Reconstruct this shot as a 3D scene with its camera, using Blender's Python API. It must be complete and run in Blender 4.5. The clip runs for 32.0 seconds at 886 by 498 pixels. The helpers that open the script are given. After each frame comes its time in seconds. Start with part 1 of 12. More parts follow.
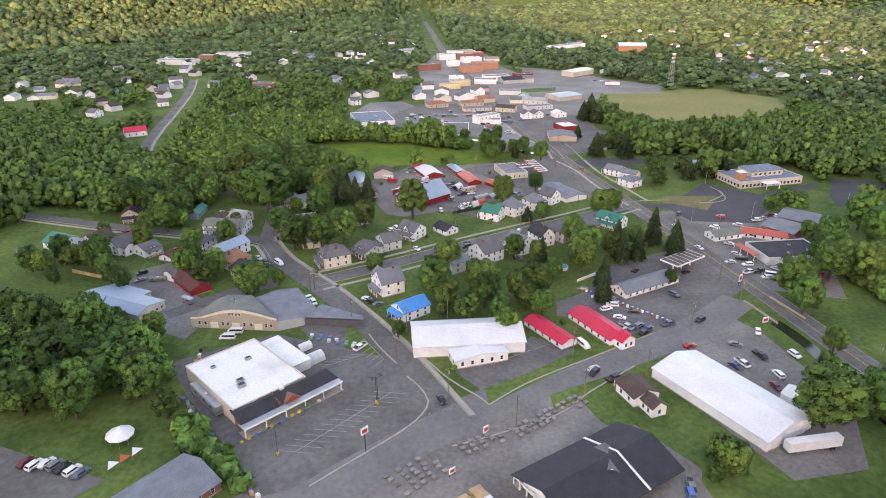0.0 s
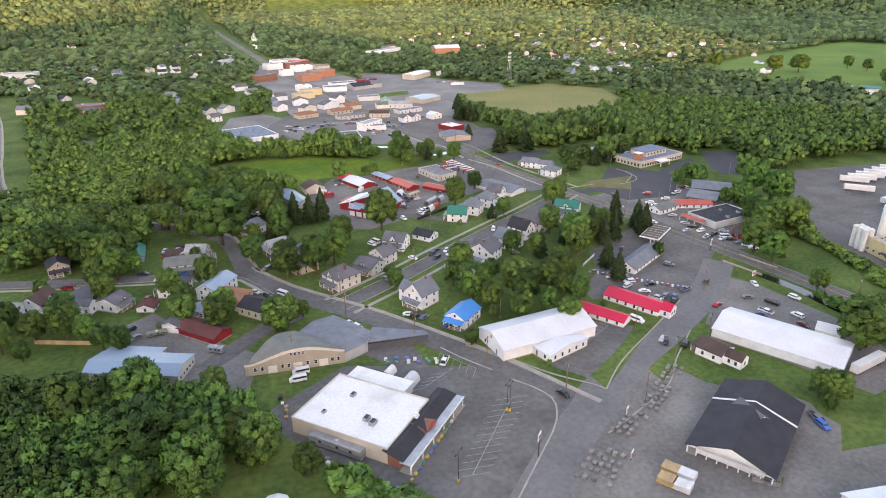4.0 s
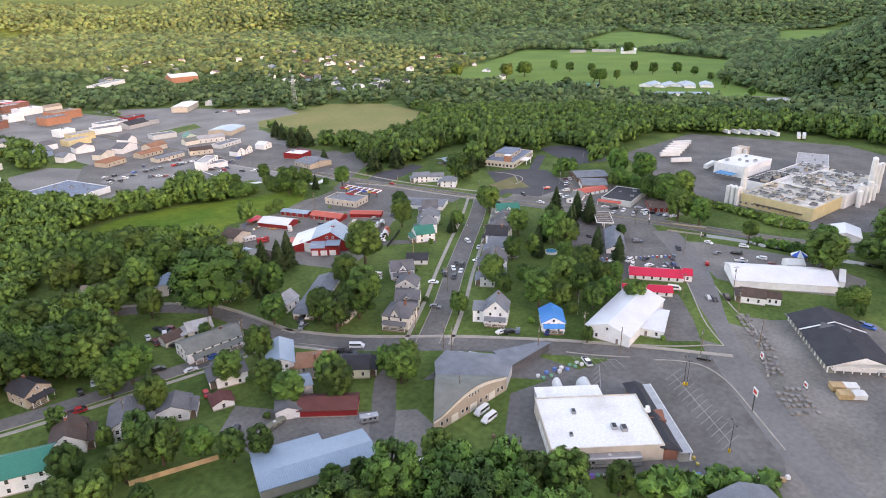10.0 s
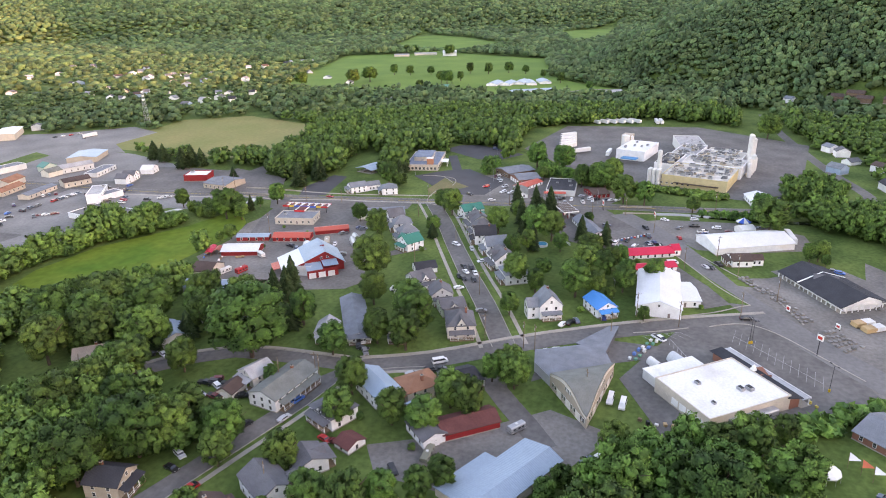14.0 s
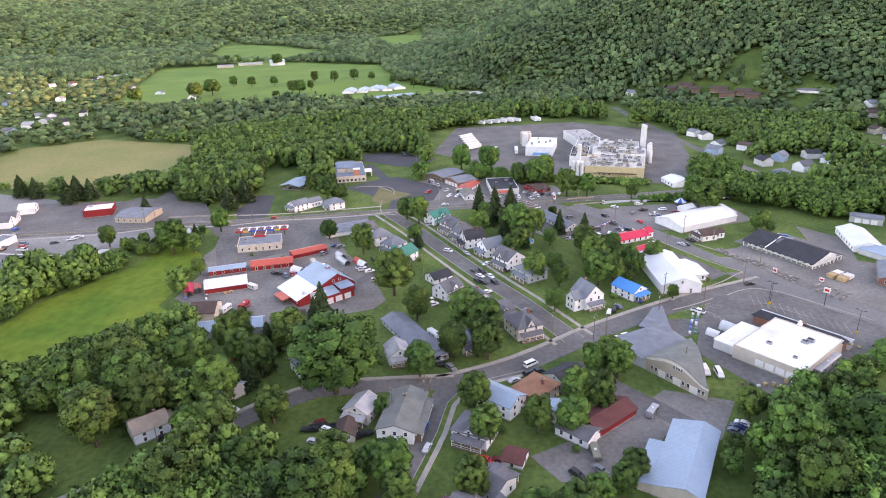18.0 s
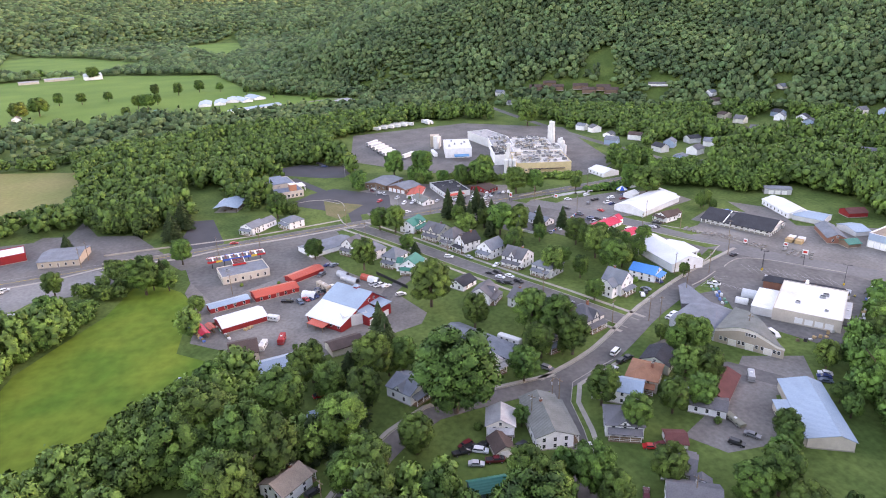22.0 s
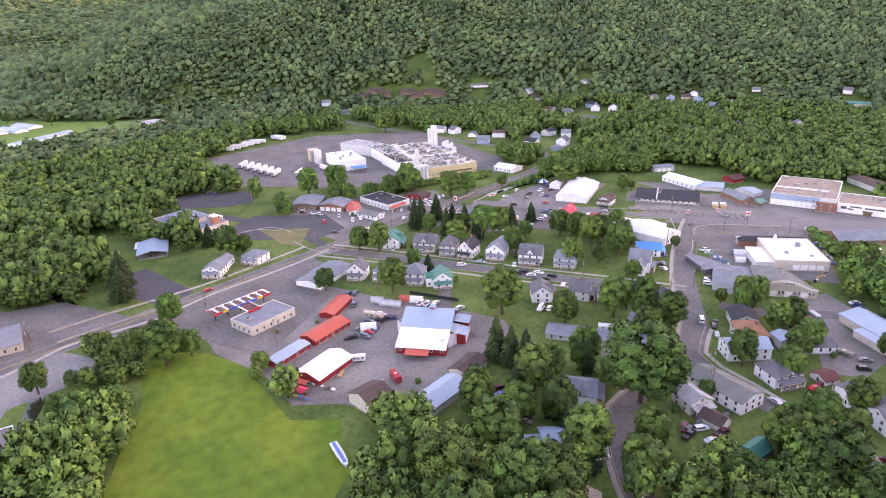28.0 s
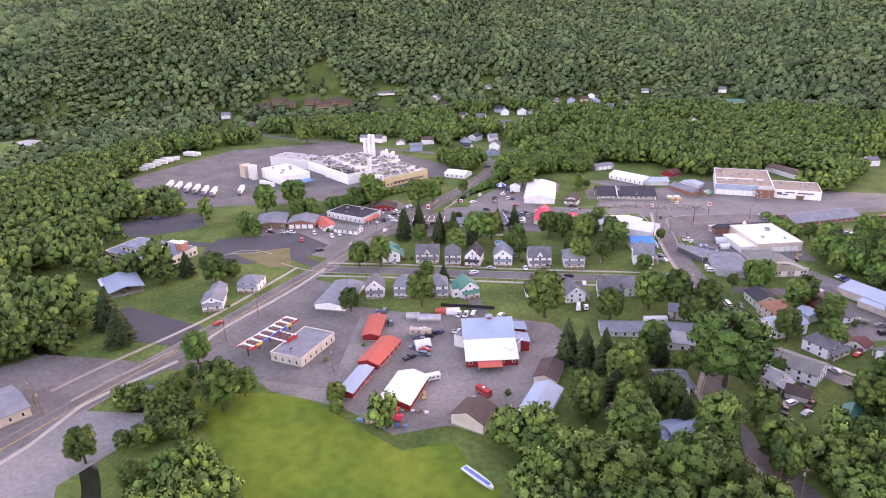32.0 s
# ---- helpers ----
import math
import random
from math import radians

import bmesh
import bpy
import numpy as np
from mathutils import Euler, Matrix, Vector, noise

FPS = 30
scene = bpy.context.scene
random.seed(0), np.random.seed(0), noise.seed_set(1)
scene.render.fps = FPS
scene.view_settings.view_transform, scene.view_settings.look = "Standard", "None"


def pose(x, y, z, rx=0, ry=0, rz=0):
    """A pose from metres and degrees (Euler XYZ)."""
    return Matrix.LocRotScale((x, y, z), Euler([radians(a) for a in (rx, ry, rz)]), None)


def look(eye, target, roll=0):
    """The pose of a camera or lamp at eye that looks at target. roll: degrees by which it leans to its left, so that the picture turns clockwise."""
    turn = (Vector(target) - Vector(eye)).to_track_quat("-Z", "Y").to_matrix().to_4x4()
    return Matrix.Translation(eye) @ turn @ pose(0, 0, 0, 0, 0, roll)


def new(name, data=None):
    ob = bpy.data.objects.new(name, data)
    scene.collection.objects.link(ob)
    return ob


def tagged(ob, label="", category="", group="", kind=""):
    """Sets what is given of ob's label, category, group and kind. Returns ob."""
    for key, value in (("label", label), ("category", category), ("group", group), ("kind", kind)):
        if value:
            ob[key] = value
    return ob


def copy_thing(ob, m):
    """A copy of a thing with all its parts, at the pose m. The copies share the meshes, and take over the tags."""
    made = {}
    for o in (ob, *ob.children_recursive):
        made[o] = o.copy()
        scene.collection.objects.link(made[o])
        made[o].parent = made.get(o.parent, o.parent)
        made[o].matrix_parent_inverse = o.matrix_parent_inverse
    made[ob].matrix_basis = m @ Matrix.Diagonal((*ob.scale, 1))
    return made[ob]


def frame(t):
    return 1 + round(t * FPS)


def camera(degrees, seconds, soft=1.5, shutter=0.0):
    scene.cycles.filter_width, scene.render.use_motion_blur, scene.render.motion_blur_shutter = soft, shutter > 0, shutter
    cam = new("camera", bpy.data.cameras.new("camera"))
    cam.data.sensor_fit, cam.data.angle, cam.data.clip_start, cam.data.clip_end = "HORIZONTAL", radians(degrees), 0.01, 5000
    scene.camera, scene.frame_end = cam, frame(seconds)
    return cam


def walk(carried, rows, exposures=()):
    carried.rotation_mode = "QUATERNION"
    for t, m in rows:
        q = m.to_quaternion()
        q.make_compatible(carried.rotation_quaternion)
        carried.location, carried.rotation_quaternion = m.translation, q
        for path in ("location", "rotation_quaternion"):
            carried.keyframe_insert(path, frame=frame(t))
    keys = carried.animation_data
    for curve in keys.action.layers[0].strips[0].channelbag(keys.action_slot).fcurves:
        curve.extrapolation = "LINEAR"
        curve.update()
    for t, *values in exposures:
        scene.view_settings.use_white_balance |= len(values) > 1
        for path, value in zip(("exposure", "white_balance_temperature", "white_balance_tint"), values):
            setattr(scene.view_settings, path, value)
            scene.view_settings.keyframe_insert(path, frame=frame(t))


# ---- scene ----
cam = camera(68.6, 32.0, soft=1.0)
METRES, EYE, TILT, LEAN, TURN = 727.3, 120.33, 0.803, -0.422, 0.0
ROWS = [
    (0.0, 0.0, 0.0, 0.0, -0.17, -24.13, 0.38),
    (0.5, -0.0164, 0.0007, -0.0001, -2.79, -24.13, 0.37),
    (1.0, -0.0326, 0.0021, -0.0001, -5.35, -24.11, 0.37),
    (1.5, -0.0489, 0.0041, -0.0001, -7.91, -24.1, 0.35),
    (2.0, -0.065, 0.0069, -0.0004, -10.42, -24.08, 0.31),
    (2.5, -0.0809, 0.0105, -0.0004, -12.86, -24.07, 0.28),
    (3.0, -0.0964, 0.0147, -0.0005, -15.32, -23.98, 0.29),
    (3.5, -0.1119, 0.0196, -0.0006, -17.8, -23.86, 0.25),
    (5.5, -0.1714, 0.0459, -0.0008, -27.64, -23.25, 0.22),
    (6.0, -0.1858, 0.0541, -0.001, -30.11, -23.08, 0.18),
    (6.5, -0.1997, 0.0629, -0.001, -32.54, -22.92, 0.18),
    (7.0, -0.213, 0.0721, -0.0009, -34.95, -22.77, 0.26),
    (7.5, -0.2261, 0.0819, -0.001, -37.32, -22.61, 0.22),
    (8.0, -0.2386, 0.0922, -0.0009, -39.69, -22.51, 0.26),
    (8.5, -0.2508, 0.1031, -0.0011, -42.04, -22.37, 0.3),
    (9.0, -0.2625, 0.1145, -0.0011, -44.37, -22.29, 0.31),
    (9.5, -0.2737, 0.1264, -0.0012, -46.69, -22.22, 0.33),
    (10.0, -0.2843, 0.1387, -0.0013, -49.0, -22.17, 0.38),
    (10.5, -0.2944, 0.1516, -0.0014, -51.33, -22.11, 0.41),
    (11.0, -0.304, 0.1649, -0.0015, -53.67, -22.04, 0.42),
    (11.5, -0.3129, 0.1784, -0.0016, -55.98, -22.01, 0.46),
    (12.0, -0.3213, 0.1923, -0.0017, -58.25, -21.97, 0.47),
    (12.5, -0.3289, 0.2065, -0.0018, -60.53, -21.95, 0.46),
    (13.0, -0.3361, 0.221, -0.0019, -62.8, -21.92, 0.48),
    (13.5, -0.3427, 0.2358, -0.0021, -65.1, -21.89, 0.53),
    (14.0, -0.3486, 0.2508, -0.002, -67.39, -21.84, 0.54),
    (14.5, -0.3539, 0.2662, -0.0022, -69.68, -21.75, 0.53),
    (16.5, -0.3696, 0.3284, -0.0012, -78.76, -21.6, 0.67),
    (17.0, -0.3719, 0.3442, -0.0012, -80.97, -21.58, 0.7),
    (17.5, -0.3736, 0.36, -0.0012, -83.17, -21.53, 0.72),
    (18.0, -0.3747, 0.376, -0.0012, -85.37, -21.48, 0.7),
    (18.5, -0.3752, 0.392, -0.0012, -87.58, -21.43, 0.73),
    (19.0, -0.375, 0.4079, -0.001, -89.74, -21.41, 0.75),
    (19.5, -0.3741, 0.4239, -0.001, -91.9, -21.38, 0.77),
    (20.0, -0.3727, 0.4397, -0.0009, -94.05, -21.37, 0.77),
    (20.5, -0.3707, 0.4556, -0.001, -96.2, -21.31, 0.76),
    (21.0, -0.3679, 0.4713, -0.001, -98.32, -21.29, 0.77),
    (21.5, -0.3646, 0.4868, -0.0009, -100.43, -21.25, 0.78),
    (22.0, -0.3607, 0.5023, -0.0008, -102.54, -21.23, 0.8),
    (22.5, -0.3565, 0.5173, -0.0008, -104.65, -21.2, 0.8),
    (23.0, -0.3516, 0.5322, -0.0007, -106.67, -21.15, 0.81),
    (23.5, -0.3462, 0.547, -0.0007, -108.74, -21.11, 0.84),
    (24.0, -0.3402, 0.5616, -0.0005, -110.8, -21.09, 0.86),
    (24.5, -0.3337, 0.5759, -0.0004, -112.86, -21.08, 0.89),
    (25.0, -0.3266, 0.59, -0.0004, -114.91, -21.05, 0.94),
    (25.5, -0.3191, 0.6036, -0.0002, -116.95, -21.06, 1.03),
    (27.5, -0.2849, 0.6528, -0.0013, -124.69, -20.88, 0.95),
    (28.0, -0.2766, 0.6633, -0.0012, -126.42, -20.82, 0.97),
    (28.5, -0.2683, 0.6728, -0.0012, -128.06, -20.77, 0.95),
    (29.0, -0.2588, 0.6829, -0.0011, -129.81, -20.74, 0.89),
    (29.5, -0.2491, 0.6929, -0.0012, -131.61, -20.68, 0.83),
    (30.0, -0.2393, 0.702, -0.0009, -133.31, -20.69, 0.79),
    (30.5, -0.2299, 0.7106, -0.0009, -134.89, -20.59, 0.78),
    (31.0, -0.2204, 0.7187, -0.0008, -136.44, -20.52, 0.77),
    (31.5, -0.2104, 0.7267, -0.0006, -138.03, -20.4, 0.77),
    (32.0, -0.2, 0.7347, -0.0006, -139.67, -20.39, 0.74),
]
walk(cam, [(t, pose(0, 0, EYE, TILT, LEAN, TURN) @ pose(METRES * x, METRES * y, METRES * z, 90 + pitch, roll, yaw)) for t, x, y, z, yaw, pitch, roll in ROWS], [(0.0, 2.88, 8000, 34), (13.0, 3.02, 7850, 36), (19.0, 3.22, 7700, 42), (25.0, 3.3, 7800, 46), (28.0, 3.36, 7850, 56), (32.0, 3.32, 8000, 60)])

# ---- exposure and light ----
SUN_AZ, SUN_EL = 190.0, 7.0
world = bpy.data.worlds.new("sky")
scene.world = world
world.use_nodes = True
wn = world.node_tree.nodes
sky = wn.new("ShaderNodeTexSky")
sky.sky_type, sky.sun_disc = "NISHITA", False
sky.sun_elevation, sky.sun_rotation = radians(SUN_EL), radians(SUN_AZ)
sky.air_density, sky.dust_density, sky.ozone_density = 1.0, 0.8, 1.0
wn["Background"].inputs["Strength"].default_value = 0.15
world.node_tree.links.new(sky.outputs[0], wn["Background"].inputs["Color"])
lamp = bpy.data.lights.new("sun", "SUN")
lamp.energy, lamp.angle, lamp.color = 1.0, radians(0.6), (1.0, 0.6, 0.34)
sun = new("sun", lamp)
sa, se = radians(SUN_AZ), radians(SUN_EL)
sun.matrix_world = look((0, 0, 400), (-math.sin(sa) * math.cos(se), -math.cos(sa) * math.cos(se), 400 - math.sin(se)))
scene.view_settings.exposure = 1.9

# ---- materials ----
MATS = {}


def mat(name, color, rough=0.8, vary=0.25, scale=1.0, fine=8.0, bump=0.15, metal=0.0, island=0.0, obrand=0.0, color2=None, stripe=0.0, stripe_dir=0, spec=0.3, bias=0.5):
    """A weathered surface: two scales of noise on the base colour, fine relief, and per-piece variation."""
    if name in MATS:
        return MATS[name]
    m = bpy.data.materials.new(name)
    m.use_nodes = True
    nt = m.node_tree
    N, K = nt.nodes, nt.links
    b = N["Principled BSDF"]
    b.inputs["Roughness"].default_value = rough
    b.inputs["Metallic"].default_value = metal
    b.inputs["Specular IOR Level"].default_value = spec
    tc = N.new("ShaderNodeTexCoord")
    geo = N.new("ShaderNodeNewGeometry")
    n1 = N.new("ShaderNodeTexNoise")
    n1.inputs["Scale"].default_value, n1.inputs["Detail"].default_value = scale, 5.0
    n2 = N.new("ShaderNodeTexNoise")
    n2.inputs["Scale"].default_value, n2.inputs["Detail"].default_value = fine, 4.0
    K.new(geo.outputs["Position"], n1.inputs["Vector"])
    K.new(geo.outputs["Position"], n2.inputs["Vector"])
    c2 = color2 or tuple(c * (1 - vary) for c in color)
    mix = N.new("ShaderNodeMixRGB")
    mix.inputs[1].default_value, mix.inputs[2].default_value = (*color, 1), (*c2, 1)
    ramp = N.new("ShaderNodeValToRGB")
    ramp.color_ramp.elements[0].position, ramp.color_ramp.elements[1].position = bias - 0.17, bias + 0.17
    K.new(n1.outputs[0], ramp.inputs[0])
    K.new(ramp.outputs[0], mix.inputs[0])
    out = mix.outputs[0]
    hsv = N.new("ShaderNodeHueSaturation")
    K.new(out, hsv.inputs["Color"])
    ma = N.new("ShaderNodeMapRange")
    ma.inputs["From Min"].default_value, ma.inputs["From Max"].default_value = 0.3, 0.7
    ma.inputs["To Min"].default_value, ma.inputs["To Max"].default_value = 1 - vary * 0.6, 1 + vary * 0.4
    K.new(n2.outputs[0], ma.inputs["Value"])
    val = ma.outputs[0]
    for amount, socket in ((island, geo.outputs["Random Per Island"]), (obrand, None)):
        if amount:
            if socket is None:
                socket = N.new("ShaderNodeObjectInfo").outputs["Random"]
            mr = N.new("ShaderNodeMapRange")
            mr.inputs["To Min"].default_value, mr.inputs["To Max"].default_value = 1 - amount, 1 + amount * 0.8
            K.new(socket, mr.inputs["Value"])
            mul = N.new("ShaderNodeMath")
            mul.operation = "MULTIPLY"
            K.new(val, mul.inputs[0])
            K.new(mr.outputs[0], mul.inputs[1])
            val = mul.outputs[0]
            hu = N.new("ShaderNodeMapRange")
            hu.inputs["To Min"].default_value, hu.inputs["To Max"].default_value = 0.5 + 0.045 * amount, 0.5 - 0.045 * amount
            mo = N.new("ShaderNodeMath")
            mo.operation = "FRACT"
            m7 = N.new("ShaderNodeMath")
            m7.operation = "MULTIPLY"
            m7.inputs[1].default_value = 7.31
            K.new(socket, m7.inputs[0])
            K.new(m7.outputs[0], mo.inputs[0])
            K.new(mo.outputs[0], hu.inputs["Value"])
            K.new(hu.outputs[0], hsv.inputs["Hue"])
    K.new(val, hsv.inputs["Value"])
    K.new(hsv.outputs[0], b.inputs["Base Color"])
    hgt = n2.outputs[0]
    if stripe:
        sep = N.new("ShaderNodeSeparateXYZ")
        K.new(tc.outputs["Object"], sep.inputs[0])
        ms = N.new("ShaderNodeMath")
        ms.operation = "MULTIPLY"
        ms.inputs[1].default_value = 2 * math.pi / stripe
        K.new(sep.outputs[stripe_dir], ms.inputs[0])
        si = N.new("ShaderNodeMath")
        si.operation = "SINE"
        K.new(ms.outputs[0], si.inputs[0])
        ad = N.new("ShaderNodeMath")
        ad.operation = "MULTIPLY_ADD"
        ad.inputs[1].default_value = 0.8
        K.new(si.outputs[0], ad.inputs[0])
        K.new(n2.outputs[0], ad.inputs[2])
        hgt = ad.outputs[0]
    if bump:
        bp = N.new("ShaderNodeBump")
        bp.inputs["Strength"].default_value, bp.inputs["Distance"].default_value = bump, 0.1
        K.new(hgt, bp.inputs["Height"])
        K.new(bp.outputs[0], b.inputs["Normal"])
    MATS[name] = m
    return m


GRASS = mat("grass", (0.115, 0.168, 0.045), 0.95, 0.45, 0.045, 0.5, 0.5, color2=(0.052, 0.095, 0.024), spec=0.1)
MEADOW = mat("mown_meadow", (0.15, 0.2, 0.026), 0.95, 0.35, 0.03, 0.22, 0.2, color2=(0.07, 0.145, 0.018), spec=0.1)
HAYFIELD = mat("dry_hay_field", (0.235, 0.21, 0.085), 0.95, 0.2, 0.015, 0.3, 0.3, color2=(0.16, 0.18, 0.06), spec=0.1)
DRY_GRASS = mat("dry_grass", (0.2, 0.165, 0.085), 0.95, 0.35, 0.12, 1.2, 0.4, color2=(0.13, 0.135, 0.06), spec=0.1)
PASTURE = mat("green_pasture", (0.13, 0.215, 0.045), 0.95, 0.2, 0.012, 0.5, 0.3, color2=(0.085, 0.165, 0.035), spec=0.1)
ASPHALT = mat("worn_asphalt", (0.156, 0.147, 0.137), 0.9, 0.35, 0.06, 0.5, 0.1, color2=(0.103, 0.097, 0.09))
STREET = mat("street_asphalt", (0.182, 0.176, 0.169), 0.9, 0.25, 0.05, 0.6, 0.1, color2=(0.138, 0.133, 0.128))
FRESH_ASPHALT = mat("fresh_asphalt", (0.07, 0.07, 0.075), 0.9, 0.2, 0.08, 2.0, 0.1)
GRAVEL = mat("gravel", (0.215, 0.2, 0.18), 0.95, 0.35, 0.045, 0.7, 0.4, color2=(0.125, 0.116, 0.105))
PALE_LOT = mat("pale_paving", (0.235, 0.225, 0.21), 0.95, 0.3, 0.03, 0.6, 0.2, color2=(0.15, 0.145, 0.138))
DIRT = mat("bare_dirt", (0.2, 0.15, 0.11), 0.95, 0.3, 0.1, 2.0, 0.4, color2=(0.14, 0.115, 0.08))
CONCRETE = mat("concrete", (0.36, 0.33, 0.28), 0.9, 0.2, 0.3, 3.0, 0.15)
PAINT_W = mat("white_road_paint", (0.4, 0.4, 0.39), 0.8, 0.4, 0.5, 5.0, 0.0)
PAINT_Y = mat("yellow_road_paint", (0.6, 0.42, 0.05), 0.8, 0.4, 0.5, 5.0, 0.0)
WATER = mat("creek_water", (0.02, 0.025, 0.015), 0.12, 0.2, 0.2, 1.0, 0.1, spec=0.5)
LEAF = mat("leaves", (0.13, 0.238, 0.044), 0.8, 0.5, 0.2, 1.6, 0.5, island=0.42, obrand=0.4, color2=(0.045, 0.1, 0.026), spec=0.25)
# Leaves of the distant woods: distance haze mixed into a greyer, bluer colour.
LEAF_HAZED = mat("haze_tinted_leaves", (0.104, 0.165, 0.064), 0.9, 0.5, 0.02, 0.5, 0.8, island=0.5, color2=(0.054, 0.094, 0.044), spec=0.15)
NEEDLE = mat("needles", (0.056, 0.1, 0.04), 0.9, 0.4, 0.3, 2.0, 0.8, island=0.2, obrand=0.2, spec=0.15)
BARK = mat("bark", (0.12, 0.09, 0.065), 0.95, 0.4, 0.8, 6.0, 0.6)
GLASS = mat("window_glass", (0.03, 0.035, 0.04), 0.08, 0.1, 0.5, 1.0, 0.0, spec=0.6)
TRIM = mat("white_trim", (0.75, 0.75, 0.73), 0.6, 0.1, 0.5, 4.0, 0.05)
DARK = mat("dark_metal", (0.03, 0.03, 0.033), 0.5, 0.2, 1.0, 5.0, 0.0)
STEEL = mat("galvanised_steel", (0.42, 0.43, 0.44), 0.45, 0.2, 0.5, 4.0, 0.05, metal=0.6)
RUBBER = mat("rubber", (0.02, 0.02, 0.02), 0.9, 0.2, 2.0, 5.0, 0.0)
WOOD = mat("weathered_wood", (0.24, 0.17, 0.11), 0.9, 0.35, 0.6, 5.0, 0.2, obrand=0.15)
BRICK = mat("red_brick", (0.26, 0.1, 0.065), 0.9, 0.3, 0.4, 4.0, 0.25)
FLOOR_DIRT = mat("forest_floor", (0.035, 0.05, 0.018), 0.95, 0.4, 0.05, 0.6, 0.5)


def wallmat(key):
    cols = dict(white=(0.82, 0.82, 0.82), cream=(0.68, 0.64, 0.56), tan=(0.5, 0.42, 0.33), brick=(0.26, 0.115, 0.08), red=(0.3, 0.022, 0.022), grey=(0.42, 0.43, 0.44), blue=(0.3, 0.4, 0.52),
                green=(0.5, 0.56, 0.47), yellow=(0.66, 0.54, 0.3), brown=(0.2, 0.13, 0.09), dark=(0.1, 0.1, 0.11), orange=(0.45, 0.2, 0.12), pink=(0.6, 0.42, 0.4), stone=(0.4, 0.34, 0.27), pale=(0.6, 0.61, 0.6), beige=(0.57, 0.51, 0.43))
    lap = key not in ("brick", "stone", "orange")
    return mat(key + ("_siding" if lap else "_masonry"), cols[key], 0.75, 0.14, 0.35, 3.0, 0.35 if lap else 0.2, stripe=0.16 if lap else 0.0, stripe_dir=2)


def roofmat(key):
    cols = dict(grey=(0.15, 0.15, 0.16), dark=(0.045, 0.047, 0.055), brown=(0.1, 0.068, 0.058), red=(0.62, 0.02, 0.06), rust=(0.5, 0.085, 0.05), blue=(0.03, 0.25, 0.6), green=(0.02, 0.19, 0.14), white=(0.66, 0.67, 0.68),
                metal=(0.27, 0.36, 0.44), orange=(0.34, 0.16, 0.095), slate=(0.2, 0.22, 0.245), tan=(0.34, 0.265, 0.205), weathered=(0.17, 0.165, 0.16), pale=(0.4, 0.4, 0.4), olive=(0.19, 0.2, 0.18), maroon=(0.15, 0.055, 0.05), steelblue=(0.19, 0.235, 0.3), membrane=(0.68, 0.68, 0.66))
    if key in ("red", "rust", "blue", "green", "white", "metal"):
        return mat(key + "_sheet_roof", cols[key], 0.45, 0.12, 0.12, 1.5, 0.3, stripe=0.6, stripe_dir=0)
    if key == "membrane":
        return mat("membrane_roof", cols[key], 0.7, 0.16, 0.09, 1.2, 0.03, color2=(0.5, 0.48, 0.44), bias=0.64)
    return mat(key + "_shingle", cols[key], 0.92, 0.25, 0.25, 3.0, 0.35, stripe=0.35, stripe_dir=1)


# ---- mesh helpers ----
def mesh_of(name, verts, faces, materials=(), mi=None, smooth=False):
    me = bpy.data.meshes.new(name)
    me.from_pydata([tuple(v) for v in verts], [], [tuple(f) for f in faces])
    for m in materials:
        me.materials.append(m)
    if mi is not None:
        me.polygons.foreach_set("material_index", mi)
    if smooth:
        me.polygons.foreach_set("use_smooth", [True] * len(me.polygons))
    me.update()
    return me


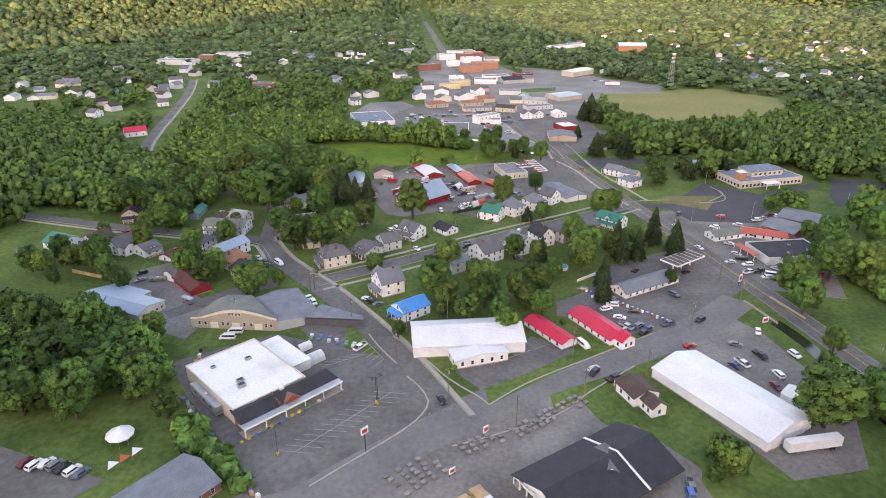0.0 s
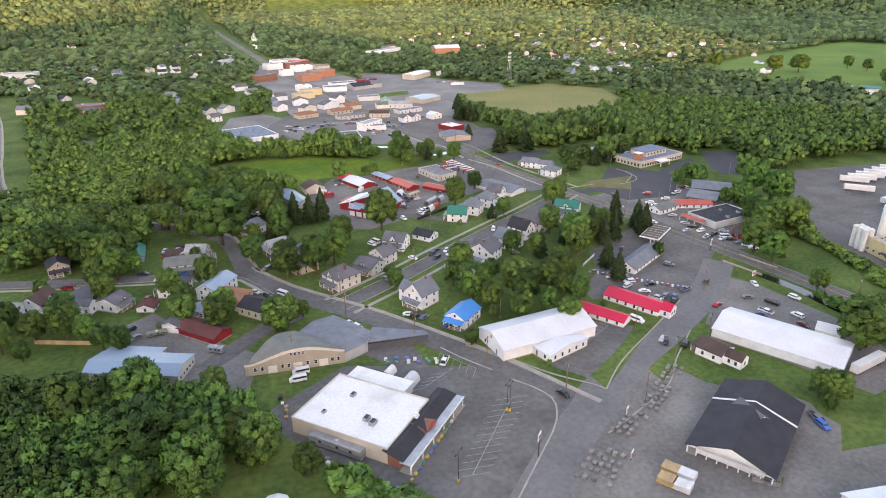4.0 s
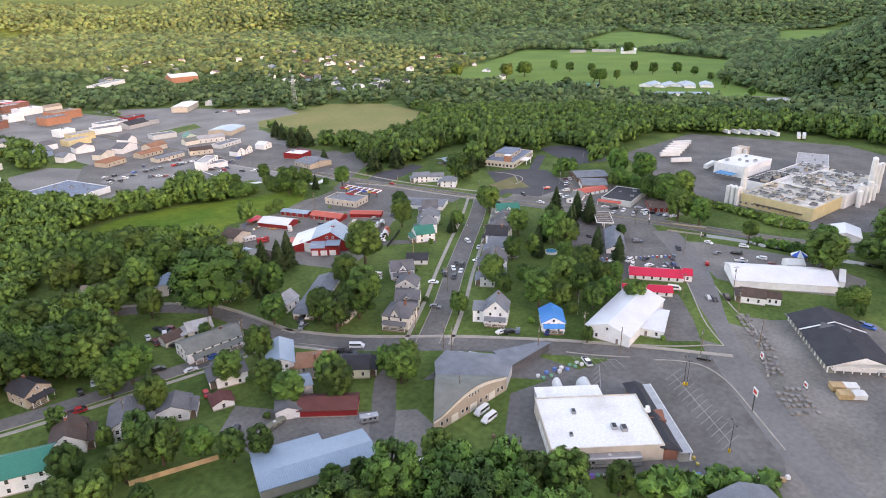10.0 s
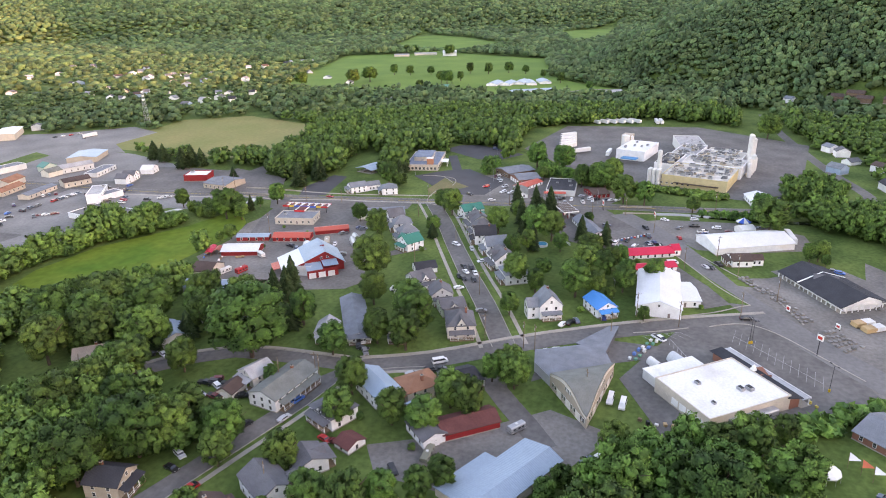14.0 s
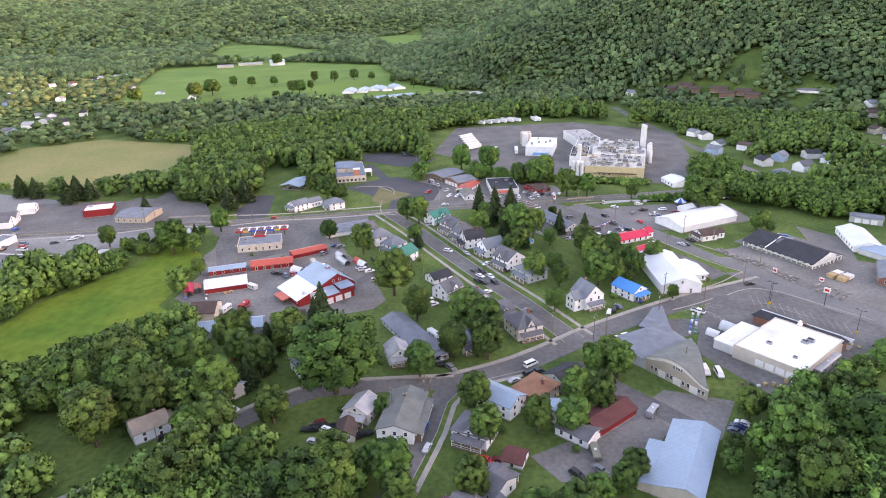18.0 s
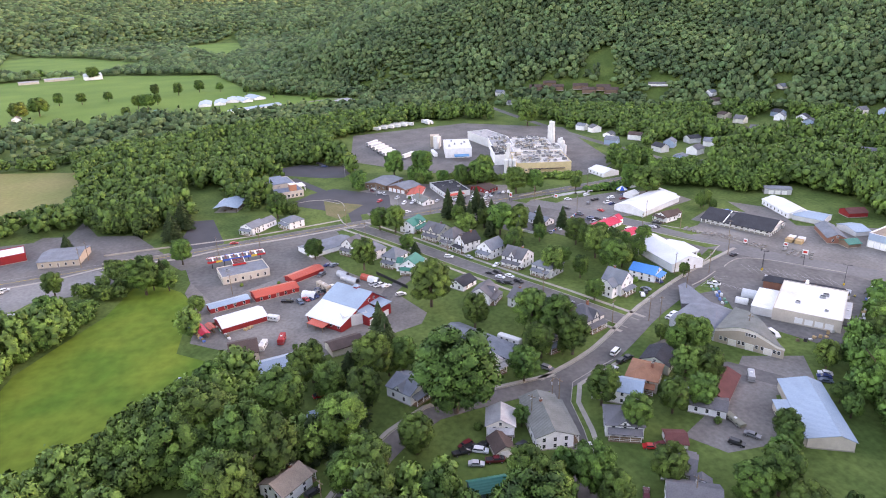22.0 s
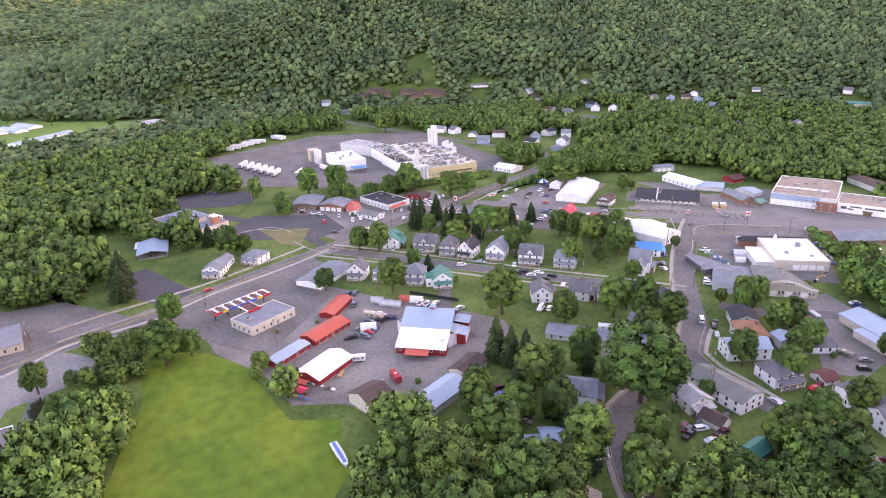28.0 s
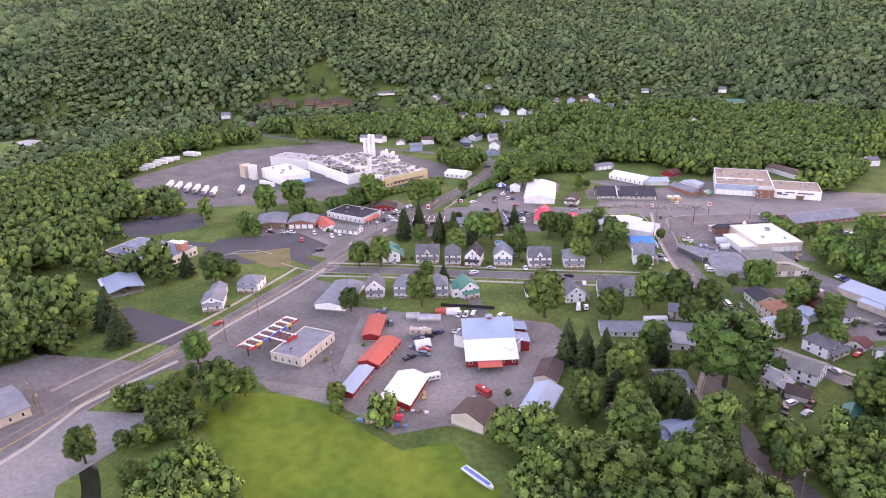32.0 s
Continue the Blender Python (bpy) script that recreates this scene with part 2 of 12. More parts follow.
class Build:
    """Collects boxes, prisms and tubes into one mesh."""

    def __init__(self):
        self.v, self.f, self.m = [], [], []

    def add(self, vs, fs, m=0):
        o = len(self.v)
        self.v += [tuple(p) for p in vs]
        self.f += [tuple(i + o for i in f) for f in fs]
        self.m += [m] * len(fs)
        return self

    def box(self, x0, y0, z0, x1, y1, z1, m=0):
        vs = [(x0, y0, z0), (x1, y0, z0), (x1, y1, z0), (x0, y1, z0), (x0, y0, z1), (x1, y0, z1), (x1, y1, z1), (x0, y1, z1)]
        return self.add(vs, [(3, 2, 1, 0), (4, 5, 6, 7), (0, 1, 5, 4), (1, 2, 6, 5), (2, 3, 7, 6), (3, 0, 4, 7)], m)

    def prism(self, pts, z0, z1, m=0):
        n = len(pts)
        area = sum(pts[i][0] * pts[(i + 1) % n][1] - pts[(i + 1) % n][0] * pts[i][1] for i in range(n))
        if area < 0:
            pts = pts[::-1]
        vs = [(x, y, z0) for x, y in pts] + [(x, y, z1) for x, y in pts]
        return self.add(vs, [tuple(range(n))[::-1], tuple(range(n, 2 * n))] + [(i, (i + 1) % n, n + (i + 1) % n, n + i) for i in range(n)], m)

    def extrude_x(self, prof, x0, x1, m=0):
        """A profile in (y, z), counter-clockwise seen from +x, drawn out along x."""
        n = len(prof)
        vs = [(x0, y, z) for y, z in prof] + [(x1, y, z) for y, z in prof]
        return self.add(vs, [tuple(range(n))[::-1], tuple(range(n, 2 * n))] + [(i, (i + 1) % n, n + (i + 1) % n, n + i) for i in range(n)], m)

    def tube(self, p, q, r0, r1, n=6, m=0):
        p, q = Vector(p), Vector(q)
        d = (q - p).normalized()
        a = d.orthogonal().normalized()
        b = d.cross(a)
        vs = [p + (a * math.cos(i * 2 * math.pi / n) + b * math.sin(i * 2 * math.pi / n)) * r0 for i in range(n)]
        vs += [q + (a * math.cos(i * 2 * math.pi / n) + b * math.sin(i * 2 * math.pi / n)) * r1 for i in range(n)]
        return self.add(vs, [tuple(range(n))[::-1], tuple(range(n, 2 * n))] + [(i, (i + 1) % n, n + (i + 1) % n, n + i) for i in range(n)], m)

    def mesh(self, name, *materials):
        return mesh_of(name, self.v, self.f, materials, self.m)


def part(name, data, parent, label="", m=None):
    """Links a mesh as one part under a thing or a part."""
    ob = new(name, data)
    ob.parent = parent
    if m is not None:
        ob.matrix_basis = m
    if label:
        ob["label"] = label
    return ob


def thing(name, x, y, yaw, label, category, group="", kind="", z=0.0):
    ob = new(name)
    ob.matrix_basis = pose(x, y, z, 0, 0, yaw)
    ob.empty_display_size = 0.5
    return tagged(ob, label, category, group, kind)


# ---- terrain ----
def ramp01(t):
    t = np.clip(t, 0, 1)
    return t * t * (3 - 2 * t)


def height(x, y):
    """The lie of the land: a flat valley floor, a wooded hill to the south and east, far hills to the north, and added
    unseen ridges that block the sun.
    """
    x, y = np.asarray(x, float), np.asarray(y, float)
    wob = 40 * np.sin(x / 140 + 1.3) + 25 * np.sin(x / 61)
    foot = np.interp(x, (-1500, -600, -200, 150, 430, 600, 720, 850, 1000, 1130, 1350, 1800, 3500), (-420, -380, -330, -190, 40, 215, 330, 395, 430, 450, 300, -300, -2200)) + 0.25 * wob * (x < 700)
    d = (foot - y) * 0.82
    east = np.where(d > 0, 285 * (1 - np.exp(-np.clip(d, 0, None) / np.interp(x, (150, 450, 750), (1000, 800, 430)))), 0) * ramp01(d / np.interp(x, (300, 700), (160, 70)))
    east = east + 14 * np.sin(x / 170) * np.cos(y / 210) * ramp01(d / 400)
    # Extra height behind the visible slope, added to shade the north-east hills.
    east = east + 380 * ramp01((d - 700) / 900) * ramp01((x - 300) / 500)
    r, az = np.hypot(x, y - 250), np.degrees(np.arctan2(x, y - 250))
    rf = np.interp(az, (-180, -60, -35, -6, 4, 22, 40, 60, 80, 100), (900, 900, 1000, 1150, 2300, 2300, 1900, 2000, 2300, 2300))
    north = np.clip(r - rf, 0, None)
    north = 330 * (1 - np.exp(-north / 1300)) * ramp01(north / 250)
    north = north * (1 + 0.12 * np.sin(az / 5.0) + 0.06 * np.sin(r / 170))
    fade = ramp01((132 - az) / 15) * (az > -179)
    # Added ridge out of view in the south-west; keeps low sun off the town.
    back = 260 * np.exp(-(((x + 560) / 620) ** 2 + ((y + 1250) / 520) ** 2))
    return np.maximum(east, north * fade * (y > -700)) + back * ramp01((-350 - y) / 300)


def ground_sheet():
    def axis(lo, hi, fine0, fine1):
        a = [*np.arange(lo, fine0, 45.0), *np.arange(fine0, fine1, 18.0), *np.arange(fine1, hi, 45.0)]
        return np.array(a)
    xs, ys = axis(-2400, 3900, -340, 800), axis(-2600, 3900, -400, 760)
    X, Y = np.meshgrid(xs, ys)
    Z = height(X, Y) - 0.02
    nx, ny = len(xs), len(ys)
    V = np.stack([X.ravel(), Y.ravel(), Z.ravel()], 1)
    i = np.arange((nx - 1) * (ny - 1))
    a = (i // (nx - 1)) * nx + i % (nx - 1)
    Fq = np.stack([a, a + 1, a + nx + 1, a + nx], 1)
    me = mesh_of("ground", V.tolist(), Fq.tolist(), (GRASS,), smooth=True)
    tagged(new("ground", me), "grassy valley floor rising into wooded hills", "ground", kind="structure")


ground_sheet()
LAYER = [0]


def sheet(name, pts, material, top, label="", category="", kind="structure"):
    """A thin slab of paving, turf or dirt lying on the ground."""
    LAYER[0] += 1
    b = Build().prism(list(pts), -0.05, top + 0.0004 * (LAYER[0] % 20))
    return tagged(new(name, b.mesh(name, material)), label, category, kind=kind)


def ribbon(pts, width, offset=0.0):
    """Left and right edges of a strip along a line."""
    P = [Vector((*p, 0)) for p in pts]
    out = []
    for i, p in enumerate(P):
        d = (P[min(i + 1, len(P) - 1)] - P[max(i - 1, 0)]).normalized()
        n = Vector((-d.y, d.x, 0))
        out.append((p + n * (offset + width / 2), p + n * (offset - width / 2)))
    return out


def smooth_line(pts, step=8.0):
    out = []
    n = len(pts)
    for i in range(n - 1):
        p0, p1, p2, p3 = (Vector(pts[max(0, min(n - 1, j))]) for j in (i - 1, i, i + 1, i + 2))
        k = max(1, int((p2 - p1).length / step))
        for s in range(k):
            t = s / k
            out.append(tuple(0.5 * (2 * p1 + (p2 - p0) * t + (2 * p0 - 5 * p1 + 4 * p2 - p3) * t * t + (3 * p1 - p0 - 3 * p2 + p3) * t ** 3)))
    out.append(tuple(pts[-1]))
    return out


ROADS = []


def strip(name, line, width, material, top, offset=0.0, label="", category="road", drape=False, kind="structure"):
    e = ribbon(line, width, offset)
    b = Build()
    for (l0, r0), (l1, r1) in zip(e[:-1], e[1:]):
        h0 = float(height(l0.x, l0.y)) if drape else 0.0
        h1 = float(height(l1.x, l1.y)) if drape else 0.0
        vs = [(l0.x, l0.y, h0 + top), (r0.x, r0.y, h0 + top), (r1.x, r1.y, h1 + top), (l1.x, l1.y, h1 + top)]
        vs += [(x, y, z - top - 0.05) for x, y, z in vs]
        b.add(vs, [(0, 1, 2, 3), (0, 4, 5, 1), (1, 5, 6, 2), (2, 6, 7, 3), (3, 7, 4, 0), (7, 6, 5, 4)])
    return tagged(new(name, b.mesh(name, material)), label, category, kind=kind)


def road(name, pts, width, label, material=None, walk_l=0.0, walk_r=0.0, top=0.06, lines="", drape=False):
    line = smooth_line(pts)
    ROADS.append((line, width))
    strip(name, line, width, material or ASPHALT, top, 0, label, drape=drape)
    if "y" in lines:
        for o in (-0.18, 0.18):
            strip("centre_line", line, 0.14, PAINT_Y, top + 0.012, o, "double yellow centre line on the road", "road marking", drape)
    if "e" in lines:
        for o in (-width / 2 + 0.6, width / 2 - 0.6):
            strip("edge_line", line, 0.14, PAINT_W, top + 0.012, o, "white edge line on the road", "road marking", drape)
    for side, gap in ((1, walk_l), (-1, walk_r)):
        if gap:
            strip("kerb", line, 0.25, CONCRETE, 0.17, side * (width / 2 + 0.12), "concrete kerb along the road", "kerb")
            strip("pavement", line, 1.6, CONCRETE, 0.12, side * (width / 2 + gap), "concrete pavement slabs beside the road", "pavement")


# ---- buildings ----
def window_mesh(w, h):
    b = Build()
    b.box(-w / 2 - 0.1, -0.05, -h / 2 - 0.1, w / 2 + 0.1, 0.02, h / 2 + 0.1, 0)
    b.box(-w / 2, -0.07, -h / 2, w / 2, -0.045, -0.03, 1)
    b.box(-w / 2, -0.07, 0.03, w / 2, -0.045, h / 2, 1)
    return b.mesh("window", TRIM, GLASS)


WINDOWS = {}


def win(w, h):
    if (w, h) not in WINDOWS:
        WINDOWS[(w, h)] = window_mesh(w, h)
    return WINDOWS[(w, h)]


DOOR = Build().box(-0.55, -0.06, 0, 0.55, 0.02, 2.15).box(-0.45, -0.08, 0.1, 0.45, -0.05, 2.05, 1).mesh("door", TRIM, mat("door_paint", (0.25, 0.2, 0.18), 0.6))


def garage_door(w, h, m):
    b = Build().box(-w / 2 - 0.12, -0.05, 0, w / 2 + 0.12, 0.02, h + 0.12, 0)
    for i in range(4):
        b.box(-w / 2, -0.09, 0.03 + i * h / 4, w / 2, -0.045, (i + 1) * h / 4 - 0.03, 1)
    return b.mesh("garage_door", TRIM, m)


def side_pose(side, u, L, W, z):
    """A pose on a wall: front (-y), back, left (-x), right; u metres from its middle."""
    return {"f": pose(u, -W / 2, z, 0, 0, 0), "b": pose(-u, W / 2, z, 0, 0, 180), "l": pose(-L / 2, -u, z, 0, 0, -90), "r": pose(L / 2, u, z, 0, 0, 90)}[side]


def gable_roof(b, L, W, eave, rise, axis, over=0.45, th=0.18, off=0.0):
    """Two slabs that meet at a ridge. axis 'x': the ridge runs along x. off: the ridge's shift from the middle."""
    half = W / 2 if axis == "x" else L / 2
    ln = (L if axis == "x" else W) / 2 + over * 0.7
    for s in (-1, 1):
        run = half - s * off
        sl = rise / run
        lo = (s * (half + over), eave - sl * over)
        hi = (off, eave + rise)
        k = math.hypot(1, sl) * th
        prof = [lo, (lo[0], lo[1] + k), (hi[0], hi[1] + k), hi]
        if axis == "x":
            b.add([(x, y, z) for x in (-ln, ln) for y, z in prof], [(3, 2, 1, 0), (4, 5, 6, 7), (0, 1, 5, 4), (1, 2, 6, 5), (2, 3, 7, 6), (3, 0, 4, 7)])
        else:
            b.add([(y, x, z) for x in (-ln, ln) for y, z in prof], [(3, 2, 1, 0), (4, 5, 6, 7), (0, 1, 5, 4), (1, 2, 6, 5), (2, 3, 7, 6), (3, 0, 4, 7)])


def hip_roof(b, L, W, eave, rise, over=0.45, th=0.15):
    x, y = L / 2 + over, W / 2 + over
    r = max(L - W, 0) / 2 * 0.98 + 0.3
    q = max(W - L, 0) / 2 * 0.98
    e = eave - rise * over / min(L, W) * 2
    vs = [(-x, -y, e), (x, -y, e), (x, y, e), (-x, y, e), (-x, -y, e + th), (x, -y, e + th), (x, y, e + th), (-x, y, e + th), (-r, -q, eave + rise), (r, -q, eave + rise), (r, q, eave + rise), (-r, q, eave + rise)]
    b.add(vs, [(3, 2, 1, 0), (0, 1, 5, 4), (1, 2, 6, 5), (2, 3, 7, 6), (3, 0, 4, 7), (4, 5, 9, 8), (5, 6, 10, 9), (6, 7, 11, 10), (7, 4, 8, 11), (8, 9, 10, 11)])


def gable_walls(b, L, W, eave, rise, axis, off=0.0):
    b.box(-L / 2, -W / 2, 0, L / 2, W / 2, eave)
    if axis == "x":
        b.extrude_x([(-W / 2 + 0.02, eave), (W / 2 - 0.02, eave), (off, eave + rise - 0.03)], -L / 2 + 0.01, L / 2 - 0.01)
    elif axis == "y":
        for y0, y1 in ((-W / 2 + 0.01, W / 2 - 0.01),):
            vs = [(x, y, z) for y in (y0, y1) for x, z in ((-L / 2 + 0.02, eave), (L / 2 - 0.02, eave), (off, eave + rise - 0.03))]
            b.add(vs, [(0, 1, 2), (5, 4, 3), (1, 0, 3, 4), (2, 1, 4, 5), (0, 2, 5, 3)])


FOOT = []


def building(name, x, y, yaw, L, W, eave, rise, wall, roof, axis="x", label="", category="house", windows="flrb", storeys=0, porch="", chimney=False, doors="", garage="", group="", dormer="", wing=None, off=0.0, z=0.0, ww=0.85, wh=1.35, gap=3.3, fascia=None, skirt=None):
    """A building with its walls, roof, windows, doors, porch, wing and chimney as parts."""
    T = thing(name, x, y, yaw, label, category, group, z=float(height(x, y)) if z is None else z)
    FOOT.append((x, y, math.hypot(L, W) / 2 + 1.0))
    wm, rm = wallmat(wall), roofmat(roof)
    b = Build()
    flat = axis == "flat"
    gable_walls(b, L, W, eave, 0 if flat else rise, axis, off)
    b.box(-L / 2 - 0.06, -W / 2 - 0.06, -0.3, L / 2 + 0.06, W / 2 + 0.06, 0.35, 1)
    part("wall", b.mesh("wall", wm, CONCRETE), T)
    b = Build()
    if flat:
        b.box(-L / 2 + 0.25, -W / 2 + 0.25, eave + 0.01, L / 2 - 0.25, W / 2 - 0.25, eave + 0.12)
    elif axis == "hip":
        hip_roof(b, L, W, eave, rise)
    else:
        gable_roof(b, L, W, eave, rise, axis, off=off)
    part("roof", b.mesh("roof", rm), T)
    if flat:
        b = Build()
        p = 0.5
        for bx in ((-L / 2 - 0.08, -W / 2 - 0.08, L / 2 + 0.08, -W / 2 + 0.22), (-L / 2 - 0.08, W / 2 - 0.22, L / 2 + 0.08, W / 2 + 0.08), (-L / 2 - 0.08, -W / 2 + 0.22, -L / 2 + 0.22, W / 2 - 0.22), (L / 2 - 0.22, -W / 2 + 0.22, L / 2 + 0.08, W / 2 - 0.22)):
            b.box(bx[0], bx[1], eave - 0.25, bx[2], bx[3], eave + p)
        part("parapet", b.mesh("parapet", fascia or wm), T)
        rr = random.Random(int(x * 7 + y * 13))
        for _ in range(max(0, min(5, int(L * W / 160)))):
            s = rr.uniform(0.7, 1.3)
            bb = Build().box(-s, -s * 0.7, 0, s, s * 0.7, 1.1 * s).box(-s * 0.8, -s * 0.5, 1.1 * s, s * 0.8, s * 0.5, 1.1 * s + 0.12, 1)
            part("roof_unit", bb.mesh("roof_unit", STEEL, DARK), T, "grey metal roof-top air unit", pose(rr.uniform(-0.38, 0.38) * L, rr.uniform(-0.38, 0.38) * W, eave + 0.12))
    n_st = storeys or max(1, int((eave + 0.4) // 2.8))
    w = win(ww, wh)
    doorset = set(doors)
    for side in windows:
        ln = L if side in "fb" else W
        n = max(1, int((ln - 1.0) / gap))
        for s in range(n_st):
            zz = (eave / n_st) * s + min(eave / n_st * 0.58, 1.75)
            for i in range(n):
                u = (i - (n - 1) / 2) * (ln - 1.2) / max(n, 1)
                if s == 0 and side in doorset and i == n // 2:
                    part("door", DOOR, T, m=side_pose(side, u, L, W, 0.3))
                    continue
                part("window", w, T, m=side_pose(side, u, L, W, zz))
        if not flat and axis != "hip" and rise > 1.9 and ((axis == "x" and side in "lr") or (axis == "y" and side in "fb")):
            part("window", win(0.75, 1.0), T, "attic window", side_pose(side, -off if side in "lb" else off, L, W, eave + rise * 0.33))
    for k, side in enumerate(garage):
        gd = garage_door(2.7, 2.4, TRIM)
        ln = L if side in "fb" else W
        n = max(1, int(ln / 4.2))
        for i in range(n):
            part("garage_door", gd, T, "white sectional garage door", side_pose(side, (i - (n - 1) / 2) * 3.9, L, W, 0.05))
    for side in porch:
        ln = (L if side in "fb" else W) * 0.86
        d = 2.2
        b = Build().box(-ln / 2, -d, -0.2, ln / 2, -0.02, 0.42)
        P = part("porch", b.mesh("porch", WOOD), T, "timber porch deck", side_pose(side, 0, L, W, 0))
        b = Build().add([(-ln / 2 - 0.3, -d - 0.35, 2.75), (ln / 2 + 0.3, -d - 0.35, 2.75), (ln / 2 + 0.3, 0.05, 3.45), (-ln / 2 - 0.3, 0.05, 3.45), (-ln / 2 - 0.3, -d - 0.35, 2.9), (ln / 2 + 0.3, -d - 0.35, 2.9), (ln / 2 + 0.3, 0.05, 3.6), (-ln / 2 - 0.3, 0.05, 3.6)], [(3, 2, 1, 0), (4, 5, 6, 7), (0, 1, 5, 4), (1, 2, 6, 5), (2, 3, 7, 6), (3, 0, 4, 7)])
        part("porch_roof", b.mesh("porch_roof", rm), P)
        n = max(2, int(ln / 2.4) + 1)
        post = Build().box(-0.09, -0.09, 0.4, 0.09, 0.09, 2.8).mesh("post", TRIM)
        for i in range(n):
            part("post", post, P, m=pose(-ln / 2 + 0.15 + i * (ln - 0.3) / (n - 1), -d + 0.12, 0))
        part("rail", Build().box(-ln / 2 + 0.1, -d + 0.08, 1.2, ln / 2 - 0.1, -d + 0.16, 1.28).box(-ln / 2 + 0.1, -d + 0.08, 0.6, ln / 2 - 0.1, -d + 0.16, 0.66).mesh("rail", TRIM), P)
    if chimney:
        cx, cy = (L * 0.22, 0.3) if axis != "y" else (0.3, W * 0.2)
        top = eave + rise + 0.9
        part("chimney", Build().box(cx - 0.4, cy - 0.4, eave + rise * 0.4, cx + 0.4, cy + 0.4, top).box(cx - 0.48, cy - 0.48, top, cx + 0.48, cy + 0.48, top + 0.15, 1).box(cx - 0.2, cy - 0.2, top + 0.15, cx + 0.2, cy + 0.2, top + 0.4, 2).mesh("chimney", BRICK, CONCRETE, DARK), T, "red brick chimney")
    for side in dormer:
        s = -1 if side == "f" else 1
        dw, dl = min(3.2, L * 0.35), W / 2 + 0.12
        b = Build().box(-dw / 2, 0, eave - 0.4, dw / 2, dl, eave + 0.35)
        b.add([(x_, y_, z_) for y_ in (0, dl) for x_, z_ in ((-dw / 2, eave + 0.35), (dw / 2, eave + 0.35), (0, eave + rise * 0.82))], [(0, 1, 2), (5, 4, 3), (1, 0, 3, 4), (2, 1, 4, 5), (0, 2, 5, 3)])
        D = part("cross_gable", b.mesh("cross_gable", wm), T, m=pose(0, 0, 0, 0, 0, 0 if s > 0 else 180))
        b = Build()
        hw, t2 = dw / 2 + 0.35, 0.14
        slope = (rise * 0.82 - 0.35) / (dw / 2)
        for k in (-1, 1):
            prof = [(k * hw, eave + 0.35 - slope * 0.35), (k * hw, eave + 0.35 - slope * 0.35 + t2), (0, eave + rise * 0.82 + t2), (0, eave + rise * 0.82)]
            b.add([(a, y_, c) for y_ in (0, dl + 0.35) for a, c in prof], [(3, 2, 1, 0), (4, 5, 6, 7), (0, 1, 5, 4), (1, 2, 6, 5), (2, 3, 7, 6), (3, 0, 4, 7)])
        part("cross_gable_roof", b.mesh("cross_gable_roof", rm), D)
        part("window", win(0.75, 1.0), D, m=pose(0, dl, eave + 0.35, 0, 0, 180))
    if wing:
        side, u, wl, wd, we, wr = wing
        b = Build()
        gable_walls(b, wl, wd, we, wr, "y")
        Wg = part("wing", b.mesh("wing", wm), T, m=side_pose(side, u, L, W, 0) @ pose(0, -wd / 2 + 0.02, 0))
        b = Build()
        gable_roof(b, wl, wd, we, wr, "y", 0.3)
        part("wing_roof", b.mesh("wing_roof", rm), Wg)
        for sd, ln in (("f", wl), ("l", wd), ("r", wd)):
            n = max(1, int(ln / 2.8))
            for s in range(max(1, int((we + 0.4) // 2.8))):
                for i in range(n):
                    part("window", w, Wg, m=side_pose(sd, (i - (n - 1) / 2) * 2.3, wl, wd, 1.6 + s * 2.8))
    return T


# ---- trees ----
def ico(sub):
    bm = bmesh.new()
    bmesh.ops.create_icosphere(bm, subdivisions=sub, radius=1.0)
    v = np.array([p.co for p in bm.verts])
    f = np.array([[q.index for q in fc.verts] for fc in bm.faces])
    bm.free()
    return v, f


ICO1, ICO2, ICO3 = ico(1), ico(2), ico(3)


def raw_mesh(name, V, Fc, materials, mi=None, smooth=False, normals=None):
    me = bpy.data.meshes.new(name)
    me.vertices.add(len(V))
    me.vertices.foreach_set("co", np.ascontiguousarray(V, np.float32).ravel())
    n = len(Fc)
    k = Fc.shape[1]
    me.loops.add(n * k)
    me.loops.foreach_set("vertex_index", np.ascontiguousarray(Fc, np.int32).ravel())
    me.polygons.add(n)
    me.polygons.foreach_set("loop_start", np.arange(0, n * k, k, dtype=np.int32))
    for m in materials:
        me.materials.append(m)
    if mi is not None:
        me.polygons.foreach_set("material_index", np.asarray(mi, np.int32))
    if smooth:
        me.polygons.foreach_set("use_smooth", np.ones(n, bool))
    me.update(calc_edges=True)
    if normals is not None:
        normals = normals / np.maximum(np.linalg.norm(normals, axis=1), 1e-6)[:, None]
        me.polygons.foreach_set("use_smooth", np.ones(n, bool))
        me.normals_split_custom_set_from_vertices(normals)
    return me


def leaf_cards(rng, C, Nn, size):
    """Small three-cornered leaf clumps at the places C, roughly facing Nn."""
    n = len(C)
    d = Nn + rng.normal(0, 0.75, (n, 3))
    d /= np.linalg.norm(d, axis=1)[:, None]
    a = np.cross(d, rng.normal(0, 1, (n, 3)))
    a /= np.linalg.norm(a, axis=1)[:, None]
    b = np.cross(d, a)
    s = size * rng.uniform(0.6, 1.35, (n, 1))
    V = np.stack([C + a * s, C - a * s * 0.6 + b * s * 0.8, C - a * s * 0.5 - b * s * 0.8], 1).reshape(-1, 3)
    return V, np.arange(n * 3).reshape(-1, 3)


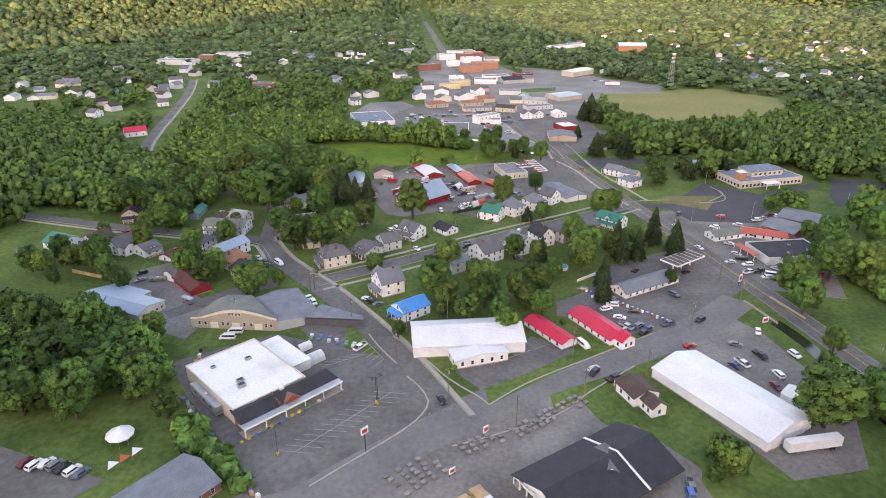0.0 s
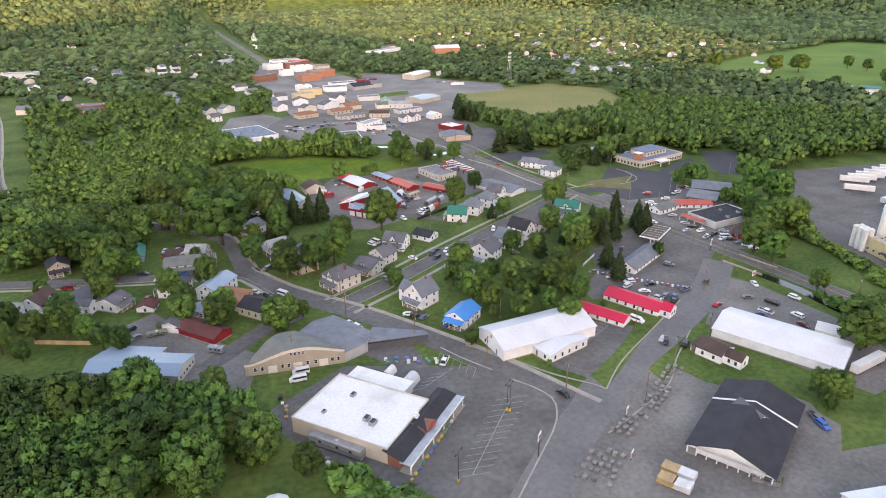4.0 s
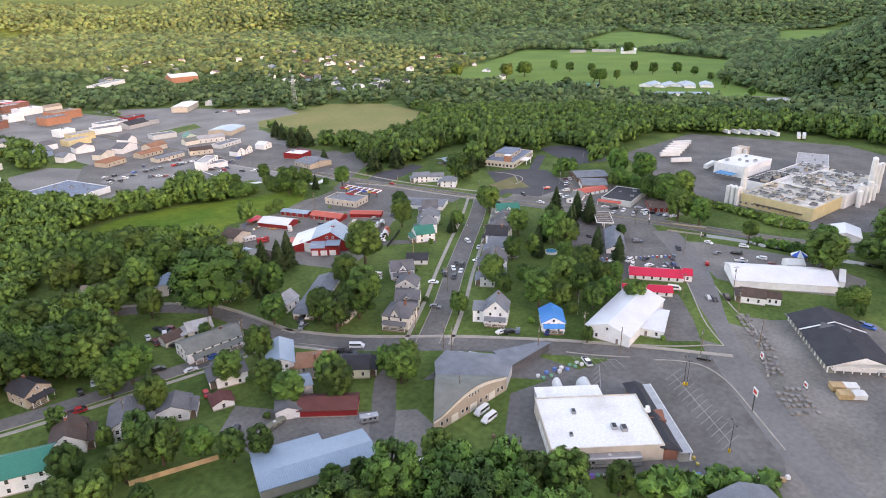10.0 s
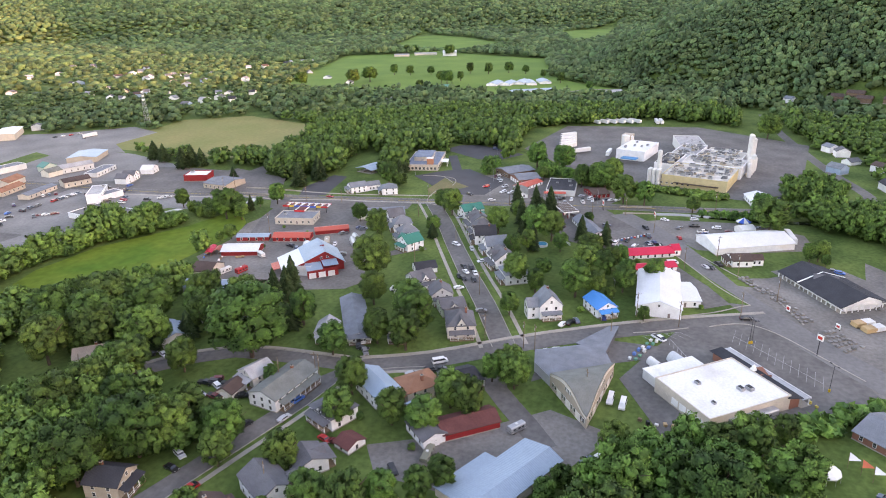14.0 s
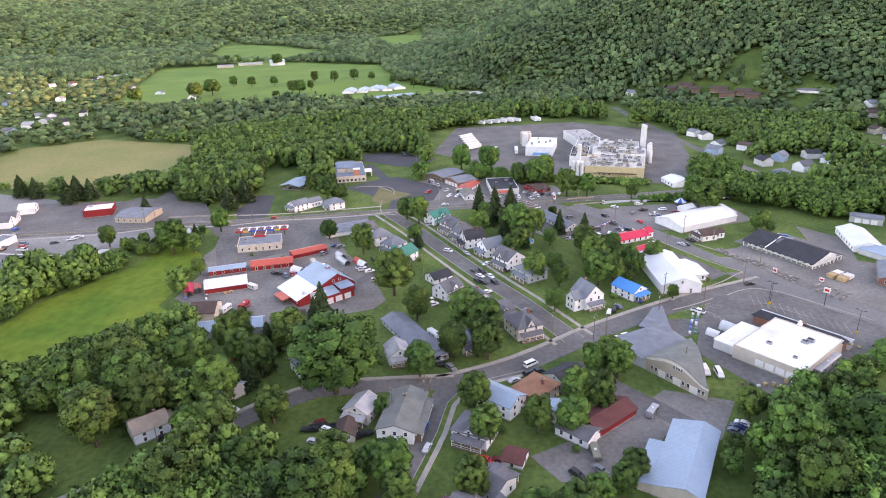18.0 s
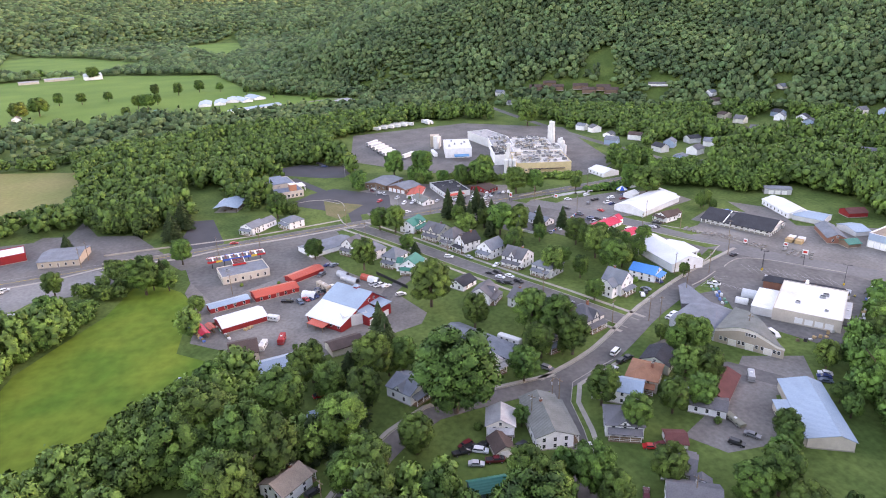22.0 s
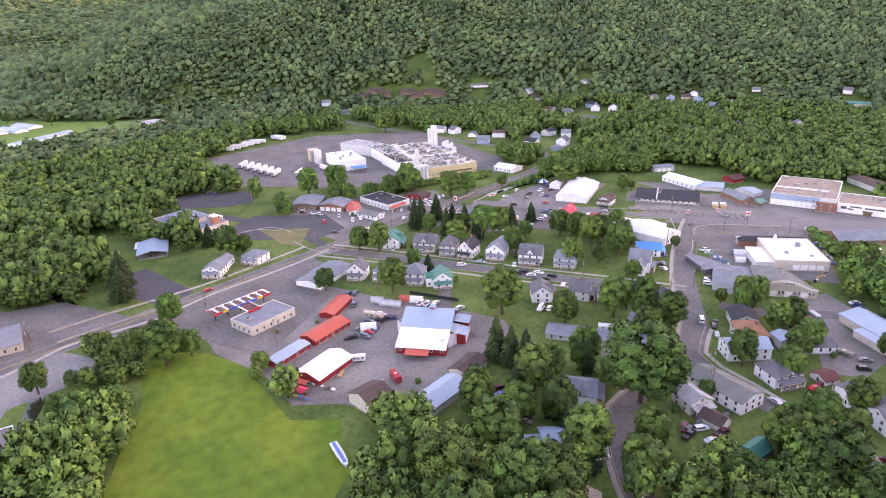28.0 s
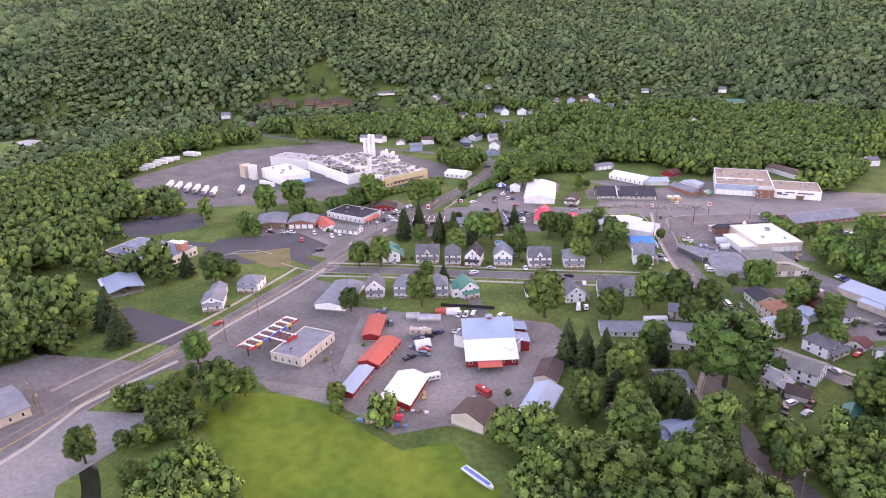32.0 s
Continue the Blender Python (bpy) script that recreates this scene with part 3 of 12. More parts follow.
def crown_arrays(seed, lumps=80, cards=11000, size=0.04, base=None, core=0.72):
    """A broadleaf crown of unit radius, about 2.0 high: uneven clumps of foliage under loose leaves, with gaps between."""
    rng = np.random.default_rng(seed)
    Vs, Fs, Ns, o = [], [], [], 0
    cv, cf = base or ICO2
    for i in range(lumps):
        q = rng.uniform(0, 1)
        zc = -0.6 + 1.36 * (i + 0.5) / lumps
        rad = math.sqrt(max(0.03, 1 - (zc * 1.02) ** 2)) * (0.42 + 0.36 * q)
        a = rng.uniform(0, 0.9) + i * 2.4
        c = np.array([math.cos(a) * rad, math.sin(a) * rad, zc + rng.normal(0, 0.04)])
        r = rng.uniform(0.7, 1.25) * 0.27 * (40 / lumps) ** 0.36
        sq = np.array([1, 1, 0.78])
        v = cv * r * core * (1 + rng.normal(0, 0.1, (len(cv), 1))) * sq + c
        Vs.append(v); Fs.append(cf + o); o += len(v)
        Ns.append((v - c) * 1.6 + c * 0.5 + np.array([0, 0, 0.1]))
        k = cards // lumps
        dirs = rng.normal(0, 1, (k, 3))
        dirs[:, 2] += 0.45
        dirs /= np.linalg.norm(dirs, axis=1)[:, None]
        P = c + dirs * r * sq * rng.uniform(0.82, 1.16, (k, 1))
        lv, lf = leaf_cards(rng, P, dirs, size)
        Vs.append(lv); Fs.append(lf + o); o += len(lv)
        Ns.append(np.repeat((P - c) * 1.6 + c * 0.5, 3, 0) + rng.normal(0, 0.13, (len(lv), 3)))
    N = np.concatenate(Ns)
    return np.concatenate(Vs), np.concatenate(Fs), N / np.maximum(np.linalg.norm(N, axis=1), 1e-6)[:, None]


def crown_mesh(seed, lumps=80, cards=11000, size=0.04):
    V, Fc, N = crown_arrays(seed, lumps, cards, size)
    return raw_mesh("crown", V, Fc, (LEAF,), normals=N)


def conifer_mesh(seed, tiers=22):
    """A spruce crown of unit base radius, 4 high: drooping whorls of ragged boughs."""
    rng = np.random.default_rng(seed)
    Vs, Fs, o = [], [], 0
    for i in range(tiers):
        f = i / tiers
        z0, r = 0.35 + 3.5 * f, (1.0 - f ** 1.5) ** 0.95 * 0.98 + 0.06
        n = 14
        for j in range(n):
            a = j * 2 * math.pi / n + rng.uniform(0, 1)
            L = r * rng.uniform(0.62, 1.15)
            w = 0.5 * L + 0.05
            d, s = np.array([math.cos(a), math.sin(a), 0]), np.array([-math.sin(a), math.cos(a), 0])
            t = np.array([0, 0, 1.0])
            v = np.array([t * (z0 + 0.22), d * L * 0.55 + s * w * 0.5 + t * (z0 + 0.06), d * L + t * (z0 - 0.16 * L - 0.05), d * L * 0.55 - s * w * 0.5 + t * (z0 + 0.06), d * L * 0.5 + t * (z0 - 0.14)])
            Vs.append(v)
            Fs.append(np.array([[0, 1, 2], [0, 2, 3], [0, 4, 1], [0, 3, 4], [1, 4, 2], [3, 2, 4]]) + o)
            o += 5
    return raw_mesh("crown", np.concatenate(Vs), np.concatenate(Fs), (NEEDLE,))


def trunk_mesh(seed, h, r, limbs=6):
    rng = random.Random(seed)
    b = Build()
    b.tube((0, 0, -0.3), (0, 0, h * 0.45), r, r * 0.75, 8)
    b.tube((0, 0, h * 0.45), (rng.uniform(-0.3, 0.3), rng.uniform(-0.3, 0.3), h * 0.95), r * 0.75, r * 0.2, 6)
    for i in range(limbs):
        a = i * 2.4 + rng.random()
        z = h * rng.uniform(0.3, 0.6)
        L = h * rng.uniform(0.25, 0.4)
        b.tube((0, 0, z), (math.cos(a) * L, math.sin(a) * L, z + L * 0.8), r * 0.4, r * 0.08, 5)
    return b.mesh("trunk", BARK)


CROWNS = [crown_mesh(s) for s in range(7)]
SHRUBS = [crown_mesh(20 + s, 14, 1800, 0.075) for s in range(3)]
GROVE_CROWNS = [crown_arrays(60 + s, 34, 1250, 0.085, ICO1, 0.7) for s in range(4)]
NEAR_CROWNS = [crown_arrays(100 + s, 26, 700, 0.105, ICO1, 0.72) for s in range(4)]
SLOPE_CROWNS = [crown_arrays(90 + s, 3, 10, 0.34, ICO1, 1.0) for s in range(4)]
WOOD_CROWNS = [crown_arrays(80 + s, 12, 150, 0.16, ICO1, 0.9) for s in range(5)]
SPRUCES = [conifer_mesh(40 + s) for s in range(4)]
TRUNK, TRUNK_C = [trunk_mesh(s, 1.0, 0.035) for s in range(3)], trunk_mesh(9, 1.0, 0.03, 0)
TREES = []


def tree(x, y, r, h=0.0, label="broadleaf tree with a full green crown", seed=0, group=""):
    """A broadleaf tree: trunk with limbs, crown of radius r."""
    rr = random.Random(int(x * 31 + y * 17) + seed)
    h = h or min(2.35 * r, r + 11) * rr.uniform(0.92, 1.1)
    z = float(height(x, y))
    T = thing("tree", x, y, rr.uniform(0, 360), label, "tree", group, z=z)
    ch = (h * 0.44)
    part("trunk", rr.choice(TRUNK), T, m=Matrix.Diagonal((h, h, h * 0.85, 1)))
    part("crown", rr.choice(CROWNS), T, m=Matrix.Translation((0, 0, h - ch * 1.02)) @ Matrix.Diagonal((r * rr.uniform(0.92, 1.08), r * rr.uniform(0.92, 1.08), ch, 1)))
    TREES.append((x, y, r))
    return T


def spruce(x, y, r, h, label="tall dark green spruce"):
    rr = random.Random(int(x * 31 + y * 17))
    T = thing("conifer", x, y, rr.uniform(0, 360), label, "tree", z=float(height(x, y)))
    part("trunk", TRUNK_C, T, m=Matrix.Diagonal((h, h, h * 0.9, 1)))
    part("crown", rr.choice(SPRUCES), T, m=Matrix.Diagonal((r, r, h / 4.05, 1)))
    TREES.append((x, y, r))
    return T


def bush(x, y, r, label="rounded green garden shrub beside a house"):
    rr = random.Random(int(x * 31 + y * 17))
    T = thing("shrub", x, y, rr.uniform(0, 360), label, "shrub", z=float(height(x, y)))
    part("crown", rr.choice(SHRUBS), T, m=Matrix.Translation((0, 0, r * 0.8)) @ Matrix.Diagonal((r, r, r * 0.95, 1)))
    return T


def inside(poly, X, Y):
    n = len(poly)
    hit = np.zeros(len(X), bool)
    for i in range(n):
        (x0, y0), (x1, y1) = poly[i], poly[(i + 1) % n]
        if y0 == y1:
            continue
        c = ((y0 > Y) != (y1 > Y)) & (X < (x1 - x0) * (Y - y0) / (y1 - y0) + x0)
        hit ^= c
    return hit


def grove_mesh(name, X, Y, rad, hgt, seed, base, cards=0, label="", material=None, jitter=0.2):
    """Many trees joined into one mesh: uneven crowns that overlap, with loose leaf clumps on the nearer ones."""
    rng = np.random.default_rng(seed)
    n = len(X)
    if n == 0:
        return
    cv, cf = base
    Z = height(X, Y)
    sc = np.stack([rad, rad, hgt * 0.52], 1) * (0.86 if cards > 50 else 1.0)
    jit = 1 + rng.normal(0, jitter, (n, len(cv), 1))
    low = np.where(cv[:, 2] < -0.3, 0.8, 1.0)[None, :, None]
    V = cv[None] * jit * low * sc[:, None, :] + np.stack([X, Y, Z + hgt * 0.52], 1)[:, None, :]
    Fc = (cf[None] + (np.arange(n) * len(cv))[:, None, None]).reshape(-1, 3)
    V = V.reshape(-1, 3)
    mid = np.stack([X, Y, Z + hgt * 0.35], 1)
    nrm = V - np.repeat(mid, len(cv), 0) if cards > 50 else None
    if cards:
        d = rng.normal(0, 1, (n, cards, 3))
        d[..., 2] = np.abs(d[..., 2]) * 0.9 - 0.15
        d /= np.linalg.norm(d, axis=2)[..., None]
        P = d * sc[:, None, :] * rng.uniform(0.85, 1.3, (n, cards, 1)) + np.stack([X, Y, Z + hgt * 0.52], 1)[:, None, :]
        lv, lf = leaf_cards(rng, P.reshape(-1, 3), d.reshape(-1, 3), 0.46 if cards > 200 else 0.7 if cards > 50 else 1.5)
        if nrm is not None:
            nrm = np.concatenate([nrm, np.repeat(P.reshape(-1, 3) - np.repeat(mid, cards, 0), 3, 0) + rng.normal(0, 1.6, (len(lv), 3))])
        Fc = np.concatenate([Fc, lf + len(V)])
        V = np.concatenate([V, lv])
    tagged(new(name, raw_mesh(name, V, Fc, (material or LEAF_HAZED,), normals=nrm)), label, "woodland", kind="stuff")


def joined_crowns(name, X, Y, rad, hgt, seed, templates, label, material):
    """Many clumpy crowns joined into one mesh."""
    rng = np.random.default_rng(seed)
    n = len(X)
    if n == 0:
        return
    Z = height(X, Y)
    pick, turn = rng.integers(0, len(templates), n), rng.uniform(0, 2 * np.pi, n)
    Vs, Fs, Ns, o = [], [], [], 0
    for k, (V, Fc, N) in enumerate(templates):
        j = np.nonzero(pick == k)[0]
        if len(j) == 0:
            continue
        c, q = np.cos(turn[j])[:, None], np.sin(turn[j])[:, None]
        r, h = rad[j][:, None], (hgt[j] * 0.5)[:, None]
        Vs.append(np.stack([(V[:, 0] * c - V[:, 1] * q) * r + X[j][:, None], (V[:, 0] * q + V[:, 1] * c) * r + Y[j][:, None], V[:, 2] * h + (Z[j] + hgt[j] * 0.52)[:, None]], 2).reshape(-1, 3))
        Ns.append(np.stack([(N[:, 0] * c - N[:, 1] * q), (N[:, 0] * q + N[:, 1] * c), N[:, 2] + 0 * c], 2).reshape(-1, 3))
        Fs.append((Fc[None] + (np.arange(len(j)) * len(V))[:, None, None]).reshape(-1, 3) + o)
        o += len(j) * len(V)
    tagged(new(name, raw_mesh(name, np.concatenate(Vs), np.concatenate(Fs), (material,), normals=np.concatenate(Ns))), label, "woodland", kind="stuff")


def scatter(poly, spacing, seed):
    rng = np.random.default_rng(seed)
    P = np.array(poly)
    (x0, y0), (x1, y1) = P.min(0), P.max(0)
    gx, gy = np.meshgrid(np.arange(x0, x1, spacing), np.arange(y0, y1, spacing * 0.87))
    gx = gx + (np.arange(gx.shape[0])[:, None] % 2) * spacing / 2
    X = (gx + rng.uniform(-0.42, 0.42, gx.shape) * spacing).ravel()
    Y = (gy + rng.uniform(-0.42, 0.42, gy.shape) * spacing).ravel()
    k = inside(poly, X, Y)
    return X[k], Y[k], rng


KEEP_CLEAR = []


def sightline(x, y, yaw, w, l):
    """A house lot with its open front garden."""
    c, s = math.cos(radians(yaw)), math.sin(radians(yaw))
    return [(x + c * u - s * v, y + s * u + c * v) for u, v in ((-w, -w), (l, -w * 0.8), (l, w * 0.8), (-w, w))]


def clear_of(X, Y, pad=3.0):
    ok = np.ones(len(X), bool)
    for line, w in ROADS:
        A = np.array(line)
        for (ax, ay), (bx, by) in zip(A[:-1:2], np.roll(A, -2, 0)[:-1:2]):
            dx, dy = bx - ax, by - ay
            q = dx * dx + dy * dy
            if q > 1e5 or q == 0:
                continue
            t = np.clip(((X - ax) * dx + (Y - ay) * dy) / q, 0, 1)
            ok &= np.hypot(X - ax - t * dx, Y - ay - t * dy) > w / 2 + pad
    for poly in KEEP_CLEAR:
        ok &= ~inside(poly, X, Y)
    for x, y, r in FOOT:
        ok &= np.hypot(X - x, Y - y) > r + 1.5
    return ok


def grove(name, poly, spacing=8.0, seed=1, h=14.0, label="dense broadleaf trees in full leaf", cards=220):
    X, Y, rng = scatter(poly, spacing, seed)
    k = clear_of(X, Y, 5.5)
    X, Y = X[k], Y[k]
    hg = h * rng.uniform(0.75, 1.2, len(X))
    rad = spacing * rng.uniform(0.55, 0.9, len(X))
    if cards > 200:
        joined_crowns(name, X, Y, rad, hg, seed, GROVE_CROWNS, label, LEAF)
    else:
        grove_mesh(name, X, Y, rad, hg, seed, ICO2, cards, label, LEAF)


# ---- roads ----
road("main_road", [(-40, 1700), (-20, 1420), (2, 1100), (14, 930), (38, 765), (52, 630), (61, 550), (70, 500), (79, 460), (88, 415), (98, 375), (106, 338), (116, 300), (123, 267), (129, 241), (134, 215), (140, 185), (152, 140), (163, 112), (172, 85), (180, 50), (185, 0), (188, -60)], 11.0, "wide grey asphalt main road with yellow centre lines", lines="ye", top=0.08)
road("front_street", [(118, 228), (98, 210), (77, 196), (50, 181), (31, 171.5), (3, 152.5), (-22, 132), (-48, 107), (-72, 83), (-100, 52), (-150, -10)], 13.0, "broad worn asphalt street", material=STREET, top=0.07)
road("cross_street", [(4, 153), (-18, 194), (-43, 231), (-57, 248), (-71, 265), (-80, 280), (-86, 292)], 9.5, "worn asphalt side street with kerbs", walk_r=1.3)
road("west_street", [(-72, 266), (-83, 287), (-95, 293), (-110, 295), (-136, 301), (-158, 306), (-176, 311), (-215, 323), (-260, 338), (-320, 360)], 7.0, "narrow asphalt residential street", walk_l=2.6, top=0.065)
road("north_street", [(-84, 288), (-86, 305), (-88, 320), (-91, 334), (-100, 346), (-115, 359), (-130, 369), (-150, 388), (-172, 412), (-210, 450), (-230, 520), (-240, 570), (-266, 690), (-293, 784)], 7.5, "asphalt residential street under large trees", walk_r=1.4, top=0.062)
road("house_street", [(-52.5, 244.5), (-20, 263.5), (0, 276.5), (40, 301), (72, 320), (104, 341)], 8.5, "asphalt street between rows of houses", walk_l=4.2, walk_r=4.2, top=0.064)
road("school_lane", [(-68, 243), (-80, 238.5), (-88, 231), (-95, 224), (-104, 216)], 7.5, "patched asphalt lane", top=0.058)
road("hill_road", [(163, 112), (180, 96), (201, 90), (262, 105), (327, 117), (411, 130), (500, 140)], 7.5, "asphalt road along the wooded hillside", top=0.06, drape=True)
road("clinic_drive", [(95.6, 338.6), (136.5, 339.5), (163.1, 343), (171.9, 350), (189.5, 358.2), (227.8, 376.8)], 7.0, "new asphalt drive", material=FRESH_ASPHALT, top=0.058)
road("barn_drive", [(30.1, 313.2), (13.9, 328.3), (-2.7, 338.4), (-24, 342.2)], 6.0, "gravel and asphalt drive to the barn yard", material=ASPHALT, top=0.056)
road("fair_lane", [(495.7, 582.3), (552.3, 557.7), (548.6, 475), (572.8, 407.8), (642.1, 352.5), (662.7, 305.6)], 6.0, "pale gravel lane through the fairground", material=GRAVEL, top=0.06)

# ---- paving, lots and fields ----
AREA = [(-37.0, 193.9), (-19.2, 187.0), (-3.1, 164.1), (-4.1, 153.5), (-32.7, 128.2), (-44.1, 124.0), (-78.2, 165.4), (-90.3, 183.6), (-59.8, 202.0)]
sheet("parking_lot", AREA, ASPHALT, 0.05, "worn asphalt supermarket car park with faded bay lines", "parking lot")
KEEP_CLEAR.append(AREA)
AREA = [(-19.9, 123.5), (45.5, 165.3), (54.4, 153.1), (68.4, 133.3), (62.4, 117.9), (14.9, 106.8), (-29.3, 110.7)]
sheet("gravel_yard", AREA, GRAVEL, 0.045, "grey gravel lumber yard", "gravel yard")
KEEP_CLEAR.append(AREA)
AREA = [(72.9, 184.1), (108.6, 214.8), (115.8, 202.4), (123.2, 159.2), (112.1, 133.0), (90.6, 129.0), (72.7, 168.2)]
sheet("gravel_lot", AREA, GRAVEL, 0.045, "pale gravel lot round the white metal building", "gravel lot")
KEEP_CLEAR.append(AREA)
AREA = [(3.5, 179.2), (21.6, 184.2), (32.1, 200.5), (46.4, 190.4), (43.3, 184.2), (15.4, 164.6)]
sheet("hall_parking", AREA, ASPHALT, 0.05, "cracked asphalt car park beside the white hall", "hall parking")
KEEP_CLEAR.append(AREA)
AREA = [(69.1, 257.7), (114.6, 281.8), (125.3, 238.4), (87.2, 206.4), (66.4, 198.5), (60.0, 214.8), (43.6, 215.0), (45.4, 226.2), (59.7, 236.0)]
sheet("store_lot", AREA, ASPHALT, 0.045, "asphalt forecourt of the filling station", "store lot")
KEEP_CLEAR.append(AREA)
AREA = [(109.6, 328.8), (172.1, 338.8), (191.5, 307.1), (172.3, 260.5), (161.4, 228.4), (127.6, 238.5)]
sheet("gravel_verge", AREA, GRAVEL, 0.04, "gravel and asphalt lots along the main road", "gravel verge")
KEEP_CLEAR.append(AREA)
AREA = [(123.5, 337.7), (159.6, 379.6), (180.2, 364.3), (190.2, 348.1), (161.5, 312.2), (129.9, 315.5)]
sheet("clinic_parking", AREA, FRESH_ASPHALT, 0.05, "fresh asphalt clinic car park with white bays", "clinic parking")
KEEP_CLEAR.append(AREA)
AREA = [(265.8, 385.8), (272.5, 368.8), (249.1, 323.3), (219.9, 338.5), (223.0, 354.0), (246.2, 391.3)]
sheet("upper_parking", AREA, FRESH_ASPHALT, 0.05, "asphalt staff car park", "upper parking")
KEEP_CLEAR.append(AREA)
AREA = [(381.6, 316.8), (408.4, 197.7), (350.3, 109.7), (201.6, 127.4), (168.7, 158.1), (178.0, 228.6), (221.6, 283.8), (270.2, 329.0)]
sheet("factory_yard", AREA, ASPHALT, 0.045, "wide asphalt factory yard", "factory yard")
KEEP_CLEAR.append(AREA)
AREA = [(30, 426), (4, 417), (-21, 417), (-31, 403), (-40, 398), (-46, 370), (-37, 345), (-29, 326), (-20, 322), (9, 334), (36, 352), (60, 362), (90, 352), (84, 385), (74, 420), (56, 424)]
sheet("barn_yard", AREA, GRAVEL, 0.045, "grey gravel and asphalt barn yard", "barn yard")
KEEP_CLEAR.append(AREA)
AREA = [(62.7, 430.3), (73.4, 410.7), (76.1, 373.4), (48.9, 366.3), (26.4, 397.0), (14.4, 412.1), (43.7, 425.6)]
sheet("tire_lot", AREA, ASPHALT, 0.052, "asphalt lot of the former drive-in", "tire lot")
KEEP_CLEAR.append(AREA)
AREA = [(-85.2, 219.1), (-90.8, 198.4), (-110.5, 208.4), (-109.6, 224.3), (-130.9, 237.1), (-130.8, 256.3), (-120.7, 264.2), (-105.6, 239.8)]
sheet("workshop_yard", AREA, GRAVEL, 0.045, "grey gravel workshop yard", "workshop yard")
KEEP_CLEAR.append(AREA)
AREA = [(88.7, 535.4), (136.9, 519.4), (124.3, 465.9), (74.7, 437.2), (72.7, 480.9), (70.5, 525.6)]
sheet("pharmacy_lot", AREA, ASPHALT, 0.048, "asphalt lot by the main road", "pharmacy lot")
KEEP_CLEAR.append(AREA)
AREA = [(87.9, 506.8), (161.7, 504.1), (124.8, 485.7), (72.1, 473.2), (78.1, 495.2)]
sheet("near_lot", AREA, ASPHALT, 0.048, "asphalt lot across the main road", "near lot")
KEEP_CLEAR.append(AREA)
AREA = [(142.5, 436.4), (141.7, 424.7), (95.8, 414.2), (87.7, 429.9), (107.5, 439.2)]
sheet("dark_lot", AREA, FRESH_ASPHALT, 0.048, "dark asphalt lot beside the lawn", "dark lot")
KEEP_CLEAR.append(AREA)
AREA = [(-39.8, 595.4), (-20.3, 632.2), (21.0, 635.1), (54.9, 631.7), (80.8, 571.7), (87.9, 535.1), (92.1, 496.3), (75.1, 472.8), (46.3, 481.8), (32.4, 513.0), (-3.5, 525.9), (-27.4, 534.1), (-58.4, 536.8)]
sheet("north_lots", AREA, ASPHALT, 0.04, "asphalt lots of the commercial strip", "north lots")
KEEP_CLEAR.append(AREA)
AREA = [(20.6, 708.8), (79.4, 764.6), (65.1, 691.2), (39.8, 665.7), (3.6, 647.8), (-7.9, 655.3)]
sheet("store_row_lot", AREA, PALE_LOT, 0.041, "pale paved yards between town shops", "store row lot")
KEEP_CLEAR.append(AREA)
AREA = [(37.1, 707.2), (127.9, 731.5), (122.2, 707.3), (65.1, 691.2)]
sheet("green_strip", AREA, GRASS, 0.038, "green lawn strip behind the town shops", "green strip")
KEEP_CLEAR.append(AREA)
AREA = [(-32.8, 573.9), (3.6, 588.3), (32.9, 590.5), (60.0, 595.3), (68.6, 517.7), (73.8, 474.9), (44.8, 454.2), (38.5, 494.0), (-27.5, 527.4)]
sheet("town_lots", AREA, PALE_LOT, 0.042, "asphalt lots round the town shops", "town lots")
KEEP_CLEAR.append(AREA)
AREA = [(-6.7, 932.6), (25.3, 1023.0), (55.4, 944.8), (89.4, 846.6), (97.4, 791.1), (75.8, 742.2), (71.1, 662.5), (63.8, 605.8), (21.1, 712.4)]
sheet("main_street_shops", AREA, PALE_LOT, 0.041, "paved main street of the town centre", "main street shops")
KEEP_CLEAR.append(AREA)
AREA = [(77.7, 567.7), (121.1, 583.1), (126.6, 558.5), (129.1, 514.7), (103.8, 485.0), (87.6, 481.7), (75.0, 512.2)]
sheet("side_lots", AREA, ASPHALT, 0.039, "asphalt lots behind the main road shops", "side lots")
KEEP_CLEAR.append(AREA)
AREA = [(94.6, 898.7), (133.3, 877.2), (168.5, 844.6), (198.7, 789.4), (249.1, 744.3), (232.3, 695.9), (176.2, 690.1), (151.6, 651.8), (145.6, 693.4), (138.1, 718.0), (110.4, 789.3)]
sheet("tower_lot", AREA, PALE_LOT, 0.043, "gravel lot with parked machinery", "tower lot")
KEEP_CLEAR.append(AREA)
AREA = [(71.7, 511.1), (81.7, 505.4), (27.9, 500.8), (18.8, 505.0), (41.0, 533.2)]
sheet("market_strip", AREA, ASPHALT, 0.045, "asphalt lot beside the creek", "market strip")
KEEP_CLEAR.append(AREA)
AREA = [(32.4, 182.5), (35.9, 116.6), (11.4, 61.7), (-67.0, 43.3), (-100.3, 27.9), (-105.6, 70.4), (-56.8, 120.0)]
sheet("se_yard", AREA, GRAVEL, 0.04, "gravel yards in front of the industrial sheds", "se yard")
KEEP_CLEAR.append(AREA)
AREA = [(-121.9, 142.9), (-110.1, 138.4), (-85.6, 129.5), (-89.3, 125.6), (-102.2, 110.6), (-125.0, 120.8)]
sheet("tent_parking", AREA, ASPHALT, 0.045, "asphalt car park beside the tent lawn", "tent parking")
KEEP_CLEAR.append(AREA)
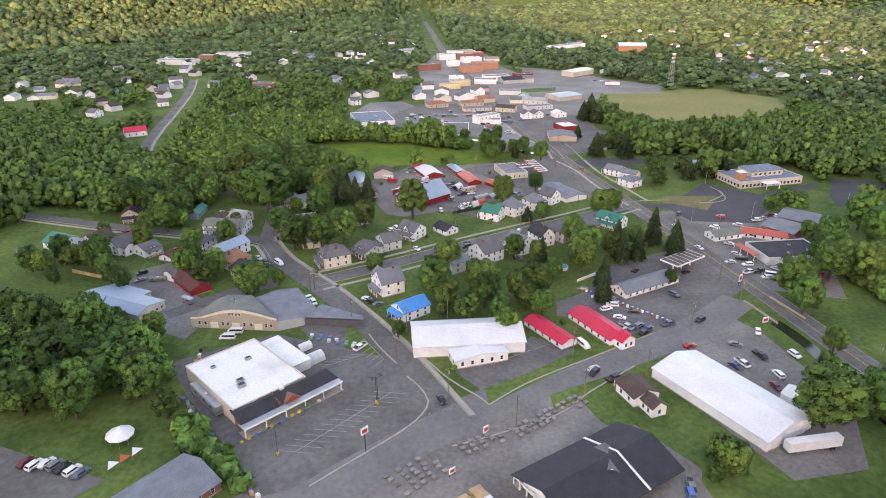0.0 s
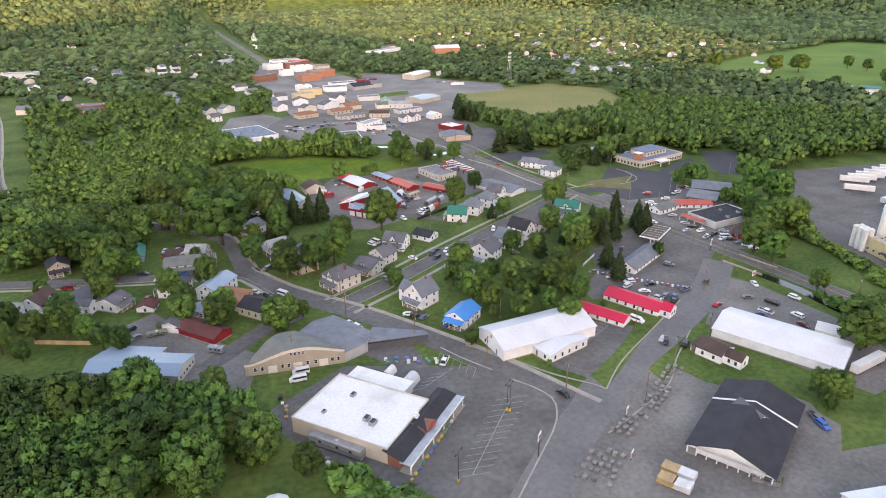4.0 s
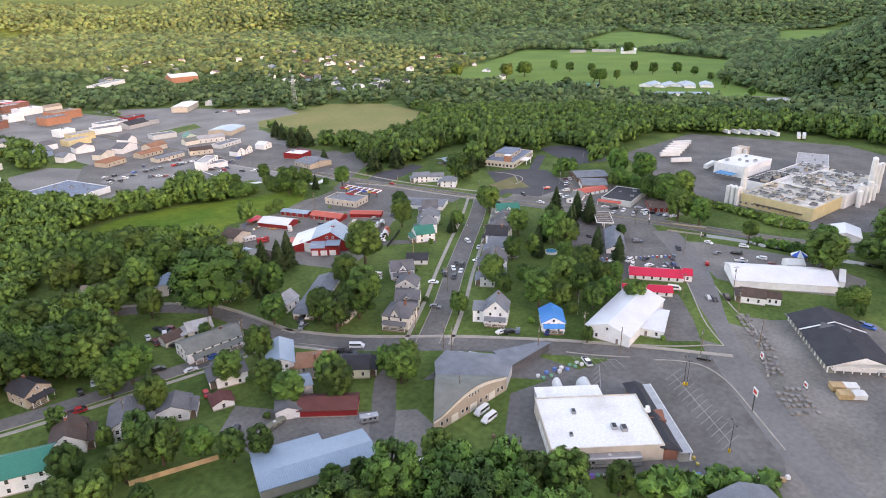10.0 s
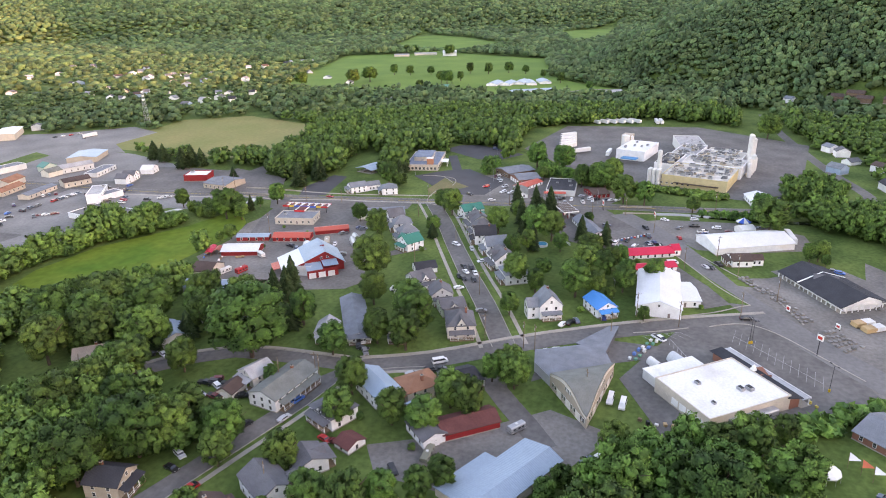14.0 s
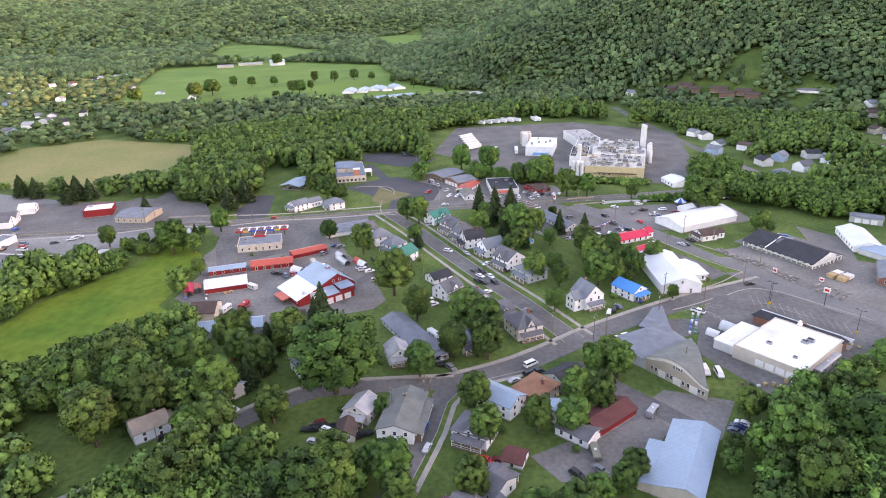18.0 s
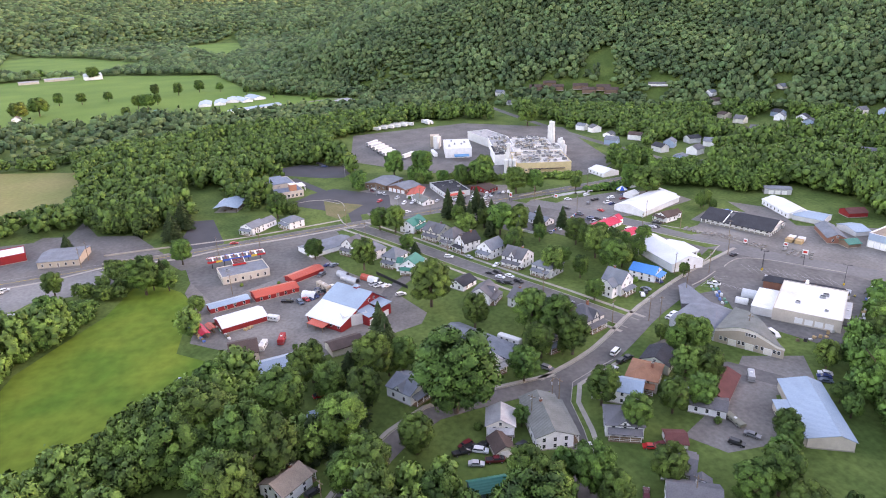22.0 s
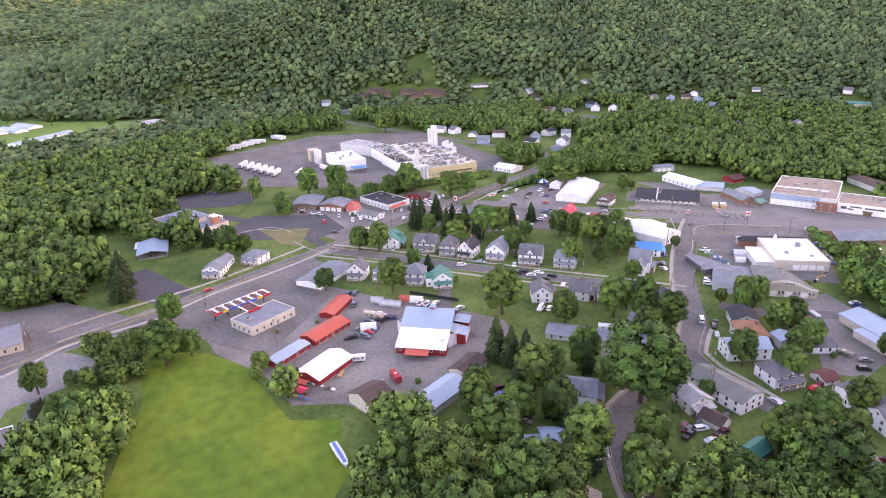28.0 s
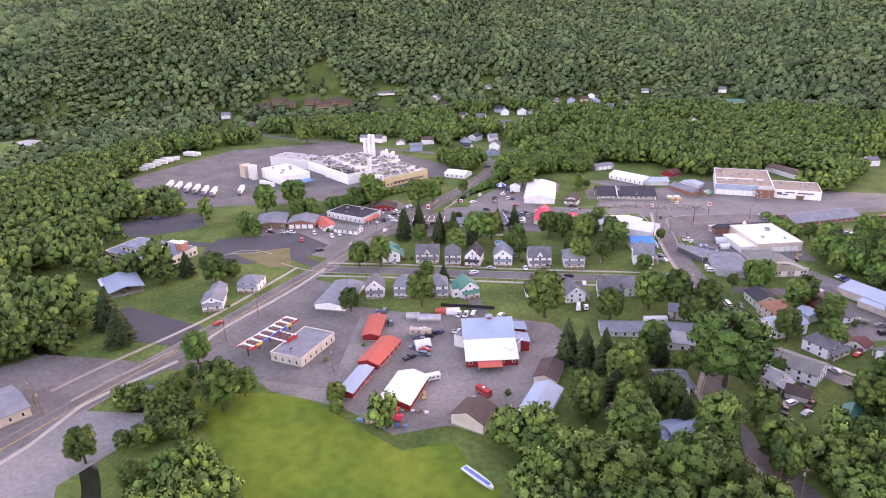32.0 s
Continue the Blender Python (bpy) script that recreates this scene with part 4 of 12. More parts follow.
AREA = [(50, 446), (32, 428), (18, 421), (-6, 421), (-28, 421), (-38, 408), (-48, 413), (-60, 415), (-72, 430), (-81, 438), (-92, 455), (-90, 469), (-63, 479), (-29, 477), (-10, 468), (14, 456), (42, 451)]
KEEP_CLEAR.append([(-36, 400), (-50, 406), (-64, 408), (-79, 425), (-90, 432), (-100, 452), (-97, 474), (-60, 484), (0, 440)])
sheet("meadow", AREA, MEADOW, 0.035, "bright mown meadow beside the barn yard", "meadow")
KEEP_CLEAR.append(AREA)
AREA = [(38.3, 1693.8), (59.9, 1754.6), (30.6, 1362.2), (8.1, 1236.3), (13.4, 1409.7)]
sheet("river", AREA, WATER, 0.03, "pale river reach below the bridge", "river")
KEEP_CLEAR.append(AREA)
KEEP_CLEAR.append([(-68.1, 389.1), (-68.6, 370.6), (-74.8, 352.9), (-85.3, 342.7), (-107.6, 347.0), (-131.0, 363.2), (-135.5, 373.8), (-116.3, 382.2), (-101.7, 368.5), (-87.6, 369.2)])
KEEP_CLEAR.append([(-104.0, 342.7), (-100.5, 314.9), (-118.5, 310.4), (-127.0, 333.4)])
KEEP_CLEAR.append([(-108.2, 429.5), (-107.6, 398.7), (-112.3, 389.0), (-135.4, 380.5), (-135.9, 406.6)])
KEEP_CLEAR.append([(-63.9, 388.2), (-58.8, 357.5), (-81.0, 356.0), (-102.7, 362.4), (-97.5, 372.1), (-85.3, 387.5)])
KEEP_CLEAR.append([(-54.0, 359.8), (-65.6, 340.5), (-76.5, 323.8), (-93.2, 365.6), (-70.3, 382.3)])
KEEP_CLEAR.append([(-99.1, 355.9), (-109.2, 280.7), (-138.5, 282.2), (-125.2, 328.4), (-125.8, 363.3), (-112.0, 377.4)])
KEEP_CLEAR.append([(-205.5, 451.1), (-186.1, 441.5), (-209.3, 540.2), (-219.8, 593.0), (-248.1, 729.7), (-276.2, 837.2), (-304.4, 835.8), (-273.0, 728.6), (-241.4, 592.2), (-231.8, 539.5)])
KEEP_CLEAR.append([(-15.4, 893.9), (-44.8, 1377.6), (-69.9, 2076.8), (-26.0, 2082.4), (3.2, 1381.7), (31.4, 896.4)])
AREA = [(14.4, 160.6), (13.7, 168.8), (28.2, 177.2), (46.7, 191.0), (58.2, 195.4), (76.5, 206.0), (76.3, 202.9), (48.0, 185.0)]
sheet("verge", AREA, GRASS, 0.085, "mown grass verge with a concrete kerb", "verge")
KEEP_CLEAR.append(AREA)
AREA = [(-6.5, 197.7), (5.0, 177.9), (2.1, 175.2), (-16.8, 200.5), (-12.9, 206.0)]
sheet("verge", AREA, GRASS, 0.086, "mown grass verge in front of the white hall", "verge")
KEEP_CLEAR.append(AREA)
AREA = [(50.1, 169.2), (56.3, 165.5), (59.9, 154.4), (50.6, 148.1), (46.2, 153.0), (42.2, 163.9)]
sheet("verge", AREA, GRASS, 0.085, "rough grass beside the brown-roofed house", "verge")
KEEP_CLEAR.append(AREA)
AREA = [(65.6, 135.5), (67.5, 121.9), (58.1, 113.5), (80.2, 110.5), (60.4, 93.8), (26.0, 103.5), (37.4, 113.1)]
sheet("store_yard", AREA, GRAVEL, 0.088, "grey gravel round the lumber store", "store yard")
KEEP_CLEAR.append(AREA)
AREA = [(68.5, 156.0), (73.1, 141.5), (76.8, 133.9), (73.0, 118.2), (56.3, 110.1), (68.6, 131.1), (64.9, 142.9)]
sheet("yard_lawn", AREA, GRASS, 0.055, "lawn behind the lumber store", "yard lawn")
KEEP_CLEAR.append(AREA)
AREA = [(161.0, 698.9), (297.6, 722.1), (341.1, 665.7), (307.2, 546.9), (222.6, 518.9), (173.9, 521.6), (163.5, 545.5), (157.9, 566.6)]
sheet("hay_field", AREA, HAYFIELD, 0.035, "pale dry hay field", "hay field")
KEEP_CLEAR.append(AREA)
AREA = [(214.3, 457.2), (210.2, 425.2), (139.9, 399.4), (101.1, 408.1), (116.4, 439.8), (136.5, 435.2)]
sheet("lawn_field", AREA, GRASS, 0.03, "green lawn round the pavilion", "lawn field")
KEEP_CLEAR.append(AREA)
AREA = [(561, 789), (1097, 987), (1204, 763), (1091, 520), (960, 480), (800, 440), (680, 350), (640, 300), (603, 401), (557, 612)]
sheet("pasture", AREA, PASTURE, 0.035, "green fairground pasture", "pasture")
KEEP_CLEAR.append(AREA)
AREA = [(578.3, 582.9), (543.7, 476.8), (580.6, 384.6), (568.4, 292.3), (638.7, 279.7), (722.0, 389.6), (773.2, 526.6), (780.6, 635.0)]
sheet("fairground", AREA, PASTURE, 0.031, "worn grass of the fairground round the sheds", "fairground")
KEEP_CLEAR.append(AREA)
AREA = [(1376.0, 1015.3), (1981.9, 1196.4), (1753.4, 916.3), (1446.1, 691.7), (1204.0, 763.0), (1209.0, 881.9)]
sheet("far_pasture", AREA, PASTURE, 0.035, "bright green distant pasture", "far pasture")
KEEP_CLEAR.append(AREA)
AREA = [(2151.5, 732.2), (2461.4, 572.7), (1667.2, 492.3), (1579.5, 578.7)]
sheet("valley_field", AREA, PASTURE, 0.035, "bright green field in the side valley", "valley field")
KEEP_CLEAR.append(AREA)
AREA = [(191.2, 2989.9), (585.1, 2598.6), (741.9, 2726.1), (152.1, 2247.1)]
sheet("gold_field", AREA, HAYFIELD, 0.035, "golden hay field in low sun", "gold field")
KEEP_CLEAR.append(AREA)
AREA = [(-59.8, 229.8), (-34.8, 209.7), (-32.2, 182.3), (-38.4, 186.8), (-56.2, 213.6), (-72.0, 229.0)]
sheet("hall_apron", AREA, ASPHALT, 0.048, "patched asphalt behind the arched hall", "hall apron")
KEEP_CLEAR.append(AREA)
AREA = [(328.8, -30.9), (324.8, -66.9), (298.5, -105.3), (238.3, -63.0), (229.5, -16.3), (260.8, -4.4)]
sheet("lawn", AREA, GRASS, 0.02, "open lawn among hillside houses", "lawn")
KEEP_CLEAR.append(AREA)
AREA = [(323.1, 97.1), (235.0, 79.0), (204.3, 75.7), (180.3, 94.8), (279.2, 116.9)]
sheet("lawn", AREA, GRASS, 0.02, "open lawn among hillside houses", "lawn")
KEEP_CLEAR.append(AREA)
AREA = [(-126.3, 150.0), (-112.6, 164.4), (-88.2, 160.4), (-71.0, 145.4), (-73.5, 134.5), (-87.0, 129.6), (-110.1, 138.4)]
sheet("tent_lawn", AREA, GRASS, 0.03, "mown lawn with a party tent", "tent lawn")
KEEP_CLEAR.append(AREA)
AREA = [(-166.4, 238.5), (-155.7, 254.6), (-136.0, 243.5), (-133.6, 233.3), (-151.8, 228.7)]
sheet("fence_lawn", AREA, GRASS, 0.03, "mown garden lawn", "fence lawn")
KEEP_CLEAR.append(AREA)
AREA = [(-84, 539), (-79, 600), (-70, 640), (-40, 650), (-11, 600), (8, 575), (16, 540), (-5, 520), (-28, 488), (-61, 494)]
sheet("store_lot", AREA, PALE_LOT, 0.037, "patched asphalt lot round the wide blue-roofed store", "parking lot")
KEEP_CLEAR.append(AREA)
AREA = [(-12, 580), (-20, 700), (-30, 850), (-10, 1020), (70, 1040), (80, 900), (110, 790), (150, 690), (150, 640), (130, 570), (80, 560)]
sheet("town_paving", AREA, PALE_LOT, 0.033, "pale paving and asphalt between the shops of the town", "paving")
KEEP_CLEAR.append(AREA)
AREA = [(160.9, 356.2), (144.5, 331.7), (119.3, 349.2), (130.2, 356.2)]
sheet("dry_verge", AREA, DRY_GRASS, 0.06, "dry tan grass between the clinic lots", "verge")
KEEP_CLEAR.append([(190, 84), (262, 97), (330, 109), (420, 122), (530, 131), (530, 168), (420, 164), (320, 152), (250, 136), (190, 112)])
AREA = [(76.5, 443), (82.3, 414), (92.3, 374), (97.5, 352), (86, 350), (74, 374), (62, 405), (60, 432)]
sheet("forecourt", AREA, ASPHALT, 0.0545, "worn asphalt forecourt open to the main road", "forecourt")
KEEP_CLEAR.append(AREA)
CORE = [(-71.3, 64.1), (-189.1, 116.3), (-179.2, 176.3), (-117.1, 181.7), (-127.0, 207.0), (-164.1, 206.7), (-189.1, 252.3), (-213.8, 276.5), (-213.5, 332.4), (-147.0, 348.0), (-127.5, 329.8), (-105.5, 367.7), (-90.8, 385.1), (-41.0, 392.9), (-14.4, 418.3), (21.9, 519.9), (47.4, 581.1), (117.5, 524.2), (137.6, 433.7), (152.7, 412.7), (176.5, 379.0), (193.5, 399.6), (226.6, 408.8), (229.4, 324.1), (282.0, 339.9), (357.6, 340.8), (438.2, 244.1), (421.6, 171.4), (344.8, 139.7), (220.7, 90.3), (141.4, 61.8), (59.1, 43.0)]

# ---- buildings ----
building("house", -160.8, 318.5, 13.2, 8.5, 10.0, 4.5, 2.6, "stone", "dark", "y", "brown brick two-storey house with a dark gable roof", "house", porch='f', chimney=True, storeys=2, wh=1.2)
building("house", -147.6, 278.5, 62.0, 13.0, 9.5, 4.7, 2.5, "white", "grey", "x", "white house with a weathered grey shingle roof", "house", wing=('f', -2.5, 5.0, 3.0, 4.0, 1.6), storeys=2, wh=1.2)
building("house", -161.9, 283.7, 63.4, 11.0, 9.0, 4.2, 2.9, "white", "brown", "x", "white house with a reddish brown shingle roof", "house", porch='f', chimney=True, dormer='f')
building("house", -174.6, 277.3, 64.1, 11.0, 13.0, 5.5, 2.9, "white", "green", "y", "large white house with a green metal roof", "house", porch='r', storeys=2, wh=1.2)
building("garage", -191.2, 273.9, 39.3, 6.0, 6.0, 2.2, 1.5, "grey", "slate", "x", "small grey garage among bushes", "garage", garage='f')
building("house", -134.9, 274.5, 53.9, 8.5, 9.0, 3.8, 1.8, "white", "grey", "x", "white house with a timber deck", "house", porch='f', dormer='f')
building("house", -112.6, 279.8, -111.5, 11.0, 10.0, 4.5, 2.1, "white", "grey", "hip", "white two-storey house with a grey hip roof", "house", porch='f', dormer='f', chimney=True, storeys=2, wh=1.2)
building("apartment_house", -106.4, 302.3, -5.4, 21.0, 11.0, 4.5, 1.9, "white", "olive", "x", "long white two-storey apartment house", "house", chimney=True, porch='f', storeys=2, wh=1.2)
building("house", -103.4, 315.6, -107.6, 8.5, 9.0, 4.1, 2.2, "cream", "pale", "y", "cream house with a grey gable roof", "house", porch='f', storeys=2, wh=1.2)
building("house", -96.6, 273.4, -124.7, 15.5, 9.0, 4.8, 2.1, "white", "metal", "x", "white two-storey building with a pale blue metal roof", "house", storeys=2, wh=1.2)
building("house", -91.3, 261.1, -129.4, 10.0, 12.0, 4.7, 2.2, "beige", "orange", "hip", "tan house with an orange-brown shingle roof", "house", porch='f', chimney=True, storeys=2, wh=1.2)
building("house", -82.7, 250.8, 42.9, 10.0, 11.0, 3.7, 2.2, "green", "dark", "y", "pale green house with a black shingle roof", "house", porch='f')
building("garage", -110.7, 249.8, -37.8, 7.5, 11.0, 3.0, 1.3, "white", "grey", "y", "white one-and-a-half-storey garage with a grey roof", "garage", windows='fl', garage='f')
building("workshop", -102.6, 240.2, -46.9, 18.0, 8.5, 2.6, 1.8, "red", "maroon", "x", "low red workshop with a maroon metal roof", "workshop", windows='')
building("shed", -101.8, 255.3, -27.9, 6.4, 7.0, 3.6, 1.2, "pale", "metal", "x", "small shed with a pale blue metal roof", "shed", windows='f')
building("shed", -122.7, 268.4, -108.4, 6.0, 6.5, 1.9, 1.3, "white", "maroon", "x", "small white shed with a maroon roof", "shed", garage='')
building("house", -68.5, 309.6, -69.6, 8.0, 9.5, 3.8, 2.7, "white", "pale", "y", "white cottage with a pale metal roof", "house", porch='f')
building("lodge", -54.0, 305.9, -55.6, 9.5, 36.0, 2.3, 1.7, "pale", "slate", "y", "long low hall with a dark grey shingle roof", "hall", porch='f')
building("house", -59.3, 284.1, -68.0, 8.0, 9.0, 3.7, 2.0, "beige", "slate", "y", "tan house with a blue-grey roof", "house", porch='f', storeys=2, wh=1.2)
building("house", -47.4, 263.7, -63.6, 10.5, 12.0, 5.5, 3.6, "cream", "grey", "hip", "cream two-storey house with a grey hip roof and porch", "house", porch='f', dormer='f', chimney=True, storeys=2, wh=1.2)
building("house", -33.0, 273.1, -52.0, 10.0, 9.0, 3.9, 2.0, "green", "grey", "x", "pale green house with a grey shingle roof", "house", porch='f', dormer='f', storeys=2, wh=1.2)
building("house", -24.6, 281.3, -58.0, 9.0, 9.0, 4.6, 3.0, "pale", "grey", "y", "grey two-storey house with a porch", "house", porch='f', chimney=True, storeys=2, wh=1.2)
building("house", -14.2, 295.3, -38.1, 10.5, 9.0, 4.5, 3.1, "white", "grey", "x", "white house with a grey cross-gabled roof", "house", dormer='f', porch='f', storeys=2, wh=1.2)
building("house", 2.3, 300.8, -51.0, 10.0, 8.0, 2.7, 2.0, "white", "dark", "x", "low white house with a dark roof", "house")
building("house", 27.0, 319.8, -119.7, 9.0, 10.0, 4.6, 3.1, "white", "green", "y", "white house with a green metal roof and cross gable", "house", porch='f', wing=('l', 0, 5, 3, 4.5, 1.8), storeys=2, wh=1.2)
building("house", 60.7, 345.5, -136.8, 8.5, 9.0, 5.1, 3.6, "white", "grey", "y", "white two-storey house with a grey roof", "house", porch='f', storeys=2, wh=1.2)
building("house", 50.7, 336.0, -146.6, 8.5, 10.0, 5.2, 3.5, "white", "slate", "hip", "white house with a slate-grey hip roof", "house", porch='f', storeys=2, wh=1.2)
building("house", 38.0, 326.8, -135.0, 8.5, 10.0, 5.5, 3.6, "white", "slate", "hip", "white house with a blue-grey roof", "house", porch='f', storeys=2, wh=1.2)
building("house", 69.8, 298.2, -141.5, 12.0, 11.0, 5.1, 3.4, "cream", "grey", "x", "cream two-storey house with a grey roof and front porch", "house", porch='f', chimney=True, group='houses along the street', dormer='f', storeys=2, wh=1.2)
building("house", 57.9, 291.9, -141.5, 8.1, 11.0, 5.5, 3.8, "pale", "grey", "hip", "light grey two-storey house with a grey roof and front porch", "house", porch='f', chimney=False, group='houses along the street', storeys=2, wh=1.2)
building("house", 47.7, 286.8, -153.0, 7.9, 11.0, 5.5, 3.8, "white", "dark", "y", "white two-storey house with a dark roof and front porch", "house", porch='f', chimney=True, group='houses along the street', storeys=2, wh=1.2)
building("house", 36.2, 277.2, -146.3, 9.4, 11.0, 5.2, 3.5, "white", "slate", "y", "white two-storey house with a slate roof and front porch", "house", porch='f', chimney=False, group='houses along the street', storeys=2, wh=1.2)
building("house", 20.3, 268.3, -141.5, 11.5, 11.0, 5.4, 3.6, "white", "grey", "x", "white two-storey house with a grey roof and front porch", "house", porch='f', chimney=True, group='houses along the street', dormer='f', storeys=2, wh=1.2)
building("house", 6.0, 258.3, -145.6, 10.5, 11.0, 5.1, 3.4, "pale", "slate", "hip", "light grey two-storey house with a slate roof and front porch", "house", porch='f', chimney=False, group='houses along the street', storeys=2, wh=1.2)
building("house", 86.7, 309.0, -42.5, 13.0, 9.0, 4.8, 2.6, "white", "green", "x", "white house with green roof bands", "house", porch='f', dormer='f', storeys=2, wh=1.2)
building("house", -21.3, 236.1, -60, 9.0, 10.0, 5.9, 4.3, "white", "slate", "y", "large white house with grey cross-gabled roofs and a porch", "house", porch="f", dormer="", chimney=True, wing=("l", 0.5, 6.0, 4.5, 5.2, 2.6), storeys=2, wh=1.2)
building("house", -11.5, 217.0, -51.3, 8.6, 12.0, 4.0, 2.4, "white", "blue", "y", "white house with a bright blue metal roof", "house", porch='f', storeys=2, wh=1.2)
building("hall", 8.9, 196.3, -84.5, 17.0, 38.0, 4.4, 2.9, "white", "white", "y", "white hall with a white metal roof", "hall", windows='f', storeys=1, gap=6.0, garage='', doors='f')
building("hall_wing", 11.7, 188.0, -72.7, 12.5, 18.4, 3.2, 1.3, "white", "white", "x", "low white wing with a white metal roof", "hall", windows='fr', doors='f')
building("storage_building", 38.9, 201.5, -57.5, 20.3, 6.8, 2.3, 1.3, "white", "red", "x", "long white storage building with a bright red metal roof", "storage building", windows='f')
building("storage_building", 57.2, 205.8, -61.2, 22.7, 9.3, 2.3, 1.7, "white", "red", "x", "white shop with a bright red metal roof", "shop", windows='fl', wing=('r', 0, 6, 4, 3, 2))
building("store", 84.0, 239.7, -60.1, 8.8, 30.0, 2.4, 2.2, "white", "slate", "y", "white convenience store with a grey shingle roof", "store", doors='r')
building("shop", 157.3, 271.1, -82.0, 18.3, 29.3, 3.5, 0.4, "pale", "dark", "flat", "flat-roofed farm store with an orange awning", "store", doors='lf', windows='l')
building("house", 137.6, 293.3, 17.1, 15.5, 8.0, 2.7, 1.6, "white", "olive", "x", "small white building with a grey roof", "shop")
building("row_building", 157.6, 294.3, -21.1, 20.6, 9.0, 2.3, 1.2, "white", "rust", "x", "long low building with an orange-red metal roof", "shop")
building("barn_shop", 152.7, 247.8, -56.2, 10.9, 14.9, 2.6, 1.6, "red", "brown", "x", "low red timber shop with a brown roof", "shop", doors='f')
building("quonset", 186.8, 312.0, -131.6, 17.6, 22.0, 3.8, 1.4, "brown", "slate", "y", "brick workshop with a dark curved roof", "workshop")
building("workshop", 171.0, 300.1, -141.9, 16.9, 16.0, 3.4, 1.9, "brick", "slate", "y", "red brick workshop with a slate gable roof", "workshop", garage='f')
building("house", 110.9, 398.9, -130.9, 9.0, 11.0, 4.2, 2.2, "white", "slate", "y", "white house with a slate roof beside the main road", "house", porch='f', wing=('b', 0, 7, 10, 3.4, 2), storeys=2, wh=1.2)
building("house", 114.2, 376.6, -147.7, 10.0, 10.0, 4.4, 2.4, "white", "slate", "hip", "white two-storey house with a dark hip roof", "house", porch='f', storeys=2, wh=1.2)
building("tire_store", 44.4, 400.5, -74.0, 22.3, 14.2, 3.6, 0.4, "beige", "slate", "flat", "low tan store with a grey flat roof and blue band", "store", doors='f')
building("open_shed", 34.4, 371.5, -54.0, 18.2, 6.7, 2.4, 0.9, "red", "rust", "x", "small shed with a red metal roof", "shed", windows='')
building("store_row", 17.4, 385.1, -71.0, 19.8, 8.3, 2.5, 1.3, "red", "rust", "x", "long red shop with a red metal roof", "shop", windows='f', doors='f')
building("store_row", 9.5, 404.7, -68.5, 17.2, 5.5, 2.6, 0.7, "red", "metal", "x", "low red shop with a pale blue metal roof", "shop", windows='f')
building("feed_store", -7.9, 398.3, -67.7, 18.6, 11.2, 2.7, 1.7, "red", "white", "x", "red timber store with a white metal roof", "store", windows='', doors='l')
building("tan_barn", -36.6, 395.4, -81.9, 10.2, 11.7, 3.8, 2.4, "beige", "brown", "x", "tan metal barn with a dark brown roof", "barn", windows='', garage='')
building("long_shed", -50.0, 379.6, -75.8, 25.7, 9.3, 3.1, 1.8, "grey", "metal", "x", "long shed with a pale metal roof", "shed", windows='')
building("brown_shed", -41.2, 358.1, -72.3, 12.8, 7.8, 2.9, 1.5, "beige", "brown", "x", "shed with a dark brown roof", "shed", windows='')
building("house", -91.9, 363.4, -124.0, 12.0, 10.0, 3.7, 1.7, "cream", "metal", "x", "cream house with a pale blue metal roof", "house", wing=('l', 0, 6, 5, 2.8, 1.4))
building("house", -77.6, 339.3, -140.8, 10.5, 11.0, 4.1, 2.4, "white", "slate", "x", "white house with a grey roof under trees", "house", dormer='f', porch='r')
building("house", -114.9, 379.5, -46.5, 10.5, 9.0, 3.9, 2.2, "white", "tan", "x", "white house with a tan shingle roof", "house", porch='r', chimney=True, storeys=2, wh=1.2)
building("garage", -129.2, 325.2, 179.7, 5.3, 14.0, 2.7, 1.7, "blue", "green", "y", "pale blue garage with a teal metal roof", "garage", windows='')
building("garage", -113.3, 318.5, -87.1, 5.9, 7.5, 2.4, 1.7, "cream", "brown", "y", "small cream garage with a brown roof", "garage", garage='f', windows='')
building("store", 70.1, 358.8, -62.2, 26.6, 14.4, 2.6, 1.3, "white", "slate", "x", "long white low building with a grey roof", "store", windows='')
building("metal_building", 86.4, 162.2, -60, 41, 20, 3.6, 2.7, "white", "white", "x", "long white metal warehouse with a white ribbed roof", "warehouse", windows='', garage='r')
building("house", 60.0, 165.0, -69.2, 9.0, 9.0, 3.3, 2.0, "white", "brown", "x", "white house with brown roofs beside the warehouse", "house", porch='l', wing=('r', 0, 5, 6, 3, 1.8))
building("red_store", 101.8, 525.3, -68.8, 16.7, 14.0, 4.2, 0.5, "red", "white", "flat", "red flat-roofed store with white front", "store", windows='')
building("pharmacy", 93.0, 494.7, -91.9, 19.8, 20.0, 3.6, 1.5, "tan", "slate", "x", "tan store with a white fascia and red sign", "store", windows='f', doors='f')
building("white_store", 11.4, 514.6, -93.6, 41.7, 20.8, 3.2, 0.4, "white", "weathered", "flat", "large white flat-roofed store with a weathered grey roof", "store", windows='r')
building("white_block", 41.7, 548.5, -4.4, 17.6, 9.0, 3.7, 0.4, "white", "slate", "flat", "white two-storey flat-roofed shop block", "shop", windows='r')
building("hardware_store", -59.2, 557.1, -73.5, 40.7, 31.3, 3.7, 0.4, "white", "steelblue", "flat", "store with a wide blue-grey flat roof", "store", windows='f')
building("house", -4.2, 621.0, 19.3, 19.7, 12.0, 3.8, 2.1, "tan", "orange", "hip", "tan town house with a orange roof", "house", windows='fr', gap=4.0, group='buildings of the town centre')
KEEP_CLEAR.append(sightline(-4, 621, -90, 13, 60))
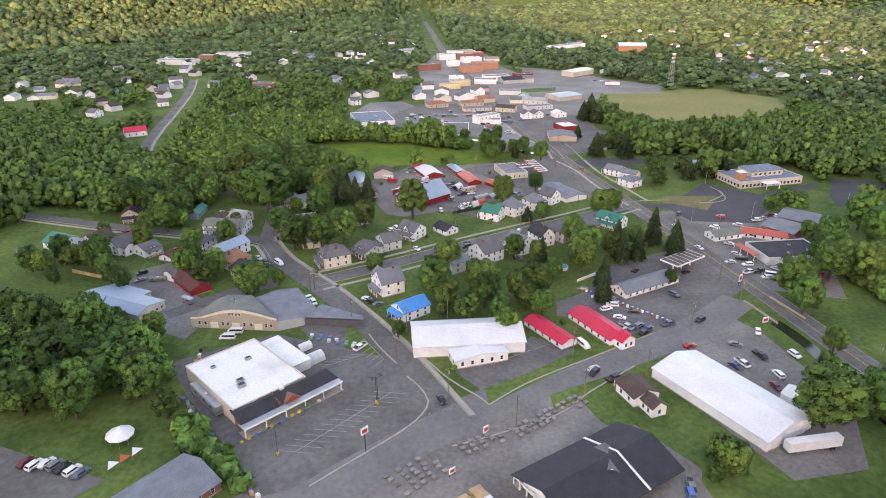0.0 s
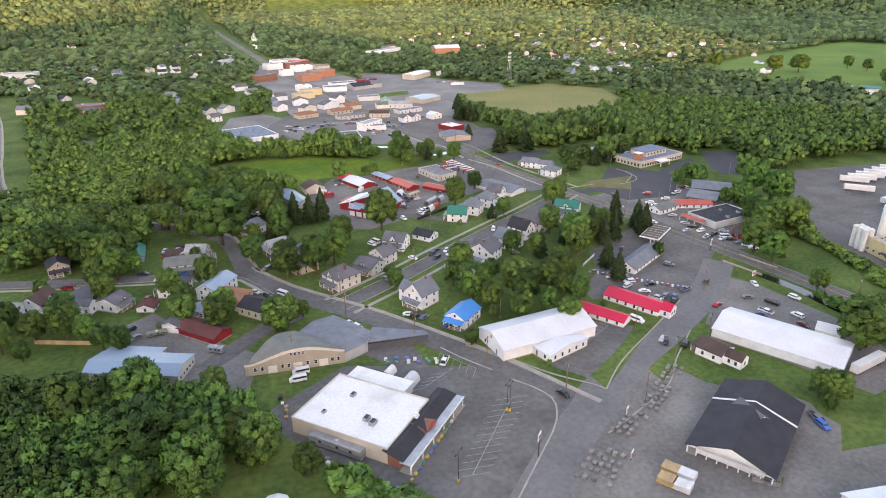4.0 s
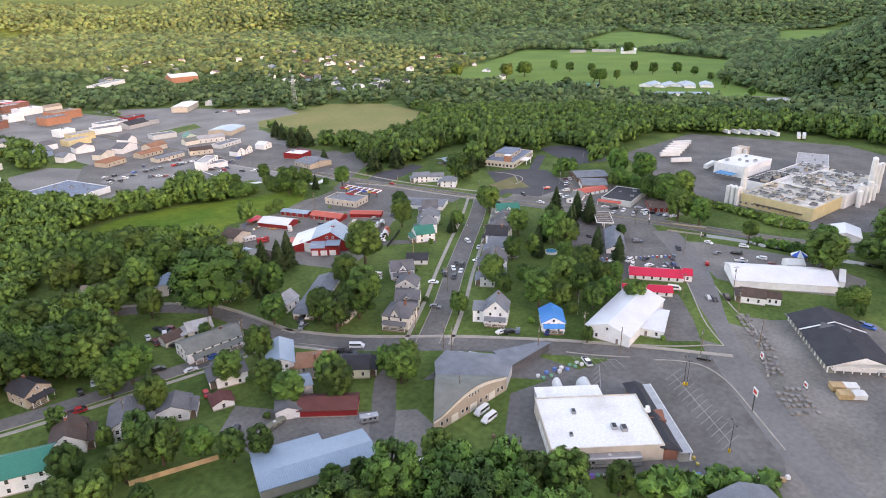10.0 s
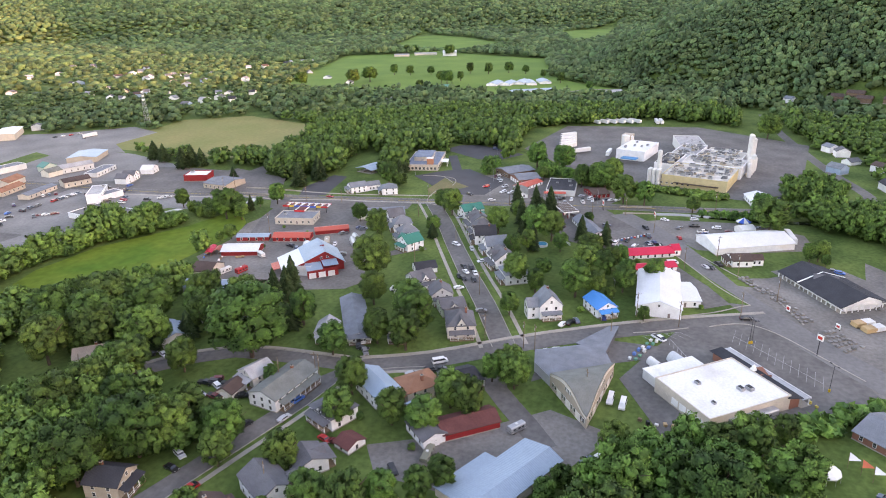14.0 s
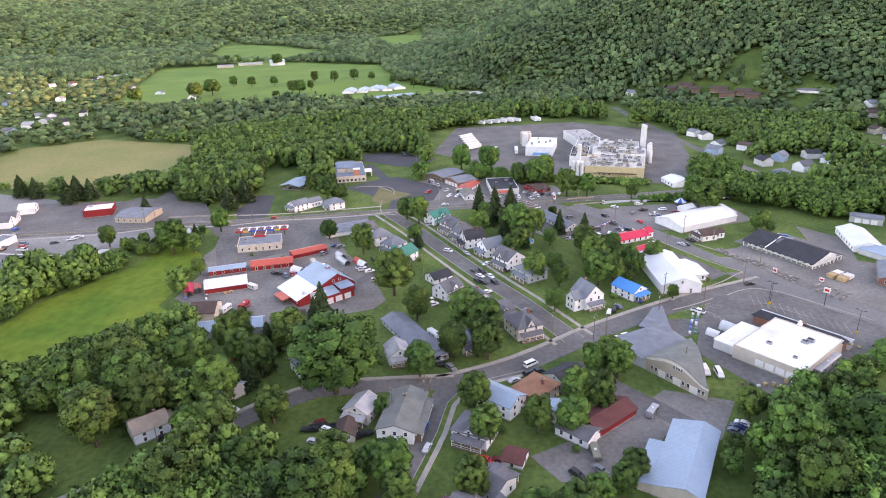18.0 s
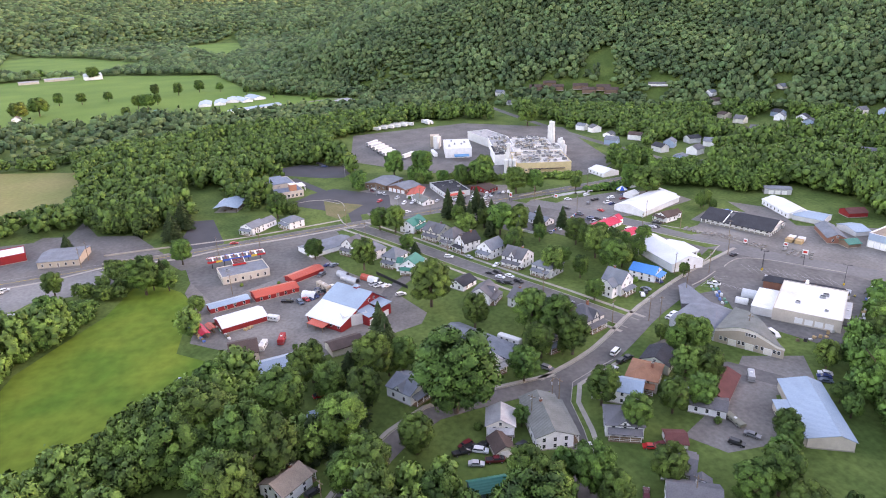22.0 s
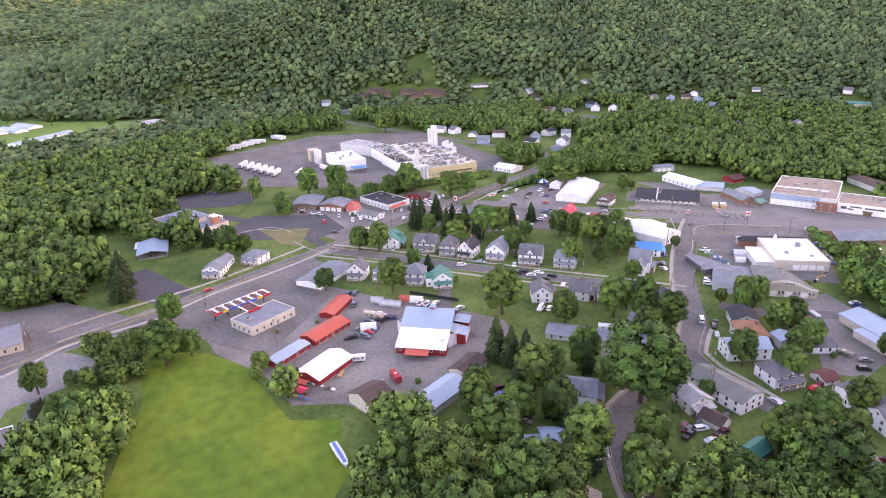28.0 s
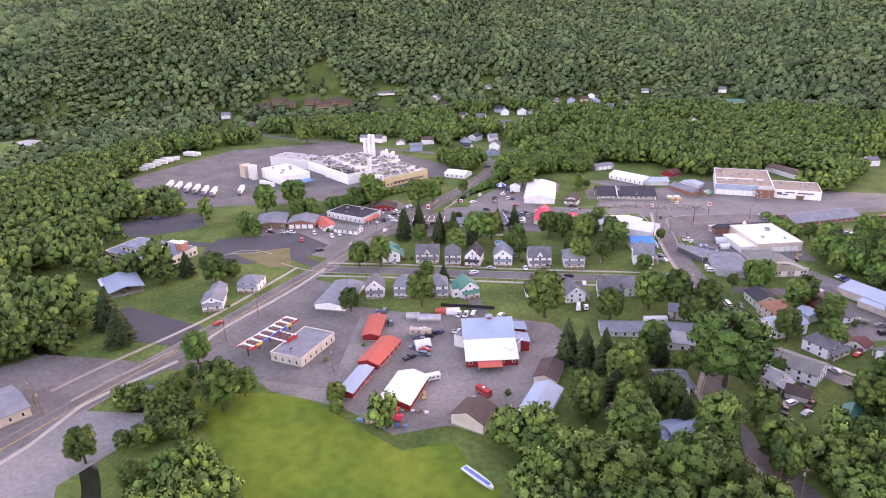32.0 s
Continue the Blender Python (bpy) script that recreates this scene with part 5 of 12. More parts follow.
building("house", 0.8, 685.4, -2.1, 14.8, 12.0, 5.1, 2.5, "white", "grey", "y", "white town house with a grey roof", "house", windows="", gap=4.0, group='buildings of the town centre', storeys=2, wh=1.2)
KEEP_CLEAR.append(sightline(1, 685, -90, 13, 60))
building("shop", 9.8, 722.7, 14.6, 21.4, 12.0, 5.1, 0.4, "yellow", "pale", "flat", "yellow flat-roofed town building", "building", windows="", gap=4.0, group='buildings of the town centre')
KEEP_CLEAR.append(sightline(10, 723, -91, 13, 60))
building("shop", 50.6, 758.1, -2.3, 25.0, 14.0, 5.1, 0.4, "white", "slate", "flat", "white flat-roofed town building", "building", windows="", gap=4.0, group='buildings of the town centre')
KEEP_CLEAR.append(sightline(51, 758, -94, 13, 60))
building("house", 23.9, 658.2, 30.7, 19.6, 10.0, 4.7, 3.0, "white", "grey", "y", "white town house with a grey roof", "house", windows="", gap=4.0, group='buildings of the town centre', storeys=2, wh=1.2)
KEEP_CLEAR.append(sightline(24, 658, -92, 13, 60))
building("house", 29.1, 627.7, 16.9, 22.6, 9.0, 3.4, 1.7, "tan", "orange", "x", "tan town house with a orange roof", "house", windows='fr', gap=4.0, group='buildings of the town centre')
KEEP_CLEAR.append(sightline(29, 628, -93, 13, 60))
building("house", 33.1, 603.1, 13.0, 26.6, 8.0, 3.1, 1.0, "beige", "slate", "x", "beige town house with a slate roof", "house", windows='fr', gap=4.0, group='buildings of the town centre')
KEEP_CLEAR.append(sightline(33, 603, -93, 13, 60))
building("shop", 37.8, 850.7, 15.1, 26.9, 16.0, 7.6, 0.4, "orange", "slate", "flat", "orange flat-roofed town building", "building", windows="", gap=4.0, group='buildings of the town centre')
KEEP_CLEAR.append(sightline(38, 851, -92, 13, 60))
building("shop", -15.8, 863.3, 31.9, 29.7, 14.0, 7.6, 0.4, "brick", "slate", "flat", "brick flat-roofed town building", "building", windows="", gap=4.0, group='buildings of the town centre')
KEEP_CLEAR.append(sightline(-16, 863, -89, 13, 60))
building("shop", 7.3, 970.9, 22.4, 24.1, 14.0, 7.6, 0.4, "white", "pale", "flat", "white flat-roofed town building", "building", windows="", gap=4.0, group='buildings of the town centre')
KEEP_CLEAR.append(sightline(7, 971, -90, 13, 60))
building("shop", 34.5, 977.4, 20.8, 25.8, 14.0, 7.6, 0.4, "brick", "pale", "flat", "brick flat-roofed town building", "building", windows="", gap=4.0, group='buildings of the town centre')
KEEP_CLEAR.append(sightline(34, 977, -92, 13, 60))
building("shop", 16.3, 902.7, 14.0, 15.8, 12.0, 6.8, 0.4, "white", "white", "flat", "white flat-roofed town building", "building", windows="", gap=4.0, group='buildings of the town centre')
KEEP_CLEAR.append(sightline(16, 903, -91, 13, 60))
building("shop", -56.8, 1061.3, 49.7, 52.9, 14.0, 4.2, 0.4, "blue", "pale", "flat", "blue flat-roofed town building", "building", windows="", gap=4.0, group='buildings of the town centre')
KEEP_CLEAR.append(sightline(-57, 1061, -87, 13, 60))
building("house", 80.7, 764.5, 20.2, 26.5, 16.0, 4.2, 3.0, "grey", "dark", "x", "grey town house with a dark roof", "house", windows="", gap=4.0, group='buildings of the town centre')
KEEP_CLEAR.append(sightline(81, 764, -96, 13, 60))
building("shop", 99.0, 806.6, 16.9, 22.5, 12.0, 3.8, 0.4, "red", "grey", "flat", "red flat-roofed town building", "building", windows="", gap=4.0, group='buildings of the town centre')
KEEP_CLEAR.append(sightline(99, 807, -97, 13, 60))
building("shop", 90.6, 610.7, 18.7, 26.3, 10.0, 3.1, 0.4, "pale", "slate", "flat", "pale flat-roofed town building", "building", windows='fr', gap=4.0, group='buildings of the town centre')
KEEP_CLEAR.append(sightline(91, 611, -98, 13, 60))
building("house", 74.9, 569.4, 12.4, 8.4, 9.0, 4.4, 2.5, "white", "grey", "y", "white town house with a grey roof", "house", windows='fr', gap=4.0, group='buildings of the town centre', storeys=2, wh=1.2)
KEEP_CLEAR.append(sightline(75, 569, -97, 13, 60))
building("house", 83.8, 572.5, 24.6, 9.4, 9.0, 4.4, 2.5, "white", "grey", "y", "white town house with a grey roof", "house", windows='fr', gap=4.0, group='buildings of the town centre', storeys=2, wh=1.2)
KEEP_CLEAR.append(sightline(84, 572, -98, 13, 60))
building("house", 104.1, 575.1, 21.0, 10.8, 9.0, 3.9, 2.2, "white", "white", "y", "white town house with a white roof", "house", windows='fr', gap=4.0, group='buildings of the town centre')
KEEP_CLEAR.append(sightline(104, 575, -100, 13, 60))
building("house", 73.0, 640.7, -2.0, 11.3, 9.0, 3.9, 2.2, "cream", "olive", "x", "cream town house with a olive roof", "house", windows="", gap=4.0, group='buildings of the town centre')
KEEP_CLEAR.append(sightline(73, 641, -96, 13, 60))
building("house", 304.7, 1081.9, -3.2, 43.1, 22.0, 8.5, 4.2, "orange", "white", "x", "orange town house with a white roof", "house", windows="", gap=4.0, group='buildings of the town centre', storeys=2, wh=1.2)
KEEP_CLEAR.append(sightline(305, 1082, -106, 13, 60))
building("shop", -190.8, 724.1, 9.8, 29.9, 15.0, 6.0, 0.4, "brick", "slate", "flat", "brick flat-roofed town building", "building", windows="", gap=4.0, group='buildings of the town centre')
KEEP_CLEAR.append(sightline(-191, 724, -75, 13, 60))
building("house", -288.9, 679.9, 26.4, 11.9, 10.0, 5.1, 2.5, "pink", "grey", "x", "pink town house with a grey roof", "house", windows="", gap=4.0, group='buildings of the town centre', storeys=2, wh=1.2)
KEEP_CLEAR.append(sightline(-289, 680, -67, 13, 60))
building("house", -265.8, 625.6, 28.6, 9.7, 9.0, 4.2, 2.5, "white", "grey", "x", "white town house with a grey roof", "house", windows='fr', gap=4.0, group='buildings of the town centre')
KEEP_CLEAR.append(sightline(-266, 626, -67, 13, 60))
building("house", -303.6, 759.4, 26.3, 14.4, 12.0, 5.1, 2.5, "white", "grey", "x", "white town house with a grey roof", "house", windows="", gap=4.0, group='buildings of the town centre', storeys=2, wh=1.2)
KEEP_CLEAR.append(sightline(-304, 759, -68, 13, 60))
building("house", -326.1, 854.8, 99.9, 35.1, 10.0, 5.1, 2.5, "white", "grey", "y", "white town house with a grey roof", "house", windows="", gap=4.0, group='buildings of the town centre', storeys=2, wh=1.2)
KEEP_CLEAR.append(sightline(-326, 855, -69, 13, 60))
building("house", -305.9, 575.0, 74.0, 11.1, 9.0, 4.7, 2.5, "white", "grey", "y", "white town house with a grey roof", "house", windows='fr', gap=4.0, group='buildings of the town centre', storeys=2, wh=1.2)
KEEP_CLEAR.append(sightline(-306, 575, -62, 13, 60))
building("house", 42.7, 131.4, -2.0, 6.8, 9.0, 4.0, 2.2, "white", "grey", "y", "white town house with a grey roof", "house", windows='fr', gap=4.0, group='buildings of the town centre', storeys=2, wh=1.2)
KEEP_CLEAR.append(sightline(-293, 593, -64, 13, 60))
building("shop", -11.5, 354.6, 10.5, 24.7, 10.0, 4.6, 0.4, "pale", "pale", "flat", "pale flat-roofed town building", "building", windows='fr', gap=4.0, group='buildings of the town centre')
KEEP_CLEAR.append(sightline(-410, 631, -57, 13, 60))
building("house", -395.7, 661.3, 16.6, 17.1, 10.0, 4.2, 1.7, "cream", "slate", "x", "cream town house with a slate roof", "house", windows="", gap=4.0, group='buildings of the town centre')
KEEP_CLEAR.append(sightline(-396, 661, -59, 13, 60))
building("house", -416.3, 744.7, 40.4, 24.7, 12.0, 5.1, 2.1, "white", "slate", "x", "white town house with a slate roof", "house", windows="", gap=4.0, group='buildings of the town centre', storeys=2, wh=1.2)
KEEP_CLEAR.append(sightline(-416, 745, -61, 13, 60))
building("shop", -361.0, 920.8, -2.9, 54.8, 20.0, 6.0, 0.4, "pale", "pale", "flat", "pale flat-roofed town building", "building", windows="", gap=4.0, group='buildings of the town centre')
KEEP_CLEAR.append(sightline(-361, 921, -69, 13, 60))
building("shop", -334.9, 966.8, -2.9, 21.3, 18.0, 6.8, 0.4, "brick", "pale", "flat", "brick flat-roofed town building", "building", windows="", gap=4.0, group='buildings of the town centre')
KEEP_CLEAR.append(sightline(-335, 967, -71, 13, 60))
building("shop", -307.4, 1000.2, -3.0, 46.8, 20.0, 6.0, 0.4, "pale", "pale", "flat", "pale flat-roofed town building", "building", windows="", gap=4.0, group='buildings of the town centre')
KEEP_CLEAR.append(sightline(-307, 1000, -73, 13, 60))
building("house", -240.4, 505.8, 30.8, 15.9, 12.0, 4.2, 2.5, "white", "red", "x", "white town house with a red roof", "house", windows='fr', gap=4.0, group='buildings of the town centre')
KEEP_CLEAR.append(sightline(-240, 506, -64, 13, 60))
building("shop", 38.7, 553.7, 39.5, 23.9, 9.0, 6.0, 0.4, "white", "pale", "flat", "white flat-roofed town building", "building", windows='fr', gap=4.0, group='buildings of the town centre')
KEEP_CLEAR.append(sightline(39, 554, -94, 13, 60))
building("house", 45.4, 704.7, 16.0, 9.5, 8.0, 4.2, 2.0, "pink", "grey", "x", "pink town house with a grey roof", "house", windows="", gap=4.0, group='buildings of the town centre')
KEEP_CLEAR.append(sightline(45, 705, -94, 13, 60))
building("house", 71.7, 953.8, 11.4, 20.3, 10.0, 4.2, 2.1, "cream", "tan", "x", "cream town house with a tan roof", "house", windows="", gap=4.0, group='buildings of the town centre')
KEEP_CLEAR.append(sightline(72, 954, -94, 13, 60))
building("house", 1.6, 647.3, 29.0, 15.0, 9.0, 4.7, 2.5, "cream", "grey", "y", "cream town house with a grey roof", "house", windows="", gap=4.0, group='buildings of the town centre', storeys=2, wh=1.2)
KEEP_CLEAR.append(sightline(2, 647, -90, 13, 60))
building("house", -49.2, 799.9, 27.0, 15.1, 9.0, 4.8, 2.5, "white", "grey", "x", "white town house with a grey roof", "house", windows="", gap=4.0, group='buildings of the town centre', storeys=2, wh=1.2)
KEEP_CLEAR.append(sightline(-49, 800, -86, 13, 60))
building("house", -71.3, 671.2, 35.1, 13.7, 9.0, 4.8, 2.5, "white", "slate", "y", "white town house with a slate roof", "house", windows="", gap=4.0, group='buildings of the town centre', storeys=2, wh=1.2)
KEEP_CLEAR.append(sightline(-71, 671, -84, 13, 60))
building("house", -83.3, 631.3, 28.2, 9.9, 9.0, 4.8, 2.5, "white", "grey", "x", "white town house with a grey roof", "house", windows='fr', gap=4.0, group='buildings of the town centre', storeys=2, wh=1.2)
KEEP_CLEAR.append(sightline(-83, 631, -82, 13, 60))
building("house", -22.1, 660.9, 25.3, 11.6, 9.0, 4.8, 2.5, "white", "slate", "y", "white town house with a slate roof", "house", windows="", gap=4.0, group='buildings of the town centre', storeys=2, wh=1.2)
KEEP_CLEAR.append(sightline(-22, 661, -88, 13, 60))
building("shop", 207.9, 1123.0, 37.8, 79.3, 14.0, 5.1, 0.4, "white", "pale", "flat", "white flat-roofed town building", "building", windows="", gap=4.0, group='buildings of the town centre')
KEEP_CLEAR.append(sightline(208, 1123, -100, 13, 60))
building("warehouse", 169.0, 823.7, -45.8, 17.8, 42.5, 6.0, 1.0, "beige", "white", "y", "pale metal warehouse with a white roof", "warehouse", windows='', storeys=2, wh=1.2)
building("auto_shop", 123.5, 662.9, -58.9, 23.0, 28.9, 4.2, 1.2, "tan", "metal", "y", "tan workshop with a blue-grey metal roof", "workshop", windows='')
building("fair_shed", 670.9, 488.5, -86.3, 15.4, 38.0, 2.7, 2.2, "white", "metal", "y", "white fairground livestock shed with a pale metal roof", "shed", windows='', group='fairground sheds')
building("fair_shed", 677.2, 469.7, -87.5, 14.6, 38.0, 2.7, 2.2, "white", "metal", "y", "white fairground livestock shed with a pale metal roof", "shed", windows='', group='fairground sheds')
building("fair_shed", 695.8, 454.9, -86.9, 15.3, 38.0, 2.7, 2.2, "white", "metal", "y", "white fairground livestock shed with a pale metal roof", "shed", windows='', group='fairground sheds')
building("fair_shed", 692.0, 441.0, -66.3, 13.9, 38.0, 2.7, 2.2, "white", "metal", "y", "white fairground livestock shed with a pale metal roof", "shed", windows='', group='fairground sheds')
building("fair_shed", 710.8, 425.6, -66.3, 16.3, 38.0, 2.7, 2.2, "white", "metal", "y", "white fairground livestock shed with a pale metal roof", "shed", windows='', group='fairground sheds')
building("fair_shed", 607.3, 420.8, -54.7, 70.2, 14.0, 2.5, 1.4, "white", "metal", "x", "long low fairground shed with a metal roof", "shed", windows='')
building("grandstand", 607.6, 548.5, -45.0, 27.9, 16.0, 3.4, 2.0, "cream", "green", "x", "fairground building with a green roof", "building", windows='')
building("fair_shed", 581.9, 541.9, -50.3, 35.3, 10.0, 2.4, 1.0, "white", "white", "x", "long white fairground stall", "shed", windows='')
building("fair_shed", 612.4, 311.1, -38.6, 27.7, 22.0, 3.4, 1.7, "brown", "pale", "x", "brown fairground barn with a pale roof", "barn", windows='')
building("farm_barn", 1130.8, 745.6, -68.0, 30.2, 26.0, 7.6, 4.2, "white", "white", "x", "large white domed farm barn", "barn", windows='', storeys=2, wh=1.2)
building("farm_building", 1097.3, 846.7, -68.0, 32.8, 16.0, 3.8, 1.7, "beige", "pale", "x", "pale farm building beyond the pasture", "building", windows='')
building("farm_building", 1138.6, 807.4, -68.0, 49.7, 16.0, 3.8, 1.7, "beige", "pale", "x", "pale farm building beyond the pasture", "building", windows='')
building("farm_building", 927.8, 993.1, -47.1, 56.4, 16.0, 3.8, 1.7, "beige", "pale", "x", "pale farm building beyond the pasture", "building", windows='')
building("farm_building", 2032.0, 1549.6, -70.8, 43.3, 16.0, 3.8, 1.7, "beige", "pale", "x", "pale farm building beyond the pasture", "building", windows='')
building("storage_hall", 53.7, 90.7, 170.9, 29.0, 13.0, 3.4, 2.2, "white", "white", "x", "white metal storage hall with small windows", "shed", windows='fl', gap=4.0)
building("loading_shed", 87.6, 69.9, -119.2, 15.9, 8.0, 3.6, 0.7, "grey", "slate", "x", "grey store shed with open bays", "shed", windows='', garage='f')
building("yard_shed", 9.5, 98.9, -115.2, 9.0, 22.0, 3.1, 2.0, "brick", "slate", "y", "dark red shed with a slate roof in the yard", "shed", windows='f', doors='f')
building("yard_shed", 35.5, 87.9, -59.1, 13.6, 16.0, 2.9, 1.4, "pale", "metal", "y", "shed with a pale blue metal roof in the yard", "shed", windows='')
building("yard_shed", -4.1, 99.4, -91.9, 7.2, 7.0, 2.2, 1.4, "brown", "green", "x", "small brown shed with a green roof", "shed", windows='')
building("yard_shed", 11.8, 82.5, -93.2, 8.7, 14.0, 2.7, 1.5, "pale", "metal", "x", "grey yard shed with a metal roof", "shed", windows='')
building("yard_shed", 35.6, 60.3, -99.8, 11.3, 9.0, 2.7, 1.9, "red", "maroon", "x", "small red barn at the edge of the woods", "shed", windows='')
building("garden_shop", 167.4, 152.6, -166.7, 17.2, 14.0, 3.1, 2.0, "white", "white", "x", "white shop with a metal roof below the hill road", "shop", windows='f')
building("house", -462.8, 931.1, -136, 10.4, 8.2, 2.7, 2.5, "white", "dark", "y", "white house with a dark roof among trees", "house", windows="", z=None, gap=4.0, group="houses scattered in the trees")
KEEP_CLEAR.append(sightline(-463, 931, -64, 11, 30))
building("house", -428.6, 705.8, 13, 9.8, 8.3, 2.7, 2.5, "white", "slate", "x", "white house with a slate roof among trees", "house", windows="", z=None, gap=4.0, group="houses scattered in the trees")
KEEP_CLEAR.append(sightline(-429, 706, -59, 11, 30))
building("house", -267.8, 879.6, 35, 9.6, 8.6, 4.8, 2.9, "white", "grey", "y", "white house with a grey roof among trees", "house", windows="", z=None, gap=4.0, group="houses scattered in the trees", storeys=2, wh=1.2)
KEEP_CLEAR.append(sightline(-268, 880, -73, 11, 30))
building("house", -410.6, 850.4, 39, 10.5, 8.4, 4.6, 2.5, "white", "slate", "x", "white house with a slate roof among trees", "house", windows="", z=None, gap=4.0, group="houses scattered in the trees", storeys=2, wh=1.2)
KEEP_CLEAR.append(sightline(-411, 850, -64, 11, 30))
building("house", -213.7, 907.2, 36, 11.5, 9.0, 4.6, 2.5, "cream", "grey", "y", "cream house with a grey roof among trees", "house", windows="", z=None, gap=4.0, group="houses scattered in the trees", storeys=2, wh=1.2)
KEEP_CLEAR.append(sightline(-214, 907, -77, 11, 30))
building("house", -260.6, 1072.2, -51, 9.9, 9.6, 2.7, 2.0, "blue", "brown", "x", "blue house with a brown roof among trees", "house", windows="", z=None, gap=4.0, group="houses scattered in the trees")
KEEP_CLEAR.append(sightline(-261, 1072, -76, 11, 30))
building("house", -224.9, 1035.0, 43, 10.6, 8.9, 4.6, 2.0, "beige", "grey", "x", "beige house with a grey roof among trees", "house", windows="", z=None, gap=4.0, group="houses scattered in the trees", storeys=2, wh=1.2)
KEEP_CLEAR.append(sightline(-225, 1035, -78, 11, 30))
building("house", -130.6, 1202.4, -44, 9.8, 8.7, 4.8, 2.9, "white", "brown", "y", "white house with a brown roof among trees", "house", windows="", z=None, gap=4.0, group="houses scattered in the trees", storeys=2, wh=1.2)
KEEP_CLEAR.append(sightline(-131, 1202, -84, 11, 30))
building("house", -119.8, 1307.0, -147, 11.1, 8.6, 4.8, 2.9, "white", "dark", "x", "white house with a dark roof among trees", "house", windows="", z=None, gap=4.0, group="houses scattered in the trees", storeys=2, wh=1.2)
KEEP_CLEAR.append(sightline(-120, 1307, -85, 11, 30))
building("house", -93.6, 1138.4, -49, 10.4, 8.1, 4.8, 2.0, "white", "dark", "y", "white house with a dark roof among trees", "house", windows="", z=None, gap=4.0, group="houses scattered in the trees", storeys=2, wh=1.2)
KEEP_CLEAR.append(sightline(-94, 1138, -85, 11, 30))
building("house", -99.0, 1342.2, 36, 10.0, 8.3, 4.8, 2.5, "pale", "grey", "x", "light grey house with a grey roof among trees", "house", windows="", z=None, gap=4.0, group="houses scattered in the trees", storeys=2, wh=1.2)
KEEP_CLEAR.append(sightline(-99, 1342, -86, 11, 30))
building("house", -58.1, 1193.1, -44, 9.9, 8.5, 4.8, 2.0, "cream", "slate", "y", "cream house with a slate roof among trees", "house", windows="", z=None, gap=4.0, group="houses scattered in the trees", storeys=2, wh=1.2)
KEEP_CLEAR.append(sightline(-58, 1193, -87, 11, 30))
building("house", -43.2, 1138.6, -134, 9.5, 9.6, 4.6, 2.5, "white", "dark", "x", "white house with a dark roof among trees", "house", windows="", z=None, gap=4.0, group="houses scattered in the trees", storeys=2, wh=1.2)
KEEP_CLEAR.append(sightline(-43, 1139, -88, 11, 30))
building("house", -151.5, 1000.0, 123, 9.3, 8.1, 4.8, 2.0, "beige", "slate", "x", "beige house with a slate roof among trees", "house", windows="", z=None, gap=4.0, group="houses scattered in the trees", storeys=2, wh=1.2)
KEEP_CLEAR.append(sightline(-152, 1000, -81, 11, 30))
building("house", -137.4, 1020.8, 124, 10.0, 8.1, 4.8, 2.5, "white", "slate", "y", "white house with a slate roof among trees", "house", windows="", z=None, gap=4.0, group="houses scattered in the trees", storeys=2, wh=1.2)
KEEP_CLEAR.append(sightline(-137, 1021, -82, 11, 30))
building("house", -119.1, 980.2, -51, 10.3, 9.0, 2.7, 2.5, "white", "brown", "y", "white house with a brown roof among trees", "house", windows="", z=None, gap=4.0, group="houses scattered in the trees")
KEEP_CLEAR.append(sightline(-119, 980, -83, 11, 30))
building("house", -97.8, 924.5, 123, 10.5, 8.1, 4.6, 2.5, "white", "grey", "x", "white house with a grey roof among trees", "house", windows="", z=None, gap=4.0, group="houses scattered in the trees", storeys=2, wh=1.2)
KEEP_CLEAR.append(sightline(-98, 924, -84, 11, 30))
building("house", -355.0, 665.9, 125, 9.4, 8.1, 4.6, 2.9, "white", "slate", "x", "white house with a slate roof among trees", "house", windows="", z=None, gap=4.0, group="houses scattered in the trees", storeys=2, wh=1.2)
KEEP_CLEAR.append(sightline(-355, 666, -62, 11, 30))
building("house", -114.5, 743.2, 93, 10.5, 8.2, 2.7, 2.9, "blue", "grey", "x", "blue house with a grey roof among trees", "house", windows="", z=None, gap=4.0, group="houses scattered in the trees")
KEEP_CLEAR.append(sightline(-114, 743, -81, 11, 30))
building("house", -86.3, 666.2, 107, 11.4, 9.3, 4.6, 2.9, "pale", "dark", "x", "light grey house with a dark roof among trees", "house", windows="", z=None, gap=4.0, group="houses scattered in the trees", storeys=2, wh=1.2)
KEEP_CLEAR.append(sightline(-86, 666, -83, 11, 30))
building("house", -223.7, 783.7, 132, 9.2, 9.9, 4.8, 2.9, "cream", "dark", "x", "cream house with a dark roof among trees", "house", windows="", z=None, gap=4.0, group="houses scattered in the trees", storeys=2, wh=1.2)
KEEP_CLEAR.append(sightline(-224, 784, -74, 11, 30))
building("house", -629.3, 1000.5, 6, 11.3, 8.5, 2.7, 2.0, "white", "brown", "y", "white house with a brown roof among trees", "house", windows="", z=None, gap=4.0, group="houses scattered in the trees")
KEEP_CLEAR.append(sightline(-629, 1000, -58, 11, 30))
building("house", -454.8, 785.8, 129, 9.7, 8.0, 2.7, 2.0, "beige", "grey", "y", "beige house with a grey roof among trees", "house", windows="", z=None, gap=4.0, group="houses scattered in the trees")
KEEP_CLEAR.append(sightline(-455, 786, -60, 11, 30))
building("house", -439.5, 783.8, 124, 10.7, 9.8, 2.7, 2.0, "white", "brown", "y", "white house with a brown roof among trees", "house", windows="", z=None, gap=4.0, group="houses scattered in the trees")
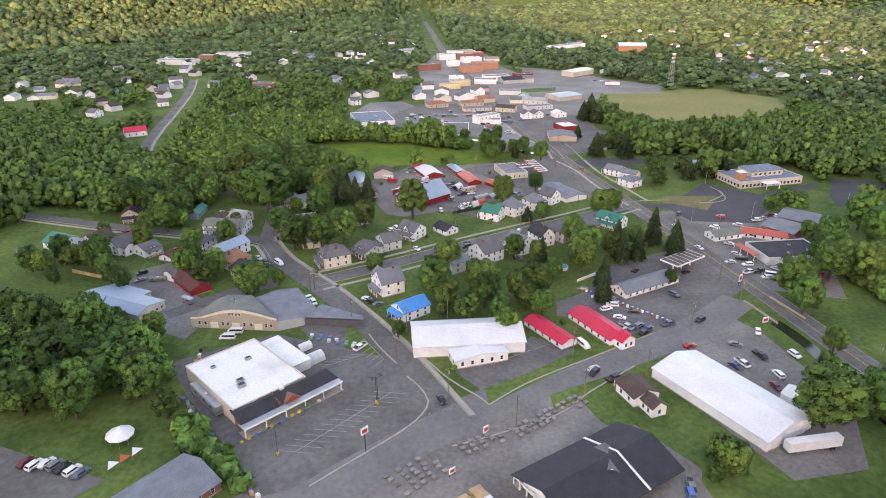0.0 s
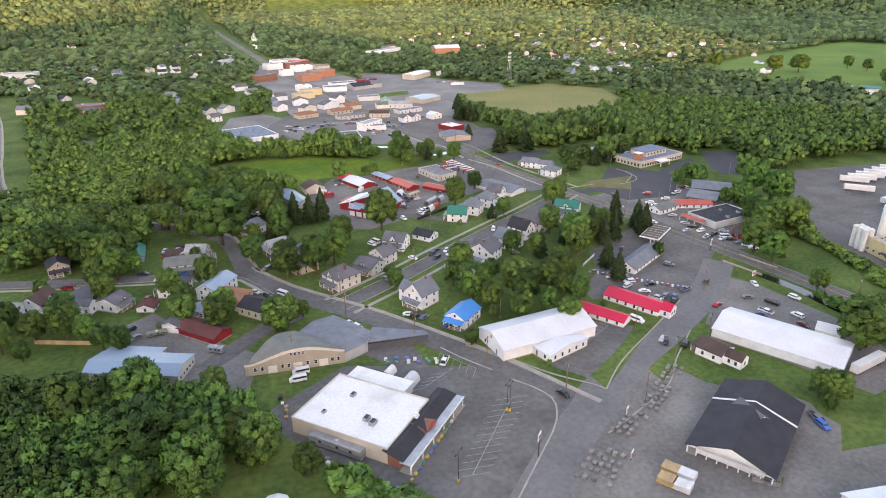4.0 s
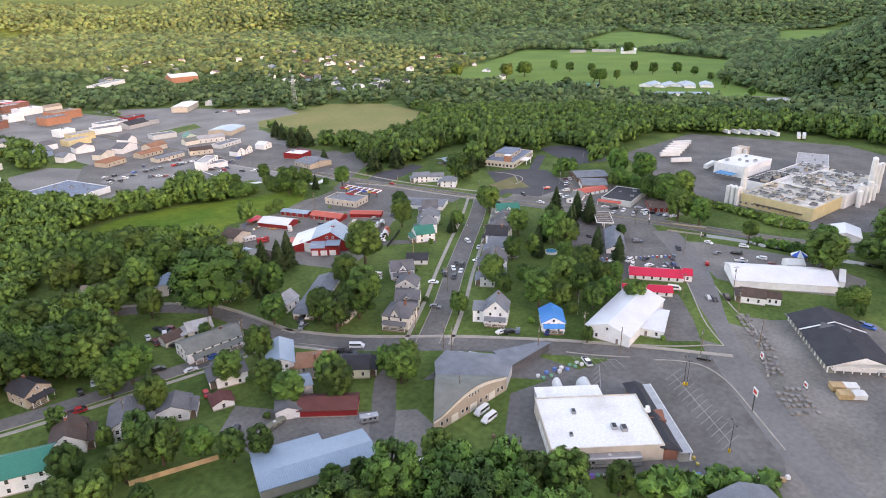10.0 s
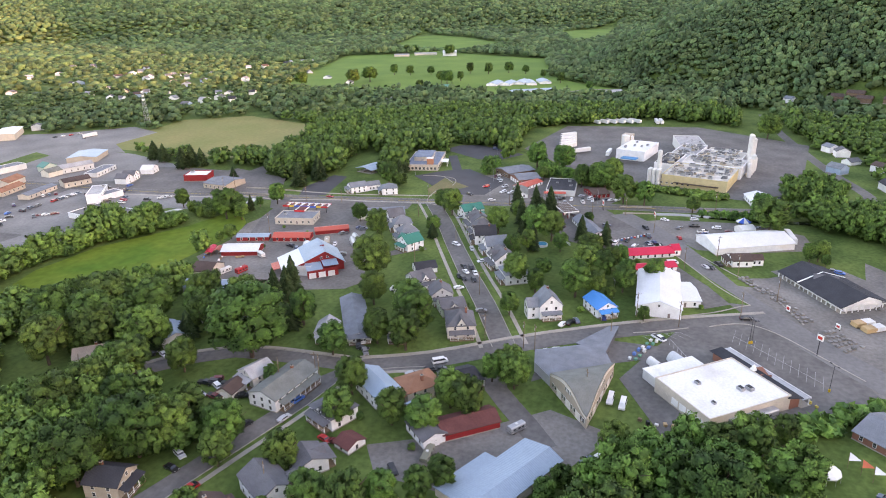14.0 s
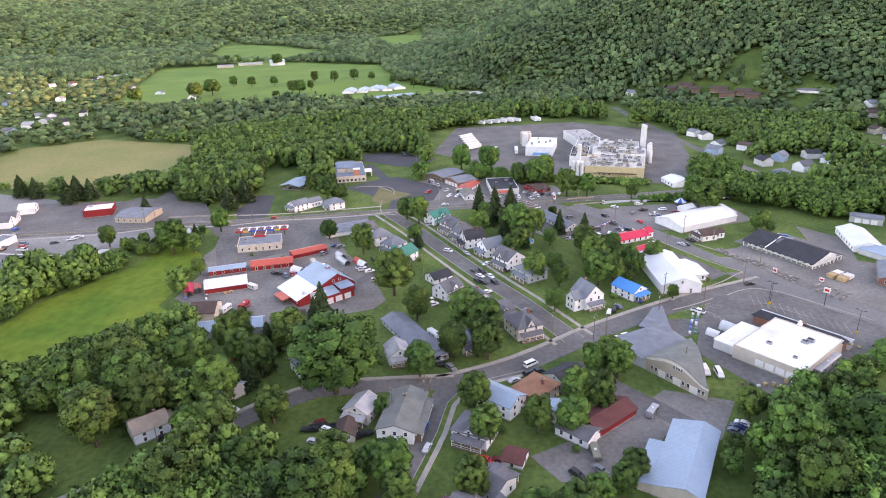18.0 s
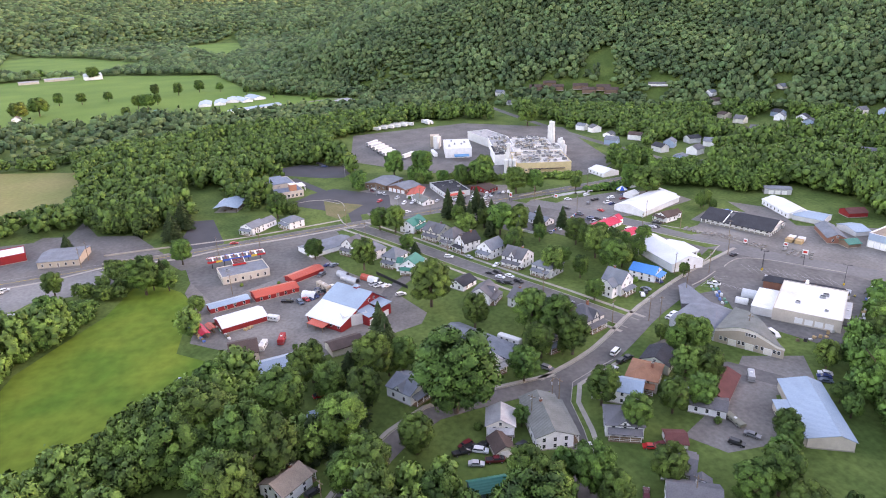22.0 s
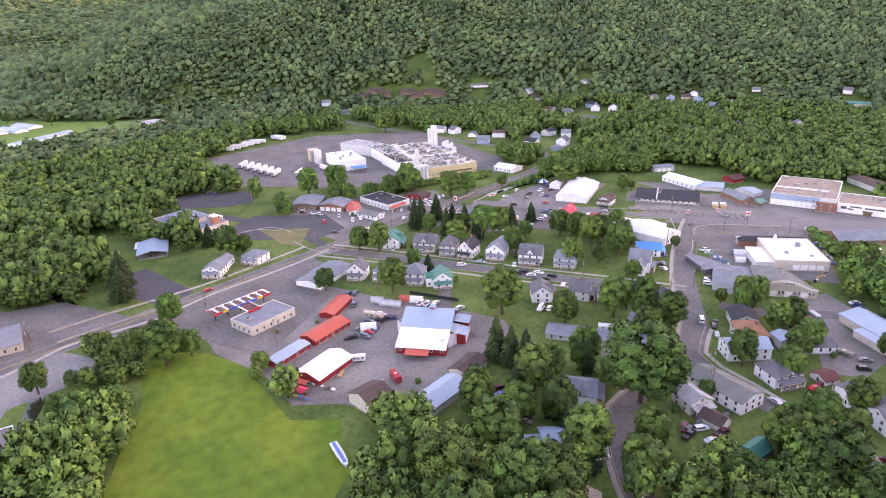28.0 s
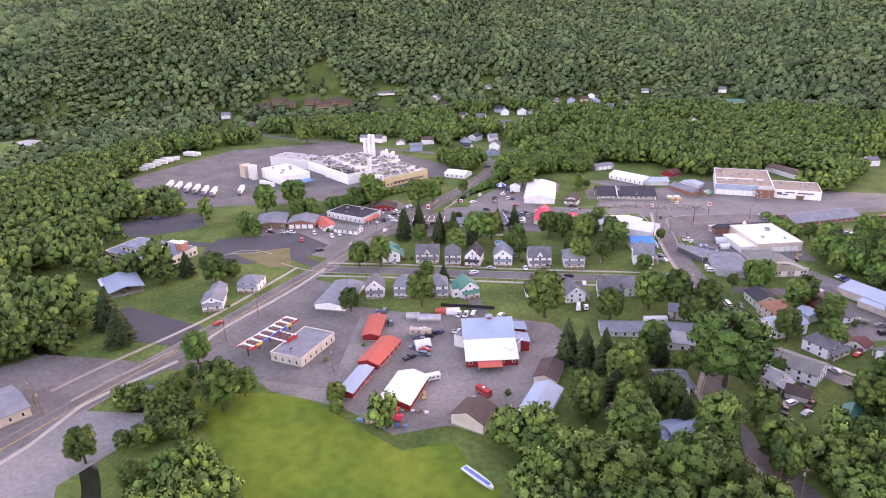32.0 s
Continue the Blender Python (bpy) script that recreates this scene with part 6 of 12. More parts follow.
KEEP_CLEAR.append(sightline(-440, 784, -61, 11, 30))
building("house", -409.2, 743.2, 117, 9.2, 9.4, 2.7, 2.5, "beige", "slate", "y", "beige house with a slate roof among trees", "house", windows="", z=None, gap=4.0, group="houses scattered in the trees")
KEEP_CLEAR.append(sightline(-409, 743, -61, 11, 30))
building("house", -406.8, 656.5, 29, 11.3, 9.0, 2.7, 2.5, "white", "grey", "y", "white house with a grey roof among trees", "house", windows="", z=None, gap=4.0, group="houses scattered in the trees")
KEEP_CLEAR.append(sightline(-407, 656, -58, 11, 30))
building("house", -360.7, 761.6, 16, 10.1, 9.6, 4.6, 2.5, "white", "grey", "x", "white house with a grey roof among trees", "house", windows="", z=None, gap=4.0, group="houses scattered in the trees", storeys=2, wh=1.2)
KEEP_CLEAR.append(sightline(-361, 762, -65, 11, 30))
building("house", -308.4, 704.5, -146, 9.3, 9.2, 4.6, 2.9, "beige", "brown", "y", "beige house with a brown roof among trees", "house", windows="", z=None, gap=4.0, group="houses scattered in the trees", storeys=2, wh=1.2)
KEEP_CLEAR.append(sightline(-308, 704, -66, 11, 30))
building("house", -296.4, 706.0, 119, 10.9, 9.9, 4.8, 2.5, "blue", "grey", "y", "blue house with a grey roof among trees", "house", windows="", z=None, gap=4.0, group="houses scattered in the trees", storeys=2, wh=1.2)
KEEP_CLEAR.append(sightline(-296, 706, -67, 11, 30))
building("house", -333.9, 688.7, 7, 10.1, 8.3, 4.8, 2.0, "blue", "grey", "y", "blue house with a grey roof among trees", "house", windows="", z=None, gap=4.0, group="houses scattered in the trees", storeys=2, wh=1.2)
KEEP_CLEAR.append(sightline(-334, 689, -64, 11, 30))
building("house", -325.0, 627.2, 27, 11.1, 8.0, 4.6, 2.0, "beige", "dark", "x", "beige house with a dark roof among trees", "house", windows="", z=None, gap=4.0, group="houses scattered in the trees", storeys=2, wh=1.2)
KEEP_CLEAR.append(sightline(-325, 627, -62, 11, 30))
building("house", -176.1, 552.0, 17, 10.6, 9.0, 4.6, 2.5, "beige", "grey", "y", "beige house with a grey roof among trees", "house", windows="", z=None, gap=4.0, group="houses scattered in the trees", storeys=2, wh=1.2)
KEEP_CLEAR.append(sightline(-176, 552, -72, 11, 26))
building("house", -192.3, 724.1, 92, 11.0, 9.2, 4.6, 2.9, "white", "slate", "y", "white house with a slate roof among trees", "house", windows="", z=None, gap=4.0, group="houses scattered in the trees", storeys=2, wh=1.2)
KEEP_CLEAR.append(sightline(-217, 784, -74, 11, 30))
building("house", -294.6, 1365.5, -144, 11.0, 9.2, 4.6, 2.5, "white", "brown", "x", "white house with a brown roof among trees", "house", windows="", z=None, gap=4.0, group="houses scattered in the trees", storeys=2, wh=1.2)
KEEP_CLEAR.append(sightline(-295, 1366, -78, 11, 30))
building("house", -302.3, 1682.2, 4, 9.2, 9.3, 2.7, 2.5, "pale", "grey", "y", "light grey house with a grey roof among trees", "house", windows="", z=None, gap=4.0, group="houses scattered in the trees")
KEEP_CLEAR.append(sightline(-302, 1682, -80, 11, 30))
building("house", -272.8, 1667.5, 27, 10.8, 9.0, 2.7, 2.5, "pale", "slate", "x", "light grey house with a slate roof among trees", "house", windows="", z=None, gap=4.0, group="houses scattered in the trees")
KEEP_CLEAR.append(sightline(-273, 1668, -81, 11, 30))
building("house", -191.4, 1654.9, 17, 11.0, 10.0, 2.7, 2.0, "white", "slate", "x", "white house with a slate roof among trees", "house", windows="", z=None, gap=4.0, group="houses scattered in the trees")
KEEP_CLEAR.append(sightline(-191, 1655, -83, 11, 30))
building("house", 312.8, 2127.8, 99, 10.9, 9.7, 4.6, 2.9, "beige", "grey", "y", "beige house with a grey roof among trees", "house", windows="", z=None, gap=4.0, group="houses scattered in the trees", storeys=2, wh=1.2)
KEEP_CLEAR.append(sightline(313, 2128, -98, 11, 30))
building("house", -110.3, 1665.4, 99, 9.9, 8.5, 4.6, 2.9, "white", "brown", "y", "white house with a brown roof among trees", "house", windows="", z=None, gap=4.0, group="houses scattered in the trees", storeys=2, wh=1.2)
KEEP_CLEAR.append(sightline(-110, 1665, -86, 11, 30))
building("house", 225.1, 1175.3, 127, 9.9, 8.8, 2.7, 2.5, "blue", "slate", "x", "blue house with a slate roof among trees", "house", windows="", z=None, gap=4.0, group="houses scattered in the trees")
KEEP_CLEAR.append(sightline(225, 1175, -101, 11, 30))
building("house", 245.4, 1203.8, 13, 10.2, 8.8, 2.7, 2.0, "beige", "grey", "x", "beige house with a grey roof among trees", "house", windows="", z=None, gap=4.0, group="houses scattered in the trees")
KEEP_CLEAR.append(sightline(245, 1204, -101, 11, 30))
building("house", 317.3, 1368.1, 36, 11.7, 9.5, 4.6, 2.0, "beige", "grey", "y", "beige house with a grey roof among trees", "house", windows="", z=None, gap=4.0, group="houses scattered in the trees", storeys=2, wh=1.2)
KEEP_CLEAR.append(sightline(317, 1368, -103, 11, 30))
building("house", 345.7, 1368.3, -56, 9.9, 9.9, 2.7, 2.5, "white", "slate", "y", "white house with a slate roof among trees", "house", windows="", z=None, gap=4.0, group="houses scattered in the trees")
KEEP_CLEAR.append(sightline(346, 1368, -104, 11, 30))
building("house", 417.4, 1582.2, -53, 11.3, 8.4, 4.6, 2.0, "white", "slate", "x", "white house with a slate roof among trees", "house", windows="", z=None, gap=4.0, group="houses scattered in the trees", storeys=2, wh=1.2)
KEEP_CLEAR.append(sightline(417, 1582, -105, 11, 30))
building("house", 508.4, 1668.9, 101, 10.8, 9.3, 2.7, 2.9, "cream", "grey", "x", "cream house with a grey roof among trees", "house", windows="", z=None, gap=4.0, group="houses scattered in the trees")
KEEP_CLEAR.append(sightline(508, 1669, -107, 11, 30))
building("house", 753.9, 1873.7, 94, 10.7, 9.4, 4.8, 2.9, "blue", "slate", "x", "blue house with a slate roof among trees", "house", windows="", z=None, gap=4.0, group="houses scattered in the trees", storeys=2, wh=1.2)
KEEP_CLEAR.append(sightline(754, 1874, -112, 11, 30))
building("house", 913.9, 2397.7, -49, 10.5, 8.1, 2.7, 2.0, "blue", "slate", "y", "blue house with a slate roof among trees", "house", windows="", z=None, gap=4.0, group="houses scattered in the trees")
KEEP_CLEAR.append(sightline(914, 2398, -111, 11, 30))
building("house", 480.0, 1114.6, 101, 11.6, 8.7, 4.6, 2.0, "blue", "slate", "y", "blue house with a slate roof among trees", "house", windows="", z=None, gap=4.0, group="houses scattered in the trees", storeys=2, wh=1.2)
KEEP_CLEAR.append(sightline(480, 1115, -113, 11, 30))
building("house", 512.4, 1158.0, 92, 9.9, 9.6, 2.7, 2.0, "white", "dark", "x", "white house with a dark roof among trees", "house", windows="", z=None, gap=4.0, group="houses scattered in the trees")
KEEP_CLEAR.append(sightline(512, 1158, -114, 11, 30))
building("house", 475.7, 1036.7, -58, 10.4, 9.4, 2.7, 2.5, "white", "slate", "y", "white house with a slate roof among trees", "house", windows="", z=None, gap=4.0, group="houses scattered in the trees")
KEEP_CLEAR.append(sightline(476, 1037, -115, 11, 30))
building("house", 412.3, 1001.4, 8, 9.3, 9.2, 4.6, 2.5, "pale", "slate", "y", "light grey house with a slate roof among trees", "house", windows="", z=None, gap=4.0, group="houses scattered in the trees", storeys=2, wh=1.2)
KEEP_CLEAR.append(sightline(412, 1001, -112, 11, 30))
building("house", 392.6, 937.5, -50, 10.7, 9.6, 4.8, 2.5, "white", "grey", "y", "white house with a grey roof among trees", "house", windows="", z=None, gap=4.0, group="houses scattered in the trees", storeys=2, wh=1.2)
KEEP_CLEAR.append(sightline(393, 938, -113, 11, 30))
building("house", 609.5, 1310.1, -48, 11.6, 9.3, 4.8, 2.0, "pale", "grey", "y", "light grey house with a grey roof among trees", "house", windows="", z=None, gap=4.0, group="houses scattered in the trees", storeys=2, wh=1.2)
KEEP_CLEAR.append(sightline(610, 1310, -115, 11, 30))
building("house", 445.9, 968.6, -143, 11.1, 9.0, 4.8, 2.9, "beige", "dark", "x", "beige house with a dark roof among trees", "house", windows="", z=None, gap=4.0, group="houses scattered in the trees", storeys=2, wh=1.2)
KEEP_CLEAR.append(sightline(446, 969, -115, 11, 30))
building("house", 420.3, 854.9, 94, 10.0, 9.2, 2.7, 2.9, "white", "slate", "y", "white house with a slate roof among trees", "house", windows="", z=None, gap=4.0, group="houses scattered in the trees")
KEEP_CLEAR.append(sightline(420, 855, -116, 11, 30))
building("house", 587.1, 1074.7, 2, 9.2, 8.5, 4.6, 2.9, "white", "slate", "x", "white house with a slate roof among trees", "house", windows="", z=None, gap=4.0, group="houses scattered in the trees", storeys=2, wh=1.2)
KEEP_CLEAR.append(sightline(587, 1075, -119, 11, 30))
building("house", 611.8, 1090.4, 121, 9.6, 8.5, 4.8, 2.9, "white", "grey", "y", "white house with a grey roof among trees", "house", windows="", z=None, gap=4.0, group="houses scattered in the trees", storeys=2, wh=1.2)
KEEP_CLEAR.append(sightline(612, 1090, -119, 11, 30))
building("house", 572.8, 1001.7, 104, 9.1, 8.8, 2.7, 2.9, "cream", "brown", "y", "cream house with a brown roof among trees", "house", windows="", z=None, gap=4.0, group="houses scattered in the trees")
KEEP_CLEAR.append(sightline(573, 1002, -120, 11, 30))
building("house", 648.6, 1074.7, 105, 10.0, 8.4, 4.6, 2.5, "cream", "slate", "y", "cream house with a slate roof among trees", "house", windows="", z=None, gap=4.0, group="houses scattered in the trees", storeys=2, wh=1.2)
KEEP_CLEAR.append(sightline(649, 1075, -121, 11, 30))
building("house", 657.5, 1059.3, 105, 10.0, 9.2, 4.6, 2.5, "pale", "brown", "x", "light grey house with a brown roof among trees", "house", windows="", z=None, gap=4.0, group="houses scattered in the trees", storeys=2, wh=1.2)
KEEP_CLEAR.append(sightline(658, 1059, -122, 11, 30))
building("house", 653.1, 1037.0, 36, 11.0, 9.3, 4.8, 2.5, "white", "brown", "x", "white house with a brown roof among trees", "house", windows="", z=None, gap=4.0, group="houses scattered in the trees", storeys=2, wh=1.2)
KEEP_CLEAR.append(sightline(653, 1037, -122, 11, 30))
building("house", 479.5, 830.4, -142, 11.8, 8.5, 2.7, 2.9, "white", "slate", "y", "white house with a slate roof among trees", "house", windows="", z=None, gap=4.0, group="houses scattered in the trees")
KEEP_CLEAR.append(sightline(480, 830, -120, 11, 30))
building("house", 483.7, 816.4, 27, 10.4, 10.0, 2.7, 2.0, "white", "grey", "x", "white house with a grey roof among trees", "house", windows="", z=None, gap=4.0, group="houses scattered in the trees")
KEEP_CLEAR.append(sightline(484, 816, -121, 11, 30))
building("house", 1018.7, 1768.1, 36, 11.6, 9.2, 2.7, 2.9, "white", "grey", "x", "white house with a grey roof among trees", "house", windows="", z=None, gap=4.0, group="houses scattered in the trees")
KEEP_CLEAR.append(sightline(1019, 1768, -120, 11, 30))
building("house", 1062.6, 1768.4, 92, 11.3, 9.6, 4.8, 2.0, "white", "grey", "y", "white house with a grey roof among trees", "house", windows="", z=None, gap=4.0, group="houses scattered in the trees", storeys=2, wh=1.2)
KEEP_CLEAR.append(sightline(1063, 1768, -121, 11, 30))
building("house", 505.0, 1582.9, 37, 11.2, 9.5, 4.6, 2.0, "white", "slate", "x", "white house with a slate roof among trees", "house", windows="", z=None, gap=4.0, group="houses scattered in the trees", storeys=2, wh=1.2)
KEEP_CLEAR.append(sightline(505, 1583, -108, 11, 30))
building("house", 572.2, 1505.0, -143, 11.1, 10.0, 2.7, 2.9, "white", "grey", "y", "white house with a grey roof among trees", "house", windows="", z=None, gap=4.0, group="houses scattered in the trees")
KEEP_CLEAR.append(sightline(572, 1505, -111, 11, 30))
building("house", 516.2, 1433.7, -54, 10.2, 9.2, 4.6, 2.9, "beige", "grey", "y", "beige house with a grey roof among trees", "house", windows="", z=None, gap=4.0, group="houses scattered in the trees", storeys=2, wh=1.2)
KEEP_CLEAR.append(sightline(516, 1434, -110, 11, 30))
building("house", 632.8, 1161.3, 104, 11.5, 9.5, 2.7, 2.0, "pale", "brown", "x", "light grey house with a brown roof among trees", "house", windows="", z=None, gap=4.0, group="houses scattered in the trees")
KEEP_CLEAR.append(sightline(633, 1161, -131, 11, 30))
building("house", 670.9, 1173.5, 34, 10.1, 9.7, 4.8, 2.9, "pale", "slate", "y", "light grey house with a slate roof among trees", "house", windows="", z=None, gap=4.0, group="houses scattered in the trees", storeys=2, wh=1.2)
KEEP_CLEAR.append(sightline(671, 1174, -132, 11, 30))
building("house", 726.3, 1216.3, 5, 11.8, 8.4, 4.6, 2.0, "blue", "dark", "x", "blue house with a dark roof among trees", "house", windows="", z=None, gap=4.0, group="houses scattered in the trees", storeys=2, wh=1.2)
KEEP_CLEAR.append(sightline(726, 1216, -133, 11, 30))
building("house", 620.8, 1017.0, -142, 9.9, 9.4, 4.6, 2.9, "white", "grey", "y", "white house with a grey roof among trees", "house", windows="", z=None, gap=4.0, group="houses scattered in the trees", storeys=2, wh=1.2)
KEEP_CLEAR.append(sightline(621, 1017, -135, 11, 30))
building("house", 679.1, 1014.6, 104, 9.5, 10.0, 4.8, 2.5, "white", "dark", "y", "white house with a dark roof among trees", "house", windows="", z=None, gap=4.0, group="houses scattered in the trees", storeys=2, wh=1.2)
KEEP_CLEAR.append(sightline(679, 1015, -137, 11, 30))
building("house", 701.1, 1009.4, 121, 10.3, 9.5, 4.8, 2.9, "pale", "grey", "y", "light grey house with a grey roof among trees", "house", windows="", z=None, gap=4.0, group="houses scattered in the trees", storeys=2, wh=1.2)
KEEP_CLEAR.append(sightline(701, 1009, -138, 11, 30))
building("house", 746.4, 999.6, 36, 10.8, 8.1, 2.7, 2.5, "white", "grey", "x", "white house with a grey roof among trees", "house", windows="", z=None, gap=4.0, group="houses scattered in the trees")
KEEP_CLEAR.append(sightline(746, 1000, -140, 11, 30))
building("house", 617.5, 894.1, 9, 10.8, 9.2, 4.8, 2.9, "white", "slate", "x", "white house with a slate roof among trees", "house", windows="", z=None, gap=4.0, group="houses scattered in the trees", storeys=2, wh=1.2)
KEEP_CLEAR.append(sightline(618, 894, -140, 11, 30))
building("house", 425.1, 923.0, -54, 10.9, 8.3, 4.8, 2.5, "blue", "brown", "x", "blue house with a brown roof among trees", "house", windows="", z=None, gap=4.0, group="houses scattered in the trees", storeys=2, wh=1.2)
KEEP_CLEAR.append(sightline(425, 923, -131, 11, 30))
building("house", 448.0, 930.9, 38, 9.5, 8.7, 4.8, 2.9, "blue", "grey", "y", "blue house with a grey roof among trees", "house", windows="", z=None, gap=4.0, group="houses scattered in the trees", storeys=2, wh=1.2)
KEEP_CLEAR.append(sightline(448, 931, -132, 11, 30))
building("house", 457.6, 903.3, 28, 10.6, 8.7, 2.7, 2.5, "cream", "slate", "y", "cream house with a slate roof among trees", "house", windows="", z=None, gap=4.0, group="houses scattered in the trees")
KEEP_CLEAR.append(sightline(458, 903, -133, 11, 30))
building("house", 390.7, 917.7, 98, 12.0, 8.3, 4.8, 2.0, "white", "grey", "x", "white house with a grey roof among trees", "house", windows="", z=None, gap=4.0, group="houses scattered in the trees", storeys=2, wh=1.2)
KEEP_CLEAR.append(sightline(391, 918, -130, 11, 30))
building("house", 436.2, 791.2, 93, 11.4, 9.2, 4.8, 2.0, "pale", "grey", "y", "light grey house with a grey roof among trees", "house", windows="", z=None, gap=4.0, group="houses scattered in the trees", storeys=2, wh=1.2)
KEEP_CLEAR.append(sightline(436, 791, -137, 11, 30))
building("house", 424.6, 761.5, 125, 9.6, 8.9, 4.6, 2.9, "white", "dark", "x", "white house with a dark roof among trees", "house", windows="", z=None, gap=4.0, group="houses scattered in the trees", storeys=2, wh=1.2)
KEEP_CLEAR.append(sightline(425, 762, -138, 11, 30))
building("house", 488.6, 779.2, 118, 9.0, 9.1, 4.6, 2.0, "white", "dark", "x", "white house with a dark roof among trees", "house", windows="", z=None, gap=4.0, group="houses scattered in the trees", storeys=2, wh=1.2)
KEEP_CLEAR.append(sightline(489, 779, -140, 11, 30))
building("house", 748.6, 858.4, -135, 11.4, 8.1, 2.7, 2.9, "blue", "grey", "x", "blue house with a grey roof among trees", "house", windows="", z=None, gap=4.0, group="houses scattered in the trees")
KEEP_CLEAR.append(sightline(749, 858, -145, 11, 30))
building("house", 680.7, 779.1, 94, 12.0, 8.0, 2.7, 2.5, "white", "slate", "y", "white house with a slate roof among trees", "house", windows="", z=None, gap=4.0, group="houses scattered in the trees")
KEEP_CLEAR.append(sightline(681, 779, -146, 11, 30))
building("house", 612.5, 698.0, 12, 11.0, 9.3, 4.8, 2.9, "white", "grey", "x", "white house with a grey roof among trees", "house", windows="", z=None, gap=4.0, group="houses scattered in the trees", storeys=2, wh=1.2)
KEEP_CLEAR.append(sightline(612, 698, -148, 11, 30))
building("house", 322.4, 1156.5, -45, 11.9, 9.8, 4.8, 2.5, "white", "grey", "y", "white house with a grey roof among trees", "house", windows="", z=None, gap=4.0, group="houses scattered in the trees", storeys=2, wh=1.2)
KEEP_CLEAR.append(sightline(322, 1156, -120, 11, 30))
building("house", 470.9, 1390.6, 5, 10.7, 9.2, 4.8, 2.0, "cream", "slate", "x", "cream house with a slate roof among trees", "house", windows="", z=None, gap=4.0, group="houses scattered in the trees", storeys=2, wh=1.2)
KEEP_CLEAR.append(sightline(471, 1391, -120, 11, 30))
building("house", 290.7, 1080.7, 15, 11.3, 9.2, 2.7, 2.9, "white", "dark", "y", "white house with a dark roof among trees", "house", windows="", z=None, gap=4.0, group="houses scattered in the trees")
KEEP_CLEAR.append(sightline(291, 1081, -120, 11, 30))
building("house", 366.7, 1218.7, 16, 9.5, 9.0, 4.8, 2.9, "beige", "slate", "x", "beige house with a slate roof among trees", "house", windows="", z=None, gap=4.0, group="houses scattered in the trees", storeys=2, wh=1.2)
KEEP_CLEAR.append(sightline(367, 1219, -120, 11, 30))
building("house", 887.4, 1006.7, 16, 11.8, 8.3, 2.7, 2.5, "white", "dark", "y", "white house with a dark roof among trees", "house", windows="", z=None, gap=4.0, group="houses scattered in the trees")
KEEP_CLEAR.append(sightline(887, 1007, -143, 11, 30))
building("house", 204.9, 830.5, -43, 10.9, 8.5, 4.8, 2.0, "pale", "grey", "y", "light grey house with a grey roof among trees", "house", windows="", z=None, gap=4.0, group="houses scattered in the trees", storeys=2, wh=1.2)
KEEP_CLEAR.append(sightline(205, 830, -124, 11, 30))
building("house", 330.8, 97.3, 33, 9.5, 8.2, 4.6, 2.0, "white", "slate", "x", "white house with a slate roof among trees", "house", windows="", z=None, gap=4.0, group="houses scattered in the trees", storeys=2, wh=1.2)
KEEP_CLEAR.append(sightline(331, 97, 156, 11, 30))
building("house", 316.0, 91.1, 97, 9.7, 8.5, 4.8, 2.5, "white", "grey", "y", "white house with a grey roof among trees", "house", windows="", z=None, gap=4.0, group="houses scattered in the trees", storeys=2, wh=1.2)
KEEP_CLEAR.append(sightline(316, 91, 154, 11, 26))
building("house", 291.2, 87.9, 130, 9.9, 8.2, 2.7, 2.0, "white", "grey", "x", "white house with a grey roof among trees", "house", windows="", z=None, gap=4.0, group="houses scattered in the trees")
KEEP_CLEAR.append(sightline(291, 88, 153, 11, 26))
building("house", 271.1, 71.8, -136, 12.0, 8.9, 4.8, 2.0, "white", "brown", "x", "white house with a brown roof among trees", "house", windows="", z=None, gap=4.0, group="houses scattered in the trees", storeys=2, wh=1.2)
KEEP_CLEAR.append(sightline(271, 72, 151, 11, 26))
building("house", 220.5, 76.6, 13, 11.6, 8.3, 4.6, 2.5, "pale", "dark", "x", "light grey house with a dark roof among trees", "house", windows="", z=None, gap=4.0, group="houses scattered in the trees", storeys=2, wh=1.2)
KEEP_CLEAR.append(sightline(220, 77, 149, 11, 26))
building("house", 233.3, 60.2, -43, 10.1, 9.1, 4.8, 2.9, "blue", "slate", "x", "blue house with a slate roof among trees", "house", windows="", z=None, gap=4.0, group="houses scattered in the trees", storeys=2, wh=1.2)
KEEP_CLEAR.append(sightline(233, 60, 148, 11, 26))
building("house", 189.6, 76.3, -134, 10.2, 8.4, 2.7, 2.0, "blue", "slate", "y", "blue house with a slate roof among trees", "house", windows="", z=None, gap=4.0, group="houses scattered in the trees")
KEEP_CLEAR.append(sightline(190, 76, 147, 11, 26))
building("house", 225.9, 27.4, -44, 10.3, 8.7, 4.6, 2.5, "white", "slate", "y", "white house with a slate roof among trees", "house", windows="", z=None, gap=4.0, group="houses scattered in the trees", storeys=2, wh=1.2)
KEEP_CLEAR.append(sightline(226, 27, 145, 11, 26))
building("house", 379.0, -79.1, 95, 11.4, 8.7, 4.6, 2.9, "cream", "brown", "x", "cream house with a brown roof among trees", "house", windows="", z=None, gap=4.0, group="houses scattered in the trees", storeys=2, wh=1.2)
KEEP_CLEAR.append(sightline(379, -79, 145, 11, 30))
building("house", 335.1, -62.1, 103, 11.6, 9.2, 4.8, 2.0, "beige", "brown", "y", "beige house with a brown roof among trees", "house", windows="", z=None, gap=4.0, group="houses scattered in the trees", storeys=2, wh=1.2)
KEEP_CLEAR.append(sightline(335, -62, 144, 11, 30))
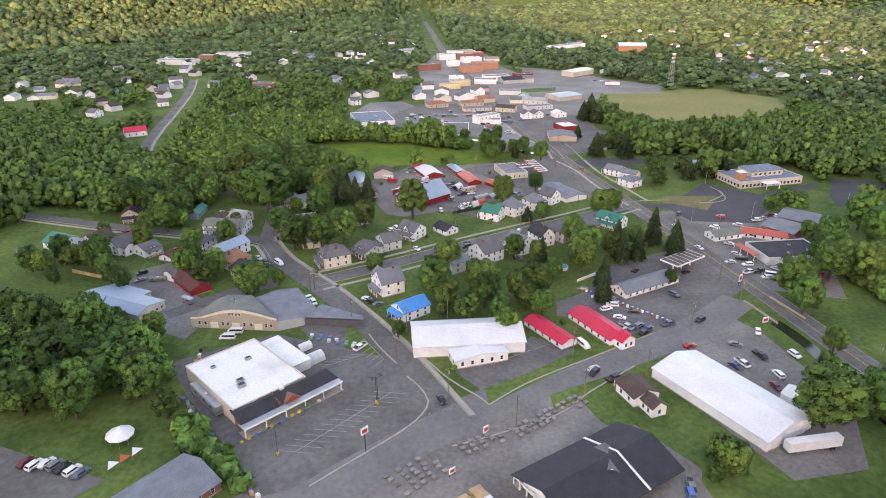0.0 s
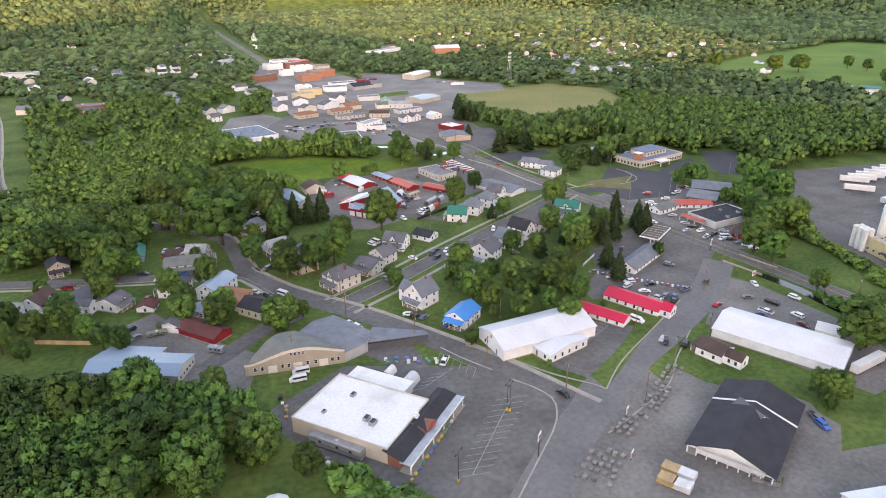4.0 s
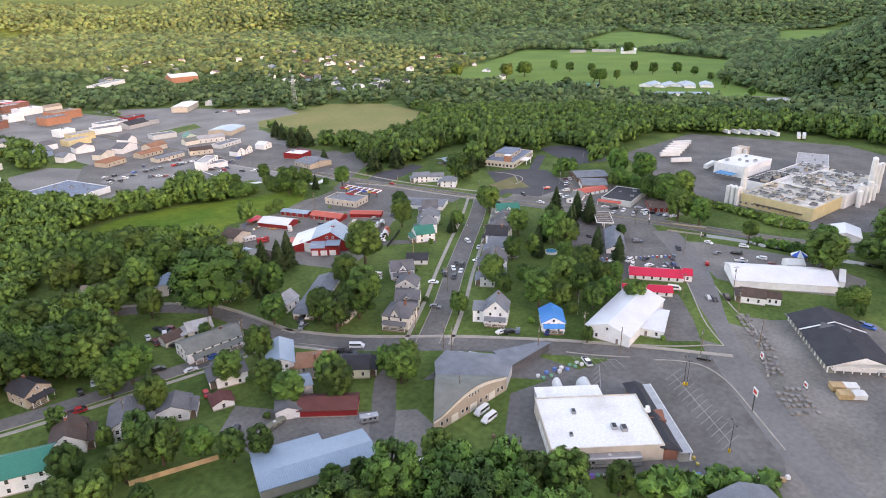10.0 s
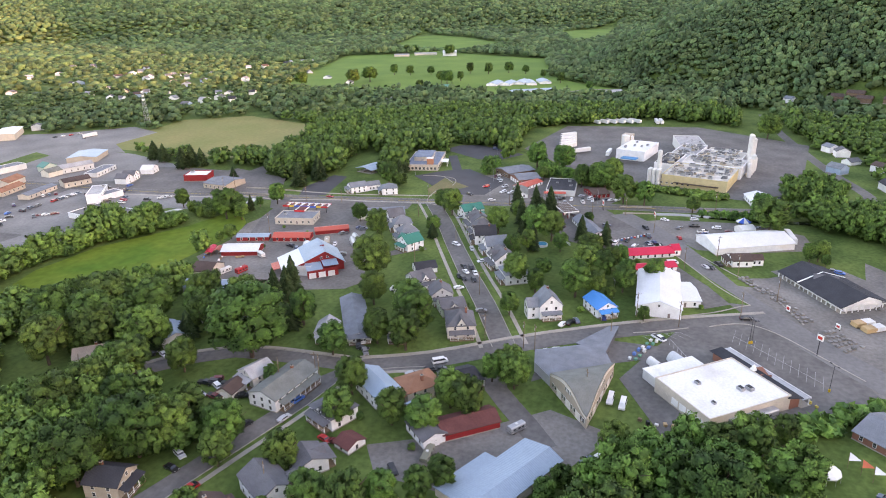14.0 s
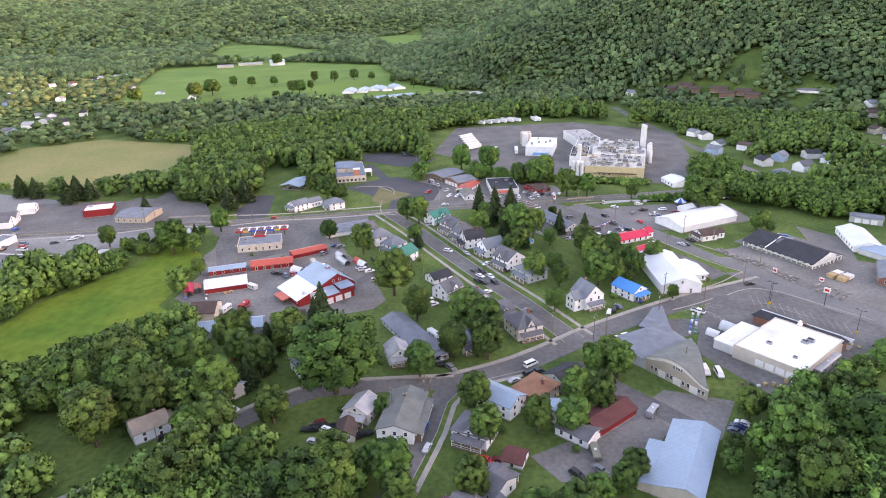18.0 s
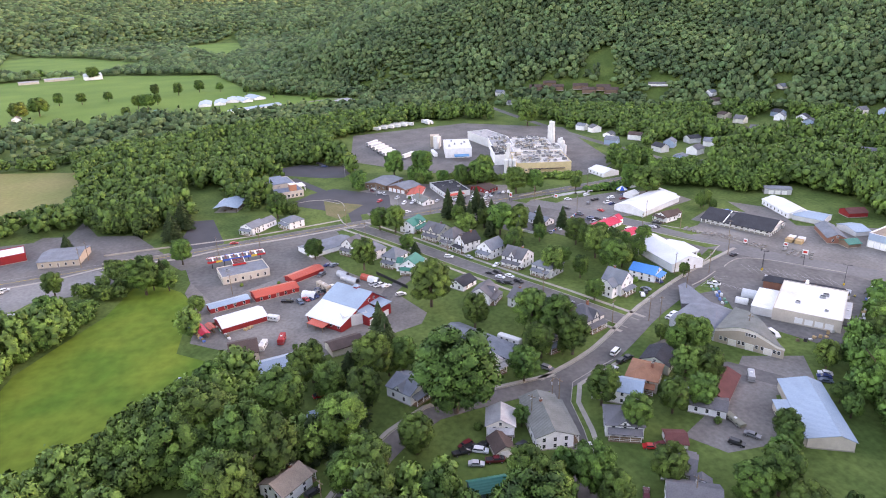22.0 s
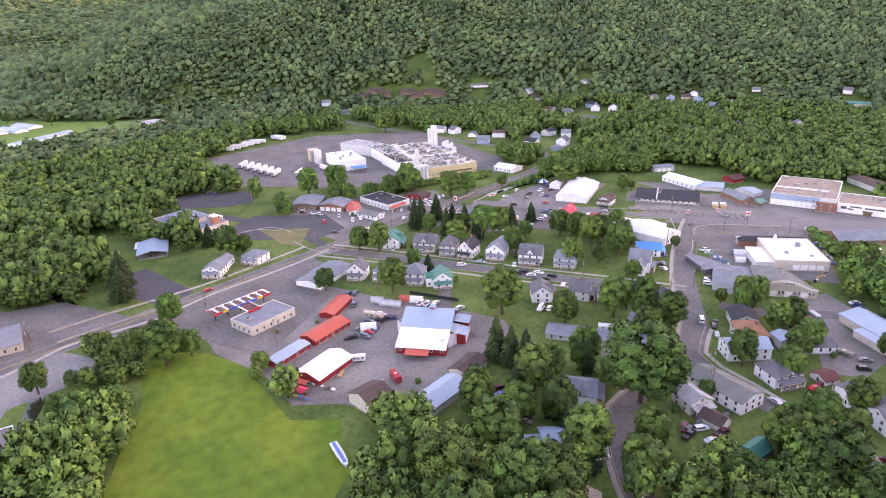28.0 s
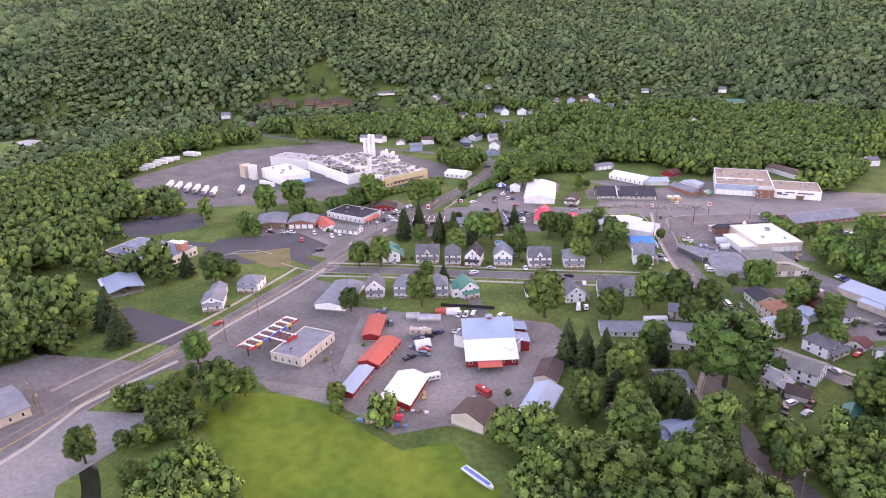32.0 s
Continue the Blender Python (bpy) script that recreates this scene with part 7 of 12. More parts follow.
building("house", 307.3, -60.7, 28, 10.6, 9.6, 4.8, 2.9, "cream", "grey", "x", "cream house with a grey roof among trees", "house", windows="", z=None, gap=4.0, group="houses scattered in the trees", storeys=2, wh=1.2)
KEEP_CLEAR.append(sightline(307, -61, 143, 11, 30))
building("house", 257.8, -28.2, -42, 10.1, 8.8, 4.6, 2.9, "white", "brown", "x", "white house with a brown roof among trees", "house", windows="", z=None, gap=4.0, group="houses scattered in the trees", storeys=2, wh=1.2)
KEEP_CLEAR.append(sightline(258, -28, 143, 11, 30))
building("house", 247.3, -40.8, 105, 11.3, 8.9, 4.8, 2.9, "beige", "grey", "y", "beige house with a grey roof among trees", "house", windows="", z=None, gap=4.0, group="houses scattered in the trees", storeys=2, wh=1.2)
KEEP_CLEAR.append(sightline(247, -41, 141, 11, 30))
building("house", 303.9, -102.9, 38, 9.5, 9.1, 4.8, 2.9, "white", "slate", "y", "white house with a slate roof among trees", "house", windows="", z=None, gap=4.0, group="houses scattered in the trees", storeys=2, wh=1.2)
KEEP_CLEAR.append(sightline(304, -103, 140, 11, 30))
building("house", 259.8, -83.2, 132, 10.0, 9.0, 2.7, 2.9, "white", "brown", "y", "white house with a brown roof among trees", "house", windows="", z=None, gap=4.0, group="houses scattered in the trees")
KEEP_CLEAR.append(sightline(260, -83, 139, 11, 30))
building("house", 359.1, -144.3, 7, 11.6, 9.1, 2.7, 2.5, "cream", "slate", "y", "cream house with a slate roof among trees", "house", windows="", z=None, gap=4.0, group="houses scattered in the trees")
KEEP_CLEAR.append(sightline(359, -144, 141, 11, 30))
building("house", 151.1, -60.0, -141, 11.3, 8.3, 4.6, 2.5, "white", "grey", "x", "white house with a grey roof among trees", "house", windows="", z=None, gap=4.0, group="houses scattered in the trees", storeys=2, wh=1.2)
KEEP_CLEAR.append(sightline(151, -60, 134, 11, 30))
building("house", 274.9, -169.6, 94, 9.1, 8.2, 4.8, 2.9, "cream", "grey", "x", "cream house with a grey roof among trees", "house", windows="", z=None, gap=4.0, group="houses scattered in the trees", storeys=2, wh=1.2)
KEEP_CLEAR.append(sightline(275, -170, 135, 11, 30))
building("house", 256.1, -164.8, 4, 10.6, 8.3, 2.7, 2.0, "white", "brown", "x", "white house with a brown roof among trees", "house", windows="", z=None, gap=4.0, group="houses scattered in the trees")
KEEP_CLEAR.append(sightline(256, -165, 134, 11, 30))
building("house", 553.7, 112.1, -132, 10.4, 8.7, 4.8, 2.5, "white", "slate", "x", "white house with a slate roof among trees", "house", windows="", z=None, gap=4.0, group="houses scattered in the trees", storeys=2, wh=1.2)
KEEP_CLEAR.append(sightline(554, 112, 163, 11, 30))
building("house", 511.3, 110.7, 95, 10.8, 8.5, 2.7, 2.5, "pale", "grey", "x", "light grey house with a grey roof among trees", "house", windows="", z=None, gap=4.0, group="houses scattered in the trees")
KEEP_CLEAR.append(sightline(511, 111, 162, 11, 30))
building("house", 273.6, -111.4, -51, 9.2, 9.5, 4.6, 2.0, "blue", "grey", "x", "blue house with a grey roof among trees", "house", windows="", z=None, gap=4.0, group="houses scattered in the trees", storeys=2, wh=1.2)
KEEP_CLEAR.append(sightline(274, -111, 138, 11, 30))
building("house", 150.1, -161.9, 130, 10.5, 8.8, 4.8, 2.0, "white", "grey", "x", "white house with a grey roof among trees", "house", windows="", z=None, gap=4.0, group="houses scattered in the trees", storeys=2, wh=1.2)
KEEP_CLEAR.append(sightline(150, -162, 113, 11, 30))
building("house", 184.5, -163.6, -44, 10.6, 9.9, 4.6, 2.5, "white", "grey", "y", "white house with a grey roof among trees", "house", windows="", z=None, gap=4.0, group="houses scattered in the trees", storeys=2, wh=1.2)
KEEP_CLEAR.append(sightline(184, -164, 115, 11, 30))
building("house", 211.2, -188.4, 100, 9.8, 8.0, 4.6, 2.9, "blue", "slate", "y", "blue house with a slate roof among trees", "house", windows="", z=None, gap=4.0, group="houses scattered in the trees", storeys=2, wh=1.2)
KEEP_CLEAR.append(sightline(211, -188, 116, 11, 30))
building("house", 105.2, -167.9, -143, 10.5, 8.4, 2.7, 2.9, "cream", "grey", "y", "cream house with a grey roof among trees", "house", windows="", z=None, gap=4.0, group="houses scattered in the trees")
KEEP_CLEAR.append(sightline(105, -168, 110, 11, 30))
building("house", -75.6, -54.5, -52, 10.7, 8.1, 4.8, 2.0, "white", "grey", "y", "white house with a grey roof among trees", "house", windows="", z=None, gap=4.0, group="houses scattered in the trees", storeys=2, wh=1.2)
KEEP_CLEAR.append(sightline(-76, -54, 97, 11, 26))
building("house", -64.9, -136.5, 16, 11.0, 9.3, 2.7, 2.5, "white", "grey", "y", "white house with a grey roof among trees", "house", windows="", z=None, gap=4.0, group="houses scattered in the trees")
KEEP_CLEAR.append(sightline(533, -6, 141, 11, 30))
building("house", 315.8, -110.0, 7, 11.2, 9.2, 4.8, 2.5, "blue", "dark", "x", "blue house with a dark roof among trees", "house", windows="", z=None, gap=4.0, group="houses scattered in the trees", storeys=2, wh=1.2)
KEEP_CLEAR.append(sightline(316, -110, 125, 11, 30))
building("house", -56.8, -83.4, -53, 10.0, 8.1, 2.7, 2.0, "beige", "slate", "y", "beige house with a slate roof among trees", "house", windows="", z=None, gap=4.0, group="houses scattered in the trees")
KEEP_CLEAR.append(sightline(237, 63, 132, 11, 26))
building("house", 242.7, 33.2, 94, 11.4, 9.0, 4.6, 2.0, "pale", "dark", "x", "light grey house with a dark roof among trees", "house", windows="", z=None, gap=4.0, group="houses scattered in the trees", storeys=2, wh=1.2)
KEEP_CLEAR.append(sightline(243, 33, 131, 11, 26))
building("house", 263.1, -45.0, 133, 11.0, 9.4, 4.6, 2.0, "cream", "grey", "y", "cream house with a grey roof among trees", "house", windows="", z=None, gap=4.0, group="houses scattered in the trees", storeys=2, wh=1.2)
KEEP_CLEAR.append(sightline(274, -110, 126, 11, 30))
building("house", 261.4, -183.2, -57, 10.0, 9.3, 4.6, 2.9, "blue", "brown", "x", "blue house with a brown roof among trees", "house", windows="", z=None, gap=4.0, group="houses scattered in the trees", storeys=2, wh=1.2)
KEEP_CLEAR.append(sightline(261, -183, 122, 11, 30))
building("house", 246.6, -208.6, 106, 9.9, 8.5, 4.6, 2.0, "white", "brown", "x", "white house with a brown roof among trees", "house", windows="", z=None, gap=4.0, group="houses scattered in the trees", storeys=2, wh=1.2)
KEEP_CLEAR.append(sightline(247, -209, 120, 11, 30))
building("house", 199.6, -255.6, -57, 10.6, 8.7, 2.7, 2.0, "white", "slate", "y", "white house with a slate roof among trees", "house", windows="", z=None, gap=4.0, group="houses scattered in the trees")
KEEP_CLEAR.append(sightline(200, -256, 116, 11, 30))
building("house", 119.8, -299.4, 104, 10.3, 8.7, 4.6, 2.5, "white", "grey", "y", "white house with a grey roof among trees", "house", windows="", z=None, gap=4.0, group="houses scattered in the trees", storeys=2, wh=1.2)
KEEP_CLEAR.append(sightline(120, -299, 110, 11, 30))
building("house", 259.6, 100.8, -136, 11.2, 8.3, 4.6, 2.5, "blue", "slate", "x", "blue house with a slate roof among trees", "house", windows="", z=None, gap=4.0, group="houses scattered in the trees", storeys=2, wh=1.2)
KEEP_CLEAR.append(sightline(260, 101, 136, 11, 26))
building("house", 130.2, -171.4, 38, 11.4, 8.2, 2.7, 2.0, "beige", "slate", "y", "beige house with a slate roof among trees", "house", windows="", z=None, gap=4.0, group="houses scattered in the trees")
KEEP_CLEAR.append(sightline(130, -171, 114, 11, 30))
building("house", 203.0, 55.3, 118, 11.7, 9.4, 4.8, 2.9, "white", "grey", "x", "white house with a grey roof among trees", "house", windows="", z=None, gap=4.0, group="houses scattered in the trees", storeys=2, wh=1.2)
KEEP_CLEAR.append(sightline(203, 55, 129, 11, 26))
building("house", 497.9, 55.0, 125, 10.5, 10.0, 2.7, 2.0, "white", "brown", "x", "white house with a brown roof among trees", "house", windows="", z=None, gap=4.0, group="houses scattered in the trees")
KEEP_CLEAR.append(sightline(514, -19, 142, 11, 30))
building("house", 222.4, -59.2, 106, 9.5, 8.0, 4.6, 2.5, "cream", "slate", "y", "cream house with a slate roof among trees", "house", windows="", z=None, gap=4.0, group="houses scattered in the trees", storeys=2, wh=1.2)
KEEP_CLEAR.append(sightline(542, -27, 158, 11, 30))
building("house", 395.5, -84.5, 104, 9.7, 8.8, 4.6, 2.5, "white", "slate", "x", "white house with a slate roof among trees", "house", windows="", z=None, gap=4.0, group="houses scattered in the trees", storeys=2, wh=1.2)
KEEP_CLEAR.append(sightline(238, 50, 154, 11, 26))
# more shops and houses of the town centre
building("shop", 30, 1018, 15, 40, 18, 7, 0.4, "white", "pale", "flat", "white flat-roofed town block", "shop", windows="", gap=4.0, group="buildings of the town centre")
building("shop", 48, 1000, 15, 26, 16, 7, 0.4, "brick", "red", "flat", "town block with a red roof", "shop", windows="", gap=4.0, group="buildings of the town centre")
building("shop", 42, 940, 18, 26, 16, 7, 0.4, "white", "white", "flat", "white town block with a white roof", "shop", windows="", gap=4.0, group="buildings of the town centre")
building("shop", 57, 878, 15, 32, 18, 8, 0.4, "orange", "tan", "flat", "tan brick town block with a flat roof", "shop", windows="", gap=4.0, group="buildings of the town centre")
building("shop", 64, 778, 10, 30, 14, 6, 0.4, "white", "slate", "flat", "white row of shops with a grey flat roof", "shop", windows="", gap=4.0, group="buildings of the town centre")
building("shop", 21, 742, 10, 22, 12, 6, 0.4, "yellow", "pale", "flat", "yellow town shop with a pale roof", "shop", windows="", gap=4.0, group="buildings of the town centre")
building("shop", 18, 772, 10, 16, 12, 6, 0.4, "white", "white", "flat", "small white town shop", "shop", windows="", gap=4.0, group="buildings of the town centre")
building("shop", 43, 645, 20, 18, 11, 4.2, 2.2, "beige", "orange", "x", "low tan shop with an orange-brown roof", "shop", windows="", gap=4.0, group="buildings of the town centre")
building("house", 38, 685, 25, 11, 12, 5.5, 3.2, "white", "grey", "y", "white gabled town house", "house", windows="", gap=4.0, group="buildings of the town centre")
building("house", -27, 695, 20, 11, 10, 5, 2.6, "blue", "slate", "x", "pale blue town house with a slate roof", "house", windows="", gap=4.0, group="buildings of the town centre")
building("shop", 91, 638, -20, 24, 11, 4.2, 2, "pale", "pale", "x", "long pale shop with a grey roof", "shop", windows="fr", gap=4.0, group="buildings of the town centre")
building("house", 82, 657, -10, 10, 10, 4.5, 2.6, "green", "green", "y", "pale green house with a green roof", "house", windows="", gap=4.0, group="buildings of the town centre")
building("shop", 72, 688, -5, 22, 12, 4, 0.4, "pale", "slate", "flat", "low grey shop with a flat roof", "shop", windows="", gap=4.0, group="buildings of the town centre")
building("shop", 98, 770, 0, 18, 14, 5, 2.4, "grey", "slate", "x", "grey shop with a slate roof", "shop", windows="", gap=4.0, group="buildings of the town centre")
building("house", -15, 720, 15, 13, 10, 5, 2.8, "white", "grey", "x", "white town house with a grey roof", "house", windows="", gap=4.0, group="buildings of the town centre")
building("house", -40, 760, 15, 12, 10, 5, 2.8, "white", "slate", "x", "white town house with a slate roof", "house", windows="", gap=4.0, group="buildings of the town centre")
building("shop", 60, 600, -20, 18, 10, 4, 2, "beige", "brown", "x", "low tan shop with a brown roof", "shop", windows="fr", gap=4.0, group="buildings of the town centre")
building("house", -281.1, 667.6, -116, 10.8, 9.1, 4.4, 2.4, "white", "brown", "y", "white house with a brown roof among trees", "house", windows="", z=None, gap=4.0, group="houses scattered in the trees")
KEEP_CLEAR.append(sightline(-281, 668, -67, 12, 38))
building("house", -289.3, 723.1, 148, 10.1, 10.0, 5.0, 2.6, "pale", "slate", "y", "light grey house with a slate roof among trees", "house", windows="", z=None, gap=4.0, group="houses scattered in the trees")
KEEP_CLEAR.append(sightline(-289, 723, -68, 12, 38))
building("house", -343.3, 908.6, 68, 10.9, 9.0, 5.0, 2.6, "white", "dark", "x", "white house with a dark roof among trees", "house", windows="", z=None, gap=4.0, group="houses scattered in the trees")
KEEP_CLEAR.append(sightline(-343, 909, -69, 12, 38))
building("house", -300.9, 815.2, 159, 11.0, 11.0, 4.4, 2.5, "cream", "dark", "x", "cream house with a dark roof among trees", "house", windows="", z=None, gap=4.0, group="houses scattered in the trees")
KEEP_CLEAR.append(sightline(-301, 815, -70, 12, 38))
building("house", -417.7, 730.5, -7, 10.9, 9.2, 4.4, 2.7, "cream", "grey", "x", "cream house with a grey roof among trees", "house", windows="", z=None, gap=4.0, group="houses scattered in the trees")
KEEP_CLEAR.append(sightline(-418, 730, -60, 12, 38))
building("house", -426.7, 654.8, 96, 13.8, 10.0, 4.4, 2.3, "white", "pale", "x", "white house with a pale grey roof among trees", "house", windows="", z=None, gap=4.0, group="houses scattered in the trees")
KEEP_CLEAR.append(sightline(-427, 655, -57, 12, 38))
building("house", -302.7, 603.1, -34, 12.2, 10.7, 5.0, 2.3, "pale", "dark", "y", "light grey house with a dark roof among trees", "house", windows="", z=None, gap=4.0, group="houses scattered in the trees")
KEEP_CLEAR.append(sightline(-303, 603, -63, 12, 38))
building("house", -118.7, 1183.0, 179, 11.4, 10.3, 5.0, 2.6, "pale", "grey", "y", "light grey house with a grey roof among trees", "house", windows="", z=None, gap=4.0, group="houses scattered in the trees")
KEEP_CLEAR.append(sightline(-119, 1183, -84, 12, 38))
building("house", -87.2, 1183.2, 2, 12.1, 10.0, 4.4, 2.8, "white", "brown", "x", "white house with a brown roof among trees", "house", windows="", z=None, gap=4.0, group="houses scattered in the trees")
KEEP_CLEAR.append(sightline(-87, 1183, -86, 12, 38))
building("house", -51.0, 1040.2, -4, 11.0, 9.0, 5.0, 2.4, "pale", "pale", "x", "light grey house with a pale grey roof among trees", "house", windows="", z=None, gap=4.0, group="houses scattered in the trees")
KEEP_CLEAR.append(sightline(-51, 1040, -87, 12, 38))
building("house", -218.6, 932.5, 12, 11.2, 10.4, 5.0, 2.3, "white", "dark", "y", "white house with a dark roof among trees", "house", windows="", z=None, gap=4.0, group="houses scattered in the trees")
KEEP_CLEAR.append(sightline(-219, 932, -77, 12, 38))
building("house", -189.1, 705.0, 159, 13.4, 9.1, 4.4, 2.4, "cream", "grey", "x", "cream house with a grey roof among trees", "house", windows="", z=None, gap=4.0, group="houses scattered in the trees")
KEEP_CLEAR.append(sightline(-189, 705, -75, 12, 38))
building("house", -134.9, 970.3, -93, 12.3, 10.8, 4.4, 2.5, "white", "dark", "y", "white house with a dark roof among trees", "house", windows="", z=None, gap=4.0, group="houses scattered in the trees")
KEEP_CLEAR.append(sightline(-135, 970, -82, 12, 38))
building("house", -286.3, 944.5, -139, 12.4, 9.6, 4.4, 2.2, "cream", "dark", "y", "cream house with a dark roof among trees", "house", windows="", z=None, gap=4.0, group="houses scattered in the trees")
KEEP_CLEAR.append(sightline(-286, 945, -73, 12, 38))
building("house", -190.3, 983.4, -102, 13.2, 10.0, 4.4, 3.0, "blue", "grey", "y", "pale blue house with a grey roof among trees", "house", windows="", z=None, gap=4.0, group="houses scattered in the trees")
KEEP_CLEAR.append(sightline(-190, 983, -79, 12, 38))
building("house", -383.8, 950.5, -109, 11.4, 10.3, 4.4, 2.8, "white", "slate", "x", "white house with a slate roof among trees", "house", windows="", z=None, gap=4.0, group="houses scattered in the trees")
KEEP_CLEAR.append(sightline(-384, 950, -68, 12, 38))
building("house", -377.7, 677.3, -179, 12.6, 10.0, 4.4, 2.9, "white", "brown", "y", "white house with a brown roof among trees", "house", windows="", z=None, gap=4.0, group="houses scattered in the trees")
KEEP_CLEAR.append(sightline(-378, 677, -61, 12, 38))
building("house", -461.2, 730.4, -89, 11.4, 9.9, 4.4, 2.3, "white", "pale", "x", "white house with a pale grey roof among trees", "house", windows="", z=None, gap=4.0, group="houses scattered in the trees")
KEEP_CLEAR.append(sightline(-461, 730, -58, 12, 38))
building("house", -121.7, 771.1, 62, 13.2, 9.8, 4.4, 2.7, "pale", "slate", "y", "light grey house with a slate roof among trees", "house", windows="", z=None, gap=4.0, group="houses scattered in the trees")
KEEP_CLEAR.append(sightline(-122, 771, -81, 12, 38))
building("house", -249.8, 730.7, 83, 12.9, 10.4, 5.0, 2.7, "cream", "slate", "y", "cream house with a slate roof among trees", "house", windows="", z=None, gap=4.0, group="houses scattered in the trees")
KEEP_CLEAR.append(sightline(-250, 731, -71, 12, 38))
building("house", -119.9, 1018.1, -154, 10.8, 9.9, 4.4, 2.4, "white", "dark", "x", "white house with a dark roof among trees", "house", windows="", z=None, gap=4.0, group="houses scattered in the trees")
KEEP_CLEAR.append(sightline(-120, 1018, -83, 12, 38))
building("house", 551.0, 1310.0, 155, 11.5, 9.9, 4.4, 3.0, "white", "pale", "x", "white house with a pale grey roof among trees", "house", windows="", z=None, gap=4.0, group="houses scattered in the trees")
KEEP_CLEAR.append(sightline(551, 1310, -121, 12, 38))
building("house", 510.7, 1137.3, 76, 10.9, 10.1, 4.4, 2.2, "blue", "pale", "x", "pale blue house with a pale grey roof among trees", "house", windows="", z=None, gap=4.0, group="houses scattered in the trees")
KEEP_CLEAR.append(sightline(511, 1137, -124, 12, 38))
building("house", 599.5, 1152.2, -16, 13.7, 11.0, 4.4, 2.7, "pale", "brown", "x", "light grey house with a brown roof among trees", "house", windows="", z=None, gap=4.0, group="houses scattered in the trees")
KEEP_CLEAR.append(sightline(600, 1152, -126, 12, 38))
building("house", 407.2, 791.0, 9, 13.2, 10.5, 5.0, 2.6, "white", "pale", "y", "white house with a pale grey roof among trees", "house", windows="", z=None, gap=4.0, group="houses scattered in the trees")
KEEP_CLEAR.append(sightline(407, 791, -130, 12, 38))
building("house", 588.5, 950.7, 153, 13.4, 9.4, 5.0, 2.5, "blue", "brown", "y", "pale blue house with a brown roof among trees", "house", windows="", z=None, gap=4.0, group="houses scattered in the trees")
KEEP_CLEAR.append(sightline(589, 951, -132, 12, 38))
building("house", 804.9, 996.6, -32, 11.6, 9.8, 5.0, 2.9, "pale", "brown", "x", "light grey house with a brown roof among trees", "house", windows="", z=None, gap=4.0, group="houses scattered in the trees")
KEEP_CLEAR.append(sightline(805, 997, -137, 12, 38))
building("house", 308.3, 1285.0, 164, 11.7, 10.0, 4.4, 2.4, "pale", "pale", "y", "light grey house with a pale grey roof among trees", "house", windows="", z=None, gap=4.0, group="houses scattered in the trees")
KEEP_CLEAR.append(sightline(308, 1285, -113, 12, 38))
building("house", 401.5, 1394.1, 34, 13.1, 10.2, 5.0, 3.0, "white", "dark", "y", "white house with a dark roof among trees", "house", windows="", z=None, gap=4.0, group="houses scattered in the trees")
KEEP_CLEAR.append(sightline(401, 1394, -114, 12, 38))
building("house", 403.2, 1301.0, -39, 14.0, 10.3, 4.4, 2.5, "white", "pale", "y", "white house with a pale grey roof among trees", "house", windows="", z=None, gap=4.0, group="houses scattered in the trees")
KEEP_CLEAR.append(sightline(403, 1301, -116, 12, 38))
building("house", 1043.1, 1355.2, -53, 10.9, 10.6, 4.4, 2.5, "white", "pale", "y", "white house with a pale grey roof among trees", "house", windows="", z=None, gap=4.0, group="houses scattered in the trees")
KEEP_CLEAR.append(sightline(1043, 1355, -134, 12, 38))
building("house", 707.8, 1392.7, -137, 12.6, 10.6, 5.0, 2.9, "white", "grey", "y", "white house with a grey roof among trees", "house", windows="", z=None, gap=4.0, group="houses scattered in the trees")
KEEP_CLEAR.append(sightline(708, 1393, -128, 12, 38))
building("house", 735.3, 1369.9, 170, 11.1, 9.2, 5.0, 2.9, "white", "grey", "x", "white house with a grey roof among trees", "house", windows="", z=None, gap=4.0, group="houses scattered in the trees")
KEEP_CLEAR.append(sightline(735, 1370, -130, 12, 38))
building("house", 649.5, 1171.0, -116, 12.4, 10.7, 4.4, 2.5, "white", "pale", "x", "white house with a pale grey roof among trees", "house", windows="", z=None, gap=4.0, group="houses scattered in the trees")
KEEP_CLEAR.append(sightline(649, 1171, -132, 12, 38))
building("house", 627.4, 1063.0, 154, 13.2, 11.0, 4.4, 2.9, "white", "grey", "x", "white house with a grey roof among trees", "house", windows="", z=None, gap=4.0, group="houses scattered in the trees")
KEEP_CLEAR.append(sightline(627, 1063, -135, 12, 38))
building("house", 537.4, 941.7, -67, 11.2, 9.7, 5.0, 2.3, "blue", "grey", "y", "pale blue house with a grey roof among trees", "house", windows="", z=None, gap=4.0, group="houses scattered in the trees")
KEEP_CLEAR.append(sightline(537, 942, -136, 12, 38))
building("house", 782.3, 1017.4, 42, 10.6, 9.5, 5.0, 2.3, "white", "pale", "y", "white house with a pale grey roof among trees", "house", windows="", z=None, gap=4.0, group="houses scattered in the trees")
KEEP_CLEAR.append(sightline(782, 1017, -141, 12, 38))
building("house", 374.3, 790.2, 93, 10.9, 9.6, 4.4, 2.5, "blue", "grey", "x", "pale blue house with a grey roof among trees", "house", windows="", z=None, gap=4.0, group="houses scattered in the trees")
KEEP_CLEAR.append(sightline(374, 790, -136, 12, 38))
building("house", 391.3, 1132.4, -151, 12.2, 10.5, 4.4, 2.6, "white", "grey", "x", "white house with a grey roof among trees", "house", windows="", z=None, gap=4.0, group="houses scattered in the trees")
KEEP_CLEAR.append(sightline(391, 1132, -124, 12, 38))
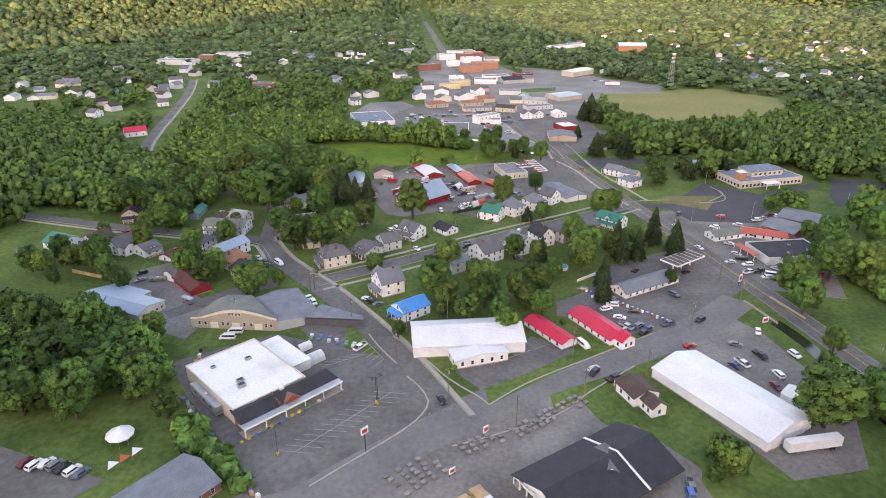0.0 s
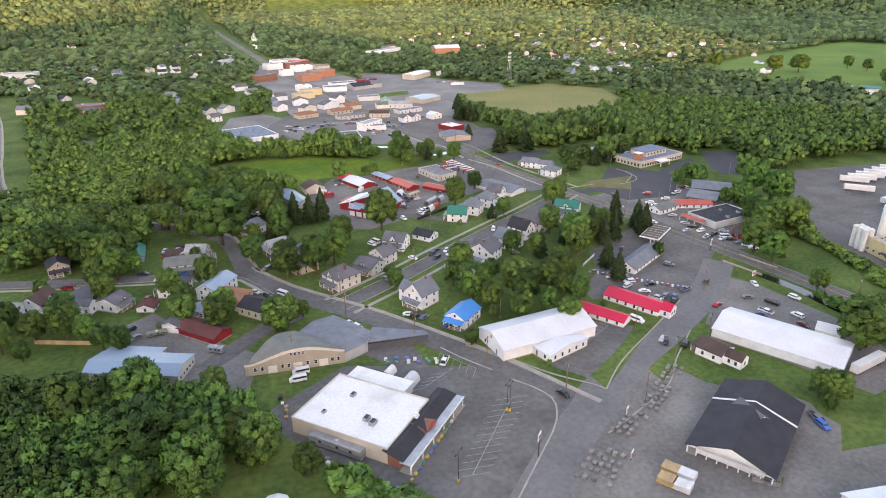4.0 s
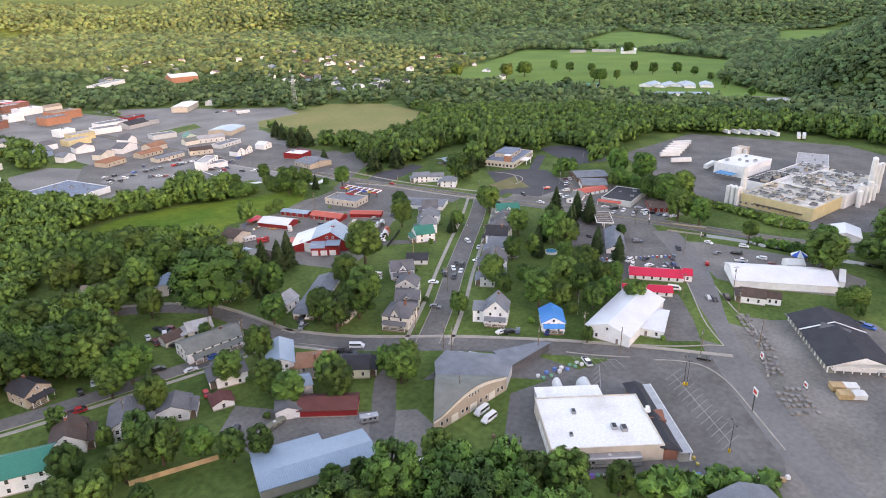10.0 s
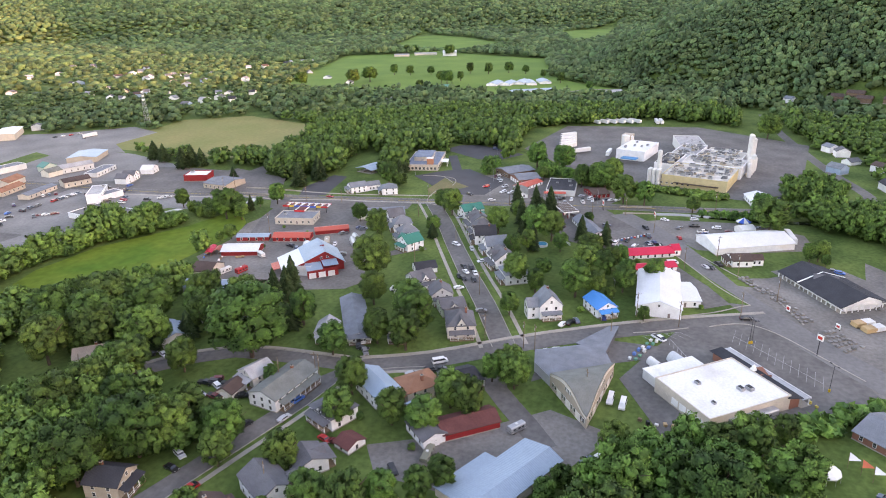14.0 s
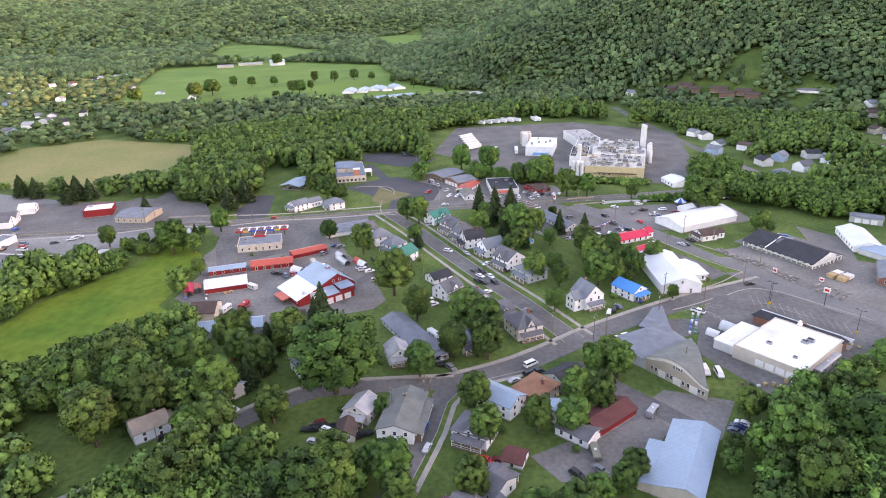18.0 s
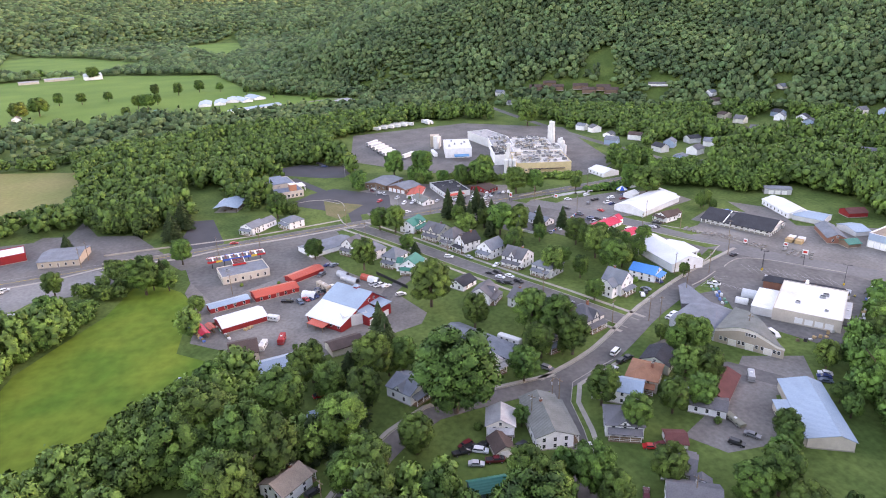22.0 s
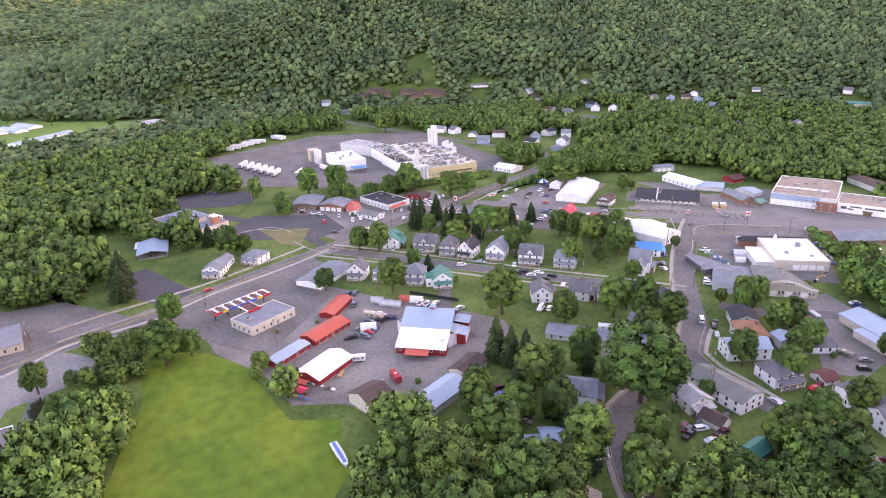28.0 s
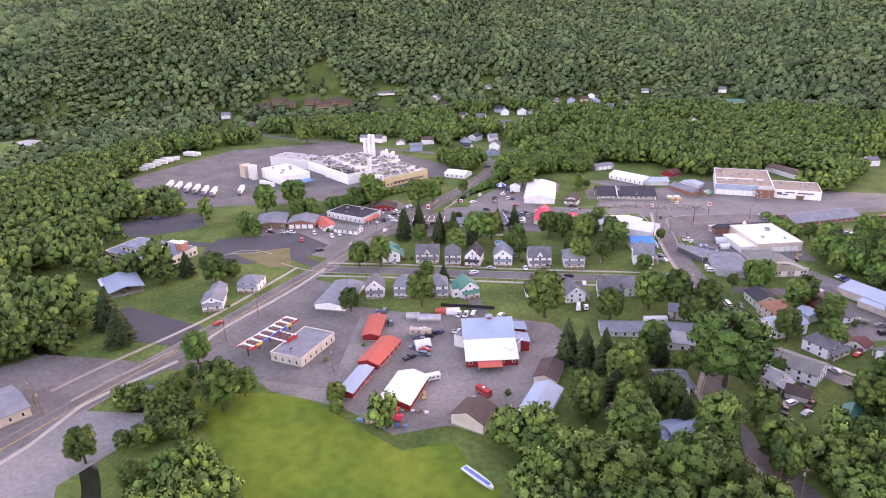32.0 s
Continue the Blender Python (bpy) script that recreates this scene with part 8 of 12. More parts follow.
building("house", 971.4, 1414.1, 76, 11.9, 10.1, 4.4, 3.0, "white", "brown", "x", "white house with a brown roof among trees", "house", windows="", z=None, gap=4.0, group="houses scattered in the trees")
KEEP_CLEAR.append(sightline(531.0, 63.1, 161, 7, 14))
building("apartment_row", 528.3, 55.2, 71, 16, 11, 4.6, 2.4, "brown", "brown", "x", "long brown apartment row on the wooded hillside", "apartments", windows="f", z=None, gap=4.0, group="brown apartment rows on the hill", storeys=2, wh=1.2)
building("apartment_row", 533.7, 71.0, 71, 16, 11, 4.6, 2.4, "brown", "brown", "x", "long brown apartment row on the wooded hillside", "apartments", windows="f", z=None, gap=4.0, group="brown apartment rows on the hill", storeys=2, wh=1.2)
KEEP_CLEAR.append(sightline(516.0, 48.8, 159, 7, 14))
building("apartment_row", 516.0, 48.8, 69, 14, 11, 4.6, 2.4, "brown", "brown", "x", "long brown apartment row on the wooded hillside", "apartments", windows="f", z=None, gap=4.0, group="brown apartment rows on the hill", storeys=2, wh=1.2)
KEEP_CLEAR.append(sightline(499.7, 26.0, 158, 7, 14))
building("apartment_row", 499.7, 26.0, 68, 18, 11, 4.6, 2.4, "brown", "brown", "x", "long brown apartment row on the wooded hillside", "apartments", windows="f", z=None, gap=4.0, group="brown apartment rows on the hill", storeys=2, wh=1.2)
KEEP_CLEAR.append(sightline(483.8, 12.4, 156, 7, 14))
building("apartment_row", 480.4, 4.7, 66, 16, 11, 4.6, 2.4, "brown", "brown", "x", "long brown apartment row on the wooded hillside", "apartments", windows="f", z=None, gap=4.0, group="brown apartment rows on the hill", storeys=2, wh=1.2)
building("apartment_row", 487.2, 20.1, 66, 16, 11, 4.6, 2.4, "brown", "brown", "x", "long brown apartment row on the wooded hillside", "apartments", windows="f", z=None, gap=4.0, group="brown apartment rows on the hill", storeys=2, wh=1.2)
KEEP_CLEAR.append(sightline(469.8, -1.0, 155, 7, 14))
building("apartment_row", 469.8, -1.0, 65, 16, 11, 4.6, 2.4, "brown", "brown", "x", "long brown apartment row on the wooded hillside", "apartments", windows="f", z=None, gap=4.0, group="brown apartment rows on the hill", storeys=2, wh=1.2)
KEEP_CLEAR.append(sightline(447.0, -48.4, 151, 13.2, 40))
building("house", 447.0, -48.4, 61, 22, 8, 2.8, 1.6, "white", "grey", "x", "long low white house on a hillside lawn", "house", windows="f", z=None, gap=4.0, group="houses scattered in the trees")
KEEP_CLEAR.append(sightline(234.1, -195.1, 120, 6.6, 30))
building("house", 234.1, -195.1, 30, 11, 9, 4.8, 2.6, "blue", "metal", "y", "pale blue house with a blue metal roof on the hill", "house", windows="f", z=None, gap=4.0, group="houses scattered in the trees")
KEEP_CLEAR.append(sightline(250.5, -196.5, 121, 6.0, 30))
building("house", 250.5, -196.5, 31, 10, 9, 3.0, 2.4, "tan", "brown", "x", "tan house with a brown roof on the hill", "house", windows="f", z=None, gap=4.0, group="houses scattered in the trees")
KEEP_CLEAR.append(sightline(203.2, -214.3, 117, 6.6, 30))
building("house", 203.2, -214.3, 27, 11, 9, 3.0, 2.4, "white", "grey", "y", "white house with a grey roof on the hill", "house", windows="f", z=None, gap=4.0, group="houses scattered in the trees")
KEEP_CLEAR.append(sightline(136.2, -112.2, 116, 5.4, 30))
building("house", 136.2, -112.2, 26, 9, 8, 4.6, 3.2, "white", "grey", "y", "small white gabled house among tall trees", "house", windows="f", z=None, gap=4.0, group="houses scattered in the trees")
KEEP_CLEAR.append(sightline(98.3, -276.2, 109, 15.6, 34))
building("house", 98.3, -276.2, 19, 26, 9, 2.8, 1.8, "beige", "green", "x", "long low house with a teal metal roof", "house", windows="f", z=None, gap=4.0, group="houses scattered in the trees")
KEEP_CLEAR.append(sightline(24.2, -306.3, 104, 9.0, 30))
building("house", 24.2, -306.3, 14, 15, 9, 3.0, 2.4, "white", "slate", "x", "white house with a slate roof high on the hill", "house", windows="f", z=None, gap=4.0, group="houses scattered in the trees")
KEEP_CLEAR.append(sightline(287.9, -115.5, 126, 6.6, 30))
building("house", 287.9, -115.5, 36, 11, 10, 5.0, 3.0, "white", "grey", "y", "tall white gabled house on the hill foot", "house", windows="f", z=None, gap=4.0, group="houses scattered in the trees")
KEEP_CLEAR.append(sightline(247.3, -95.8, 125, 6.6, 30))
building("house", 247.3, -95.8, 35, 11, 10, 5.0, 3.0, "brick", "dark", "y", "dark red house with white trim on the hill foot", "house", windows="f", z=None, gap=4.0, group="houses scattered in the trees")
KEEP_CLEAR.append(sightline(171.9, 7.9, 125, 6.0, 30))
building("house", 171.9, 7.9, 35, 10, 9, 4.6, 2.8, "white", "slate", "y", "white gabled house under tall trees", "house", windows="f", z=None, gap=4.0, group="houses scattered in the trees")
KEEP_CLEAR.append(sightline(971, 1414, -135, 12, 38))
# ---- large single buildings ----
def slab(b, pts, th=0.15, m=0):
    """A thin plate over a polygon of points given anticlockwise from above."""
    n = len(pts)
    vs = [tuple(p) for p in pts] + [(x, y, z - th) for x, y, z in pts]
    b.add(vs, [tuple(range(n)), tuple(range(2 * n - 1, n - 1, -1))] + [(i + n, (i + 1) % n + n, (i + 1) % n, i) for i in range(n)], m)


def supermarket():
    T = building("supermarket", -61.3, 171.0, 44, 24, 31, 6.2, 0.4, "beige", "membrane", "flat", "supermarket with a white membrane roof, tan walls and brick front", "supermarket", windows="")
    T.scale.z = 0.8
    dk, br = roofmat("dark"), wallmat("brick")
    b = Build()
    b.box(-12, -19.5, 0, 20, -15.52, 4.3)
    F = part("front_block", b.mesh("front_block", br), T, "red brick front with a mansard roof")
    b = Build()
    slab(b, [(-12.6, -20.6, 3.9), (20.6, -20.6, 3.9), (18.6, -17.4, 6.9), (-10.6, -17.4, 6.9)], 0.2)
    slab(b, [(-10.6, -17.4, 6.9), (18.6, -17.4, 6.9), (20.6, -14.2, 4.6), (-12.6, -14.2, 5.9)], 0.2)
    slab(b, [(20.6, -20.6, 3.9), (20.6, -14.2, 4.6), (18.6, -17.4, 6.9)], 0.2)
    slab(b, [(-12.6, -14.2, 5.9), (-12.6, -20.6, 3.9), (-10.6, -17.4, 6.9)], 0.2)
    part("mansard_roof", b.mesh("mansard_roof", dk), F, "dark shingled mansard roof")
    b = Build().extrude_x([(-20.7, 4.0), (-15.8, 4.0), (-15.8, 7.0), (-20.7, 5.2)], -0.1, 0.1)
    b.add([(1, -20.9, 3.9), (7, -20.9, 3.9), (4, -20.9, 6.2), (1, -18, 3.9), (7, -18, 3.9), (4, -18, 6.2)], [(0, 1, 2), (5, 4, 3), (1, 0, 3, 4), (2, 1, 4, 5), (0, 2, 5, 3)])
    part("entrance_gable", b.mesh("entrance_gable", br), F, "brick entrance gable with a red sign")
    part("sign_panel", Build().box(2.6, -21.0, 4.3, 5.4, -20.9, 5.2).mesh("sign_panel", mat("sign_red", (0.6, 0.04, 0.03), 0.5)), F)
    b = Build().box(-13, -23.2, 3.5, 20.5, -19.6, 3.75).box(-13, -23.25, 3.3, 20.5, -23.05, 3.95, 1)
    C = part("canopy", b.mesh("canopy", STEEL, TRIM), T, "white-edged canopy over the shopfront")
    post = Build().box(-0.15, -0.15, 0, 0.15, 0.15, 3.5).mesh("post", TRIM)
    for i in range(6):
        part("post", post, C, m=pose(-12.6 + i * 6.5, -22.9, 0))
    part("walkway", Build().box(-13, -23.6, -0.1, 20.5, -19.55, 0.18).mesh("walkway", CONCRETE), T, "concrete walkway under the canopy")
    for i in range(9):
        part("shop_window", win(2.2, 2.2), T, m=pose(-9.5 + i * 3.4, -19.5, 1.7))
    b = Build().box(12.02, -6, 0, 20, 14, 4.4).box(11.9, -6.2, 4.4, 20.2, 14.2, 4.6, 1)
    part("annex", b.mesh("annex", wallmat("pale"), roofmat("membrane")), T, "low white-roofed annex")
    b = Build()
    b.box(2.6, -16.8, 6.4, 4.0, -15.4, 7.4).box(2.9, -16.5, 7.4, 3.7, -15.7, 8.2)
    b.add([(2.7, -16.7, 8.2), (3.9, -16.7, 8.2), (3.9, -15.5, 8.2), (2.7, -15.5, 8.2), (3.3, -16.1, 9.1)], [(0, 1, 4), (1, 2, 4), (2, 3, 4), (3, 0, 4), (3, 2, 1, 0)])
    part("cupola", b.mesh("cupola", TRIM), T, "white cupola on the mansard")
    for x in (-10, -6.5, -3, 0.5):
        part("garage_door", garage_door(2.6, 2.8, TRIM), T, "white loading door", pose(x + 2, 15.5, 0.9, 0, 0, 180))


supermarket()


def lumber_store():
    """White store under a broad black roof with a colonnade along two sides."""
    x, y, yaw, L, W = 40.0, 129.2, -147.2, 38.0, 22
    T = thing("lumber_store", x, y, yaw, "white lumber store with a black shingle roof and colonnade", "store")
    T.scale.z = 0.82
    b = Build()
    gable_walls(b, L - 3, W - 5, 3.4, 4.0, "x")
    part("wall", b.mesh("wall", wallmat("white")), T)
    b = Build()
    gable_roof(b, L, W, 3.3, 4.6, "x", 0.5, 0.22)
    part("roof", b.mesh("roof", roofmat("dark")), T)
    b = Build()
    for xx in (-L * 0.17,):
        slab(b, [(xx, -W / 2 - 0.5, 3.75), (xx + 0.6, -W / 2 - 0.5, 3.75), (xx + 0.6, 0, 8.22), (xx, 0, 8.22)], 0.3)
        slab(b, [(xx, 0, 8.22), (xx + 0.6, 0, 8.22), (xx + 0.6, W / 2 + 0.5, 3.75), (xx, W / 2 + 0.5, 3.75)], 0.3)
    part("parapet_coping", b.mesh("parapet_coping", TRIM), T, "white raised fire wall across the roof")
    b = Build()
    vs = [(L / 2 + 0.36, -6.0, 5.4), (L / 2 + 0.36, 6.0, 5.4), (L / 2 + 0.36, 0, 7.9)]
    b.add(vs + [(a - 0.3, c, d) for a, c, d in vs], [(0, 1, 2), (5, 4, 3), (1, 0, 3, 4), (2, 1, 4, 5), (0, 2, 5, 3)])
    part("gable_panel", b.mesh("gable_panel", TRIM), T, "white boarded gable")
    part("beam", Build().box(-L / 2, -W / 2 + 0.1, 2.85, L / 2, -W / 2 + 0.35, 3.25).box(L / 2 - 0.35, -W / 2, 2.85, L / 2 - 0.1, W / 2, 3.25).mesh("beam", TRIM), T)
    post = Build().box(-0.16, -0.16, 0, 0.16, 0.16, 2.9).mesh("post", TRIM)
    for i in range(15):
        part("post", post, T, m=pose(-L / 2 + 0.3 + i * (L - 0.6) / 14, -W / 2 + 0.22, 0))
    for i in range(1, 9):
        part("post", post, T, m=pose(L / 2 - 0.22, -W / 2 + i * (W - 0.4) / 8, 0))
    for i in range(11):
        part("window", win(1.2, 1.5), T, m=pose(-16.5 + i * 3.3, -W / 2 + 2.5, 1.8))
    part("porch_floor", Build().box(-L / 2, -W / 2, -0.1, L / 2, -W / 2 + 2.5, 0.15).mesh("porch_floor", CONCRETE), T)


lumber_store()


def arch_hall():
    """A fan-shaped masonry hall: two bowed gable fronts meet at one corner under a curved roof."""
    T = thing("arched_hall", 1.3, 2.2, 0, "tan masonry hall with a grey bow-shaped roof", "hall")
    c, se, nw = Vector((-92.4, 204.8)), Vector((-60.3, 201.9)), Vector((-74.1, 220.2))
    n = 22

    def h(u):
        return 4.3 + 0.9 * u + 3.3 * max(0.0, math.sin(math.pi * min(1.0, max(0.0, (u - 0.08) / 0.92)))) ** 1.25
    walls, roof, trim = Build(), Build(), Build()
    for a, bpt in ((c, se), (nw, c)):
        for i in range(n):
            u0, u1 = i / n, (i + 1) / n
            p, q = a.lerp(bpt, u0), a.lerp(bpt, u1)
            k0, k1 = (h(u0), h(u1)) if a is c else (h(1 - u0), h(1 - u1))
            walls.add([(p.x, p.y, -0.2), (q.x, q.y, -0.2), (q.x, q.y, k1), (p.x, p.y, k0)], [(0, 1, 2, 3)])
            nn = Vector((q.y - p.y, p.x - q.x)).normalized() * 0.12
            trim.add([(p.x + nn.x, p.y + nn.y, k0 - 0.75 - 0.35 * (k0 - 4.5) / 3), (q.x + nn.x, q.y + nn.y, k1 - 0.75 - 0.35 * (k1 - 4.5) / 3), (q.x + nn.x, q.y + nn.y, k1), (p.x + nn.x, p.y + nn.y, k0)], [(0, 1, 2, 3)])
    walls.add([(se.x, se.y, -0.2), (nw.x, nw.y, -0.2), (nw.x, nw.y, h(1)), (se.x, se.y, h(1))], [(0, 1, 2, 3)])
    part("wall", walls.mesh("wall", wallmat("stone")), T)
    part("fascia", trim.mesh("fascia", wallmat("cream")), T, "cream bowed fascia")
    m = 6
    for i in range(n):
        for j in range(m):
            q = []
            for u, v in ((i / n, j / m), ((i + 1) / n, j / m), ((i + 1) / n, (j + 1) / m), (i / n, (j + 1) / m)):
                p = c.lerp(se, u).lerp(c.lerp(nw, u), v)
                q.append((p.x, p.y, h(u) + 0.12))
            roof.add(q, [(0, 1, 2, 3)])
    part("roof", mesh_of("roof", roof.v, roof.f, (roofmat("olive"),), smooth=True), T, "grey rolled roofing on a bowed roof")
    d1, a1 = (se - c).normalized(), math.degrees(math.atan2(se.y - c.y, se.x - c.x))
    d2, a2 = (c - nw).normalized(), math.degrees(math.atan2(c.y - nw.y, c.x - nw.x))
    for a, d, ang, ln in ((c, d1, a1, (se - c).length), (nw, d2, a2, (c - nw).length)):
        for f in (0.1, 0.17, 0.37, 0.43, 0.62, 0.7, 0.87, 0.93):
            p = a + d * ln * f
            part("window", win(0.9, 1.3), T, m=pose(p.x, p.y, 2.1, 0, 0, ang))
        for f in (0.46, 0.5, 0.54, 0.58):
            p = a + d * ln * f + Vector((d.y, -d.x)) * 0.14
            part("window", win(0.7, 1.0), T, "small upper window", pose(p.x, p.y, 6.2, 0, 0, ang))
        for f in (0.27, 0.52, 0.78):
            p = a + d * ln * f
            part("garage_door", garage_door(2.6, 2.5, wallmat("cream")), T, "cream loading door", pose(p.x, p.y, 0.05, 0, 0, ang))
    # lower wing behind, and the lean-to along the car park
    b = Build()
    pts = [(-60.3, 202.0), (-51.5, 206.0), (-48.5, 213.5), (-58.5, 229.5), (-66.5, 227.5), (-74.0, 220.1)]
    b.prism(pts, -0.2, 3.6)
    Wg = part("rear_wing", b.mesh("rear_wing", wallmat("grey")), T, "grey rear wing")
    b = Build()
    r0, r1 = (-61, 211, 5.4), (-58, 217, 5.4)
    ring = [(*p, 3.7) for p in pts]
    for i in range(len(ring)):
        p, q = ring[i], ring[(i + 1) % len(ring)]
        e = r0 if (p[1] + q[1]) / 2 < 214 else r1
        b.add([p, q, e], [(0, 1, 2)])
    b.add([ring[2], r1, r0], [(0, 1, 2)])
    b.add([ring[5], r0, r1], [(0, 1, 2)])
    part("rear_roof", b.mesh("rear_roof", roofmat("slate")), Wg, "blue-grey low roof")
    b = Build()
    slab(b, [(-52.0, 206.2, 3.5), (-29.6, 204.8, 3.2), (-30.2, 208.5, 2.7), (-47.0, 217.5, 2.7)], 0.2)
    b.prism([(-51.6, 206.4), (-29.9, 205.1), (-30.5, 208.2), (-47.0, 217.0)], -0.1, 2.6, 1)
    part("lean_to", b.mesh("lean_to", roofmat("slate"), wallmat("dark")), T, "low dark side wing with a grey roof")
    return T


arch_hall()


def metal_shed():
    T = building("metal_shed", -122.8, 221.8, -24, 31, 12.5, 3.4, 1.7, "beige", "metal", "x", "long tan shed with pale blue-grey metal roofs", "shed", windows="", off=-2.0)
    b = Build()
    slab(b, [(-15.5, 6.4, 3.3), (4.0, 6.4, 3.3), (4.0, 11, 2.9), (-15.5, 11, 2.9)][::1], 0.15)
    b.box(-15, 6.3, 0, 3.6, 10.7, 2.85, 1)
    part("lean_to", b.mesh("lean_to", roofmat("metal"), wallmat("beige")), T)
    for i in range(5):
        part("window", win(1.0, 1.0), T, m=side_pose("r", -4.4 + i * 2.2, 31, 12.5, 1.7))


metal_shed()


def red_barn():
    """A red timber barn with a tall gable, a long patched metal roof, lean-tos and white doors."""
    T = thing("red_barn", -11.5, 354.6, -137, "large red timber barn with a pale blue and white metal roof", "barn")
    T.scale.z = 0.85
    rw = wallmat("red")
    L, W = 19, 28
    # ridge nearer the back; the front slope is long
    prof = [(-14, 3.6), (14, 4.6), (5.5, 12.0), (-4, 7.6)]
    b = Build().box(-L / 2, -14, -0.2, L / 2, 14, 3.6)
    b.extrude_x([(-14, 3.6), (14, 3.6), (14, 4.6), (5.5, 11.8), (-4, 7.4)], -L / 2, L / 2)
    part("wall", b.mesh("wall", rw), T)
    b = Build()
    slab(b, [(-L / 2 - 0.6, -4.4, 7.7), (L / 2 + 0.6, -4.4, 7.7), (L / 2 + 0.6, 5.5, 12.25), (-L / 2 - 0.6, 5.5, 12.25)])
    slab(b, [(-L / 2 - 0.6, 5.5, 12.25), (L / 2 + 0.6, 5.5, 12.25), (L / 2 + 0.6, 14.8, 4.4), (-L / 2 - 0.6, 14.8, 4.4)])
    part("roof", b.mesh("roof", roofmat("metal")), T, "pale blue metal upper roof")
    b = Build()
    slab(b, [(-L / 2 - 0.4, -14.8, 3.6), (L / 2 + 0.4, -14.8, 3.6), (L / 2 + 0.4, -4.0, 7.66), (-L / 2 - 0.4, -4.0, 7.66)])
    part("lower_roof", b.mesh("lower_roof", roofmat("white")), T, "white metal lower roof")
    b = Build().box(L / 2 + 0.02, -4, 0, L / 2 + 6, 10, 5.0)
    lt = part("lean_to", b.mesh("lean_to", rw), T)
    b = Build()
    slab(b, [(L / 2 - 0.1, -4.4, 6.6), (L / 2 + 6.4, -4.4, 4.9), (L / 2 + 6.4, 3, 4.9), (L / 2 - 0.1, 3, 6.6)])
    slab(b, [(L / 2 - 0.1, 3.4, 7.2), (L / 2 + 6.4, 3.4, 6.4), (L / 2 + 6.4, 10.4, 6.4), (L / 2 - 0.1, 10.4, 7.2)])
    part("lean_to_roof", b.mesh("lean_to_roof", roofmat("metal")), lt)
    for u in (-2, 2.4, 6.8):
        part("garage_door", garage_door(3.0, 3.0, TRIM), lt, "white barn door", side_pose("r", u, L + 12, W, 0.05))
    for u, z in ((-4, 5.2), (-1, 5.2), (2, 5.2), (5, 5.2), (8, 5.2), (3.5, 8.6), (6.5, 8.6)):
        part("window", win(0.9, 1.1), T, m=side_pose("r", u, L + 0.1, W, z))
    b = Build().box(-0.9, -0.9, 0, 0.9, 0.9, 1.3)
    b.add([(-1.3, -1.3, 1.3), (1.3, -1.3, 1.3), (1.3, 1.3, 1.3), (-1.3, 1.3, 1.3), (0, 0, 2.6)], [(0, 1, 4), (1, 2, 4), (2, 3, 4), (3, 0, 4), (3, 2, 1, 0)], 1)
    part("cupola", b.mesh("cupola", rw, roofmat("metal")), T, "red cupola with a small metal roof", pose(1, 5.6, 11.6))
    b = Build()
    slab(b, [(-5.5, -18.4, 2.7), (3.5, -18.4, 2.7), (3.5, -14.1, 3.4), (-5.5, -14.1, 3.4)])
    aw = part("awning", b.mesh("awning", roofmat("rust")), T, "orange-red metal awning on posts")
    post = Build().box(-0.1, -0.1, 0, 0.1, 0.1, 2.7).mesh("post", WOOD)
    for x in (-5.2, -1, 3.2):
        part("post", post, aw, m=pose(x, -18.2, 0))
    for i in range(5):
        part("window", win(1.0, 1.1), T, m=pose(-8 + i * 4, -14, 2.2))


red_barn()


def silo(T, x, y, r, h, label=""):
    b = Build().tube((0, 0, -0.2), (0, 0, h), r, r, 16).tube((0, 0, h), (0, 0, h + 0.6), r, r * 0.35, 16)
    return part("silo", b.mesh("silo", mat("silo_white", (0.68, 0.68, 0.66), 0.4, 0.15, 0.2, 1.0, 0.03)), T, label or "tall white silo", pose(x, y, 0))


